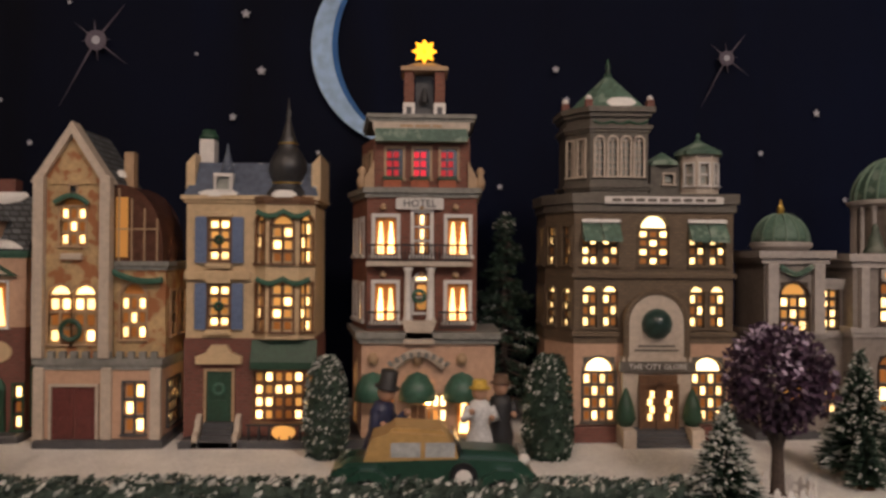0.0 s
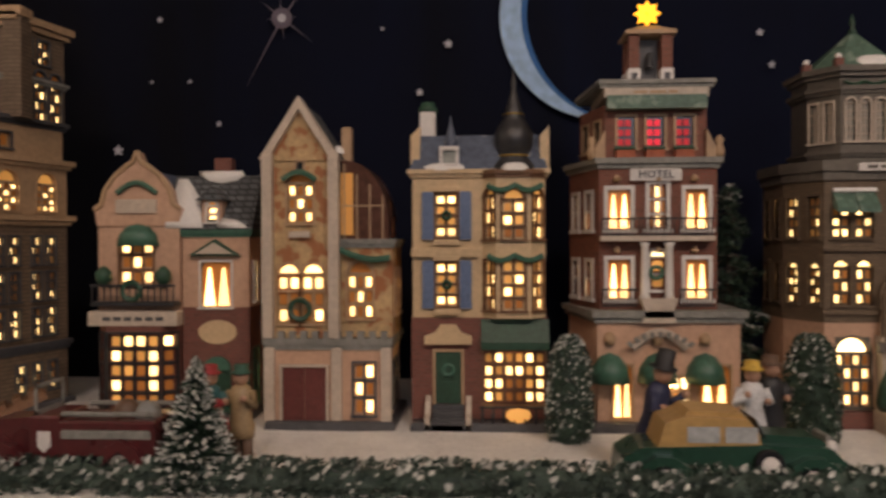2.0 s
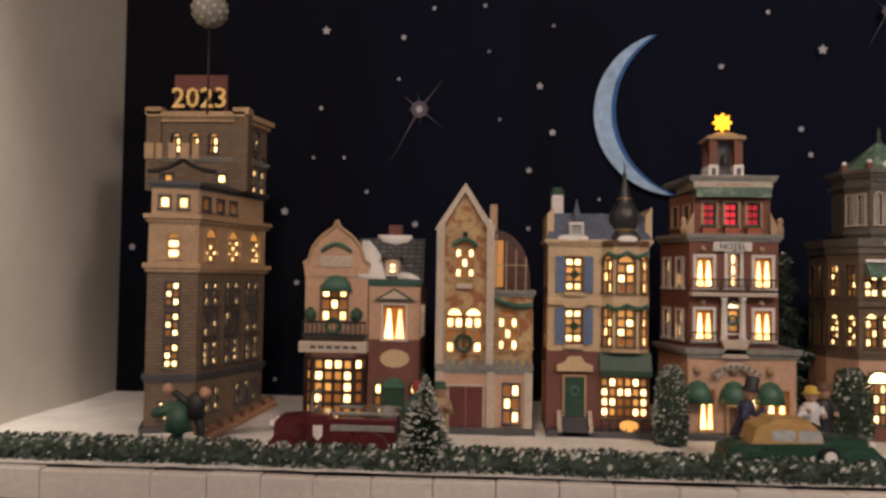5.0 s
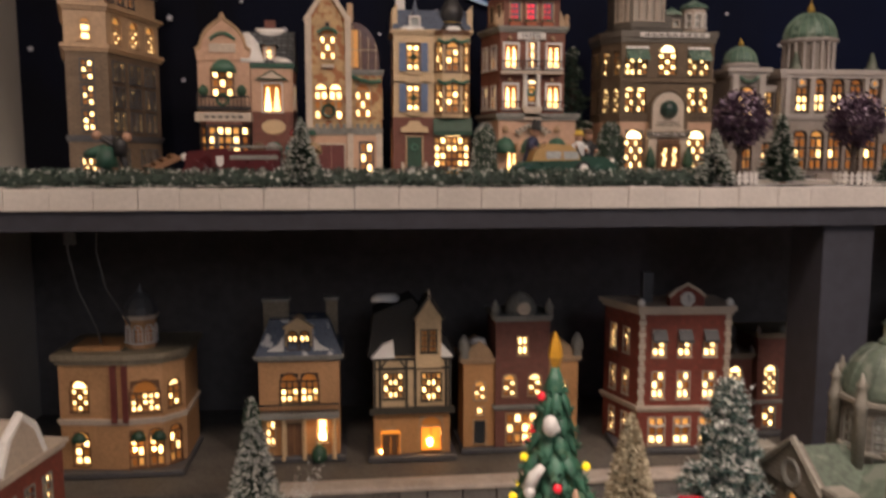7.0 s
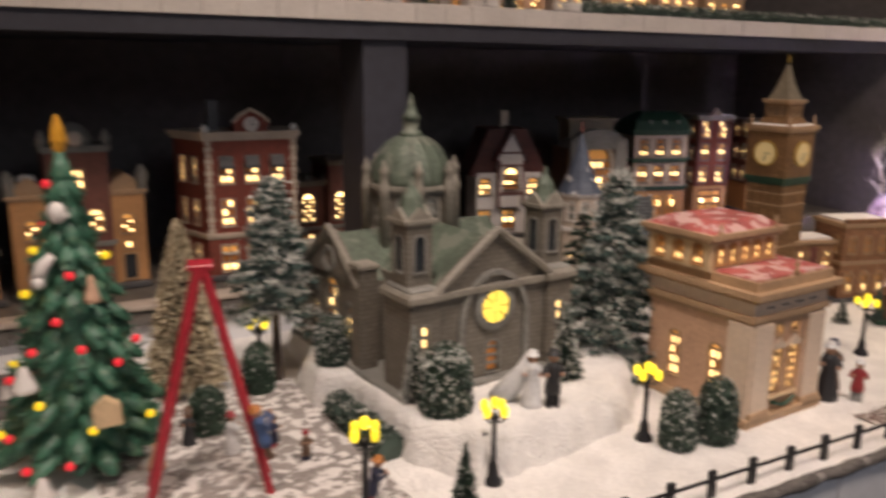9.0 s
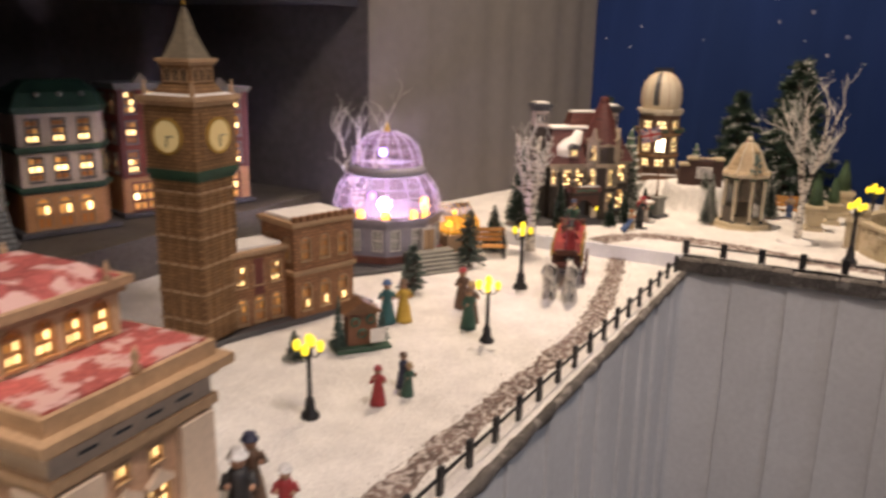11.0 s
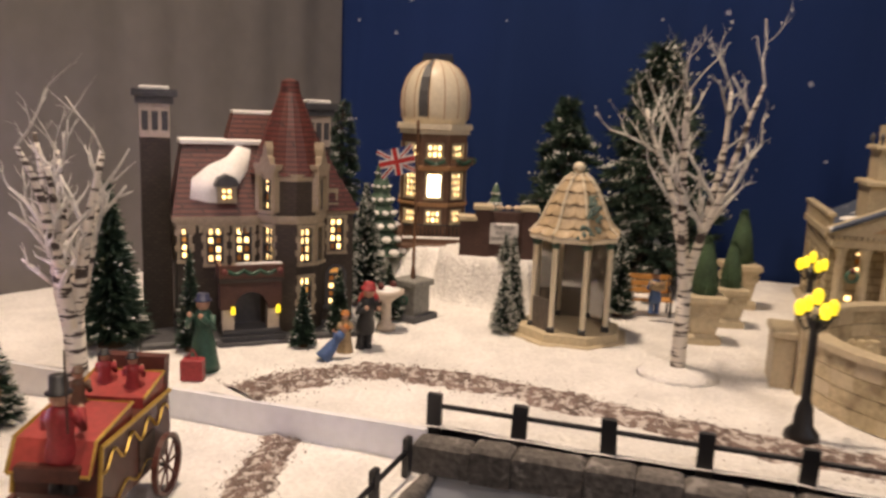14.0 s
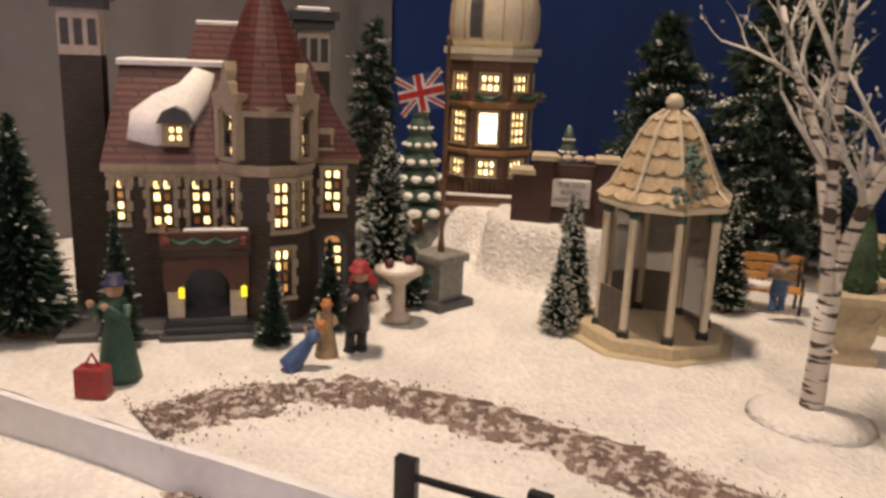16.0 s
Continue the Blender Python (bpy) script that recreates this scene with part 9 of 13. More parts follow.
    part("balcony_wall", Shape().box(-0.034, 0.020, -0.030, -0.027, 0.058, 0.069).box(-0.034, -0.031, -0.027, 0.0, 0.058, 0.069).box(0.017, 0.020, -0.027, 0.0, 0.058, 0.069), paint("red_brown_parapet", (0.12, 0.052, 0.036), 0.6), h)
    part("balcony_garland", Shape().tube([(-0.027 + 0.040 * t, -0.0315, 0.065 - 0.003 * abs(math.sin(math.pi * 3 * t))) for t in (k / 18 for k in range(19))], 0.0018, 5), DARKGREEN, h)
    for x in (-0.030, 0.016):
        part("red_bow", Shape().ball(x, -0.0325, 0.064, 0.003, 8), REDDOOR, h)
    part("balcony_snow", Shape().slab(-0.020, 0.019, -0.028, -0.026, 0.0685, 0.071), SNOW, h)
    # chimneys with crowned tops
    for x, y, w, zt in ((-0.080, 0.030, 0.024, 0.212), (0.066, 0.056, 0.022, 0.206)):
        part("chimney", Shape().slab(x - w / 2, x + w / 2, y - w / 2, y + w / 2, 0.0, zt - 0.040, 0.001), MANORBRICK, h)
        part("chimney_head", Shape().box(x - w / 2, x + w / 2, y - w / 2, y + w / 2, zt - 0.040, zt - 0.012), PALE, h)
        for q in (-1, 0, 1):
            part("chimney_slot", Shape().box(x + q * w * 0.33 - 0.0025, x + q * w * 0.33 + 0.0025, y - w / 2 - 0.0006, y - w / 2, zt - 0.034, zt - 0.018), DARKGREY, h)
        part("chimney_cap", Shape().box(x - w / 2 - 0.003, x + w / 2 + 0.003, y - w / 2 - 0.003, y + w / 2 + 0.003, zt - 0.012, zt - 0.006).box(x - w / 2 - 0.006, x + w / 2 + 0.006, y - w / 2 - 0.006, y + w / 2 + 0.006, zt - 0.006, zt), DARKGREY, h)
        part("cap_snow", Shape().slab(x - w / 2, x + w / 2, y - w / 2, y + w / 2, zt, zt + 0.003), SNOW, h)


manor()


def observatory():
    h = thing("observatory", 2.025, 0.022, 0.972, -70, "brown brick observatory with ribbed cream dome and lit windows", "model observatory", HOUSES)
    O = [(0.0425 * math.cos(a), 0.0425 * math.sin(a)) for a in (2 * math.pi * (k + 0.5) / 8 for k in range(8))]
    base_slab(h, -0.054, 0.054, -0.060, 0.054, 0.004, OBSBRICK)
    ops = []
    for k in range(8):
        ops += [W(0, 0.026, 0.016, 0.015, side=k, pat="*#*/#*#"), W(0, 0.056, 0.0175, 0.030, side=k, pat="*#*/#*#/*#*/#*#"), W(0, 0.104, 0.017, 0.016, side=k, pat="*#*/#*#")]
    shell(h, "wall", O, 0.0, 0.136, OBSBRICK, ops, BUFF)
    for z, hh, o, m in ((0.046, 0.005, 0.003, ORANGETAN), (0.089, 0.006, 0.004, ORANGETAN), (0.132, 0.012, 0.006, DOMECREAM)):
        cornice(h, O, z, hh, o, m)
    for k in range(8):
        m, _ = side_of(O, k)
        part("balcony_front", Shape().box(-0.013, 0.013, -0.009, -0.007, 0.095, 0.104).box(-0.013, -0.011, -0.007, 0.0, 0.095, 0.104).box(0.011, 0.013, -0.007, 0.0, 0.095, 0.104).moved(m), OBSBRICK, h)
        part("balcony_garland", Shape().tube([(-0.012 + 0.024 * q, -0.0105, 0.102 - 0.004 * math.sin(math.pi * q)) for q in (i / 6 for i in range(7))], 0.0026, 6).moved(m), DARKGREEN, h)
    lathe_part(h, "dome", [(0.038, 0.144), (0.0405, 0.152), (0.042, 0.166), (0.041, 0.182), (0.036, 0.198), (0.027, 0.210), (0.014, 0.218), (0.004, 0.220)], DOMECREAM, 28, 0, 0, "cream ribbed observatory dome")
    s = Shape()
    for k in range(14):
        a = 2 * math.pi * k / 14
        s.tube([(1.005 * r * math.cos(a), 1.005 * r * math.sin(a), z) for r, z in ((0.0405, 0.150), (0.042, 0.166), (0.041, 0.182), (0.036, 0.198), (0.027, 0.210), (0.014, 0.218))], 0.0007, 4)
    part("dome_rib", s, TAN, h)
    a = radians(-112)
    s = Shape()
    pts = [(0.0412, 0.152), (0.0428, 0.166), (0.0418, 0.182), (0.0368, 0.198), (0.0278, 0.2105), (0.0148, 0.2185)]
    for (r0, z0), (r1, z1) in zip(pts, pts[1:]):
        da = 0.14
        s.add([(r0 * math.cos(a - da), r0 * math.sin(a - da), z0), (r0 * math.cos(a + da), r0 * math.sin(a + da), z0), (r1 * math.cos(a + da), r1 * math.sin(a + da), z1), (r1 * math.cos(a - da), r1 * math.sin(a - da), z1)], [(0, 1, 2, 3)])
    part("dome_slot", s, DARKGREY, h, "dark telescope slot")
    part("roof_crest", Shape().box(-0.018, 0.020, -0.005, 0.005, 0.217, 0.221), IRON, h)
    for k in range(9):
        part("crest_tooth", Shape().box(-0.016 + k * 0.004, -0.0135 + k * 0.004, -0.004, 0.004, 0.221, 0.227), IRON, h)
    m, _ = side_of(O, 5)
    part("bulb_window", Shape().slab(-0.0075, 0.0075, -0.0012, 0.0004, 0.058, 0.084, 0.0004).moved(m), glow("glaring_bulb", (1.0, 0.84, 0.58), 9), h, "window with a glaring bulb behind it")
    # walled yard in front with iron fence
    for x in (-0.042, 0.042):
        part("yard_pier", Shape().slab(x - 0.006, x + 0.006, -0.060, -0.048, 0.0, 0.026), OBSBRICK, h)
    part("yard_wall", Shape().slab(-0.036, 0.036, -0.057, -0.051, 0.0, 0.010), OBSBRICK, h)
    part("yard_wall_snow", Shape().slab(-0.036, 0.036, -0.0575, -0.0505, 0.010, 0.012), SNOW, h)
    for k in range(15):
        part("yard_rail", Shape().box(-0.034 + k * 0.0048, -0.0332 + k * 0.0048, -0.0545, -0.0537, 0.012, 0.026), IRON, h)
    part("yard_top_rail", Shape().box(-0.036, 0.036, -0.055, -0.0532, 0.0255, 0.0268), IRON, h)


observatory()


def gate_wall():
    GATEBRICK = coursed("dark_gate_brick", (0.085, 0.038, 0.028), (0.06, 0.03, 0.024), 0.006, 0.0026, 0.2)
    h = thing("brick_gate", 1.908, -0.086, 0.978, -74, "low brick gate wall with snowy caps and a small notice", "gate")
    part("wall", Shape().slab(-0.016, 0.036, 0.0, 0.012, 0.0, 0.050), GATEBRICK, h)
    for x in (-0.028, -0.012, 0.038):
        part("pier", Shape().slab(x - 0.008, x + 0.008, -0.004, 0.014, -0.006, 0.052 if x > -0.02 else 0.040), GATEBRICK, h)
        part("pier_cap", Shape().slab(x - 0.010, x + 0.010, -0.006, 0.016, 0.052 if x > -0.02 else 0.040, 0.057 if x > -0.02 else 0.045), BUFF, h)
    for k in range(6):
        part("snow", Shape().ball(-0.012 + k * 0.009, 0.005, 0.054, 0.0045, 8, 0.6), paint("buff_snow", (0.6, 0.48, 0.36), 0.7), h)
    part("notice", Shape().slab(-0.004, 0.026, -0.004, 0.0, 0.016, 0.038), WHITE, h)
    for z, text in ((0.0335, "THE OLD"), (0.0275, "ROYAL"), (0.0215, "OBSERVATORY")):
        letters(text, 0.0052 if len(text) < 9 else 0.0042, DARKGREY, h, pose(0.011, -0.0042, z), "notice_text", 0.0002)


gate_wall()


def gazebo():
    h = thing("gazebo", 1.822, -0.184, PARK - 0.006, 4, "cream six-post gazebo with scalloped shingle roof on a stepped base", "gazebo")
    def hexa(r, z0, z1, top=None):
        pl = [(r * math.cos(2 * math.pi * k / 8 + 0.39), r * math.sin(2 * math.pi * k / 8 + 0.39)) for k in range(8)]
        return Shape().column(pl, z0, z1, top=[(x * top, y * top) for x, y in pl] if top else None)
    TILEBUFF = paint("tan_shingle", (0.42, 0.32, 0.20), 0.5, 0.22, 90, 0.4)
    SMOKED, nt, b = nodes_of("smoked_panel")
    b.inputs["Base Color"].default_value = (0.30, 0.26, 0.21, 1)
    b.inputs["Roughness"].default_value, b.inputs["Alpha"].default_value = 0.25, 0.55
    part("lower_step", hexa(0.058, 0.0, 0.008, 0.98), BUFF, h)
    part("upper_step", hexa(0.050, 0.008, 0.015, 0.97), BUFF, h)
    n = 8
    corner = [(0.0365 * math.cos(2 * math.pi * k / n + 0.39), 0.0365 * math.sin(2 * math.pi * k / n + 0.39)) for k in range(n)]
    for k, (x, y) in enumerate(corner):
        lathe_part(h, "post", [(0.0038, 0.015), (0.0026, 0.019), (0.0024, 0.096), (0.0036, 0.100)], DOMECREAM, 8, x, y)
        part("post_foot", Shape().slab(x - 0.0036, x + 0.0036, y - 0.0036, y + 0.0036, 0.0148, 0.020), IRON, h)
        part("bracket", Shape().ball(x * 0.98, y * 0.98, 0.095, 0.0042, 8), DARKGREEN, h)
        x1, y1 = corner[(k + 1) % n]
        if (x + x1) > -0.02:
            m = pose((x + x1) / 2, (y + y1) / 2, 0, 0, 0, math.degrees(math.atan2(y1 - y, x1 - x)))
            part("side_panel", Shape().box(-0.0116, 0.0116, -0.0004, 0.0004, 0.016, 0.098).moved(m), SMOKED, h, "smoky clear panel between the posts")
        part("eave_beam", Shape().tube([(x * 1.1, y * 1.1, 0.101), (x1 * 1.1, y1 * 1.1, 0.101)], 0.0034, 6), DOMECREAM, h)
    # bell-shaped roof; each facet carries rows of wide scalloped shingles
    prof = [(0.0425, 0.103), (0.0345, 0.110), (0.0295, 0.120), (0.0245, 0.131), (0.019, 0.142), (0.012, 0.152), (0.005, 0.157)]
    part("roof", Shape().lathe(prof, 8, turn=0.39), TILEBUFF, h, "tan bell roof", False)

    def on_facet(i, r, z, t, lift):
        a0, a1 = 2 * math.pi * i / 8 + 0.39, 2 * math.pi * (i + 1) / 8 + 0.39
        r += lift
        return (r * ((1 - t) * math.cos(a0) + t * math.cos(a1)), r * ((1 - t) * math.sin(a0) + t * math.sin(a1)), z)
    for i in range(8):
        for k, ((r0, z0), (r1, z1)) in enumerate(zip(prof[:-1], prof[1:])):
            s, m = Shape(), 8
            top = [on_facet(i, r1, z1, t / m, 0.0002) for t in range(m + 1)]
            dip = [0.0030 * abs(math.sin(math.pi * (t / m) * (2 if k < 4 else 1))) for t in range(m + 1)]
            low = [on_facet(i, r0, z0 + 0.0028 - d, t / m, 0.0016) for t, d in enumerate(dip)]
            und = [on_facet(i, r0, z0 + 0.0026 - d, t / m, -0.0005) for t, d in enumerate(dip)]
            s.add(top + low + und, [(m + 1 + t, m + 2 + t, t + 1, t) for t in range(m)] + [(2 * m + 2 + t, 2 * m + 3 + t, m + 2 + t, m + 1 + t) for t in range(m)])
            part("shingle", s, TILEBUFF, h)
        part("hip_rib", Shape().tube([on_facet(i, r, z + 0.001, 0, 0.0012) for r, z in prof], 0.0014, 5), DOMECREAM, h)
    part("finial_ball", Shape().lathe([(0.003, 0.154), (0.003, 0.158)], 8).ball(0, 0, 0.163, 0.0058, 12), DOMECREAM, h, smooth=True)
    s, r = Shape(), random.Random(9)
    for k in range(60):
        t = r.random()
        a = -2.9 + 0.6 * t + r.uniform(-0.2, 0.2)
        rr = 0.051 - 0.03 * t
        s.ball(rr * math.cos(a), rr * math.sin(a), 0.104 + 0.034 * t + 0.001, r.uniform(0.001, 0.0026), 5)
    part("ivy", s, NEEDLEBLUE, h, "garland of frosted ivy on the roof")
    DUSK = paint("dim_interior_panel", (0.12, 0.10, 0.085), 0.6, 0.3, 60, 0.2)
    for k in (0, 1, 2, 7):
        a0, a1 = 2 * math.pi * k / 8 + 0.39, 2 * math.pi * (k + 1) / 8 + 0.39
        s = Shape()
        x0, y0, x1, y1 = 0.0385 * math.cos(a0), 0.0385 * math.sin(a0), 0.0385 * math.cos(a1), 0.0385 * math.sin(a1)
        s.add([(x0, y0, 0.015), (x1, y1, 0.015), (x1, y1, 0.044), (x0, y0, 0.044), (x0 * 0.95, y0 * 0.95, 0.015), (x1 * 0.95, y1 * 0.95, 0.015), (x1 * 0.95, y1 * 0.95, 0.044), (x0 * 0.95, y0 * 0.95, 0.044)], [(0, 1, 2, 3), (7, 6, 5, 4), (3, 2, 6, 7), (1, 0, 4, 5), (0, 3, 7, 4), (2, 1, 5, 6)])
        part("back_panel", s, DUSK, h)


gazebo()


def park_church():
    h = thing("columned_church", 1.952, -0.485, PARK, -90, "buff stone church with columned porch and tall white steeple", "model church", HOUSES)
    P = rect(0.126, 0.17, 0.0, 0.012)
    base_slab(h, -0.07, 0.07, -0.03, 0.19, 0.006, BUFF)
    ops = row((-0.05, 0.0, 0.05), 0.020, 0.014, 0.05, cols=2, rows=3, arch=True, lit=0.3, side=3) + row((-0.034, 0.0, 0.034), 0.056, 0.010, 0.024, cols=1, rows=2, arch=True, lit=0.9) + row((-0.040, 0.040), 0.018, 0.010, 0.018, cols=1, rows=2, lit=0.8)
    shell(h, "wall", P, 0.004, 0.092, BUFFSTONE, ops, BUFF)
    door(h, 0.0, 0.006, 0.018, 0.038, WOOD, 0.010, BUFF)
    for i in range(3):
        part("step", Shape().slab(-0.064, 0.064, -0.034 + 0.006 * i, 0.012, 0.003 * i, 0.003 * (i + 1), 0.0005), BUFF, h)
    for x in (-0.056, -0.034, -0.012, 0.012, 0.034, 0.056):
        lathe_part(h, "column", [(0.0062, 0.009), (0.005, 0.012), (0.0044, 0.080), (0.0062, 0.084), (0.0066, 0.088)], BUFF, 12, x, -0.014)
    part("architrave", Shape().slab(-0.066, 0.066, -0.021, 0.012, 0.088, 0.096), BUFF, h)
    for k in range(26):
        part("dentil", Shape().box(-0.065 + k * 0.0051, -0.0622 + k * 0.0051, -0.0235, -0.019, 0.096, 0.0995), BUFF, h)
    part("pediment", Shape().prism([(-0.068, 0.0995), (0.068, 0.0995), (0.068, 0.103), (0.0, 0.133), (-0.068, 0.103)], -0.021, 0.014), BUFF, h)
    s = Shape()
    for q in (-1, 1):
        s.tube([(q * 0.070, -0.024, 0.104), (0.0, -0.024, 0.135)], 0.0028, 6)
    part("pediment_rake", s, SLATE, h)
    part("pediment_carving", Shape().prism([(-0.03, 0.104), (0.03, 0.104), (0.0, 0.121)], -0.0225, -0.021), TAN, h)
    part("roof", Shape().prism([(-0.062, 0.094), (0.062, 0.094), (0.0, 0.126)], 0.014, 0.180), SLATE, h, "grey slate roof with a snow patch")
    for x in (-0.063, 0.063):
        part("parapet", Shape().slab(x - 0.004, x + 0.004, 0.012, 0.182, 0.092, 0.100), BUFF, h)
        for k in range(16):
            part("baluster", Shape().box(x - 0.0025, x + 0.0025, 0.018 + k * 0.0105, 0.022 + k * 0.0105, 0.100, 0.114), BUFF, h)
        part("parapet_rail", Shape().slab(x - 0.004, x + 0.004, 0.012, 0.182, 0.114, 0.118), BUFF, h)
    snow_cap(h, -0.034, 0.05, 0.108, 0.016, 0.014, 0.004, 31)
    # steeple in diminishing stages
    c = 0.052
    for w, z0, z1 in ((0.060, 0.104, 0.146), (0.048, 0.150, 0.182)):
        part("steeple_stage", Shape().box(-w / 2, w / 2, c - w / 2, c + w / 2, z0, z1), BUFF, h)
        part("steeple_cornice", Shape().slab(-w / 2 - 0.004, w / 2 + 0.004, c - w / 2 - 0.004, c + w / 2 + 0.004, z1, z1 + 0.005, 0.0015), BUFF, h)
    ring = part("round_window", Shape().ring([(0.007, -0.002), (0.009, 0.0), (0.007, 0.002)], 16).moved(pose(0, c - 0.031, 0.128, 90)), DARKGREY, h)
    part("clock", Shape().lathe([(0.0095, -0.002), (0.011, 0.0), (0.0095, 0.002)], 18).moved(pose(0, c - 0.025, 0.196, 90)), SLATE, h, "blue-grey clock face")
    part("clock_stage", Shape().box(-0.019, 0.019, c - 0.019, c + 0.019, 0.187, 0.207), BUFF, h)
    part("clock_hood", Shape().tube([(-0.014, c - 0.024, 0.198), (-0.009, c - 0.025, 0.207), (0.0, c - 0.025, 0.210), (0.009, c - 0.025, 0.207), (0.014, c - 0.024, 0.198)], 0.002, 5), DARKGREY, h)
    O = [(0.0165 * math.cos(a), c + 0.0165 * math.sin(a)) for a in (2 * math.pi * (k + 0.5) / 8 for k in range(8))]
    shell(h, "lantern", O, 0.206, 0.244, BUFF, [W(0, 0.216, 0.0055, 0.020, 1, 1, True, kind="dark", side=k) for k in range(0, 8, 2)], BUFF)
    cornice(h, O, 0.242, 0.006, 0.004, BUFF)
    for k in range(8):
        a = 2 * math.pi * (k + 0.5) / 8
        part("lantern_urn", Shape().ball(0.019 * math.cos(a), c + 0.019 * math.sin(a), 0.250, 0.0024, 6), BUFF, h)
    lathe_part(h, "spire_drum", [(0.0095, 0.246), (0.0095, 0.2565)], DARKGREY, 8, 0, c, smooth=False)
    for k in range(8):
        a = 2 * math.pi * k / 8
        part("spire_post", Shape().slab(-0.0014, 0.0014, -0.0014, 0.0014, 0.2465, 0.2565, 0.0003).moved(pose(0.0115 * math.cos(a), c + 0.0115 * math.sin(a), 0, 0, 0, 45 * k)), BUFF, h)
    lathe_part(h, "spire", [(0.012, 0.2560), (0.0150, 0.2572), (0.0150, 0.2600), (0.0104, 0.2625), (0.0088, 0.2750), (0.0094, 0.2760), (0.0070, 0.2900), (0.0076, 0.2910), (0.0052, 0.3050), (0.0058, 0.3060), (0.0036, 0.3190), (0.0036, 0.3240), (0.0008, 0.3255)], BUFF, 10, 0, c, "banded blunt-tipped spire", smooth=False)
    for x in (-0.0235, 0.0235):
        for y in (c - 0.0235, c + 0.0235):
            lathe_part(h, "steeple_urn", [(0.0022, 0.1868), (0.0010, 0.1895), (0.0028, 0.1930), (0.0024, 0.1955), (0.0006, 0.1985)], DARKGREY, 8, x, y)
    for x in (-0.045, 0.047):
        part("wreath", Shape().ring([(0.004, -0.002), (0.007, 0.0), (0.004, 0.002)], 12).moved(pose(x, -0.021, 0.060, 90)), GREEN, h)
        part("bow", Shape().ball(x, -0.024, 0.066, 0.003, 8), REDDOOR, h)


park_church()


def fountain_court():
    h = thing("fountain_court", 1.748, -0.498, PARK, 0, "round buff stone court wall with ball-topped piers and statue fountain", "fountain court")
    COURTSTONE = paint("worn_buff_block", (0.43, 0.355, 0.225), 0.75, 0.35, 60, 0.9, second=(0.27, 0.21, 0.13), amount=0.25, deep=0.003)

    def arc_wall(a0, a1, r):
        n = 7
        for k in range(n):
            b0, b1 = radians(a0 + (a1 - a0) * k / n), radians(a0 + (a1 - a0) * (k + 0.985) / n)
            for j in range(4):
                z = 0.046 * j / 4
                pl = [(r * math.cos(b0), r * math.sin(b0)), ((r + 0.012) * math.cos(b0), (r + 0.012) * math.sin(b0)), ((r + 0.012) * math.cos(b1), (r + 0.012) * math.sin(b1)), (r * math.cos(b1), r * math.sin(b1))]
                part("stone", Shape().column(pl, z + 0.0003, z + 0.0112), COURTSTONE if (3 * k + 5 * j) % 4 else BUFF, h)
        m = 24
        s = Shape()
        for k in range(m):
            b0, b1 = radians(a0 + (a1 - a0) * k / m), radians(a0 + (a1 - a0) * (k + 1) / m)
            s.column([((r - 0.002) * math.cos(b0), (r - 0.002) * math.sin(b0)), ((r + 0.014) * math.cos(b0), (r + 0.014) * math.sin(b0)), ((r + 0.014) * math.cos(b1), (r + 0.014) * math.sin(b1)), ((r - 0.002) * math.cos(b1), (r - 0.002) * math.sin(b1))], 0.046, 0.051)
        part("coping", s.weld(), BUFF, h)
    arc_wall(100, 166, 0.112)
    arc_wall(190, 262, 0.112)
    arc_wall(8, 80, 0.112)
    arc_wall(-80, -8, 0.112)
    for a in (98, 169, 187, 264, 6, -6, 82, -82):
        x, y = 0.118 * math.cos(radians(a)), 0.118 * math.sin(radians(a))
        part("pier", Shape().slab(x - 0.009, x + 0.009, y - 0.009, y + 0.009, 0.0, 0.054), BUFF, h)
        part("pier_ball", Shape().lathe([(0.006, 0.054), (0.004, 0.058)], 8, x, y).ball(x, y, 0.064, 0.0085, 12), BUFF, h, smooth=True)
    lathe_part(h, "basin", [(0.034, 0.0), (0.036, 0.010), (0.034, 0.018), (0.030, 0.018), (0.028, 0.012)], BUFF, 24)
    WATER = paint("pale_green_water", (0.25, 0.38, 0.34), 0.2, 0.15, 60, 0.3)
    part("water", Shape().lathe([(0.0285, 0.0125), (0.0285, 0.0145)], 24), WATER, h)
    part("pedestal", Shape().slab(-0.010, 0.010, -0.010, 0.010, 0.010, 0.034), PALE, h)
    lathe_part(h, "upper_bowl", [(0.004, 0.034), (0.016, 0.040), (0.019, 0.044), (0.014, 0.044)], PALE, 18)
    for a in (20, 70, 110, 160, 200, 250, 290, 340):
        r = random.Random(a)
        x, y = 0.080 * math.cos(radians(a)), 0.080 * math.sin(radians(a))
        s = Shape().slab(-0.014, 0.014, -0.009, 0.009, 0.0, 0.022, 0.002)
        for _ in range(4):
            s.lathe([(0.005 * r.uniform(0.7, 1.3), 0.020), (0.0075 * r.uniform(0.7, 1.2), 0.025), (0.004, 0.031 + r.uniform(0, 0.006)), (0.001, 0.036)], 6, r.uniform(-0.010, 0.010), r.uniform(-0.006, 0.006), turn=r.uniform(0, 2))
        part("rock_seat", s.moved(pose(x, y, 0, 0, 0, a)), COURTSTONE, h, "rough buff stone seat")
    for k in (-1, 1):
        part("side_bench", Shape().slab(-0.012, 0.030, k * 0.135 - 0.008, k * 0.135 + 0.008, 0.0, 0.040).slab(-0.014, 0.032, k * 0.135 - 0.010, k * 0.135 + 0.010, 0.040, 0.045), BUFF, h)


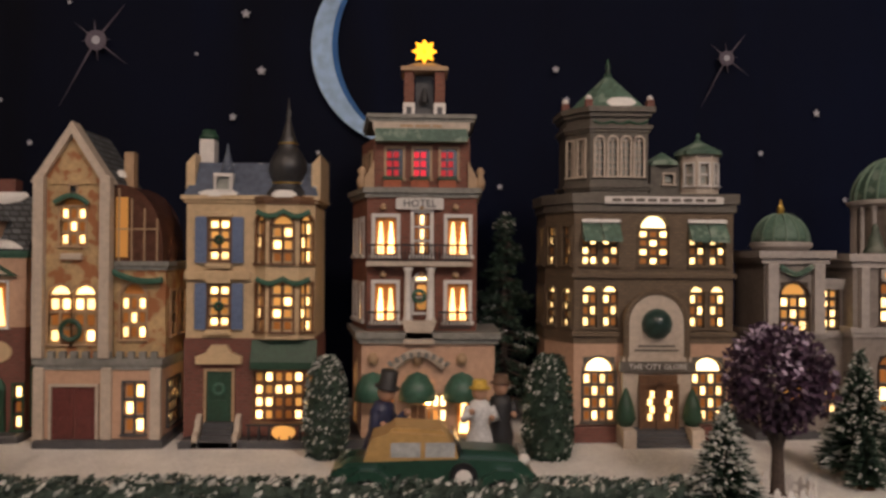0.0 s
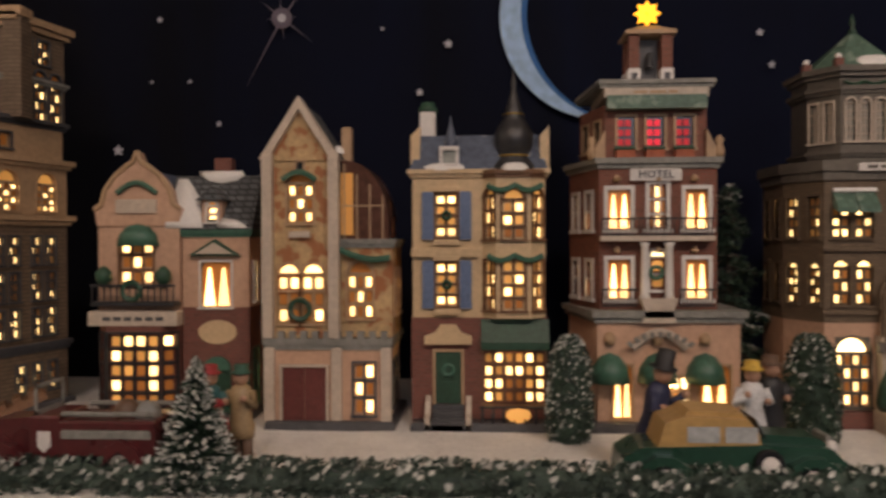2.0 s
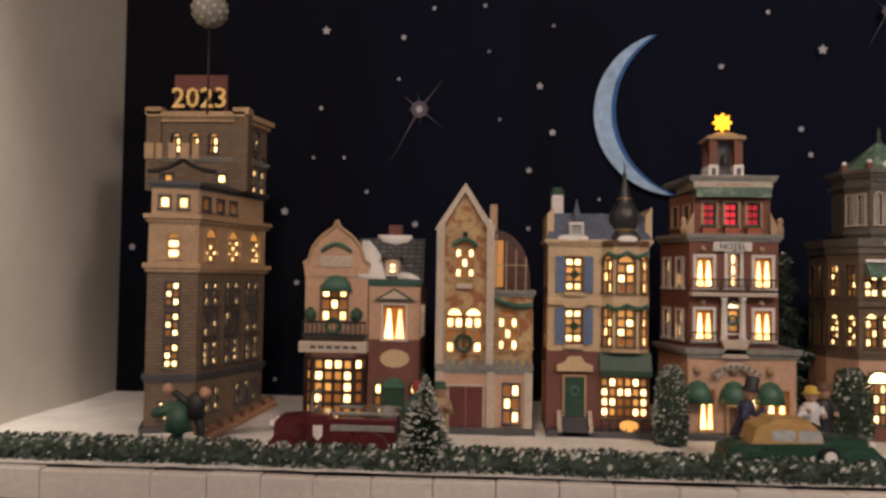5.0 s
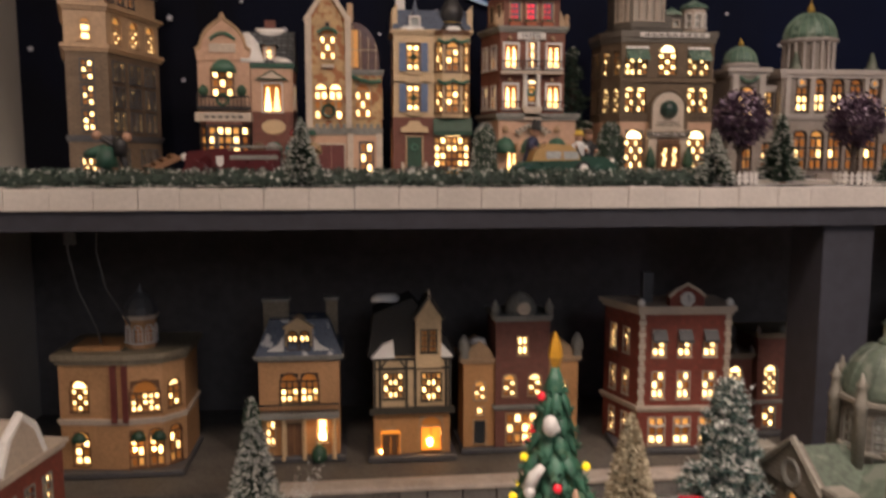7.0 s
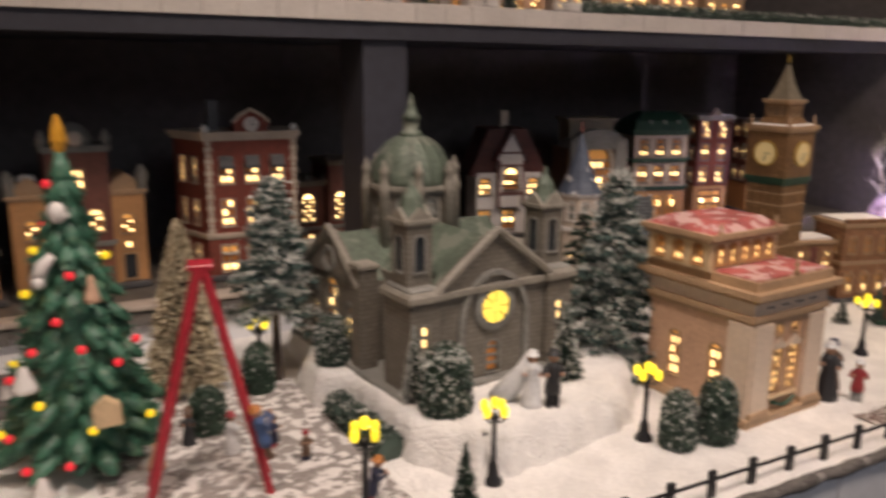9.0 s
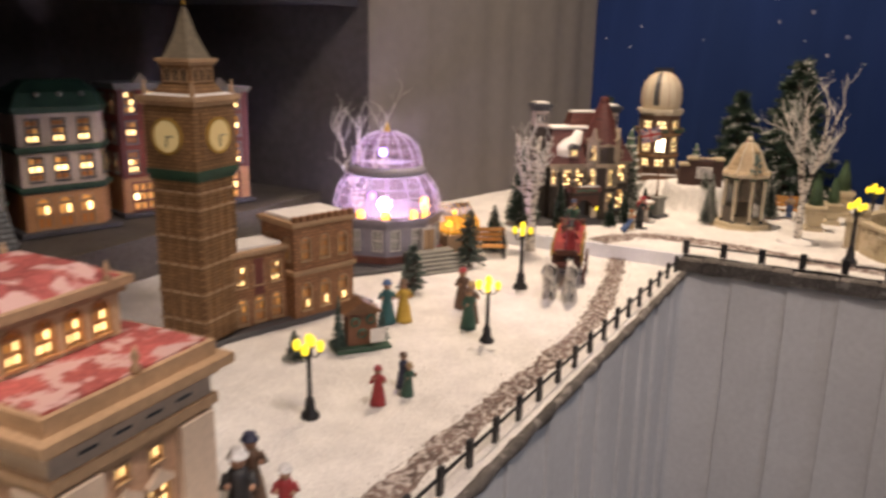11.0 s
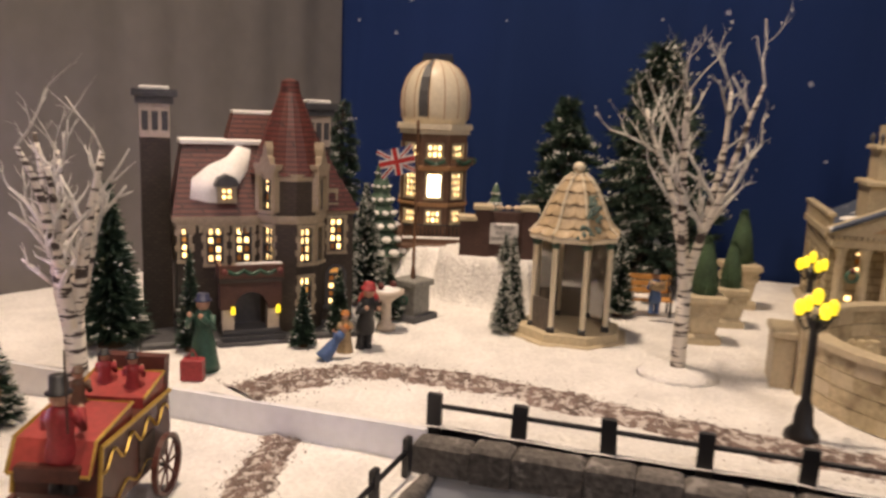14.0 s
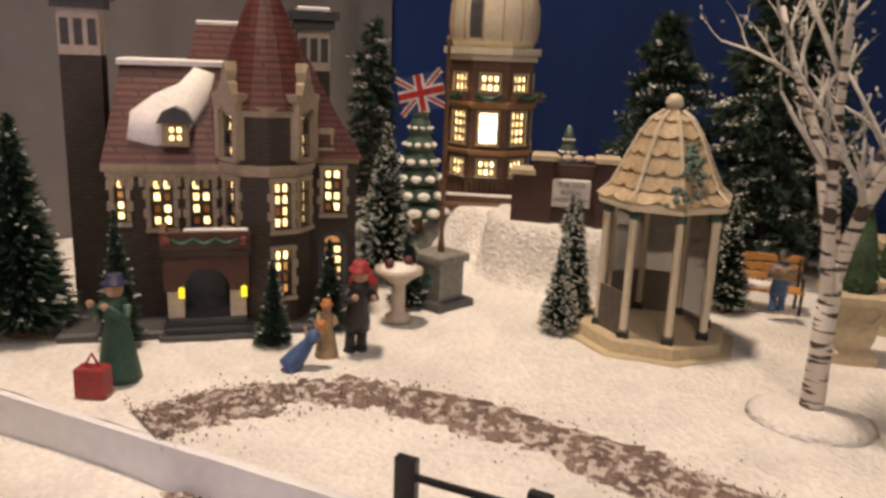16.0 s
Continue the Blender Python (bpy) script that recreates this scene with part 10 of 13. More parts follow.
fountain_court()
s = Shape().lathe([(0.008, 0.0), (0.009, 0.010), (0.006, 0.022), (0.007, 0.032), (0.008, 0.038), (0.004, 0.042), (0.0045, 0.046), (0.005, 0.051), (0.002, 0.056)], 12)
s.tube([(0.006, 0, 0.036), (0.013, -0.004, 0.030), (0.012, -0.008, 0.022)], 0.0022, 6).tube([(-0.006, 0, 0.036), (-0.012, 0.003, 0.044)], 0.0022, 6)
solid("fountain_statue", s, BUFF, "plain buff stone statue on the fountain", "statue", m=pose(1.748, -0.498, PARK + 0.043) @ Matrix.Diagonal((0.95, 0.95, 1.3, 1)), smooth=True)


def flagpole():
    h = thing("flagpole", 1.812, -0.030, PARK, -20, "brown flagpole with small red, white and blue flag on pedestal", "flagpole")
    part("plinth", Shape().slab(-0.018, 0.018, -0.018, 0.018, 0.0, 0.006), DARKGREY, h)
    part("pedestal", Shape().slab(-0.012, 0.012, -0.012, 0.012, 0.006, 0.034).slab(-0.015, 0.015, -0.015, 0.015, 0.034, 0.040), GREYSTONE, h)
    part("plaque_wreath", Shape().ring([(0.003, -0.001), (0.005, 0.0), (0.003, 0.001)], 10).moved(pose(-0.0125, 0, 0.02, 90, 0, 90)), GREEN, h)
    lathe_part(h, "pole", [(0.0024, 0.040), (0.0022, 0.048), (0.0016, 0.052), (0.0014, 0.188), (0.0022, 0.190), (0.001, 0.194)], WOOD, 8)
    m = pose(0.0, 0.002, 0.158, 0, 14, 108)
    BLUE, RED, FW = paint("flag_blue", (0.03, 0.05, 0.18), 0.7), paint("flag_red", (0.45, 0.03, 0.03), 0.7), paint("flag_white", (0.7, 0.7, 0.7), 0.7)
    cloth = part("flag", Shape().box(0.001, 0.038, -0.0004, 0.0004, -0.013, 0.013).moved(m), BLUE, h, "small printed cloth flag")
    def bar(w, mat_, lift):
        s = Shape()
        for p in (((0.001, -0.013), (0.038, 0.013)), ((0.001, 0.013), (0.038, -0.013))):
            (x0, z0), (x1, z1) = p
            d = Vector((x1 - x0, z1 - z0)).normalized()
            e = Vector((-d.y, d.x)) * w / 2
            for y in (-lift, lift):
                s.add([(x0 + e.x, y, z0 + e.y), (x0 - e.x, y, z0 - e.y), (x1 - e.x, y, z1 - e.y), (x1 + e.x, y, z1 + e.y)], [(0, 1, 2, 3)])
        part("stripe", s.moved(m), mat_, cloth)
    def cross(w, mat_, lift):
        s = Shape().box(0.001, 0.038, -lift, lift, -w / 2, w / 2).box(0.0195 - w / 2, 0.0195 + w / 2, -lift * 1.01, lift * 1.01, -0.013, 0.013)
        part("stripe", s.moved(m), mat_, cloth)
    bar(0.0045, FW, 0.0007)
    bar(0.0018, RED, 0.0009)
    cross(0.008, FW, 0.0011)
    cross(0.0045, RED, 0.0013)


flagpole()
h = thing("bird_bath", 1.762, -0.022, PARK, 0, "pale stone bird bath with snow and small red birds", "bird bath")
lathe_part(h, "bowl", [(0.009, 0.0), (0.009, 0.004), (0.005, 0.007), (0.0045, 0.026), (0.010, 0.031), (0.0165, 0.035), (0.0165, 0.038), (0.013, 0.038)], PALE, 18)
part("snow", Shape().lathe([(0.014, 0.036), (0.012, 0.039), (0.004, 0.0405)], 16), SNOW, h, smooth=True)
for x, y in ((-0.008, 0.003), (0.006, -0.004)):
    part("red_ornament", Shape().ball(x, y, 0.0425, 0.0034, 8).tube([(x, y, 0.0435), (x + 0.006, y, 0.0415)], [0.002, 0.0006], 6), REDDOOR, h, smooth=True)


def park_bench(x, y, z, rz, label, k=1.0):
    h = thing("bench", x, y, z, rz, label, "bench", "benches")
    h.matrix_world = pose(x, y, z, 0, 0, rz) @ Matrix.Diagonal((k, 1.12 if k > 1 else 1, 1.12 if k > 1 else 1, 1))
    for k in range(3):
        part("seat_slat", Shape().slab(-0.024, 0.024, -0.012 + k * 0.0062, -0.007 + k * 0.0062, 0.0165, 0.0185, 0.0004), ORANGEWOOD, h)
        part("back_slat", Shape().slab(-0.024, 0.024, 0.007 + k * 0.0008, 0.0085 + k * 0.0008, 0.022 + k * 0.007, 0.0275 + k * 0.007, 0.0004), ORANGEWOOD, h)
    for q in (-0.022, 0.022):
        s = Shape().tube([(q, -0.011, 0.0), (q, -0.011, 0.0165), (q, 0.006, 0.0165), (q, 0.010, 0.042)], 0.0013, 5).tube([(q, 0.007, 0.0165), (q, 0.009, 0.0)], 0.0013, 5).tube([(q, 0.008, 0.030), (q, -0.010, 0.027), (q, -0.011, 0.0165)], 0.0012, 5)
        part("iron_end", s, IRON, h)
    return h


b = park_bench(1.935, -0.250, PARK, -78, "orange slatted bench with iron ends, snow on its seat")
part("seat_snow", Shape().slab(-0.020, 0.004, -0.010, 0.006, 0.0185, 0.021, 0.001), SNOW, b)
park_bench(1.452, 0.166, TABLE, -58, "long orange slatted bench beside the glass house", 1.5)


def stone_urn(x, y, hgt, label, z=PARK):
    """A square carved planter with a narrow clipped cone."""
    h = thing("stone_planter", x, y, z, 12, label, "planter", "planters")
    k = hgt / 0.05
    part("planter", Shape().lathe([(r * 1.414 * k, z * k) for r, z in ((0.017, 0.0), (0.017, 0.007), (0.015, 0.009), (0.012, 0.011), (0.014, 0.020), (0.016, 0.040), (0.020, 0.044), (0.020, 0.049), (0.0185, 0.050))], 4, turn=math.pi / 4), BUFF, h)
    for q in (-1, 1):
        for a in (0, 90, 180, 270):
            part("swag", Shape().tube([(0.015 * k * (q * 0.5 + 0.46 * math.cos(t)), -0.0175 * k, (0.038 - 0.008 * math.sin(t)) * k) for t in (math.pi * i / 6 for i in range(7))], 0.0014 * k, 5).moved(pose(0, 0, 0, 0, 0, a)), BUFF, h)
    s, r = Shape(), random.Random(int(x * 1000))
    s.lathe([(0.011 * k, 0.048 * k), (0.0125 * k, 0.060 * k), (0.0105 * k, 0.080 * k), (0.006 * k, 0.098 * k), (0.001 * k, 0.108 * k)], 12)
    for i in range(900):
        t = r.random()
        a = r.uniform(0, 6.283)
        rr = (0.0128 * (1 - max(0, t - 0.15) ** 1.3)) * k
        leaf(s, r, Vector((rr * math.cos(a), rr * math.sin(a), (0.049 + 0.060 * t) * k)), 0.0017 * k)
    part("shrub", s, CLIPPED, h, "clipped green cone shrub")


CLIPPED = paint("clipped_green_shrub", (0.045, 0.085, 0.04), 0.7, 0.4, 120, 0.0)
stone_urn(1.850, -0.303, 0.046, "buff urn with a clipped cone shrub")
stone_urn(2.02, -0.343, 0.050, "buff urn with a clipped cone shrub beside the church")
stone_urn(2.03, -0.645, 0.050, "buff urn with a clipped cone shrub behind the court")
stone_urn(1.925, -0.330, 0.040, "small buff urn with a clipped shrub")
stone_urn(2.06, -0.69, 0.046, "buff urn with a clipped shrub by the post")


# ---------------------------------------------------------------- trees, hedges, shrubs
TREES = "display trees"


def brush_tree(x, y, z, hgt, rad, label, n=1100, frost=0.35, green=None, tiers=0, seed=1, tip=0.9, group=TREES, stand=True, white=None):
    """A bottle-brush tree: wire trunk, bristles all round, frosted tips."""
    r = random.Random(seed)
    h = thing("bottle_brush_tree", x, y, z, r.uniform(0, 360), label, "tree", group)
    z0 = hgt * 0.07
    part("trunk", Shape().lathe([(rad * 0.10, 0.0), (rad * 0.08, hgt * 0.5), (rad * 0.02, hgt * 0.98)], 7), BARK, h)
    if stand:
        part("stand", Shape().lathe([(rad * 0.34, -0.001), (rad * 0.34, hgt * 0.02), (rad * 0.15, hgt * 0.035)], 12), SNOW if frost > 0.3 else WOOD, h)
    s, f = Shape(), Shape()
    for i in range(n):
        t = r.random() ** 1.35
        q = (1 - t) ** tip
        if tiers:
            ph = (t * tiers) % 1.0
            q *= 0.62 + 0.38 * (1 - ph)
        R = rad * (q * r.uniform(0.72, 1.08) + 0.04)
        a = r.uniform(0, 2 * math.pi)
        zz = z0 + (hgt - z0) * t
        d = Vector((math.cos(a), math.sin(a), 0))
        base = Vector((0, 0, zz)) + d * R * 0.1
        end = Vector((0, 0, zz + r.uniform(-0.10, 0.10) * rad)) + d * R
        w = 0.0011 + rad * 0.028
        needle(s, r, base, end, w)
        needle(s, r, base + (end - base) * 0.4, end + Vector((r.uniform(-1, 1), r.uniform(-1, 1), r.uniform(-1, 1))) * rad * 0.12, w * 0.8)
        if r.random() < frost:
            needle(f, r, base + (end - base) * r.uniform(0.6, 0.8), end + d * rad * 0.02 + Vector((0, 0, 0.001)), w * 1.0)
            leaf(f, r, end + Vector((0, 0, 0.0008)), 0.0010 + rad * 0.022)
    part("bristle_crown", s, green or NEEDLE, h)
    if f.f:
        part("frost", f, white or FROST, h)
    return h


def frosted_pine(x, y, z, hgt, rad, label, seed=1, green=None, clumps=130, group=TREES, heavy=1.0, bare=0.1):
    """A fuller artificial pine: branches that end in needle clumps with flocked snow on top."""
    r = random.Random(seed)
    h = thing("frosted_pine", x, y, z, r.uniform(0, 360), label, "tree", group)
    part("trunk", Shape().lathe([(rad * 0.09, -0.002), (rad * 0.06, hgt * 0.5), (rad * 0.015, hgt * 0.96)], 8), BARK, h)
    s, f, b = Shape(), Shape(), Shape()
    for i in range(clumps):
        t = bare + (1 - bare) * (i + r.random()) / clumps
        a = i * 2.39996 + r.uniform(-0.5, 0.5)
        R = rad * ((1 - t) ** 0.8 * r.choice((0.45, 0.62, 0.8, 0.95, 1.15)) * r.uniform(0.85, 1.12) + 0.07)
        d0 = Vector((math.cos(a), math.sin(a), 0))
        root, tip = Vector((0, 0, hgt * t)), d0 * R + Vector((0, 0, hgt * t - R * r.uniform(0.05, 0.38)))
        b.tube([tuple(root), tuple(tip)], [0.0012 + rad * 0.01, 0.0006], 4)
        k = rad * r.uniform(0.13, 0.21)
        snowy = r.random() < 0.55 * heavy
        for q in (0.45, 0.72, 1.0) if R > rad * 0.3 else (0.9,):
            c = root.lerp(tip, q)
            for j in range(26):
                d = (Vector((r.gauss(0, 1), r.gauss(0, 1), r.gauss(0, 0.6))) + d0 * 0.9).normalized()
                needle(s, r, c + d * k * 0.05, c + d * k * r.uniform(0.7, 1.3), rad * 0.014 + 0.0005)
            if snowy and q > (0.6 if heavy < 1.5 else 0.3):
                for j in range(12 if heavy < 1.5 else 18):
                    leaf(f, r, c + Vector((r.gauss(0, 0.5) * k, r.gauss(0, 0.5) * k, k * r.uniform(0.25, 0.65))), k * 0.2)
    part("bough", b, BARK, h)
    part("needle_crown", s, green or NEEDLE, h)
    part("flocking", f, FROST, h)
    return h


def topiary(x, y, z, hgt, rad, label, seed=1, n=1500, name="flocked_shrub", taper=0.25, frost=0.28, green=None, group="clipped shrubs"):
    """A dense clipped shrub with a rounded top, flocked with snow."""
    r = random.Random(seed)
    h = thing(name, x, y, z, 0, label, "shrub", group)
    prof = [(rad * 0.75, 0.0), (rad * 0.86, hgt * 0.12), (rad * 0.86, hgt * 0.45), (rad * (0.86 - taper * 0.5), hgt * 0.72), (rad * 0.5, hgt * 0.9), (rad * 0.1, hgt * 0.96)]
    part("core", Shape().lathe(prof, 14), green or NEEDLE, h, smooth=True)
    s, f = Shape(), Shape()
    for i in range(n):
        t, a = r.random(), r.uniform(0, 2 * math.pi)
        q = (1 - taper * max(0, t - 0.3)) * math.sqrt(max(0.0, 1 - max(0, (t - 0.66) / 0.36) ** 2)) * (0.86 + 0.14 * min(1, t * 6))
        p = Vector((rad * q * math.cos(a) * r.uniform(0.9, 1.08), rad * q * math.sin(a) * r.uniform(0.9, 1.08), hgt * t))
        (leaf)(f if r.random() < frost * (0.5 + t) else s, r, p, rad * 0.085 + 0.0006)
    part("foliage", s, green or HEDGELEAF, h)
    part("flocking", f, FROST, h)
    return h


def hedge(name, a, b, w, hgt, z, n, label, seed, frost=0.3):
    """A low garland hedge: countless small leaves round a dark core."""
    r = random.Random(seed)
    s = Shape()
    length = math.hypot(b[0] - a[0], b[1] - a[1])
    ux, uy = (b[0] - a[0]) / length, (b[1] - a[1]) / length
    m = 60
    s.tube([(a[0] + ux * length * k / m, a[1] + uy * length * k / m, z + hgt * 0.42) for k in range(m + 1)], [hgt * 0.40 * (1 + 0.2 * math.sin(k * 1.7)) for k in range(m + 1)], 8)
    for i in range(n):
        t, q = r.random() * length, r.uniform(0, 2 * math.pi)
        bump = 1 + 0.22 * noise.noise((t * 28, seed, 0)) + 0.1 * noise.noise((t * 90, seed, 3))
        d, up = w * 0.5 * math.cos(q) * r.uniform(0.75, 1.1) * bump, hgt * (0.46 + 0.5 * math.sin(q) * bump) * r.uniform(0.9, 1.06)
        s.slot = 1 if r.random() < frost * (0.4 + 0.9 * max(0, math.sin(q))) else 0
        leaf(s, r, Vector((a[0] + ux * t - uy * d, a[1] + uy * t + ux * d, z + max(0.001, up))), r.uniform(0.0018, 0.0036))
    return solid(name, s, (HEDGELEAF, FROST), label, "hedge", "stuff")


# --- upper shelf
hedge("garland_hedge", (-0.74, 0.490), (0.185, 0.478), 0.034, 0.021, SHELF - 0.002, 9500, "low frosted garland hedge along the shelf's front", 11, 0.2)
hedge("garland_hedge", (0.70, 0.485), (1.50, 0.485), 0.034, 0.021, SHELF - 0.002, 5200, "low frosted garland hedge along the shelf's front", 12)
brush_tree(-0.298, 0.490, SHELF, 0.074, 0.027, "frosted green bottle-brush tree in front of the stone house", 1500, 0.5, seed=3)
brush_tree(0.185, 0.470, SHELF, 0.064, 0.025, "frosted green bottle-brush tree at the hedge's end", 1500, 0.4, seed=4)
brush_tree(0.312, 0.55, SHELF, 0.086, 0.030, "frosted dark green bottle-brush tree by the museum", 1300, 0.35, seed=5)
for k, (x, y) in enumerate(((0.455, 0.54), (0.60, 0.53), (0.75, 0.53), (0.30, 0.52), (0.43, 0.50))):
    brush_tree(x, y, SHELF, 0.040 + 0.006 * (k % 2), 0.016, "small dark bottle-brush tree on the shelf", 500, 0.15, seed=20 + k)
topiary(-0.067, 0.612, SHELF, 0.076, 0.0165, "tall flocked green shrub beside the hotel", 5, 1900)
topiary(0.102, 0.606, SHELF, 0.078, 0.0185, "tall flocked green shrub beside the press building", 6, 1900, green=NEEDLE, frost=0.15)
frosted_pine(0.083, 0.735, SHELF, 0.190, 0.040, "dark green pine behind the hotel", 7, None, 120, heavy=0.35)
frosted_pine(0.055, 0.80, SHELF, 0.120, 0.035, "dark green pine behind the hotel", 8, None, 60, heavy=0.3)


def purple_tree(x, y, z, label, seed):
    """A ball-headed dark purple tree with glittering frost, in a ring of white pickets."""
    r = random.Random(seed)
    h = thing("purple_ball_tree", x, y, z, r.uniform(0, 360), label, "tree", TREES)
    part("trunk", Shape().lathe([(0.0048, 0.0), (0.0036, 0.03), (0.003, 0.07)], 8), BARK, h)
    c, R = Vector((0, 0, 0.078)), 0.034
    part("branch", Shape().tube([(0, 0, 0.03), (0.012, 0.004, 0.06)], [0.002, 0.001], 5).tube([(0, 0, 0.03), (-0.010, -0.006, 0.062)], [0.002, 0.001], 5), BARK, h)
    s, f = Shape(), Shape()
    for i in range(3400):
        d = Vector((r.gauss(0, 1), r.gauss(0, 1), r.gauss(0, 1))).normalized()
        k = R * r.uniform(0.55, 1.0) * (1 + 0.12 * noise.noise(d * 2.3 + Vector((seed, 0, 0))))
        p = c + Vector((d.x * k, d.y * k, d.z * k * 1.02))
        up = d.z > -0.1 and k > R * 0.8
        leaf(f if up and r.random() < 0.16 + 0.16 * d.z else s, r, p, r.uniform(0.0016, 0.0034))
    part("leaf_crown", s, PURPLELEAF, h)
    part("frost", f, PURPLEFROST, h, "glittering pale frost")
    part("soil", Shape().lathe([(0.020, -0.001), (0.020, 0.002)], 16), GREYBARK, h)
    PICK = WHITE
    for k in range(18):
        a = 2 * math.pi * k / 18
        part("picket", Shape().box(-0.0018, 0.0018, -0.0006, 0.0006, 0.0, 0.013).add([(-0.0018, -0.0006, 0.013), (0.0018, -0.0006, 0.013), (0.0018, 0.0006, 0.013), (-0.0018, 0.0006, 0.013), (0, 0, 0.0158)], [(0, 1, 4), (1, 2, 4), (2, 3, 4), (3, 0, 4)]).moved(pose(0.021 * math.cos(a), 0.021 * math.sin(a), 0, 0, 0, math.degrees(a) + 90)), PICK, h)
    for z1 in (0.004, 0.0095):
        part("picket_rail", Shape().ring([(0.0200, z1), (0.0206, z1), (0.0206, z1 + 0.0016), (0.0200, z1 + 0.0016)], 24), PICK, h)


for k, (x, y) in enumerate(((0.225, 0.487), (0.371, 0.487), (0.525, 0.487), (0.675, 0.487))):
    purple_tree(x, y, SHELF, "purple ball-headed tree with glittering frost in a white picket ring", 40 + k)


# --- lower table
brush_tree(-0.345, 0.372, TABLE, 0.225, 0.047, "tall dark conifer heavily flecked with snow", 4600, 0.7, seed=52)
brush_tree(0.059, 0.374, TABLE, 0.195, 0.043, "conical tree thickly flecked with ivory snow", 4600, 0.97, seed=53, tip=0.75, green=paint("brown_needles", (0.20, 0.15, 0.09), 0.7, 0.4, 120, 0.0), white=paint("ivory_flock", (0.62, 0.54, 0.38), 0.8, 0.2, 150, 0.0))
frosted_pine(0.158, 0.352, TABLE, 0.238, 0.062, "shaggy green pine with bare lower trunk and snowy boughs", 54, NEEDLEBLUE, 210, heavy=2.0, bare=0.38)
frosted_pine(0.510, 0.175, TABLE, 0.245, 0.062, "tall blue green fir with snowy branches beside the gatehouse", 55, NEEDLEBLUE, 240, heavy=1.8)
brush_tree(0.397, 0.124, 0.937, 0.088, 0.022, "dark bottle-brush tree with violet frost by the cathedral", 1500, 0.45, seed=56)
topiary(0.1965, 0.279, 0.9435, 0.058, 0.0185, "rounded flocked shrub beside the cathedral", 57, 1500, taper=0.1)
topiary(0.243, 0.112, 0.937, 0.075, 0.025, "rounded flocked shrub before the cathedral", 58, 1800, taper=0.15)
brush_tree(0.226, 0.145, 0.937, 0.085, 0.014, "slim snow-white bottle-brush tree before the cathedral", 900, 0.95, seed=59)
topiary(0.442, 0.002, TABLE, 0.060, 0.018, "flocked clipped shrub by the gatehouse", 60, 1400)
topiary(0.488, -0.006, TABLE, 0.066, 0.020, "dark clipped shrub by the gatehouse", 61, 1500, frost=0.1)
brush_tree(0.182, -0.02, TABLE, 0.075, 0.018, "dark green bottle-brush tree near the table edge", 900, 0.2, seed=62)
topiary(0.052, 0.256, TABLE, 0.050, 0.019, "low near-black shrub behind the ladder", 92, 1200, frost=0.08, green=NEEDLE)
topiary(0.128, 0.330, TABLE, 0.060, 0.018, "dark shrub under the shaggy pine", 93, 1200, frost=0.10, green=NEEDLE)
topiary(-0.396, 0.338, TABLE, 0.092, 0.019, "slim frosted shrub beside the tall flecked conifer", 91, 1500, frost=0.5)
hedge("frosted_hedge", (-0.405, 0.292), (-0.312, 0.300), 0.034, 0.026, TABLE - 0.002, 1900, "low hedge thick with snow at the conifer's foot", 92, 0.7)
topiary(-0.183, 0.412, TABLE, 0.072, 0.022, "dark clipped shrub beside the street lamp", 63, 1200, frost=0.04, green=NEEDLE)
frosted_pine(0.62, 0.36, TABLE, 0.16, 0.045, "dark pine behind the cathedral", 64, NEEDLE, 90, heavy=0.6)
frosted_pine(1.225, 0.170, TABLE, 0.070, 0.022, "small blue green fir before the glass house", 65, NEEDLEBLUE, 60, heavy=0.8)
frosted_pine(1.255, 0.190, TABLE, 0.060, 0.018, "small blue green fir before the glass house", 66, NEEDLEBLUE, 70, heavy=0.5)
frosted_pine(1.385, 0.160, TABLE, 0.090, 0.024, "slim blue green fir by the glass house steps", 67, NEEDLEBLUE, 110, heavy=0.5)
brush_tree(1.494, 0.166, TABLE, 0.078, 0.025, "dark frosted bottle-brush tree beside the bench", 1000, 0.3, seed=68)
brush_tree(0.952, 0.165, TABLE, 0.034, 0.014, "small green and white tiered tree", 500, 0.5, tiers=4, seed=69)

hedge("dark_hedge", (0.182, 0.235), (0.186, 0.115), 0.030, 0.030, TABLE - 0.002, 2600, "low dark frosted hedge at the foot of the mound", 90, 0.18)

# --- park
brush_tree(1.618, 0.166, PARK, 0.135, 0.034, "large near-black bottle-brush tree beside the manor", 2400, 0.06, seed=71)
brush_tree(1.632, 0.100, PARK, 0.085, 0.015, "slim dark bottle-brush tree at the manor's front", 900, 0.05, seed=72)
brush_tree(1.680, 0.022, PARK, 0.055, 0.013, "small dark bottle-brush tree at the manor's tower", 700, 0.05, seed=73)
brush_tree(1.722, 0.008, PARK, 0.062, 0.014, "small dark bottle-brush tree by the manor's bay", 700, 0.08, seed=74)
brush_tree(1.845, 0.035, PARK, 0.125, 0.028, "tall frosted bottle-brush tree behind the manor", 2200, 0.5, seed=75)
brush_tree(1.795, -0.012, PARK, 0.055, 0.016, "small dark bottle-brush tree near the flagpole", 800, 0.08, seed=76)
frosted_pine(1.96, 0.115, PARK, 0.21, 0.045, "dark frosted pine behind the manor", 77, NEEDLE, 130, heavy=0.6)
brush_tree(1.800, -0.126, PARK, 0.066, 0.014, "frosted bottle-brush tree beside the gazebo", 1300, 0.5, seed=78)
brush_tree(1.822, -0.128, PARK, 0.088, 0.015, "taller frosted bottle-brush tree beside the gazebo", 1300, 0.45, seed=79)
brush_tree(1.912, -0.222, PARK, 0.085, 0.018, "dark frosted bottle-brush tree behind the gazebo", 1100, 0.3, seed=80)
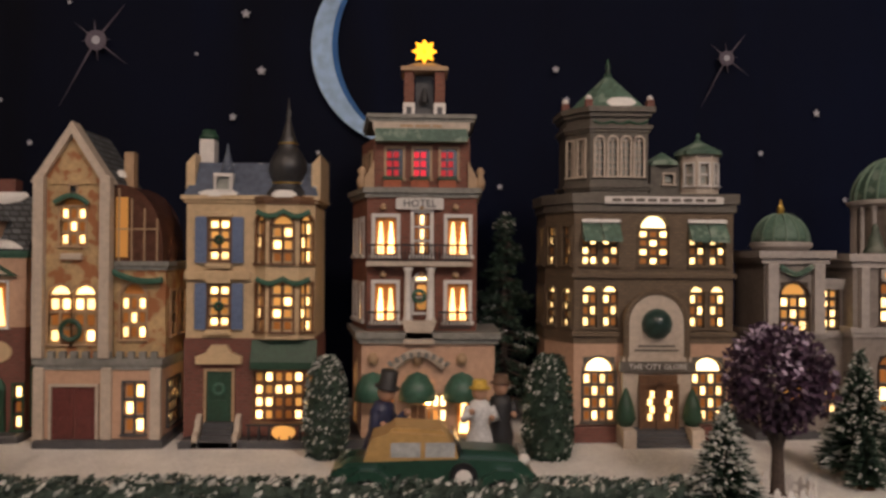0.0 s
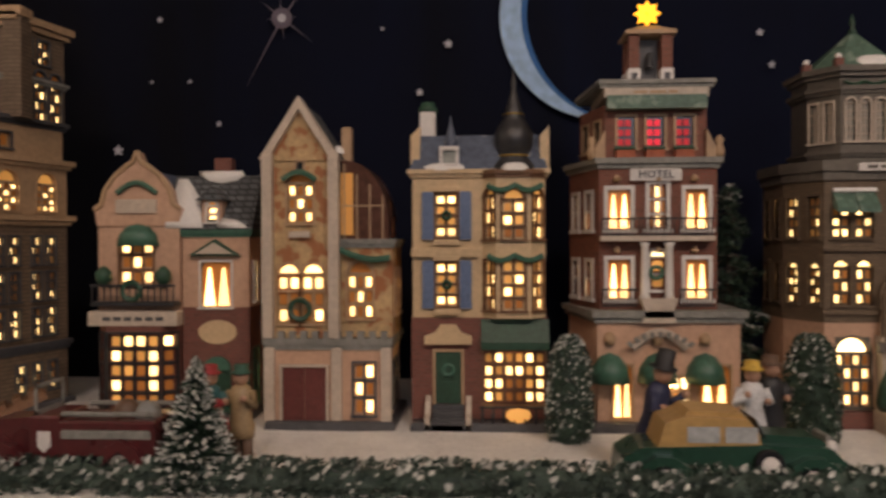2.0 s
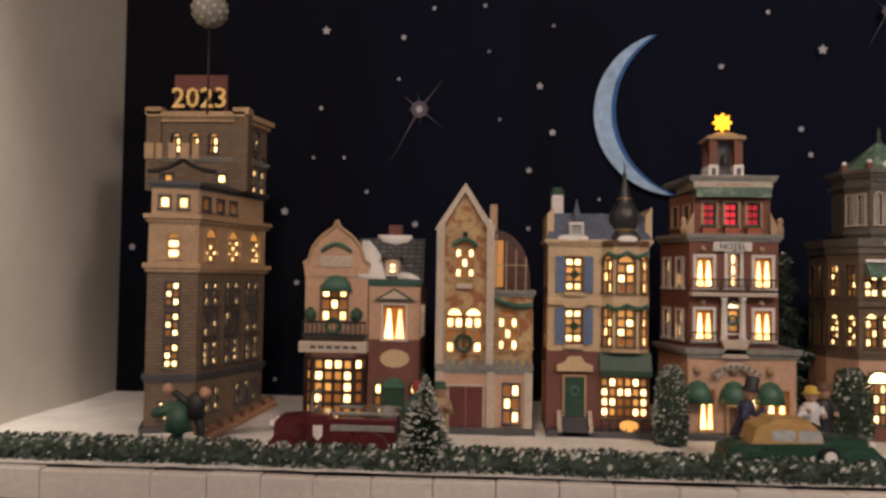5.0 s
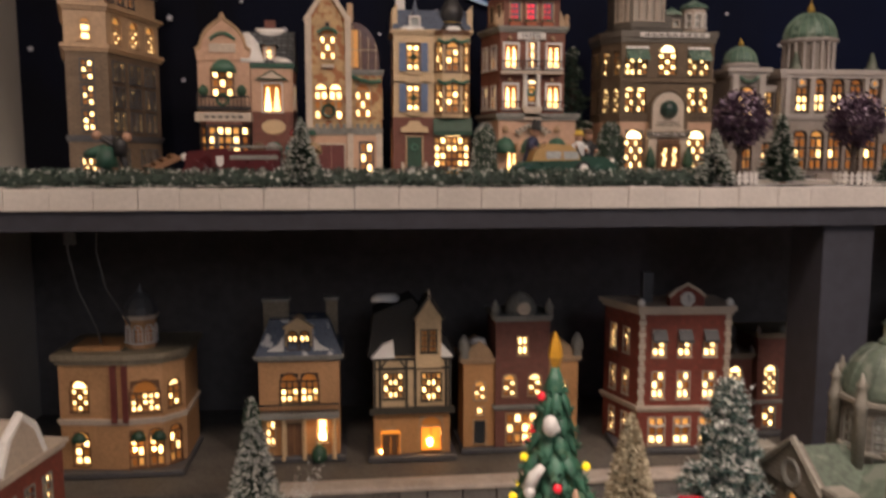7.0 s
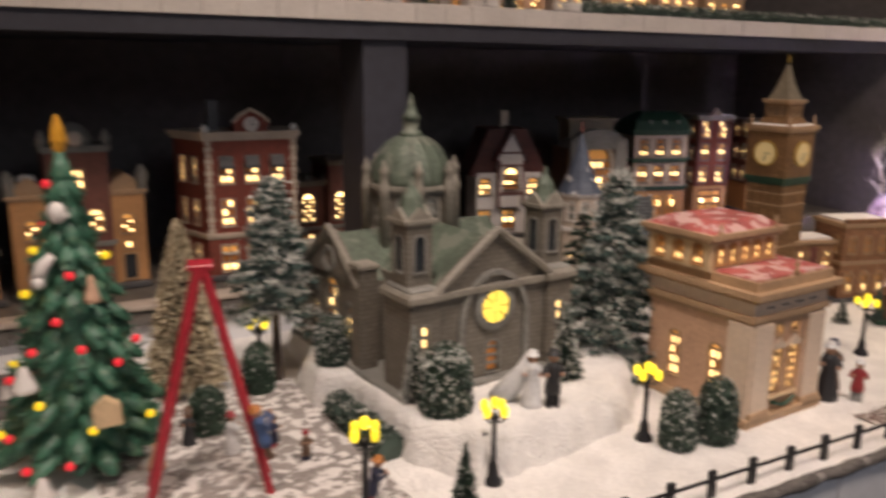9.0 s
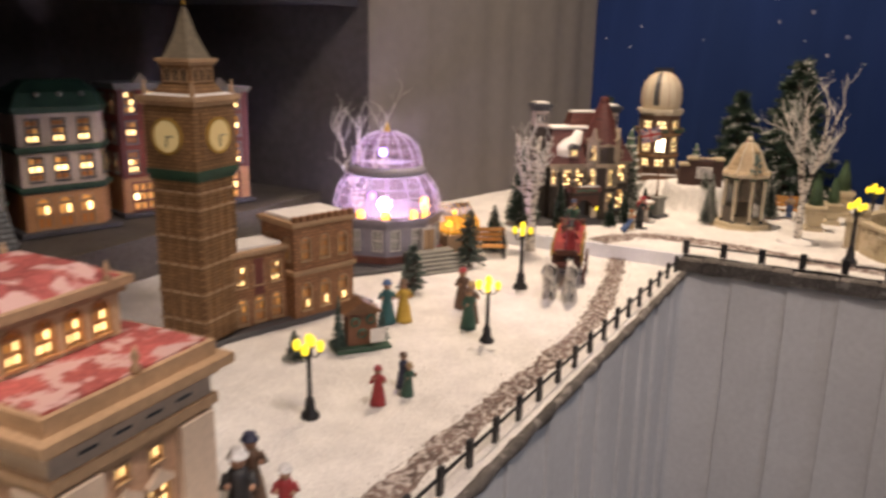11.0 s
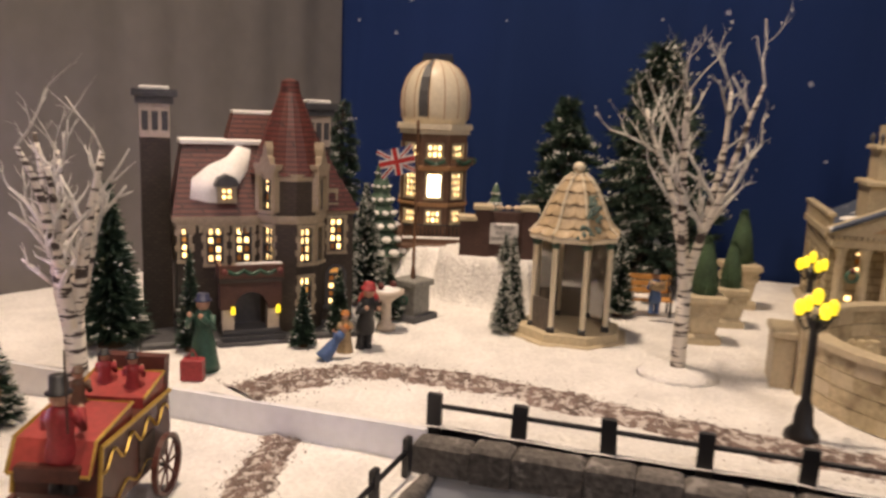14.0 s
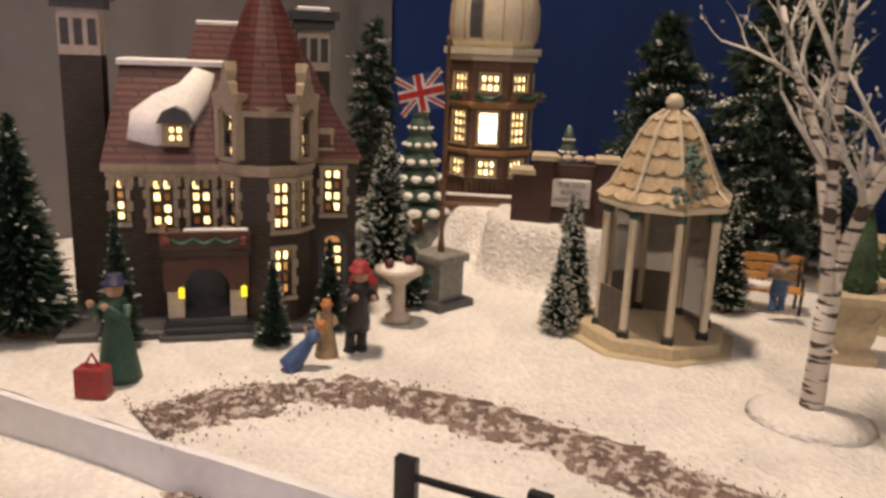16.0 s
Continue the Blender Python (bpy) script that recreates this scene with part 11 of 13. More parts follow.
brush_tree(1.893, -0.104, 0.976, 0.032, 0.010, "tiny frosted bottle-brush tree by the gate", 420, 0.6, seed=81)
frosted_pine(2.10, -0.130, PARK, 0.225, 0.068, "big dark pine with snowy tips against the sky", 82, NEEDLE, 190, heavy=0.6)
frosted_pine(2.10, -0.240, PARK, 0.290, 0.092, "tallest dark pine with snowy tips against the sky", 83, NEEDLE, 300, heavy=0.5)
frosted_pine(2.04, -0.235, PARK, 0.185, 0.055, "dark pine with snowy branches behind the bench", 84, NEEDLE, 150, heavy=0.9)
frosted_pine(2.13, -0.575, PARK, 0.20, 0.045, "dark pine with snowy tips beside the church", 85, NEEDLE, 130, heavy=0.8)
frosted_pine(2.06, -0.735, PARK, 0.19, 0.055, "dark pine with snowy tips near the post", 86, NEEDLE, 150, heavy=0.8)


def glazed_tree(x, y, z, hgt, rad, tiers, label):
    """A ceramic tree: stacked scalloped tiers with white glaze on the edges."""
    h = thing("ceramic_tree", x, y, z, 0, label, "tree", TREES)
    for k in range(tiers):
        t = k / tiers
        r1, zz = rad * (1 - t * 0.85), hgt * (0.12 + 0.85 * t)
        dz = hgt / tiers
        s, w, n = Shape(), Shape(), 14
        s.lathe([(r1 * 0.5, zz), (r1, zz + dz * 0.12), (r1 * 0.72, zz + dz * 0.7), (r1 * 0.35, zz + dz * 1.25)], n)
        for i in range(9):
            a = 2 * math.pi * (i + 0.5 * (k % 2)) / 9
            w.ball(r1 * 0.84 * math.cos(a), r1 * 0.84 * math.sin(a), zz + dz * 0.36, r1 * 0.24, 7, 0.6)
        part("tier", s, paint("glazed_green", (0.07, 0.12, 0.08), 0.4), h, smooth=True)
        part("snow_lobe", w, SNOW, h, smooth=True)
    part("trunk", Shape().lathe([(rad * 0.2, 0), (rad * 0.16, hgt * 0.14)], 8), WOOD, h)
    lathe_part(h, "snow_tip", [(rad * 0.14, hgt * 0.92), (rad * 0.1, hgt), (rad * 0.02, hgt * 1.05)], SNOW, 8)


glazed_tree(1.955, 0.062, 0.945, 0.125, 0.030, 7, "green ceramic tree with thick white snow tiers")
glazed_tree(2.02, -0.060, 0.965, 0.080, 0.020, 6, "small green ceramic tree with white snow tiers")
glazed_tree(1.985, -0.052, 0.962, 0.050, 0.016, 5, "tiny green ceramic tree with white snow tiers")


BIRCH, nt, b = nodes_of("birch_bark")
tc, mp, no, ramp = nt.nodes.new("ShaderNodeTexCoord"), nt.nodes.new("ShaderNodeMapping"), nt.nodes.new("ShaderNodeTexNoise"), nt.nodes.new("ShaderNodeValToRGB")
mp.inputs["Scale"].default_value = (45, 45, 300)
no.inputs["Scale"].default_value, no.inputs["Detail"].default_value = 1.0, 3
ramp.color_ramp.elements[0].position, ramp.color_ramp.elements[0].color = 0.43, (0.06, 0.045, 0.04, 1)
ramp.color_ramp.elements[1].position, ramp.color_ramp.elements[1].color = 0.48, (0.66, 0.61, 0.54, 1)
nt.links.new(tc.outputs["Object"], mp.inputs["Vector"])
nt.links.new(mp.outputs[0], no.inputs["Vector"])
nt.links.new(no.outputs["Fac"], ramp.inputs[0])
nt.links.new(ramp.outputs[0], b.inputs["Base Color"])
b.inputs["Roughness"].default_value = 0.8
TWIG = paint("frosted_twig", (0.56, 0.54, 0.50), 0.8, 0.25, 120, 0.5)


def birch(x, y, z, hgt, spread, rad, label, seed, fork=0.36, frost_leaves=0, lean=(0, 0), limbs_n=4):
    """A bare birch: a banded white trunk that forks into upright limbs with short frosted twigs."""
    r = random.Random(seed)
    h = thing("bare_birch", x, y, z, 0, label, "tree", TREES)
    trunk, twigs, f = Shape(), Shape(), Shape()

    def twig(p, d, length, r0, depth):
        pts, rr = [tuple(p)], [r0]
        for k in range(3):
            d = (d + Vector((r.gauss(0, 0.16), r.gauss(0, 0.16), r.gauss(0.05, 0.1)))).normalized()
            p = p + d * length / 3
            pts.append(tuple(p))
            rr.append(r0 * (1 - 0.2 * (k + 1)))
            if depth < 2 and r.random() < 0.75:
                side = Vector((r.gauss(0, 1), r.gauss(0, 1), r.gauss(0.4, 0.4))).normalized()
                twig(p, (d + side * 0.8).normalized(), length * r.uniform(0.35, 0.6), rr[-1] * 0.8, depth + 1)
        twigs.tube(pts, rr, 5)
        for _ in range(frost_leaves):
            leaf(f, r, Vector(pts[r.randrange(1, 4)]) + Vector((r.gauss(0, 0.003), r.gauss(0, 0.003), r.gauss(0, 0.003))), 0.0018)

    fk = Vector((lean[0], lean[1], hgt * fork))
    trunk.tube([(0, 0, -0.002), (lean[0] * 0.4 + 0.0012, lean[1] * 0.4, hgt * fork * 0.5), tuple(fk)], [rad * 1.12, rad * 0.98, rad * 0.92], 12)
    part("trunk", trunk, BIRCH, h, "white birch bark with dark bands", True)
    for k in range(limbs_n):
        a = 2 * math.pi * k / limbs_n + r.uniform(-0.4, 0.4) + seed
        p = fk * (0.72 + 0.27 * k / max(1, limbs_n - 1))
        d = Vector((math.cos(a) * spread * 1.5, math.sin(a) * spread * 1.5, 1)).normalized()
        length = (hgt - p.z) * r.uniform(0.82, 1.02)
        limb = Shape()
        pts, rr, n = [tuple(p)], [rad * 0.72], 7
        for i in range(n):
            d = (d + Vector((r.gauss(0, 0.07), r.gauss(0, 0.07), 0.10))).normalized()
            p = p + d * length / n
            pts.append(tuple(p))
            rr.append(rad * (0.72 - 0.50 * (i + 1) / n))
            if i >= 1:
                for _ in range(r.choice((0, 1, 1, 2))):
                    b = r.uniform(0, 6.28)
                    twig(p, (d * 0.8 + Vector((math.cos(b), math.sin(b), 0.35)) * 0.75).normalized(), length * r.uniform(0.16, 0.36), rr[-1] * 0.66, 0)
        limb.tube(pts, rr, 8)
        part("limb", limb, BIRCH, h, smooth=True)
    part("twig", twigs, TWIG, h, "thin frosted twigs", True)
    if f.f:
        part("frost", f, FROST, h)
    part("snow_mound", Shape().lathe([(rad * 6, -0.003), (rad * 4.5, 0.002), (rad * 2, 0.004), (rad * 1.2, 0.005)], 18), FLUFF, h, smooth=True)


birch(1.738, -0.285, PARK + 0.002, 0.236, 0.17, 0.0058, "tall bare birch with frosted twigs beside the gazebo", 3, limbs_n=5, frost_leaves=1)
birch(1.512, 0.108, TABLE, 0.205, 0.22, 0.0074, "bare birch with banded bark beside the manor", 8, fork=0.40, limbs_n=6)
birch(1.375, 0.36, TABLE, 0.235, 0.22, 0.005, "slender bare birch behind the glass house", 12)
birch(-0.315, 0.245, TABLE, 0.175, 0.25, 0.005, "frost-white bare tree beside the tall conifer", 15, frost_leaves=3)


# ---------------------------------------------------------------- lamps, vehicles, figurines, small things
def street_lamp(x, y, z, hgt, label, globes=5, spread=0.011):
    h = thing("street_lamp", x, y, z, 20, label, "street lamp", "street lamps")
    k = hgt / 0.085
    lathe_part(h, "post", [(0.0095 * k, 0.0), (0.009 * k, 0.004 * k), (0.0055 * k, 0.008 * k), (0.0045 * k, 0.018 * k), (0.0026 * k, 0.022 * k), (0.0022 * k, 0.062 * k), (0.004 * k, 0.065 * k), (0.002 * k, 0.070 * k)], GLOSSBLACK, 12)
    for i in range(globes):
        if i == 0:
            px, py, pz = 0, 0, 0.080 * k
        else:
            a = 2 * math.pi * i / (globes - 1)
            px, py, pz = spread * math.cos(a), spread * math.sin(a), 0.074 * k
            part("arm", Shape().tube([(0, 0, 0.064 * k), (px * 0.6, py * 0.6, 0.062 * k), (px, py, 0.068 * k)], 0.0009, 5), GLOSSBLACK, h)
        g = part("globe", Shape().lathe([(0.0022, pz - 0.005), (0.0033, pz - 0.002), (0.0036, pz + 0.0014), (0.0027, pz + 0.004), (0.001, pz + 0.0054)], 10, px, py), YELLOWLAMP, h, smooth=True)
        part("globe_cap", Shape().lathe([(0.002, pz - 0.0065), (0.0025, pz - 0.005), (0.001, pz - 0.0045)], 8, px, py), GLOSSBLACK, g)


for x, y, z, hg in ((-0.206, 0.412, TABLE, 0.092), (0.246, 0.034, TABLE, 0.082), (0.425, 0.030, TABLE, 0.082), (0.135, 0.345, TABLE, 0.090), (0.115, 0.02, TABLE, 0.10),
                    (0.850, 0.070, TABLE, 0.082), (1.108, 0.006, TABLE, 0.080), (1.322, 0.049, TABLE, 0.098), (1.632, -0.366, PARK, 0.102), (1.618, -0.576, PARK, 0.102), (1.85, -0.392, PARK, 0.094), (1.86, -0.625, PARK, 0.094), (-0.40, 0.30, TABLE, 0.075)):
    street_lamp(x, y, z, hg, "black street lamp with a cluster of glowing yellow globes")

SKIN = paint("painted_face", (0.42, 0.24, 0.16), 0.5, 0.1, 60, 0.0)


def colour(name, c):
    return paint(name, c, 0.5, 0.25, 120, 0.3)


CLOTH = {k: colour(k + "_figure_paint", c) for k, c in dict(navy=(0.025, 0.03, 0.07), black=(0.02, 0.02, 0.022), green=(0.03, 0.085, 0.06), teal=(0.035, 0.12, 0.13), red=(0.30, 0.03, 0.035), tan=(0.34, 0.24, 0.13), white=(0.62, 0.62, 0.62), brown=(0.12, 0.07, 0.045), grey=(0.22, 0.22, 0.21), blue=(0.06, 0.11, 0.25), orange=(0.45, 0.17, 0.04), yellow=(0.55, 0.36, 0.06)).items()}


def figurine(x, y, z, hgt, rz, coat, hat, legs, label, skirt=False, arms=(0.5, 0.5), lean=0.0, hat_tall=False, name="figurine", extra=""):
    """A small painted figurine, kept plain: body, legs, arms, head and hat in one mesh."""
    k = hgt / 0.062
    s = Shape()
    s.slot = 3
    if not skirt:
        for q in (-1, 1):
            s.lathe([(0.0044, 0.0), (0.0036, 0.004), (0.0034, 0.026)], 8, q * 0.0038, 0.0)
            s.ball(q * 0.0038, -0.003, 0.0018, 0.0032, 8, 0.6)
    s.slot = 0
    if skirt:
        s.lathe([(0.0125, 0.0), (0.0115, 0.006), (0.0085, 0.024), (0.0062, 0.033), (0.0075, 0.042), (0.0062, 0.047), (0.003, 0.049)], 14)
    else:
        s.lathe([(0.0085, 0.015), (0.0088, 0.022), (0.0068, 0.031), (0.0080, 0.042), (0.0062, 0.047), (0.003, 0.049)], 14, 0, 0, 0, 1.0, 0.8)
    for q, bend in zip((-1, 1), arms):
        s.tube([(q * 0.0070, 0, 0.044), (q * 0.0105, -0.003 * bend, 0.036), (q * (0.0100 - 0.004 * bend), -0.010 * bend, 0.030 + 0.012 * bend)], [0.0031, 0.0028, 0.0024], 7)
    s.slot = 1
    s.ball(0, -0.0005, 0.0535, 0.0052, 12, 1.12)
    for q, bend in zip((-1, 1), arms):
        s.ball(q * (0.0100 - 0.004 * bend), -0.0105 * bend, 0.0305 + 0.012 * bend, 0.0022, 7)
    s.slot = 2
    top = 0.0085 if hat_tall else 0.0042
    s.lathe([(0.0072, 0.0560), (0.0072, 0.0568), (0.0050, 0.0572), (0.0048, 0.0572 + top), (0.0030, 0.0578 + top)], 12)
    if extra == "veil":
        s.tube([(-0.001, 0.004, 0.055), (-0.010, 0.006, 0.036), (-0.022, 0.010, 0.016), (-0.036, 0.014, 0.002)], [0.0055, 0.0085, 0.0125, 0.010], 10)
    if extra == "paper":
        s.slot = 4
        s.prism([(-0.011, 0.036), (0.0, 0.034), (0.011, 0.036), (0.011, 0.049), (0.0, 0.047), (-0.011, 0.049)], -0.0130, -0.0125)
    if extra == "sack":
        s.slot = 4
        s.ball(0.006, 0.009, 0.040, 0.010, 10, 1.2)
    s.v = [tuple(v) for v in ((pose(0, 0, 0, lean, 0, 0) @ Vector(p)) * k for p in s.v)]
    return solid(name, s, (CLOTH[coat], SKIN, CLOTH[hat], CLOTH[legs], CLOTH["red" if extra == "sack" else "tan"]), label, "figurine", m=pose(x, y, z, 0, 0, rz), smooth=True, group="figurines")


FIGS = (
    (-0.030, 0.535, SHELF, 0.074, 60, "navy", "black", "navy", "navy-coated doorman figurine bowing at the taxi", False, (0.6, 1.2), 12, True),
    (0.046, 0.560, SHELF, 0.066, 0, "white", "yellow", "white", "figurine in a white fur coat outside the hotel", True, (1.0, 0.6), 0, False),
    (0.062, 0.572, SHELF, 0.068, 0, "black", "brown", "black", "dark-coated figurine outside the hotel", False, (0.5, 0.5), 0, False),
    (-0.309, 0.545, SHELF, 0.064, 10, "teal", "red", "brown", "teal-coated figurine with parcels outside the shop", True, (1.0, 0.6), 0, False),
    (-0.289, 0.548, SHELF, 0.064, -10, "tan", "green", "brown", "tan-coated figurine outside the shop", False, (0.7, 0.9), 0, False),
    (-0.299, 0.530, SHELF, 0.044, 0, "red", "red", "black", "small red-coated child figurine", True, (0.8, 0.8), 0, False),
    (1.597, 0.064, PARK, 0.060, -80, "green", "navy", "brown", "green-cloaked figurine playing outside the manor", True, (1.5, 1.4), 0, False),
    (1.699, -0.026, PARK, 0.060, -40, "black", "red", "black", "figurine in a dark coat carrying a red sack", False, (1.0, 0.8), 8, False),
    (1.682, -0.016, PARK, 0.036, -60, "tan", "orange", "green", "small child figurine in a tan coat", True, (0.8, 0.5), 0, False),
    (1.652, -0.010, PARK + 0.002, 0.034, -140, "blue", "orange", "green", "small child figurine sitting in the snow", True, (1.0, 1.0), -38, False),
    (0.322, 0.081, 0.944, 0.058, -30, "white", "white", "white", "bride figurine in a long white veil", True, (0.5, 0.5), 0, False),
    (0.338, 0.069, 0.944, 0.060, -20, "black", "black", "black", "groom figurine in a black suit", False, (0.5, 0.5), 0, False),
    (0.679, 0.004, TABLE, 0.068, -50, "black", "white", "black", "dark-robed figurine by the gatehouse", True, (0.8, 0.4), 0, False),
    (0.712, 0.022, TABLE, 0.060, -40, "brown", "navy", "brown", "brown-coated figurine with red scarf", True, (0.8, 0.8), 0, False),
    (0.702, -0.018, TABLE, 0.050, -60, "red", "white", "grey", "small red-coated figurine by the fence", False, (0.8, 0.6), 0, False),
    (0.905, 0.030, TABLE, 0.040, -60, "red", "red", "black", "dancing child figurine in red", True, (1.2, 0.6), 0, False),
    (0.935, 0.015, TABLE, 0.036, -20, "green", "tan", "black", "dancing child figurine in green", True, (0.6, 1.2), 6, False),
    (0.950, 0.028, TABLE, 0.038, 40, "navy", "brown", "black", "dancing child figurine in navy", True, (0.9, 0.9), 0, False),
    (1.120, 0.125, TABLE, 0.055, -50, "yellow", "brown", "brown", "figurine in a long ochre coat near the glass house", True, (0.6, 0.6), 0, False),
    (1.105, 0.140, TABLE, 0.056, -50, "teal", "blue", "navy", "figurine in a teal coat near the glass house", True, (0.6, 0.6), 0, False),
    (1.140, 0.045, TABLE, 0.052, -30, "green", "brown", "brown", "green-coated figurine beside the lamp", True, (0.6, 0.6), 0, False),
    (1.158, 0.050, TABLE, 0.054, -30, "brown", "tan", "brown", "brown-coated figurine beside the lamp", True, (0.8, 0.6), 0, False),
    (1.205, 0.085, TABLE, 0.055, -40, "brown", "red", "tan", "brown-robed figurine with a red scarf by the lamp", True, (0.6, 0.6), 0, False),
    (-0.248, 0.372, TABLE, 0.040, 20, "red", "brown", "brown", "seated figurine under the umbrella", True, (0.8, 0.8), 0, False),
    (-0.215, 0.365, TABLE, 0.042, -20, "blue", "brown", "black", "blue-coated figurine under the umbrella", True, (0.8, 0.8), 0, False),
    (-0.275, 0.375, TABLE, 0.036, 60, "green", "orange", "brown", "green-coated figurine at the cafe table", True, (0.8, 0.8), 0, False),
    (-0.290, 0.345, TABLE, 0.050, 40, "green", "brown", "white", "green-jacketed figurine in a white apron by the cafe", True, (1.0, 0.8), 0, False),
    (-0.252, 0.402, TABLE, 0.042, 10, "brown", "orange", "brown", "brown-coated figurine at the cafe table", True, (0.8, 1.0), 0, False),
    (-0.222, 0.350, TABLE, 0.034, -30, "grey", "white", "black", "small grey-coated figurine beside the cafe table", True, (0.6, 0.8), 0, False),
    (-0.184, 0.318, TABLE, 0.032, 30, "green", "brown", "black", "small green-coated figurine beside the toy barrow", False, (1.0, 1.0), 0, False),
    (-0.236, 0.292, TABLE, 0.038, -10, "white", "brown", "brown", "white-coated figurine on the plaza", True, (0.8, 0.8), 0, False),
    (0.098, 0.190, TABLE, 0.036, 40, "navy", "brown", "red", "navy-coated figurine behind the ladder", False, (0.8, 0.8), 0, False),
    (0.028, 0.235, TABLE, 0.040, -20, "black", "brown", "black", "black-coated figurine behind the decorated fir", True, (0.8, 0.8), 0, True),
    (0.115, 0.150, TABLE, 0.034, 0, "brown", "red", "navy", "brown-coated child figurine near the ladder", False, (1.0, 0.6), 0, False),
    (-0.165, 0.335, TABLE, 0.040, 20, "red", "green", "black", "red-coated figurine on the plaza", True, (0.8, 0.8), 0, False),
    (-0.200, 0.338, TABLE, 0.036, -20, "grey", "black", "black", "grey-coated figurine on the plaza", True, (0.8, 0.8), 0, False),
    (0.066, 0.105, TABLE + 0.040, 0.050, 90, "blue", "orange", "brown", "blue-coated figurine climbing the red ladder", False, (1.4, 1.4), -14, False),
    (0.060, 0.20, TABLE, 0.044, 90, "white", "red", "black", "white-coated figurine at the ladder's foot", True, (1.0, 1.0), 0, False),
    (0.135, 0.055, TABLE, 0.046, 60, "navy", "orange", "red", "navy-coated child figurine on the plaza", False, (1.2, 1.0), 10, False),
    (1.908, -0.258, PARK + 0.008, 0.046, -78, "blue", "black", "blue", "figurine with a newspaper sitting on the bench", False, (1.2, 1.2), 0, False),
    (1.735, -0.535, PARK + 0.012, 0.044, -80, "yellow", "orange", "black", "figurine at the fountain's basin", True, (0.8, 0.8), 0, False),
)
for x, y, z, hg, rz, c, ha, le, lab, sk, ar, ln, tall in FIGS:
    more = "veil" if "veil" in lab else "paper" if "newspaper" in lab else "sack" if "sack" in lab else ""
    figurine(x, y, z, hg, rz, c, ha, le, lab, sk, ar, ln, tall, extra=more)

# skating pair on a white stand, at the shelf's dim end
s = Shape()
s.slot = 3
s.slab(-0.030, 0.030, -0.012, 0.012, 0.0, 0.006, 0.002)
s.slot = 0
s.lathe([(0.013, 0.020), (0.011, 0.034), (0.007, 0.044)], 12, -0.006, 0).tube([(-0.006, 0, 0.042), (-0.022, 0, 0.036), (-0.030, 0.002, 0.034)], [0.005, 0.006, 0.004], 8)
s.tube([(-0.006, 0, 0.022), (-0.016, 0, 0.006)], 0.003, 6).tube([(-0.002, 0, 0.022), (-0.008, 0, 0.006)], 0.003, 6)
s.slot = 1
s.tube([(0.008, 0, 0.040), (0.014, 0, 0.024), (0.016, 0, 0.006)], [0.005, 0.004, 0.003], 8).tube([(0.008, 0, 0.04), (-0.008, 0, 0.052), (-0.018, 0, 0.056)], [0.004, 0.003, 0.002], 7)
s.lathe([(0.008, 0.032), (0.008, 0.050), (0.004, 0.054)], 10, 0.010, 0)
s.slot = 2
s.ball(-0.016, 0, 0.056, 0.0055, 10).ball(0.018, -0.002, 0.054, 0.0055, 10)
solid("skater_figurine", s, (CLOTH["green"], CLOTH["black"], SKIN, SNOW), "pair of skating figurines on a white stand", "figurine", m=pose(-0.512, 0.512, SHELF), smooth=True, group="figurines")
s = Shape().slab(-0.036, 0.036, -0.012, 0.012, 0.0, 0.006, 0.002)
for k in range(6):
    s.box(-0.030 + k * 0.011, -0.024 + k * 0.011, -0.010, 0.010, 0.006, 0.010)
s.tube([(-0.036, -0.010, 0.004), (-0.046, -0.010, 0.012), (-0.042, -0.010, 0.018)], 0.002, 5).tube([(-0.036, 0.010, 0.004), (-0.046, 0.010, 0.012), (-0.042, 0.010, 0.018)], 0.002, 5)
solid("toy_sled", s, WOOD, "small wooden sled lying by the tower's wall", "sled", m=pose(-0.488, 0.60, SHELF + 0.014, 0, -24, 30))


def wheel(parent, x, y, z, r, w, rim=None):
    t = part("wheel", Shape().lathe([(r * 0.62, -w / 2), (r * 0.95, -w / 2), (r, -w / 4), (r, w / 4), (r * 0.95, w / 2), (r * 0.62, w / 2)], 18).moved(pose(x, y, z, 90)), GLOSSBLACK, parent)
    part("hub_cap", Shape().lathe([(r * 0.62, -w * 0.45), (r * 0.58, -w * 0.6), (r * 0.2, -w * 0.72), (r * 0.05, -w * 0.72)], 14).moved(pose(x, y, z, 90)) if y > 0 else Shape().lathe([(r * 0.62, w * 0.45), (r * 0.58, w * 0.6), (r * 0.2, w * 0.72), (r * 0.05, w * 0.72)], 14).moved(pose(x, y, z, 90)), rim or WHITE, t)
    return t


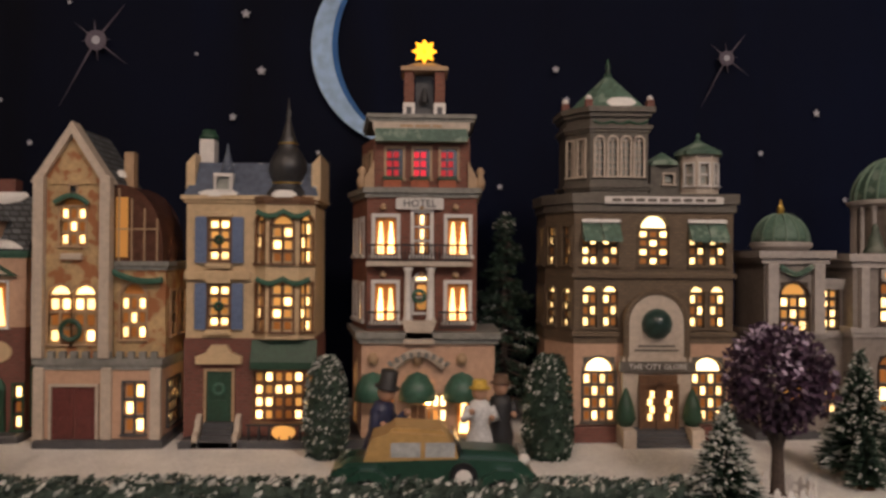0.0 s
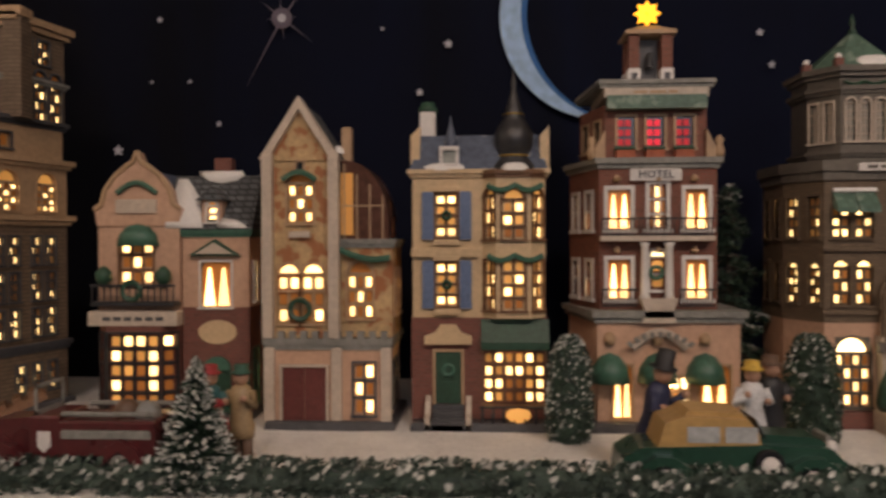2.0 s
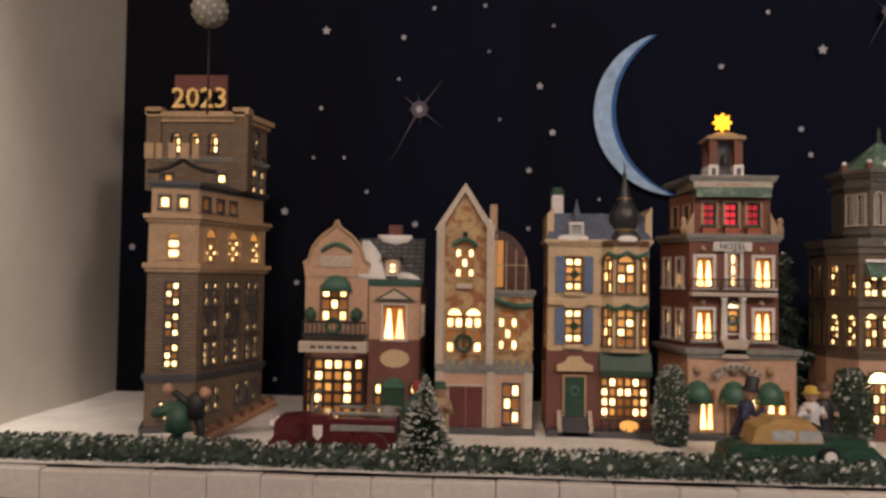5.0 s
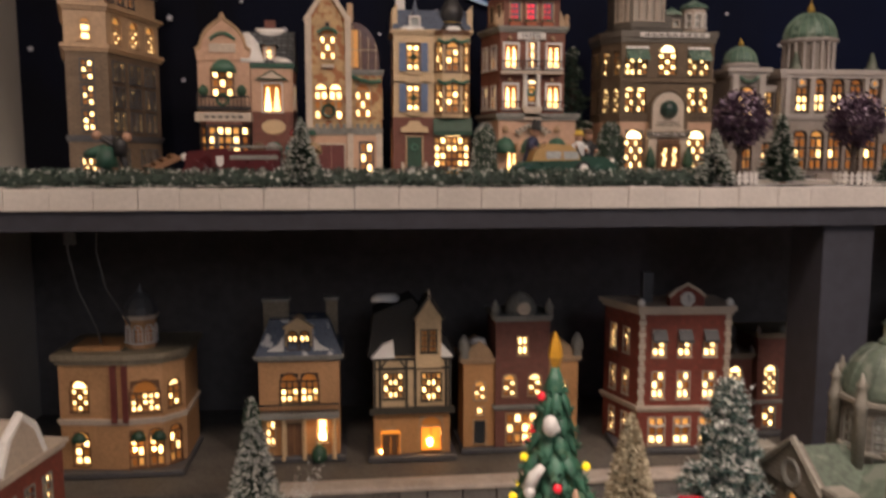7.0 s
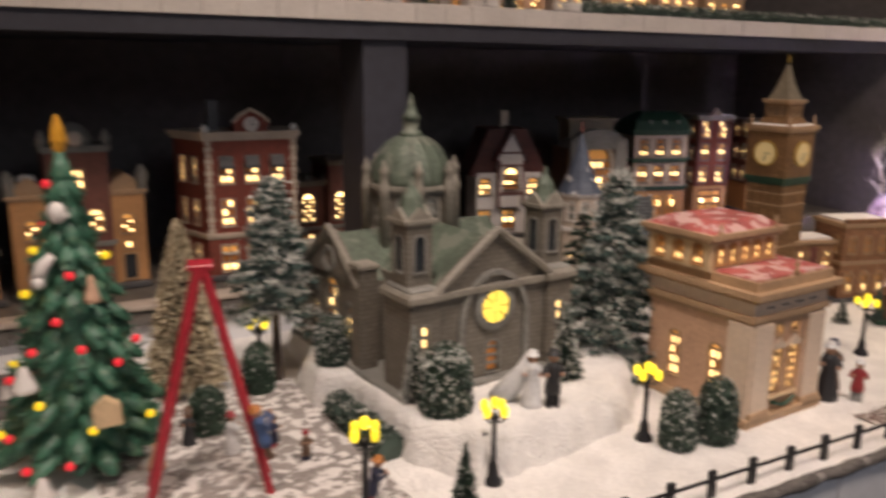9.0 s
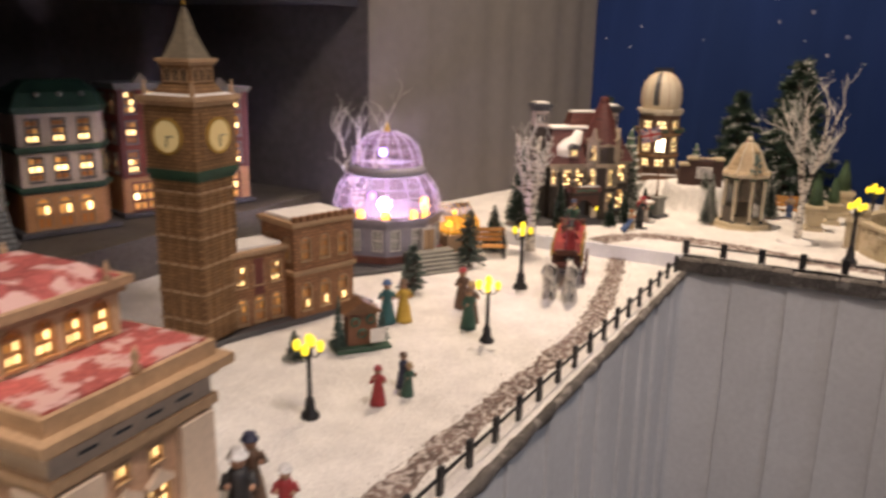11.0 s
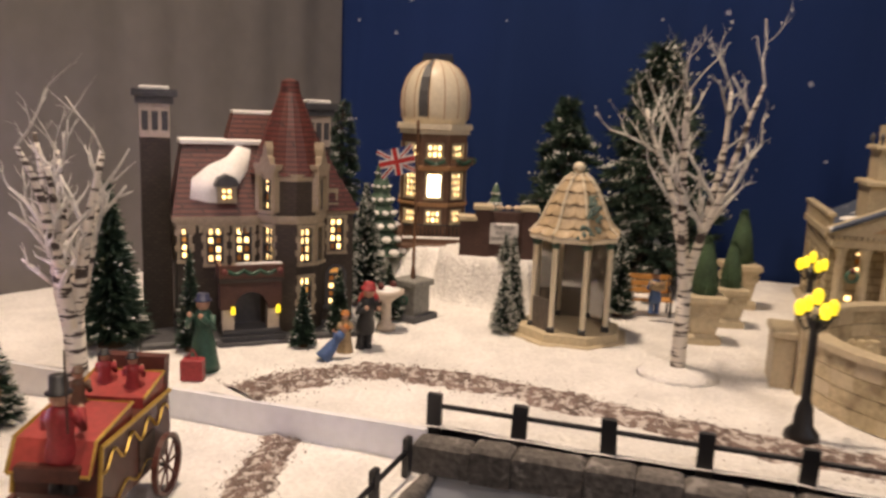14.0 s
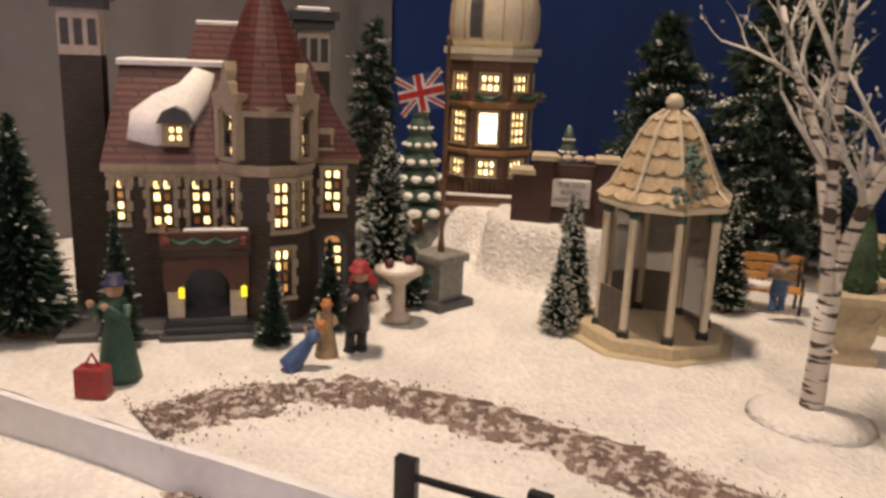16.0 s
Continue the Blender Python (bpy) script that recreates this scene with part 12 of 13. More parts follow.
def taxi():
    h = thing("taxi_car", 0.010, 0.502, SHELF + 0.001, 0, "vintage green taxi with a tan top and whitewall wheels", "car")
    G, Y = paint("taxi_green", (0.02, 0.06, 0.04), 0.3, 0.2, 60, 0.1, coat=0.3), paint("taxi_tan", (0.46, 0.29, 0.11), 0.4, 0.2, 60, 0.2)
    lower = [(-0.062, 0.008), (0.062, 0.008), (0.064, 0.018), (0.056, 0.026), (0.018, 0.028), (-0.050, 0.026), (-0.060, 0.020)]
    part("body", Shape().prism(lower, -0.017, 0.017), G, h)
    hood = [(0.018, 0.020), (0.056, 0.020), (0.056, 0.027), (0.050, 0.031), (0.018, 0.033)]
    part("hood", Shape().prism(hood, -0.011, 0.011), G, h)
    top = [(-0.042, 0.022), (0.018, 0.022), (0.016, 0.034), (0.010, 0.042), (-0.024, 0.044), (-0.036, 0.040)]
    part("cab", Shape().prism(top, -0.0165, 0.0165), Y, h, "tan cab")
    part("roof", Shape().prism([(-0.026, 0.0435), (0.010, 0.0415), (0.007, 0.0455), (-0.022, 0.047)], -0.014, 0.014), Y, h)
    for x0, x1 in ((-0.024, -0.006), (-0.003, 0.015)):
        for q in (-1, 1):
            part("side_window", Shape().box(x0, x1, q * 0.0166 - 0.0004, q * 0.0166 + 0.0004, 0.029, 0.038), paint("pale_car_glass", (0.45, 0.47, 0.47), 0.2), h)
    part("windscreen", Shape().prism([(0.0192, 0.031), (0.0202, 0.031), (0.0150, 0.042), (0.0142, 0.042)], -0.014, 0.014), DARKPANE, h)
    for x in (-0.038, 0.044):
        for q in (-1, 1):
            f = [(x - 0.017, 0.010), (x - 0.012, 0.018), (x - 0.004, 0.0225), (x + 0.006, 0.022), (x + 0.014, 0.016), (x + 0.018, 0.010), (x + 0.012, 0.010), (x + 0.008, 0.015), (x, 0.018), (x - 0.008, 0.015), (x - 0.012, 0.010)]
            part("fender", Shape().prism(f[::-1], min(q * 0.016, q * 0.024), max(q * 0.016, q * 0.024)), G, h)
            wheel(h, x, q * 0.019, 0.0095, 0.0095, 0.006)
    wheel(h, 0.020, -0.0205, 0.018, 0.0085, 0.005)
    for q in (-1, 1):
        part("running_board", Shape().slab(-0.026, 0.030, q * 0.020 - 0.004, q * 0.020 + 0.004, 0.0075, 0.0095), GLOSSBLACK, h)
        part("headlight", Shape().ball(0.058, q * 0.010, 0.026, 0.0038, 10), WHITE, h, smooth=True)
    part("bumper", Shape().tube([(0.064, -0.020, 0.010), (0.068, -0.012, 0.010), (0.068, 0.012, 0.010), (0.064, 0.020, 0.010)], 0.0014, 6), GREYSTONE, h)
    part("radiator", Shape().slab(0.055, 0.0585, -0.010, 0.010, 0.012, 0.032), GREYSTONE, h)


taxi()


def pickup():
    h = thing("red_truck", -0.375, 0.503, SHELF + 0.001, 180, "dark red vintage fire truck with a cargo bed and silver trim", "truck")
    h.matrix_world = pose(-0.375, 0.503, SHELF + 0.001, 0, 0, 180) @ Matrix.Diagonal((1.0, 1.0, 1.28, 1.0))
    R = paint("truck_red", (0.085, 0.014, 0.016), 0.3, 0.25, 60, 0.1, coat=0.3)
    part("chassis", Shape().slab(-0.056, 0.056, -0.015, 0.015, 0.008, 0.014), GLOSSBLACK, h)
    part("bed", Shape().slab(-0.054, 0.004, -0.018, 0.018, 0.014, 0.030), R, h)
    for q in (-1, 1):
        part("silver_stripe", Shape().slab(-0.052, 0.002, q * 0.0185 - 0.0006, q * 0.0185 + 0.0006, 0.022, 0.026), GREYSTONE, h)
        part("bed_rail", Shape().tube([(-0.054, q * 0.017, 0.033), (0.002, q * 0.017, 0.033)], 0.0013, 6), GREYSTONE, h)
    part("hood", Shape().prism([(0.020, 0.012), (0.052, 0.012), (0.052, 0.025), (0.048, 0.029), (0.020, 0.031)], -0.012, 0.012), R, h)
    part("cowl", Shape().slab(0.004, 0.022, -0.017, 0.017, 0.012, 0.032), R, h)
    part("windscreen_frame", Shape().box(0.018, 0.0195, -0.016, 0.016, 0.032, 0.034).box(0.018, 0.0195, -0.016, -0.0145, 0.032, 0.046).box(0.018, 0.0195, 0.0145, 0.016, 0.032, 0.046).box(0.018, 0.0195, -0.016, 0.016, 0.0445, 0.046), GREYSTONE, h)
    for q in (-1, 1):
        part("badge", Shape().prism([(0.009, 0.018), (0.013, 0.015), (0.017, 0.018), (0.017, 0.025), (0.009, 0.025)], q * 0.0172 - 0.0005, q * 0.0172 + 0.0005), WHITE, h)
        part("headlight", Shape().ball(0.054, q * 0.010, 0.024, 0.0034, 10), WHITE, h, smooth=True)
        for x in (-0.034, 0.040):
            f = [(x - 0.015, 0.010), (x - 0.010, 0.018), (x, 0.022), (x + 0.010, 0.018), (x + 0.015, 0.010), (x + 0.010, 0.010), (x, 0.017), (x - 0.010, 0.010)]
            part("fender", Shape().prism(f[::-1], min(q * 0.013, q * 0.022), max(q * 0.013, q * 0.022)), R, h)
            wheel(h, x, q * 0.018, 0.0095, 0.0095, 0.006, GREYSTONE)
    for k, c in enumerate(("grey", "brown")):
        part("load_sack", Shape().ball(-0.044 + k * 0.016, 0.003 * (-1) ** k, 0.031, 0.008, 10, 0.8), CLOTH[c], h, smooth=True)


pickup()


def coach():
    h = thing("horse_coach", 1.421, 0.012, TABLE, 194, "red and gold open coach with wooden wheels", "coach")
    R, BR = paint("coach_red", (0.34, 0.05, 0.045), 0.4, 0.25, 60, 0.1, coat=0.2), paint("coach_brown", (0.085, 0.026, 0.018), 0.4, 0.3, 60, 0.2)
    part("body", Shape().prism([(-0.040, 0.020), (0.034, 0.020), (0.044, 0.034), (0.040, 0.058), (-0.044, 0.058), (-0.046, 0.034)], -0.021, 0.021), BR, h)
    part("gold_trim", Shape().tube([(-0.044, -0.022, 0.058), (0.040, -0.022, 0.058), (0.044, -0.022, 0.034)], 0.0014, 5).tube([(-0.044, 0.022, 0.058), (0.040, 0.022, 0.058), (0.044, 0.022, 0.034)], 0.0014, 5), GOLD, h)
    part("front_hood", Shape().prism([(0.002, 0.057), (0.040, 0.057), (0.046, 0.046), (0.050, 0.047), (0.042, 0.062), (0.002, 0.067)], -0.020, 0.020), R, h, "red leather hood with a gold edge")
    part("rear_hood", Shape().prism([(-0.012, 0.057), (-0.012, 0.064), (-0.040, 0.070), (-0.046, 0.057)], -0.020, 0.020), R, h, "red leather hood with a gold edge")
    part("hood_braid", Shape().tube([(0.050, -0.0205, 0.047), (0.042, -0.0205, 0.062), (0.002, -0.0205, 0.067), (0.002, 0.0205, 0.067), (0.042, 0.0205, 0.062), (0.050, 0.0205, 0.047), (0.050, -0.0205, 0.047)], 0.0011, 5).tube([(-0.012, -0.0205, 0.064), (-0.040, -0.0205, 0.070), (-0.040, 0.0205, 0.070), (-0.012, 0.0205, 0.064)], 0.0011, 5), GOLD, h)
    for q in (-1, 1):
        s = Shape().tube([(-0.042 + 0.080 * t, q * 0.0216, 0.0475 + 0.0042 * math.sin(t * 24)) for t in (k / 48 for k in range(49))], 0.0009, 4)
        s.tube([(-0.038 + 0.070 * t, q * 0.0216, 0.026 + 0.0026 * math.sin(t * 18 + 1)) for t in (k / 40 for k in range(41))], 0.0008, 4)
        part("gold_scroll", s, GOLD, h)
    part("whip", Shape().tube([(0.052, 0.012, 0.070), (0.056, 0.014, 0.112)], 0.0006, 4), WOODDARK, h)
    part("back_rest", Shape().prism([(-0.046, 0.056), (-0.038, 0.056), (-0.042, 0.078), (-0.050, 0.078)], -0.020, 0.020), BR, h)
    part("seat", Shape().slab(0.034, 0.052, -0.016, 0.016, 0.044, 0.052), BR, h)
    part("footboard", Shape().prism([(0.050, 0.026), (0.066, 0.030), (0.066, 0.034), (0.050, 0.034)], -0.014, 0.014), BR, h)
    for q in (-1, 1):
        part("coach_door", Shape().slab(-0.022, -0.002, q * 0.0212 - 0.0008, q * 0.0212 + 0.0008, 0.024, 0.043, 0.0006), WOODDARK, h)
        for x, r in ((-0.028, 0.0185), (0.036, 0.0145)):
            w = part("wheel", Shape().ring([(r * 0.86, -0.0016), (r, -0.0016), (r, 0.0016), (r * 0.86, 0.0016)], 20).moved(pose(x, q * 0.026, r, 90)), BR, h)
            s = Shape()
            for k in range(8):
                a = 2 * math.pi * k / 8
                s.tube([(x, q * 0.026, r), (x + r * 0.9 * math.cos(a), q * 0.026, r + r * 0.9 * math.sin(a))], 0.0009, 4)
            part("spoke", s, BR, w)
        part("axle", Shape().tube([(-0.028, -0.026, 0.0185), (-0.028, 0.026, 0.0185)], 0.0014, 5) if q < 0 else Shape().tube([(0.036, -0.026, 0.0145), (0.036, 0.026, 0.0145)], 0.0014, 5), IRON, h)
    part("shaft", Shape().tube([(0.050, 0, 0.016), (0.135, 0, 0.022)], 0.0013, 5), WOOD, h)


coach()
for k, (dx, dy, dz, c, ha) in enumerate(((0.044, 0.004, 0.036, "red", "black"), (0.004, -0.008, 0.054, "brown", "brown"), (-0.024, 0.009, 0.054, "red", "black"), (-0.028, -0.009, 0.054, "red", "black"))):
    p = pose(1.421, 0.012, TABLE, 0, 0, 194) @ Vector((dx, dy, dz))
    figurine(p.x, p.y, p.z, 0.056 if k == 0 else 0.032, 104, c, ha, "black", "seated %s-coated coach figurine" % c, k > 0, (1.1, 0.8), 0, k == 0)


def toy_horse(x, y, rz, mat_, label):
    """A plain toy horse in one mesh."""
    s = Shape()
    s.slot = 0
    s.tube([(-0.022, 0, 0.032), (-0.010, 0, 0.035), (0.008, 0, 0.034), (0.020, 0, 0.036)], [0.008, 0.0098, 0.0092, 0.0078], 10)
    s.tube([(0.018, 0, 0.037), (0.028, 0, 0.050), (0.031, 0, 0.057)], [0.0066, 0.0048, 0.0040], 8).tube([(0.030, 0, 0.058), (0.040, 0, 0.051), (0.043, 0, 0.047)], [0.0042, 0.0034, 0.0024], 8)
    for q in (-1, 1):
        s.tube([(0.017, q * 0.0045, 0.032), (0.019, q * 0.0048, 0.016), (0.018, q * 0.0048, 0.0)], [0.0042, 0.0025, 0.003], 6)
        s.tube([(-0.019, q * 0.0045, 0.031), (-0.021, q * 0.0048, 0.016), (-0.020, q * 0.0048, 0.0)], [0.005, 0.0025, 0.003], 6)
        s.tube([(0.030, q * 0.0024, 0.059), (0.030, q * 0.0028, 0.064)], [0.0013, 0.0004], 4)
    s.slot = 1
    s.tube([(-0.029, 0, 0.036), (-0.034, 0, 0.026), (-0.034, 0, 0.014)], [0.002, 0.0026, 0.001], 6)
    s.tube([(0.034, -0.0042, 0.052), (0.018, -0.0085, 0.040), (-0.02, -0.0085, 0.038)], 0.0009, 4).tube([(0.034, 0.0042, 0.052), (0.018, 0.0085, 0.040), (-0.02, 0.0085, 0.038)], 0.0009, 4)
    s.lathe([(0.0088, -0.002), (0.0098, 0.0), (0.0088, 0.002)], 12)
    s.v[-36:] = [tuple(pose(0.016, 0, 0.038, 0, 70, 0) @ Vector(p)) for p in s.v[-36:]]
    return solid("toy_horse", s, (mat_, GLOSSBLACK), label, "toy horse", m=pose(x, y, TABLE, 0, 0, rz), smooth=True, group="coach team")


HORSE = paint("dapple_grey_horse", (0.60, 0.57, 0.53), 0.5, 0.3, 100, 0.2, second=(0.12, 0.11, 0.11), amount=0.3)
toy_horse(1.314, 0.003, 194, HORSE, "dapple grey toy horse in harness")
toy_horse(1.320, -0.025, 194, HORSE, "dapple grey toy horse in harness")


# tall decorated fir of green resin
def big_tree():
    h = thing("decorated_fir", -0.060, 0.248, TABLE, 0, "tall green resin fir hung with ornaments under a gold star", "tree", TREES)
    r = random.Random(2)
    H, R, tiers = 0.292, 0.068, 15
    part("trunk", Shape().lathe([(0.012, -0.002), (0.010, 0.05)], 10), BARK, h)
    part("core", Shape().lathe([(R * 0.72, 0.024), (R * 0.46, H * 0.42), (R * 0.16, H * 0.86), (0.003, H)], 16), BRIGHTGREEN, h, smooth=True)
    for k in range(tiers):
        t = k / tiers
        z, rr = 0.030 + (H - 0.034) * t, R * (1 - t) ** 0.92 + 0.004
        n = max(5, int(13 * (1 - t * 0.6)))
        s = Shape()
        for i in range(n):
            a = 2 * math.pi * (i + 0.5 * (k % 2)) / n + r.uniform(-0.16, 0.16)
            q, w, hh = rr * r.uniform(0.86, 1.10), 3.3 * rr / n + 0.003, 0.017 * (1 - t * 0.35) * r.uniform(0.85, 1.2)
            # a drooping rounded bough: rings that swell, then close at a blunt tip
            m, rings = pose(0, 0, z + r.uniform(-0.003, 0.003), 0, 0, math.degrees(a)), []
            for u, g in ((0.30, 0.55), (0.55, 0.95), (0.80, 1.0), (0.94, 0.70), (1.02, 0.15)):
                c = Vector((q * u, 0, 0.012 - 0.022 * u * u))
                rings.append([tuple(m @ (c + Vector((0, 0.5 * w * g * math.cos(o) * (1 + 0.18 * math.sin(3 * o + i)), 0.5 * hh * g * math.sin(o) + 0.0012 * r.uniform(-1, 1))))) for o in (2 * math.pi * e / 8 for e in range(8))])
            s.add([p for ring in rings for p in ring], [(j * 8 + e, j * 8 + (e + 1) % 8, (j + 1) * 8 + (e + 1) % 8, (j + 1) * 8 + e) for j in range(4) for e in range(8)] + [tuple(32 + e for e in range(8))])
            tipv = m @ Vector((q * 0.9, 0, -0.004))
            for j in range(7):
                d = (m.to_3x3() @ Vector((r.uniform(0.3, 1), r.uniform(-1, 1), r.uniform(-0.7, 0.8)))).normalized()
                needle(s, r, tipv + d * 0.001, tipv + d * w * 0.62, 0.0016)
        part("branch_tier", s, BRIGHTGREEN, h, smooth=True)
    STARG = paint("gold_leaf_star", (0.60, 0.30, 0.03), 0.35, 0.2, 60, 0.1)
    part("tree_top", Shape().lathe([(0.004, H - 0.004), (0.0072, H + 0.006), (0.0055, H + 0.016), (0.0012, H + 0.028)], 5), STARG, h, "gold leaf-shaped tree top")
    REDL, YELL = glow("red_tree_light", (1.0, 0.03, 0.05), 0.42), glow("yellow_tree_light", (1.0, 0.66, 0.02), 0.75)

    def spot(dx, z, out=0.004):
        """A place on the crown's side that faces the walkway, dx to its right at height z."""
        rr = R * max(0.05, 1 - (z - 0.03) / (H - 0.034)) ** 0.92 + out
        dx = max(-rr * 0.98, min(rr * 0.98, dx))
        return pose(0, 0, 0, 0, 0, -9) @ Vector((dx, -math.sqrt(rr * rr - dx * dx), z))
    for dx, z, kind in ((-0.022, 0.262, 0), (0.001, 0.188, 0), (-0.012, 0.151, 0), (-0.033, 0.125, 0), (0.006, 0.127, 0), (0.033, 0.110, 0), (0.052, 0.120, 0), (-0.060, 0.094, 0), (-0.058, 0.050, 0), (-0.044, 0.029, 0), (-0.010, 0.034, 0),
                        (-0.027, 0.206, 1), (0.030, 0.198, 1), (-0.040, 0.169, 1), (-0.030, 0.083, 1), (0.056, 0.056, 1), (-0.068, 0.046, 1), (0.010, 0.060, 1)):
        p = spot(dx, z)
        part("bauble", Shape().ball(p.x, p.y, p.z, 0.0040, 8), YELL if kind else REDL, h, smooth=True)
    for k in range(16):  # on the far side
        t, a = r.random() ** 1.2 * 0.9, r.uniform(0.2, 2.9)
        rr = R * (1 - t) ** 0.92 + 0.004
        part("bauble", Shape().ball(rr * math.cos(a), rr * math.sin(a), 0.03 + (H - 0.03) * t, 0.0036, 8), YELL if k % 2 else REDL, h, smooth=True)
    p = spot(-0.005, 0.240, 0.006)
    part("mitten", Shape().ball(p.x, p.y, p.z, 0.0075, 10, 1.3).ball(p.x + 0.006, p.y, p.z - 0.003, 0.0035, 8), WHITE, h, "white mitten ornament", True)
    p = spot(-0.020, 0.193, 0.006)
    part("boot", Shape().tube([(p.x + 0.009, p.y, p.z + 0.012), (p.x + 0.001, p.y, p.z + 0.004), (p.x - 0.005, p.y, p.z - 0.009)], [0.0036, 0.0055, 0.006], 9).ball(p.x - 0.004, p.y - 0.004, p.z - 0.010, 0.0055, 9), WHITE, h, "white boot ornament", True)
    for dx, z, w, hh, m in ((0.017, 0.176, 0.0075, 0.012, PEACH), (-0.041, 0.104, 0.012, 0.011, WHITE), (0.058, 0.022, 0.009, 0.012, PEACH), (-0.032, 0.018, 0.011, 0.010, WHITE), (-0.064, 0.085, 0.005, 0.006, WHITE)):
        p = spot(dx, z, 0.006)
        part("bell", Shape().lathe([(w, p.z - hh), (w * 0.86, p.z - hh * 0.6), (w * 0.45, p.z + hh * 0.3), (w * 0.3, p.z + hh * 0.8), (w * 0.1, p.z + hh)], 12, p.x, p.y), m, h, "pale bell ornament", True)
    p = spot(0.022, 0.073, 0.008)
    box = part("birdhouse", Shape().prism([(-0.011, -0.010), (0.011, -0.010), (0.011, 0.007), (0.0, 0.015), (-0.011, 0.007)], -0.006, 0.006).moved(pose(p.x, p.y, p.z, 0, -6, -12)), CREAM, h, "cream birdhouse ornament")
    part("hole", Shape().lathe([(0.0022, -0.0066), (0.0022, -0.0058)], 10).moved(pose(p.x, p.y, p.z, 0, -6, -12) @ pose(0.0, 0, 0.0, 90) @ pose(0, 0, 0)), DARKGREY, box)


big_tree()


def ladder():
    h = thing("step_ladder", 0.024, 0.140, TABLE, -14, "tall red wooden stepladder beside the decorated fir", "ladder")
    R = paint("red_ladder_paint", (0.36, 0.02, 0.035), 0.4, 0.2, 60, 0.2)
    top = 0.202
    for q in (-1, 1):
        part("front_rail", Shape().tube([(-0.050, q * 0.020, 0.0), (0.0, q * 0.009, top)], 0.0042, 6), R, h)
        part("rear_rail", Shape().tube([(0.050, q * 0.020, 0.0), (0.004, q * 0.009, top)], 0.0036, 6), R, h)
    for k in range(9):
        t = (k + 0.6) / 10
        w = 0.020 - 0.011 * t
        part("rung", Shape().slab(-0.050 * (1 - t) - 0.003, -0.050 * (1 - t) + 0.003, -w, w, top * t, top * t + 0.0022), R, h)
        if k % 2:
            part("rear_rung", Shape().tube([(0.050 - 0.046 * t, -w, top * t), (0.050 - 0.046 * t, w, top * t)], 0.0013, 5), R, h)
    part("top_step", Shape().slab(-0.008, 0.012, -0.012, 0.012, top, top + 0.004), R, h)


ladder()


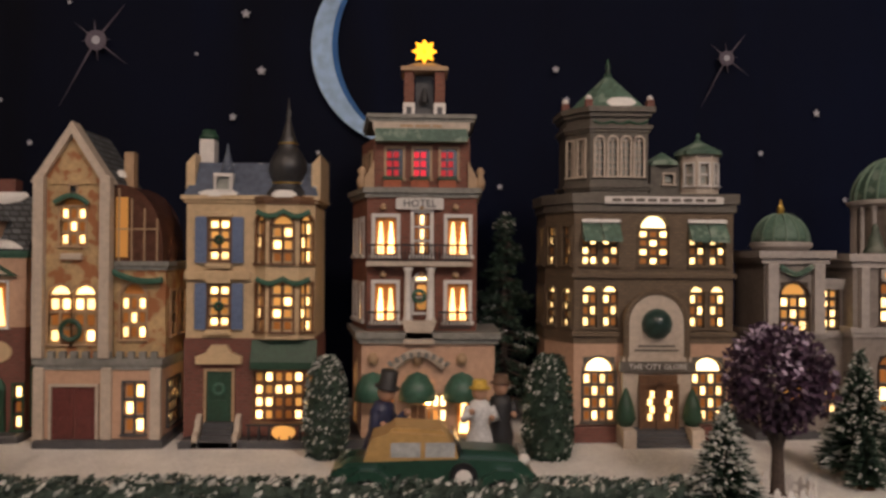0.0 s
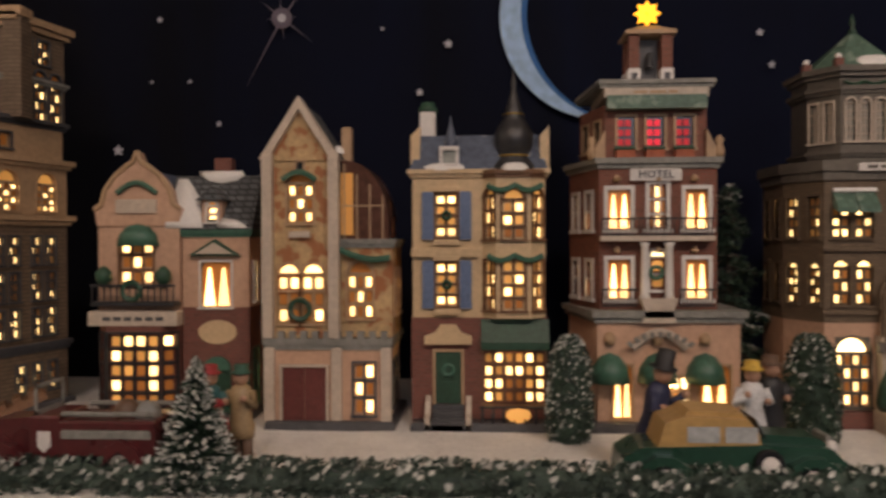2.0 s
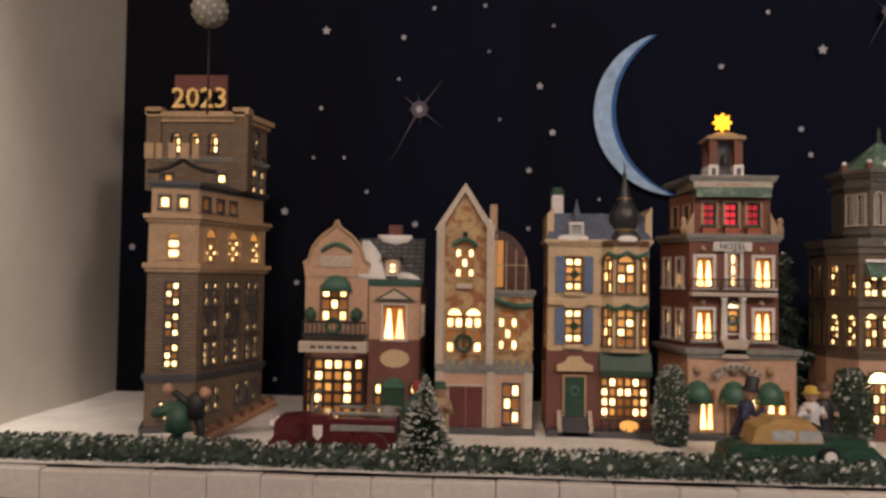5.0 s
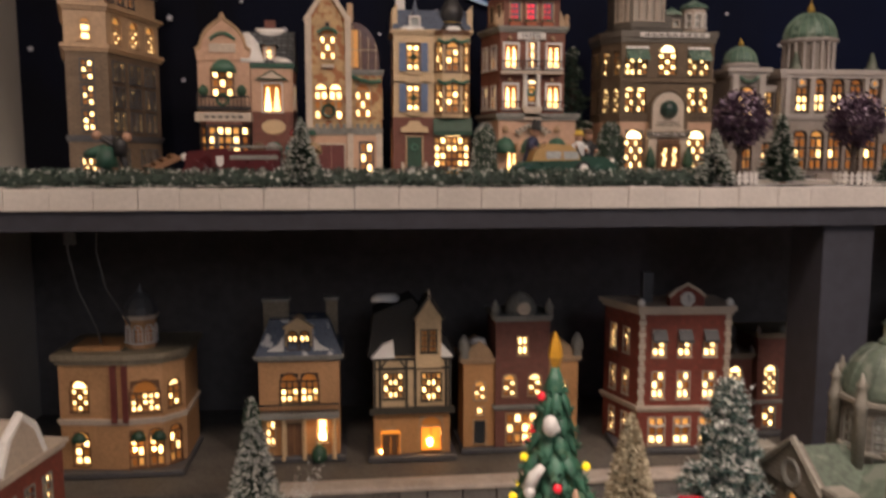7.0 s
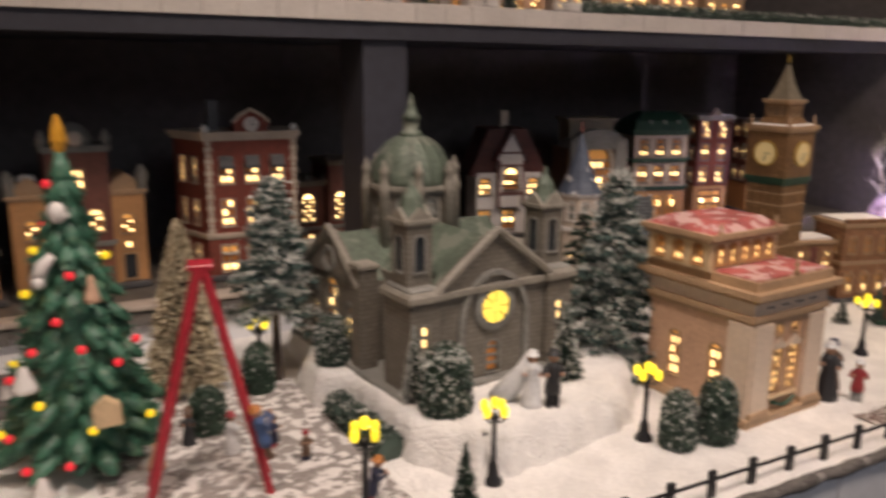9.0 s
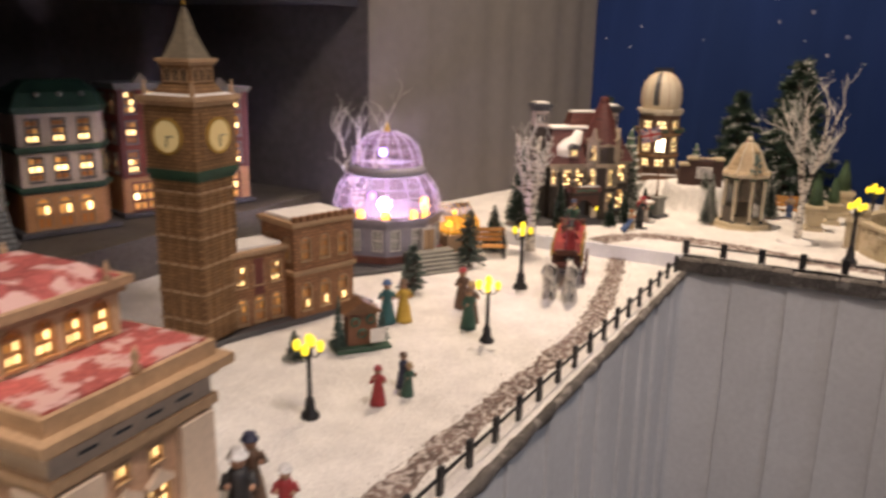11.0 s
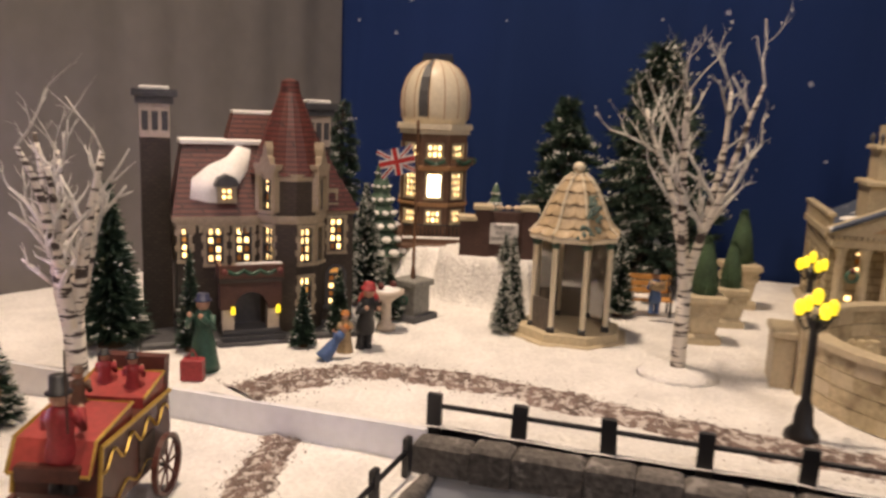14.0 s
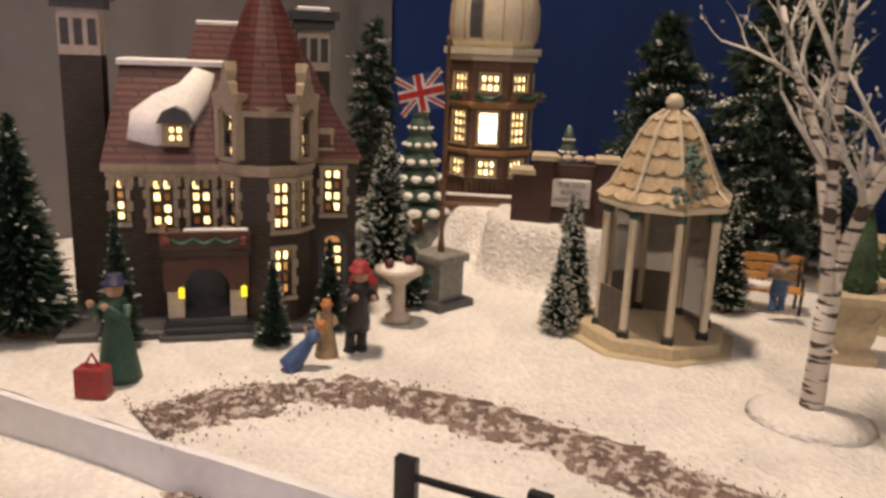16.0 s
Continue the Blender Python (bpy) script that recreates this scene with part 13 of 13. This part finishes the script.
def cafe():
    h = thing("parasol", -0.262, 0.392, TABLE, 0, "red and yellow striped cafe parasol on a pole", "parasol")
    YEL, RED = paint("parasol_yellow", (0.60, 0.36, 0.04), 0.6), paint("parasol_red", (0.42, 0.04, 0.03), 0.6)
    lathe_part(h, "pole", [(0.0012, 0.0), (0.001, 0.086)], WOOD, 6)
    n = 8
    for k in range(n):
        a0, a1 = 2 * math.pi * k / n, 2 * math.pi * (k + 1) / n
        pts = [(0, 0, 0.089), (0.024 * math.cos(a0), 0.024 * math.sin(a0), 0.077), (0.023 * math.cos((a0 + a1) / 2), 0.023 * math.sin((a0 + a1) / 2), 0.0755), (0.024 * math.cos(a1), 0.024 * math.sin(a1), 0.077), (0, 0, 0.0875), (0.023 * math.cos(a0), 0.023 * math.sin(a0), 0.0755), (0.023 * math.cos(a1), 0.023 * math.sin(a1), 0.0755)]
        part("panel", Shape().add(pts, [(0, 1, 2), (0, 2, 3), (4, 6, 5), (1, 5, 2), (2, 6, 3)]), YEL if k % 2 else RED, h)
    h.matrix_world = pose(-0.262, 0.392, TABLE, 6, 8, 0)
    b = thing("cafe_bench", -0.285, 0.428, TABLE, 4, "dark wooden bench with a slatted back behind the parasol", "bench")
    for k in range(3):
        part("seat_slat", Shape().slab(-0.034, 0.034, -0.010 + 0.006 * k, -0.005 + 0.006 * k, 0.013, 0.0148, 0.0004), WOODDARK, b)
        part("back_slat", Shape().slab(-0.034, 0.034, 0.008, 0.0095, 0.017 + 0.006 * k, 0.0215 + 0.006 * k, 0.0004), WOODDARK, b)
    for x in (-0.031, 0.031):
        part("leg", Shape().slab(x - 0.0015, x + 0.0015, -0.0095, -0.0065, 0.0, 0.013), WOODDARK, b)
        part("back_leg", Shape().slab(x - 0.0015, x + 0.0015, 0.0098, 0.0125, 0.0, 0.034), WOODDARK, b)
    for x, y, rz in ((-0.262, 0.362, 40), (-0.218, 0.385, -60), (-0.238, 0.352, 0)):
        c = thing("cafe_chair", x, y, TABLE, rz, "small dark brown cafe chair on the plaza", "chair", "cafe chairs")
        part("seat", Shape().slab(-0.006, 0.006, -0.006, 0.006, 0.0125, 0.014, 0.0004), WOODDARK, c)
        part("backrest", Shape().slab(-0.006, 0.006, 0.005, 0.0064, 0.020, 0.029, 0.0005), WOODDARK, c)
        for lx, ly, lz in ((-0.005, -0.005, 0.0125), (0.005, -0.005, 0.0125), (-0.005, 0.0056, 0.024), (0.005, 0.0056, 0.024)):
            part("leg", Shape().slab(lx - 0.0007, lx + 0.0007, ly - 0.0007, ly + 0.0007, 0.0, lz), WOODDARK, c)
    w = thing("toy_barrow", -0.150, 0.342, TABLE, 15, "dark wooden barrow heaped with grey sacks and a red parcel", "barrow")
    part("tray", Shape().slab(-0.022, 0.018, -0.010, 0.010, 0.008, 0.016, 0.001), WOODDARK, w)
    for y in (-0.0115, 0.0115):
        part("wheel", Shape().lathe([(0.0085, -0.001), (0.009, 0.0), (0.0085, 0.001)], 14).moved(pose(0.004, y, 0.009, 90)), IRON, w)
    for k, (x, y, z, q) in enumerate(((0.008, 0.002, 0.021, 0.009), (0.013, -0.003, 0.028, 0.006), (-0.006, 0.003, 0.020, 0.007))):
        part("sack", Shape().ball(x, y, z, q, 10), CLOTH["grey"], w, smooth=True)
    part("parcel", Shape().slab(-0.020, -0.010, -0.006, 0.006, 0.016, 0.026, 0.001), CLOTH["red"], w)
    part("handle", Shape().tube([(-0.022, 0, 0.012), (-0.036, 0, 0.016), (-0.040, 0, 0.002)], 0.001, 5), WOODDARK, w)
    t = thing("cafe_table", -0.240, 0.375, TABLE, 0, "small round brown cafe table", "table")
    lathe_part(t, "top", [(0.012, 0.022), (0.0125, 0.0235), (0.012, 0.025)], WOOD, 14)
    lathe_part(t, "leg", [(0.006, 0.0), (0.0015, 0.003), (0.0015, 0.022)], WOOD, 8)


cafe()

h = thing("gift_wagon", 1.02, 0.125, TABLE, -40, "market stall of wreaths with small fir trees and wooden sign", "market stall")
part("platform", Shape().slab(-0.032, 0.032, -0.018, 0.018, 0.0, 0.006), DARKGREEN, h)
part("crate", Shape().slab(-0.016, 0.018, -0.008, 0.012, 0.006, 0.046), paint("stall_brown", (0.20, 0.09, 0.05), 0.6, 0.35, 90, 0.4), h)
part("stall_roof", Shape().prism([(-0.022, 0.044), (0.024, 0.044), (0.001, 0.058)], -0.012, 0.016), WOOD, h)
part("notice", Shape().slab(0.006, 0.024, -0.021, -0.019, 0.012, 0.028), WHITE, h)
for k, (x, y, hh) in enumerate(((-0.026, -0.008, 0.045), (-0.022, 0.010, 0.055), (0.028, 0.004, 0.036))):
    s, r = Shape(), random.Random(k)
    for i in range(260):
        t, a = r.random(), r.uniform(0, 6.283)
        rr = 0.011 * (1 - t) + 0.001
        needle(s, r, Vector((x, y, 0.006 + hh * t)), Vector((x + rr * math.cos(a), y + rr * math.sin(a), 0.004 + hh * t)), 0.0012)
    part("stall_fir", s, NEEDLEBLUE, h)
for x, z in ((-0.008, 0.034), (0.010, 0.036), (0.0, 0.020)):
    part("wreath", Shape().ring([(0.004, -0.0012), (0.006, 0.0), (0.004, 0.0012)], 12).moved(pose(x, -0.0095, z, 90)), GREEN, h)

s = Shape().slab(-0.008, 0.008, -0.005, 0.005, 0.0, 0.016, 0.001).tube([(-0.004, 0, 0.016), (0, 0, 0.023), (0.004, 0, 0.016)], 0.0008, 5)
solid("gift_bag", s, CLOTH["red"], "red paper gift bag standing in the snow", "bag", m=pose(1.574, 0.058, PARK, 0, 0, -70))

# cables that hang down behind the theatre's roof
for k, (x0, x1) in enumerate(((-0.60, -0.575), (-0.565, -0.53))):
    s = Shape().tube([(x0, 0.62, 1.300), (x0 - 0.004, 0.62, 1.26), (x0 + 0.006, 0.62, 1.21), (x1, 0.63, 1.155), (x1 + 0.004, 0.64, 1.12)], 0.0013, 6)
    if k == 0:
        s.slab(x0 - 0.006, x0 + 0.006, 0.614, 0.626, 1.268, 1.296, 0.002)
    solid("lamp_cable", s, paint("grey_cable", (0.10, 0.10, 0.10), 0.6), "thin grey lamp cable hanging from the shelf", "cable")

# dark bus-stop roofs on the side street
for k, (x, y) in enumerate(((-0.455, 0.42), (-0.47, 0.33))):
    h = thing("street_shelter", x, y, TABLE + 0.006, 10, "small dark green street shelter on four posts", "shelter")
    part("roof", Shape().slab(-0.030, 0.030, -0.016, 0.016, 0.040, 0.046), DARKGREEN, h)
    for px in (-0.026, 0.026):
        for py in (-0.013, 0.013):
            lathe_part(h, "post", [(0.0014, 0.0), (0.0012, 0.041)], IRON, 6, px, py)
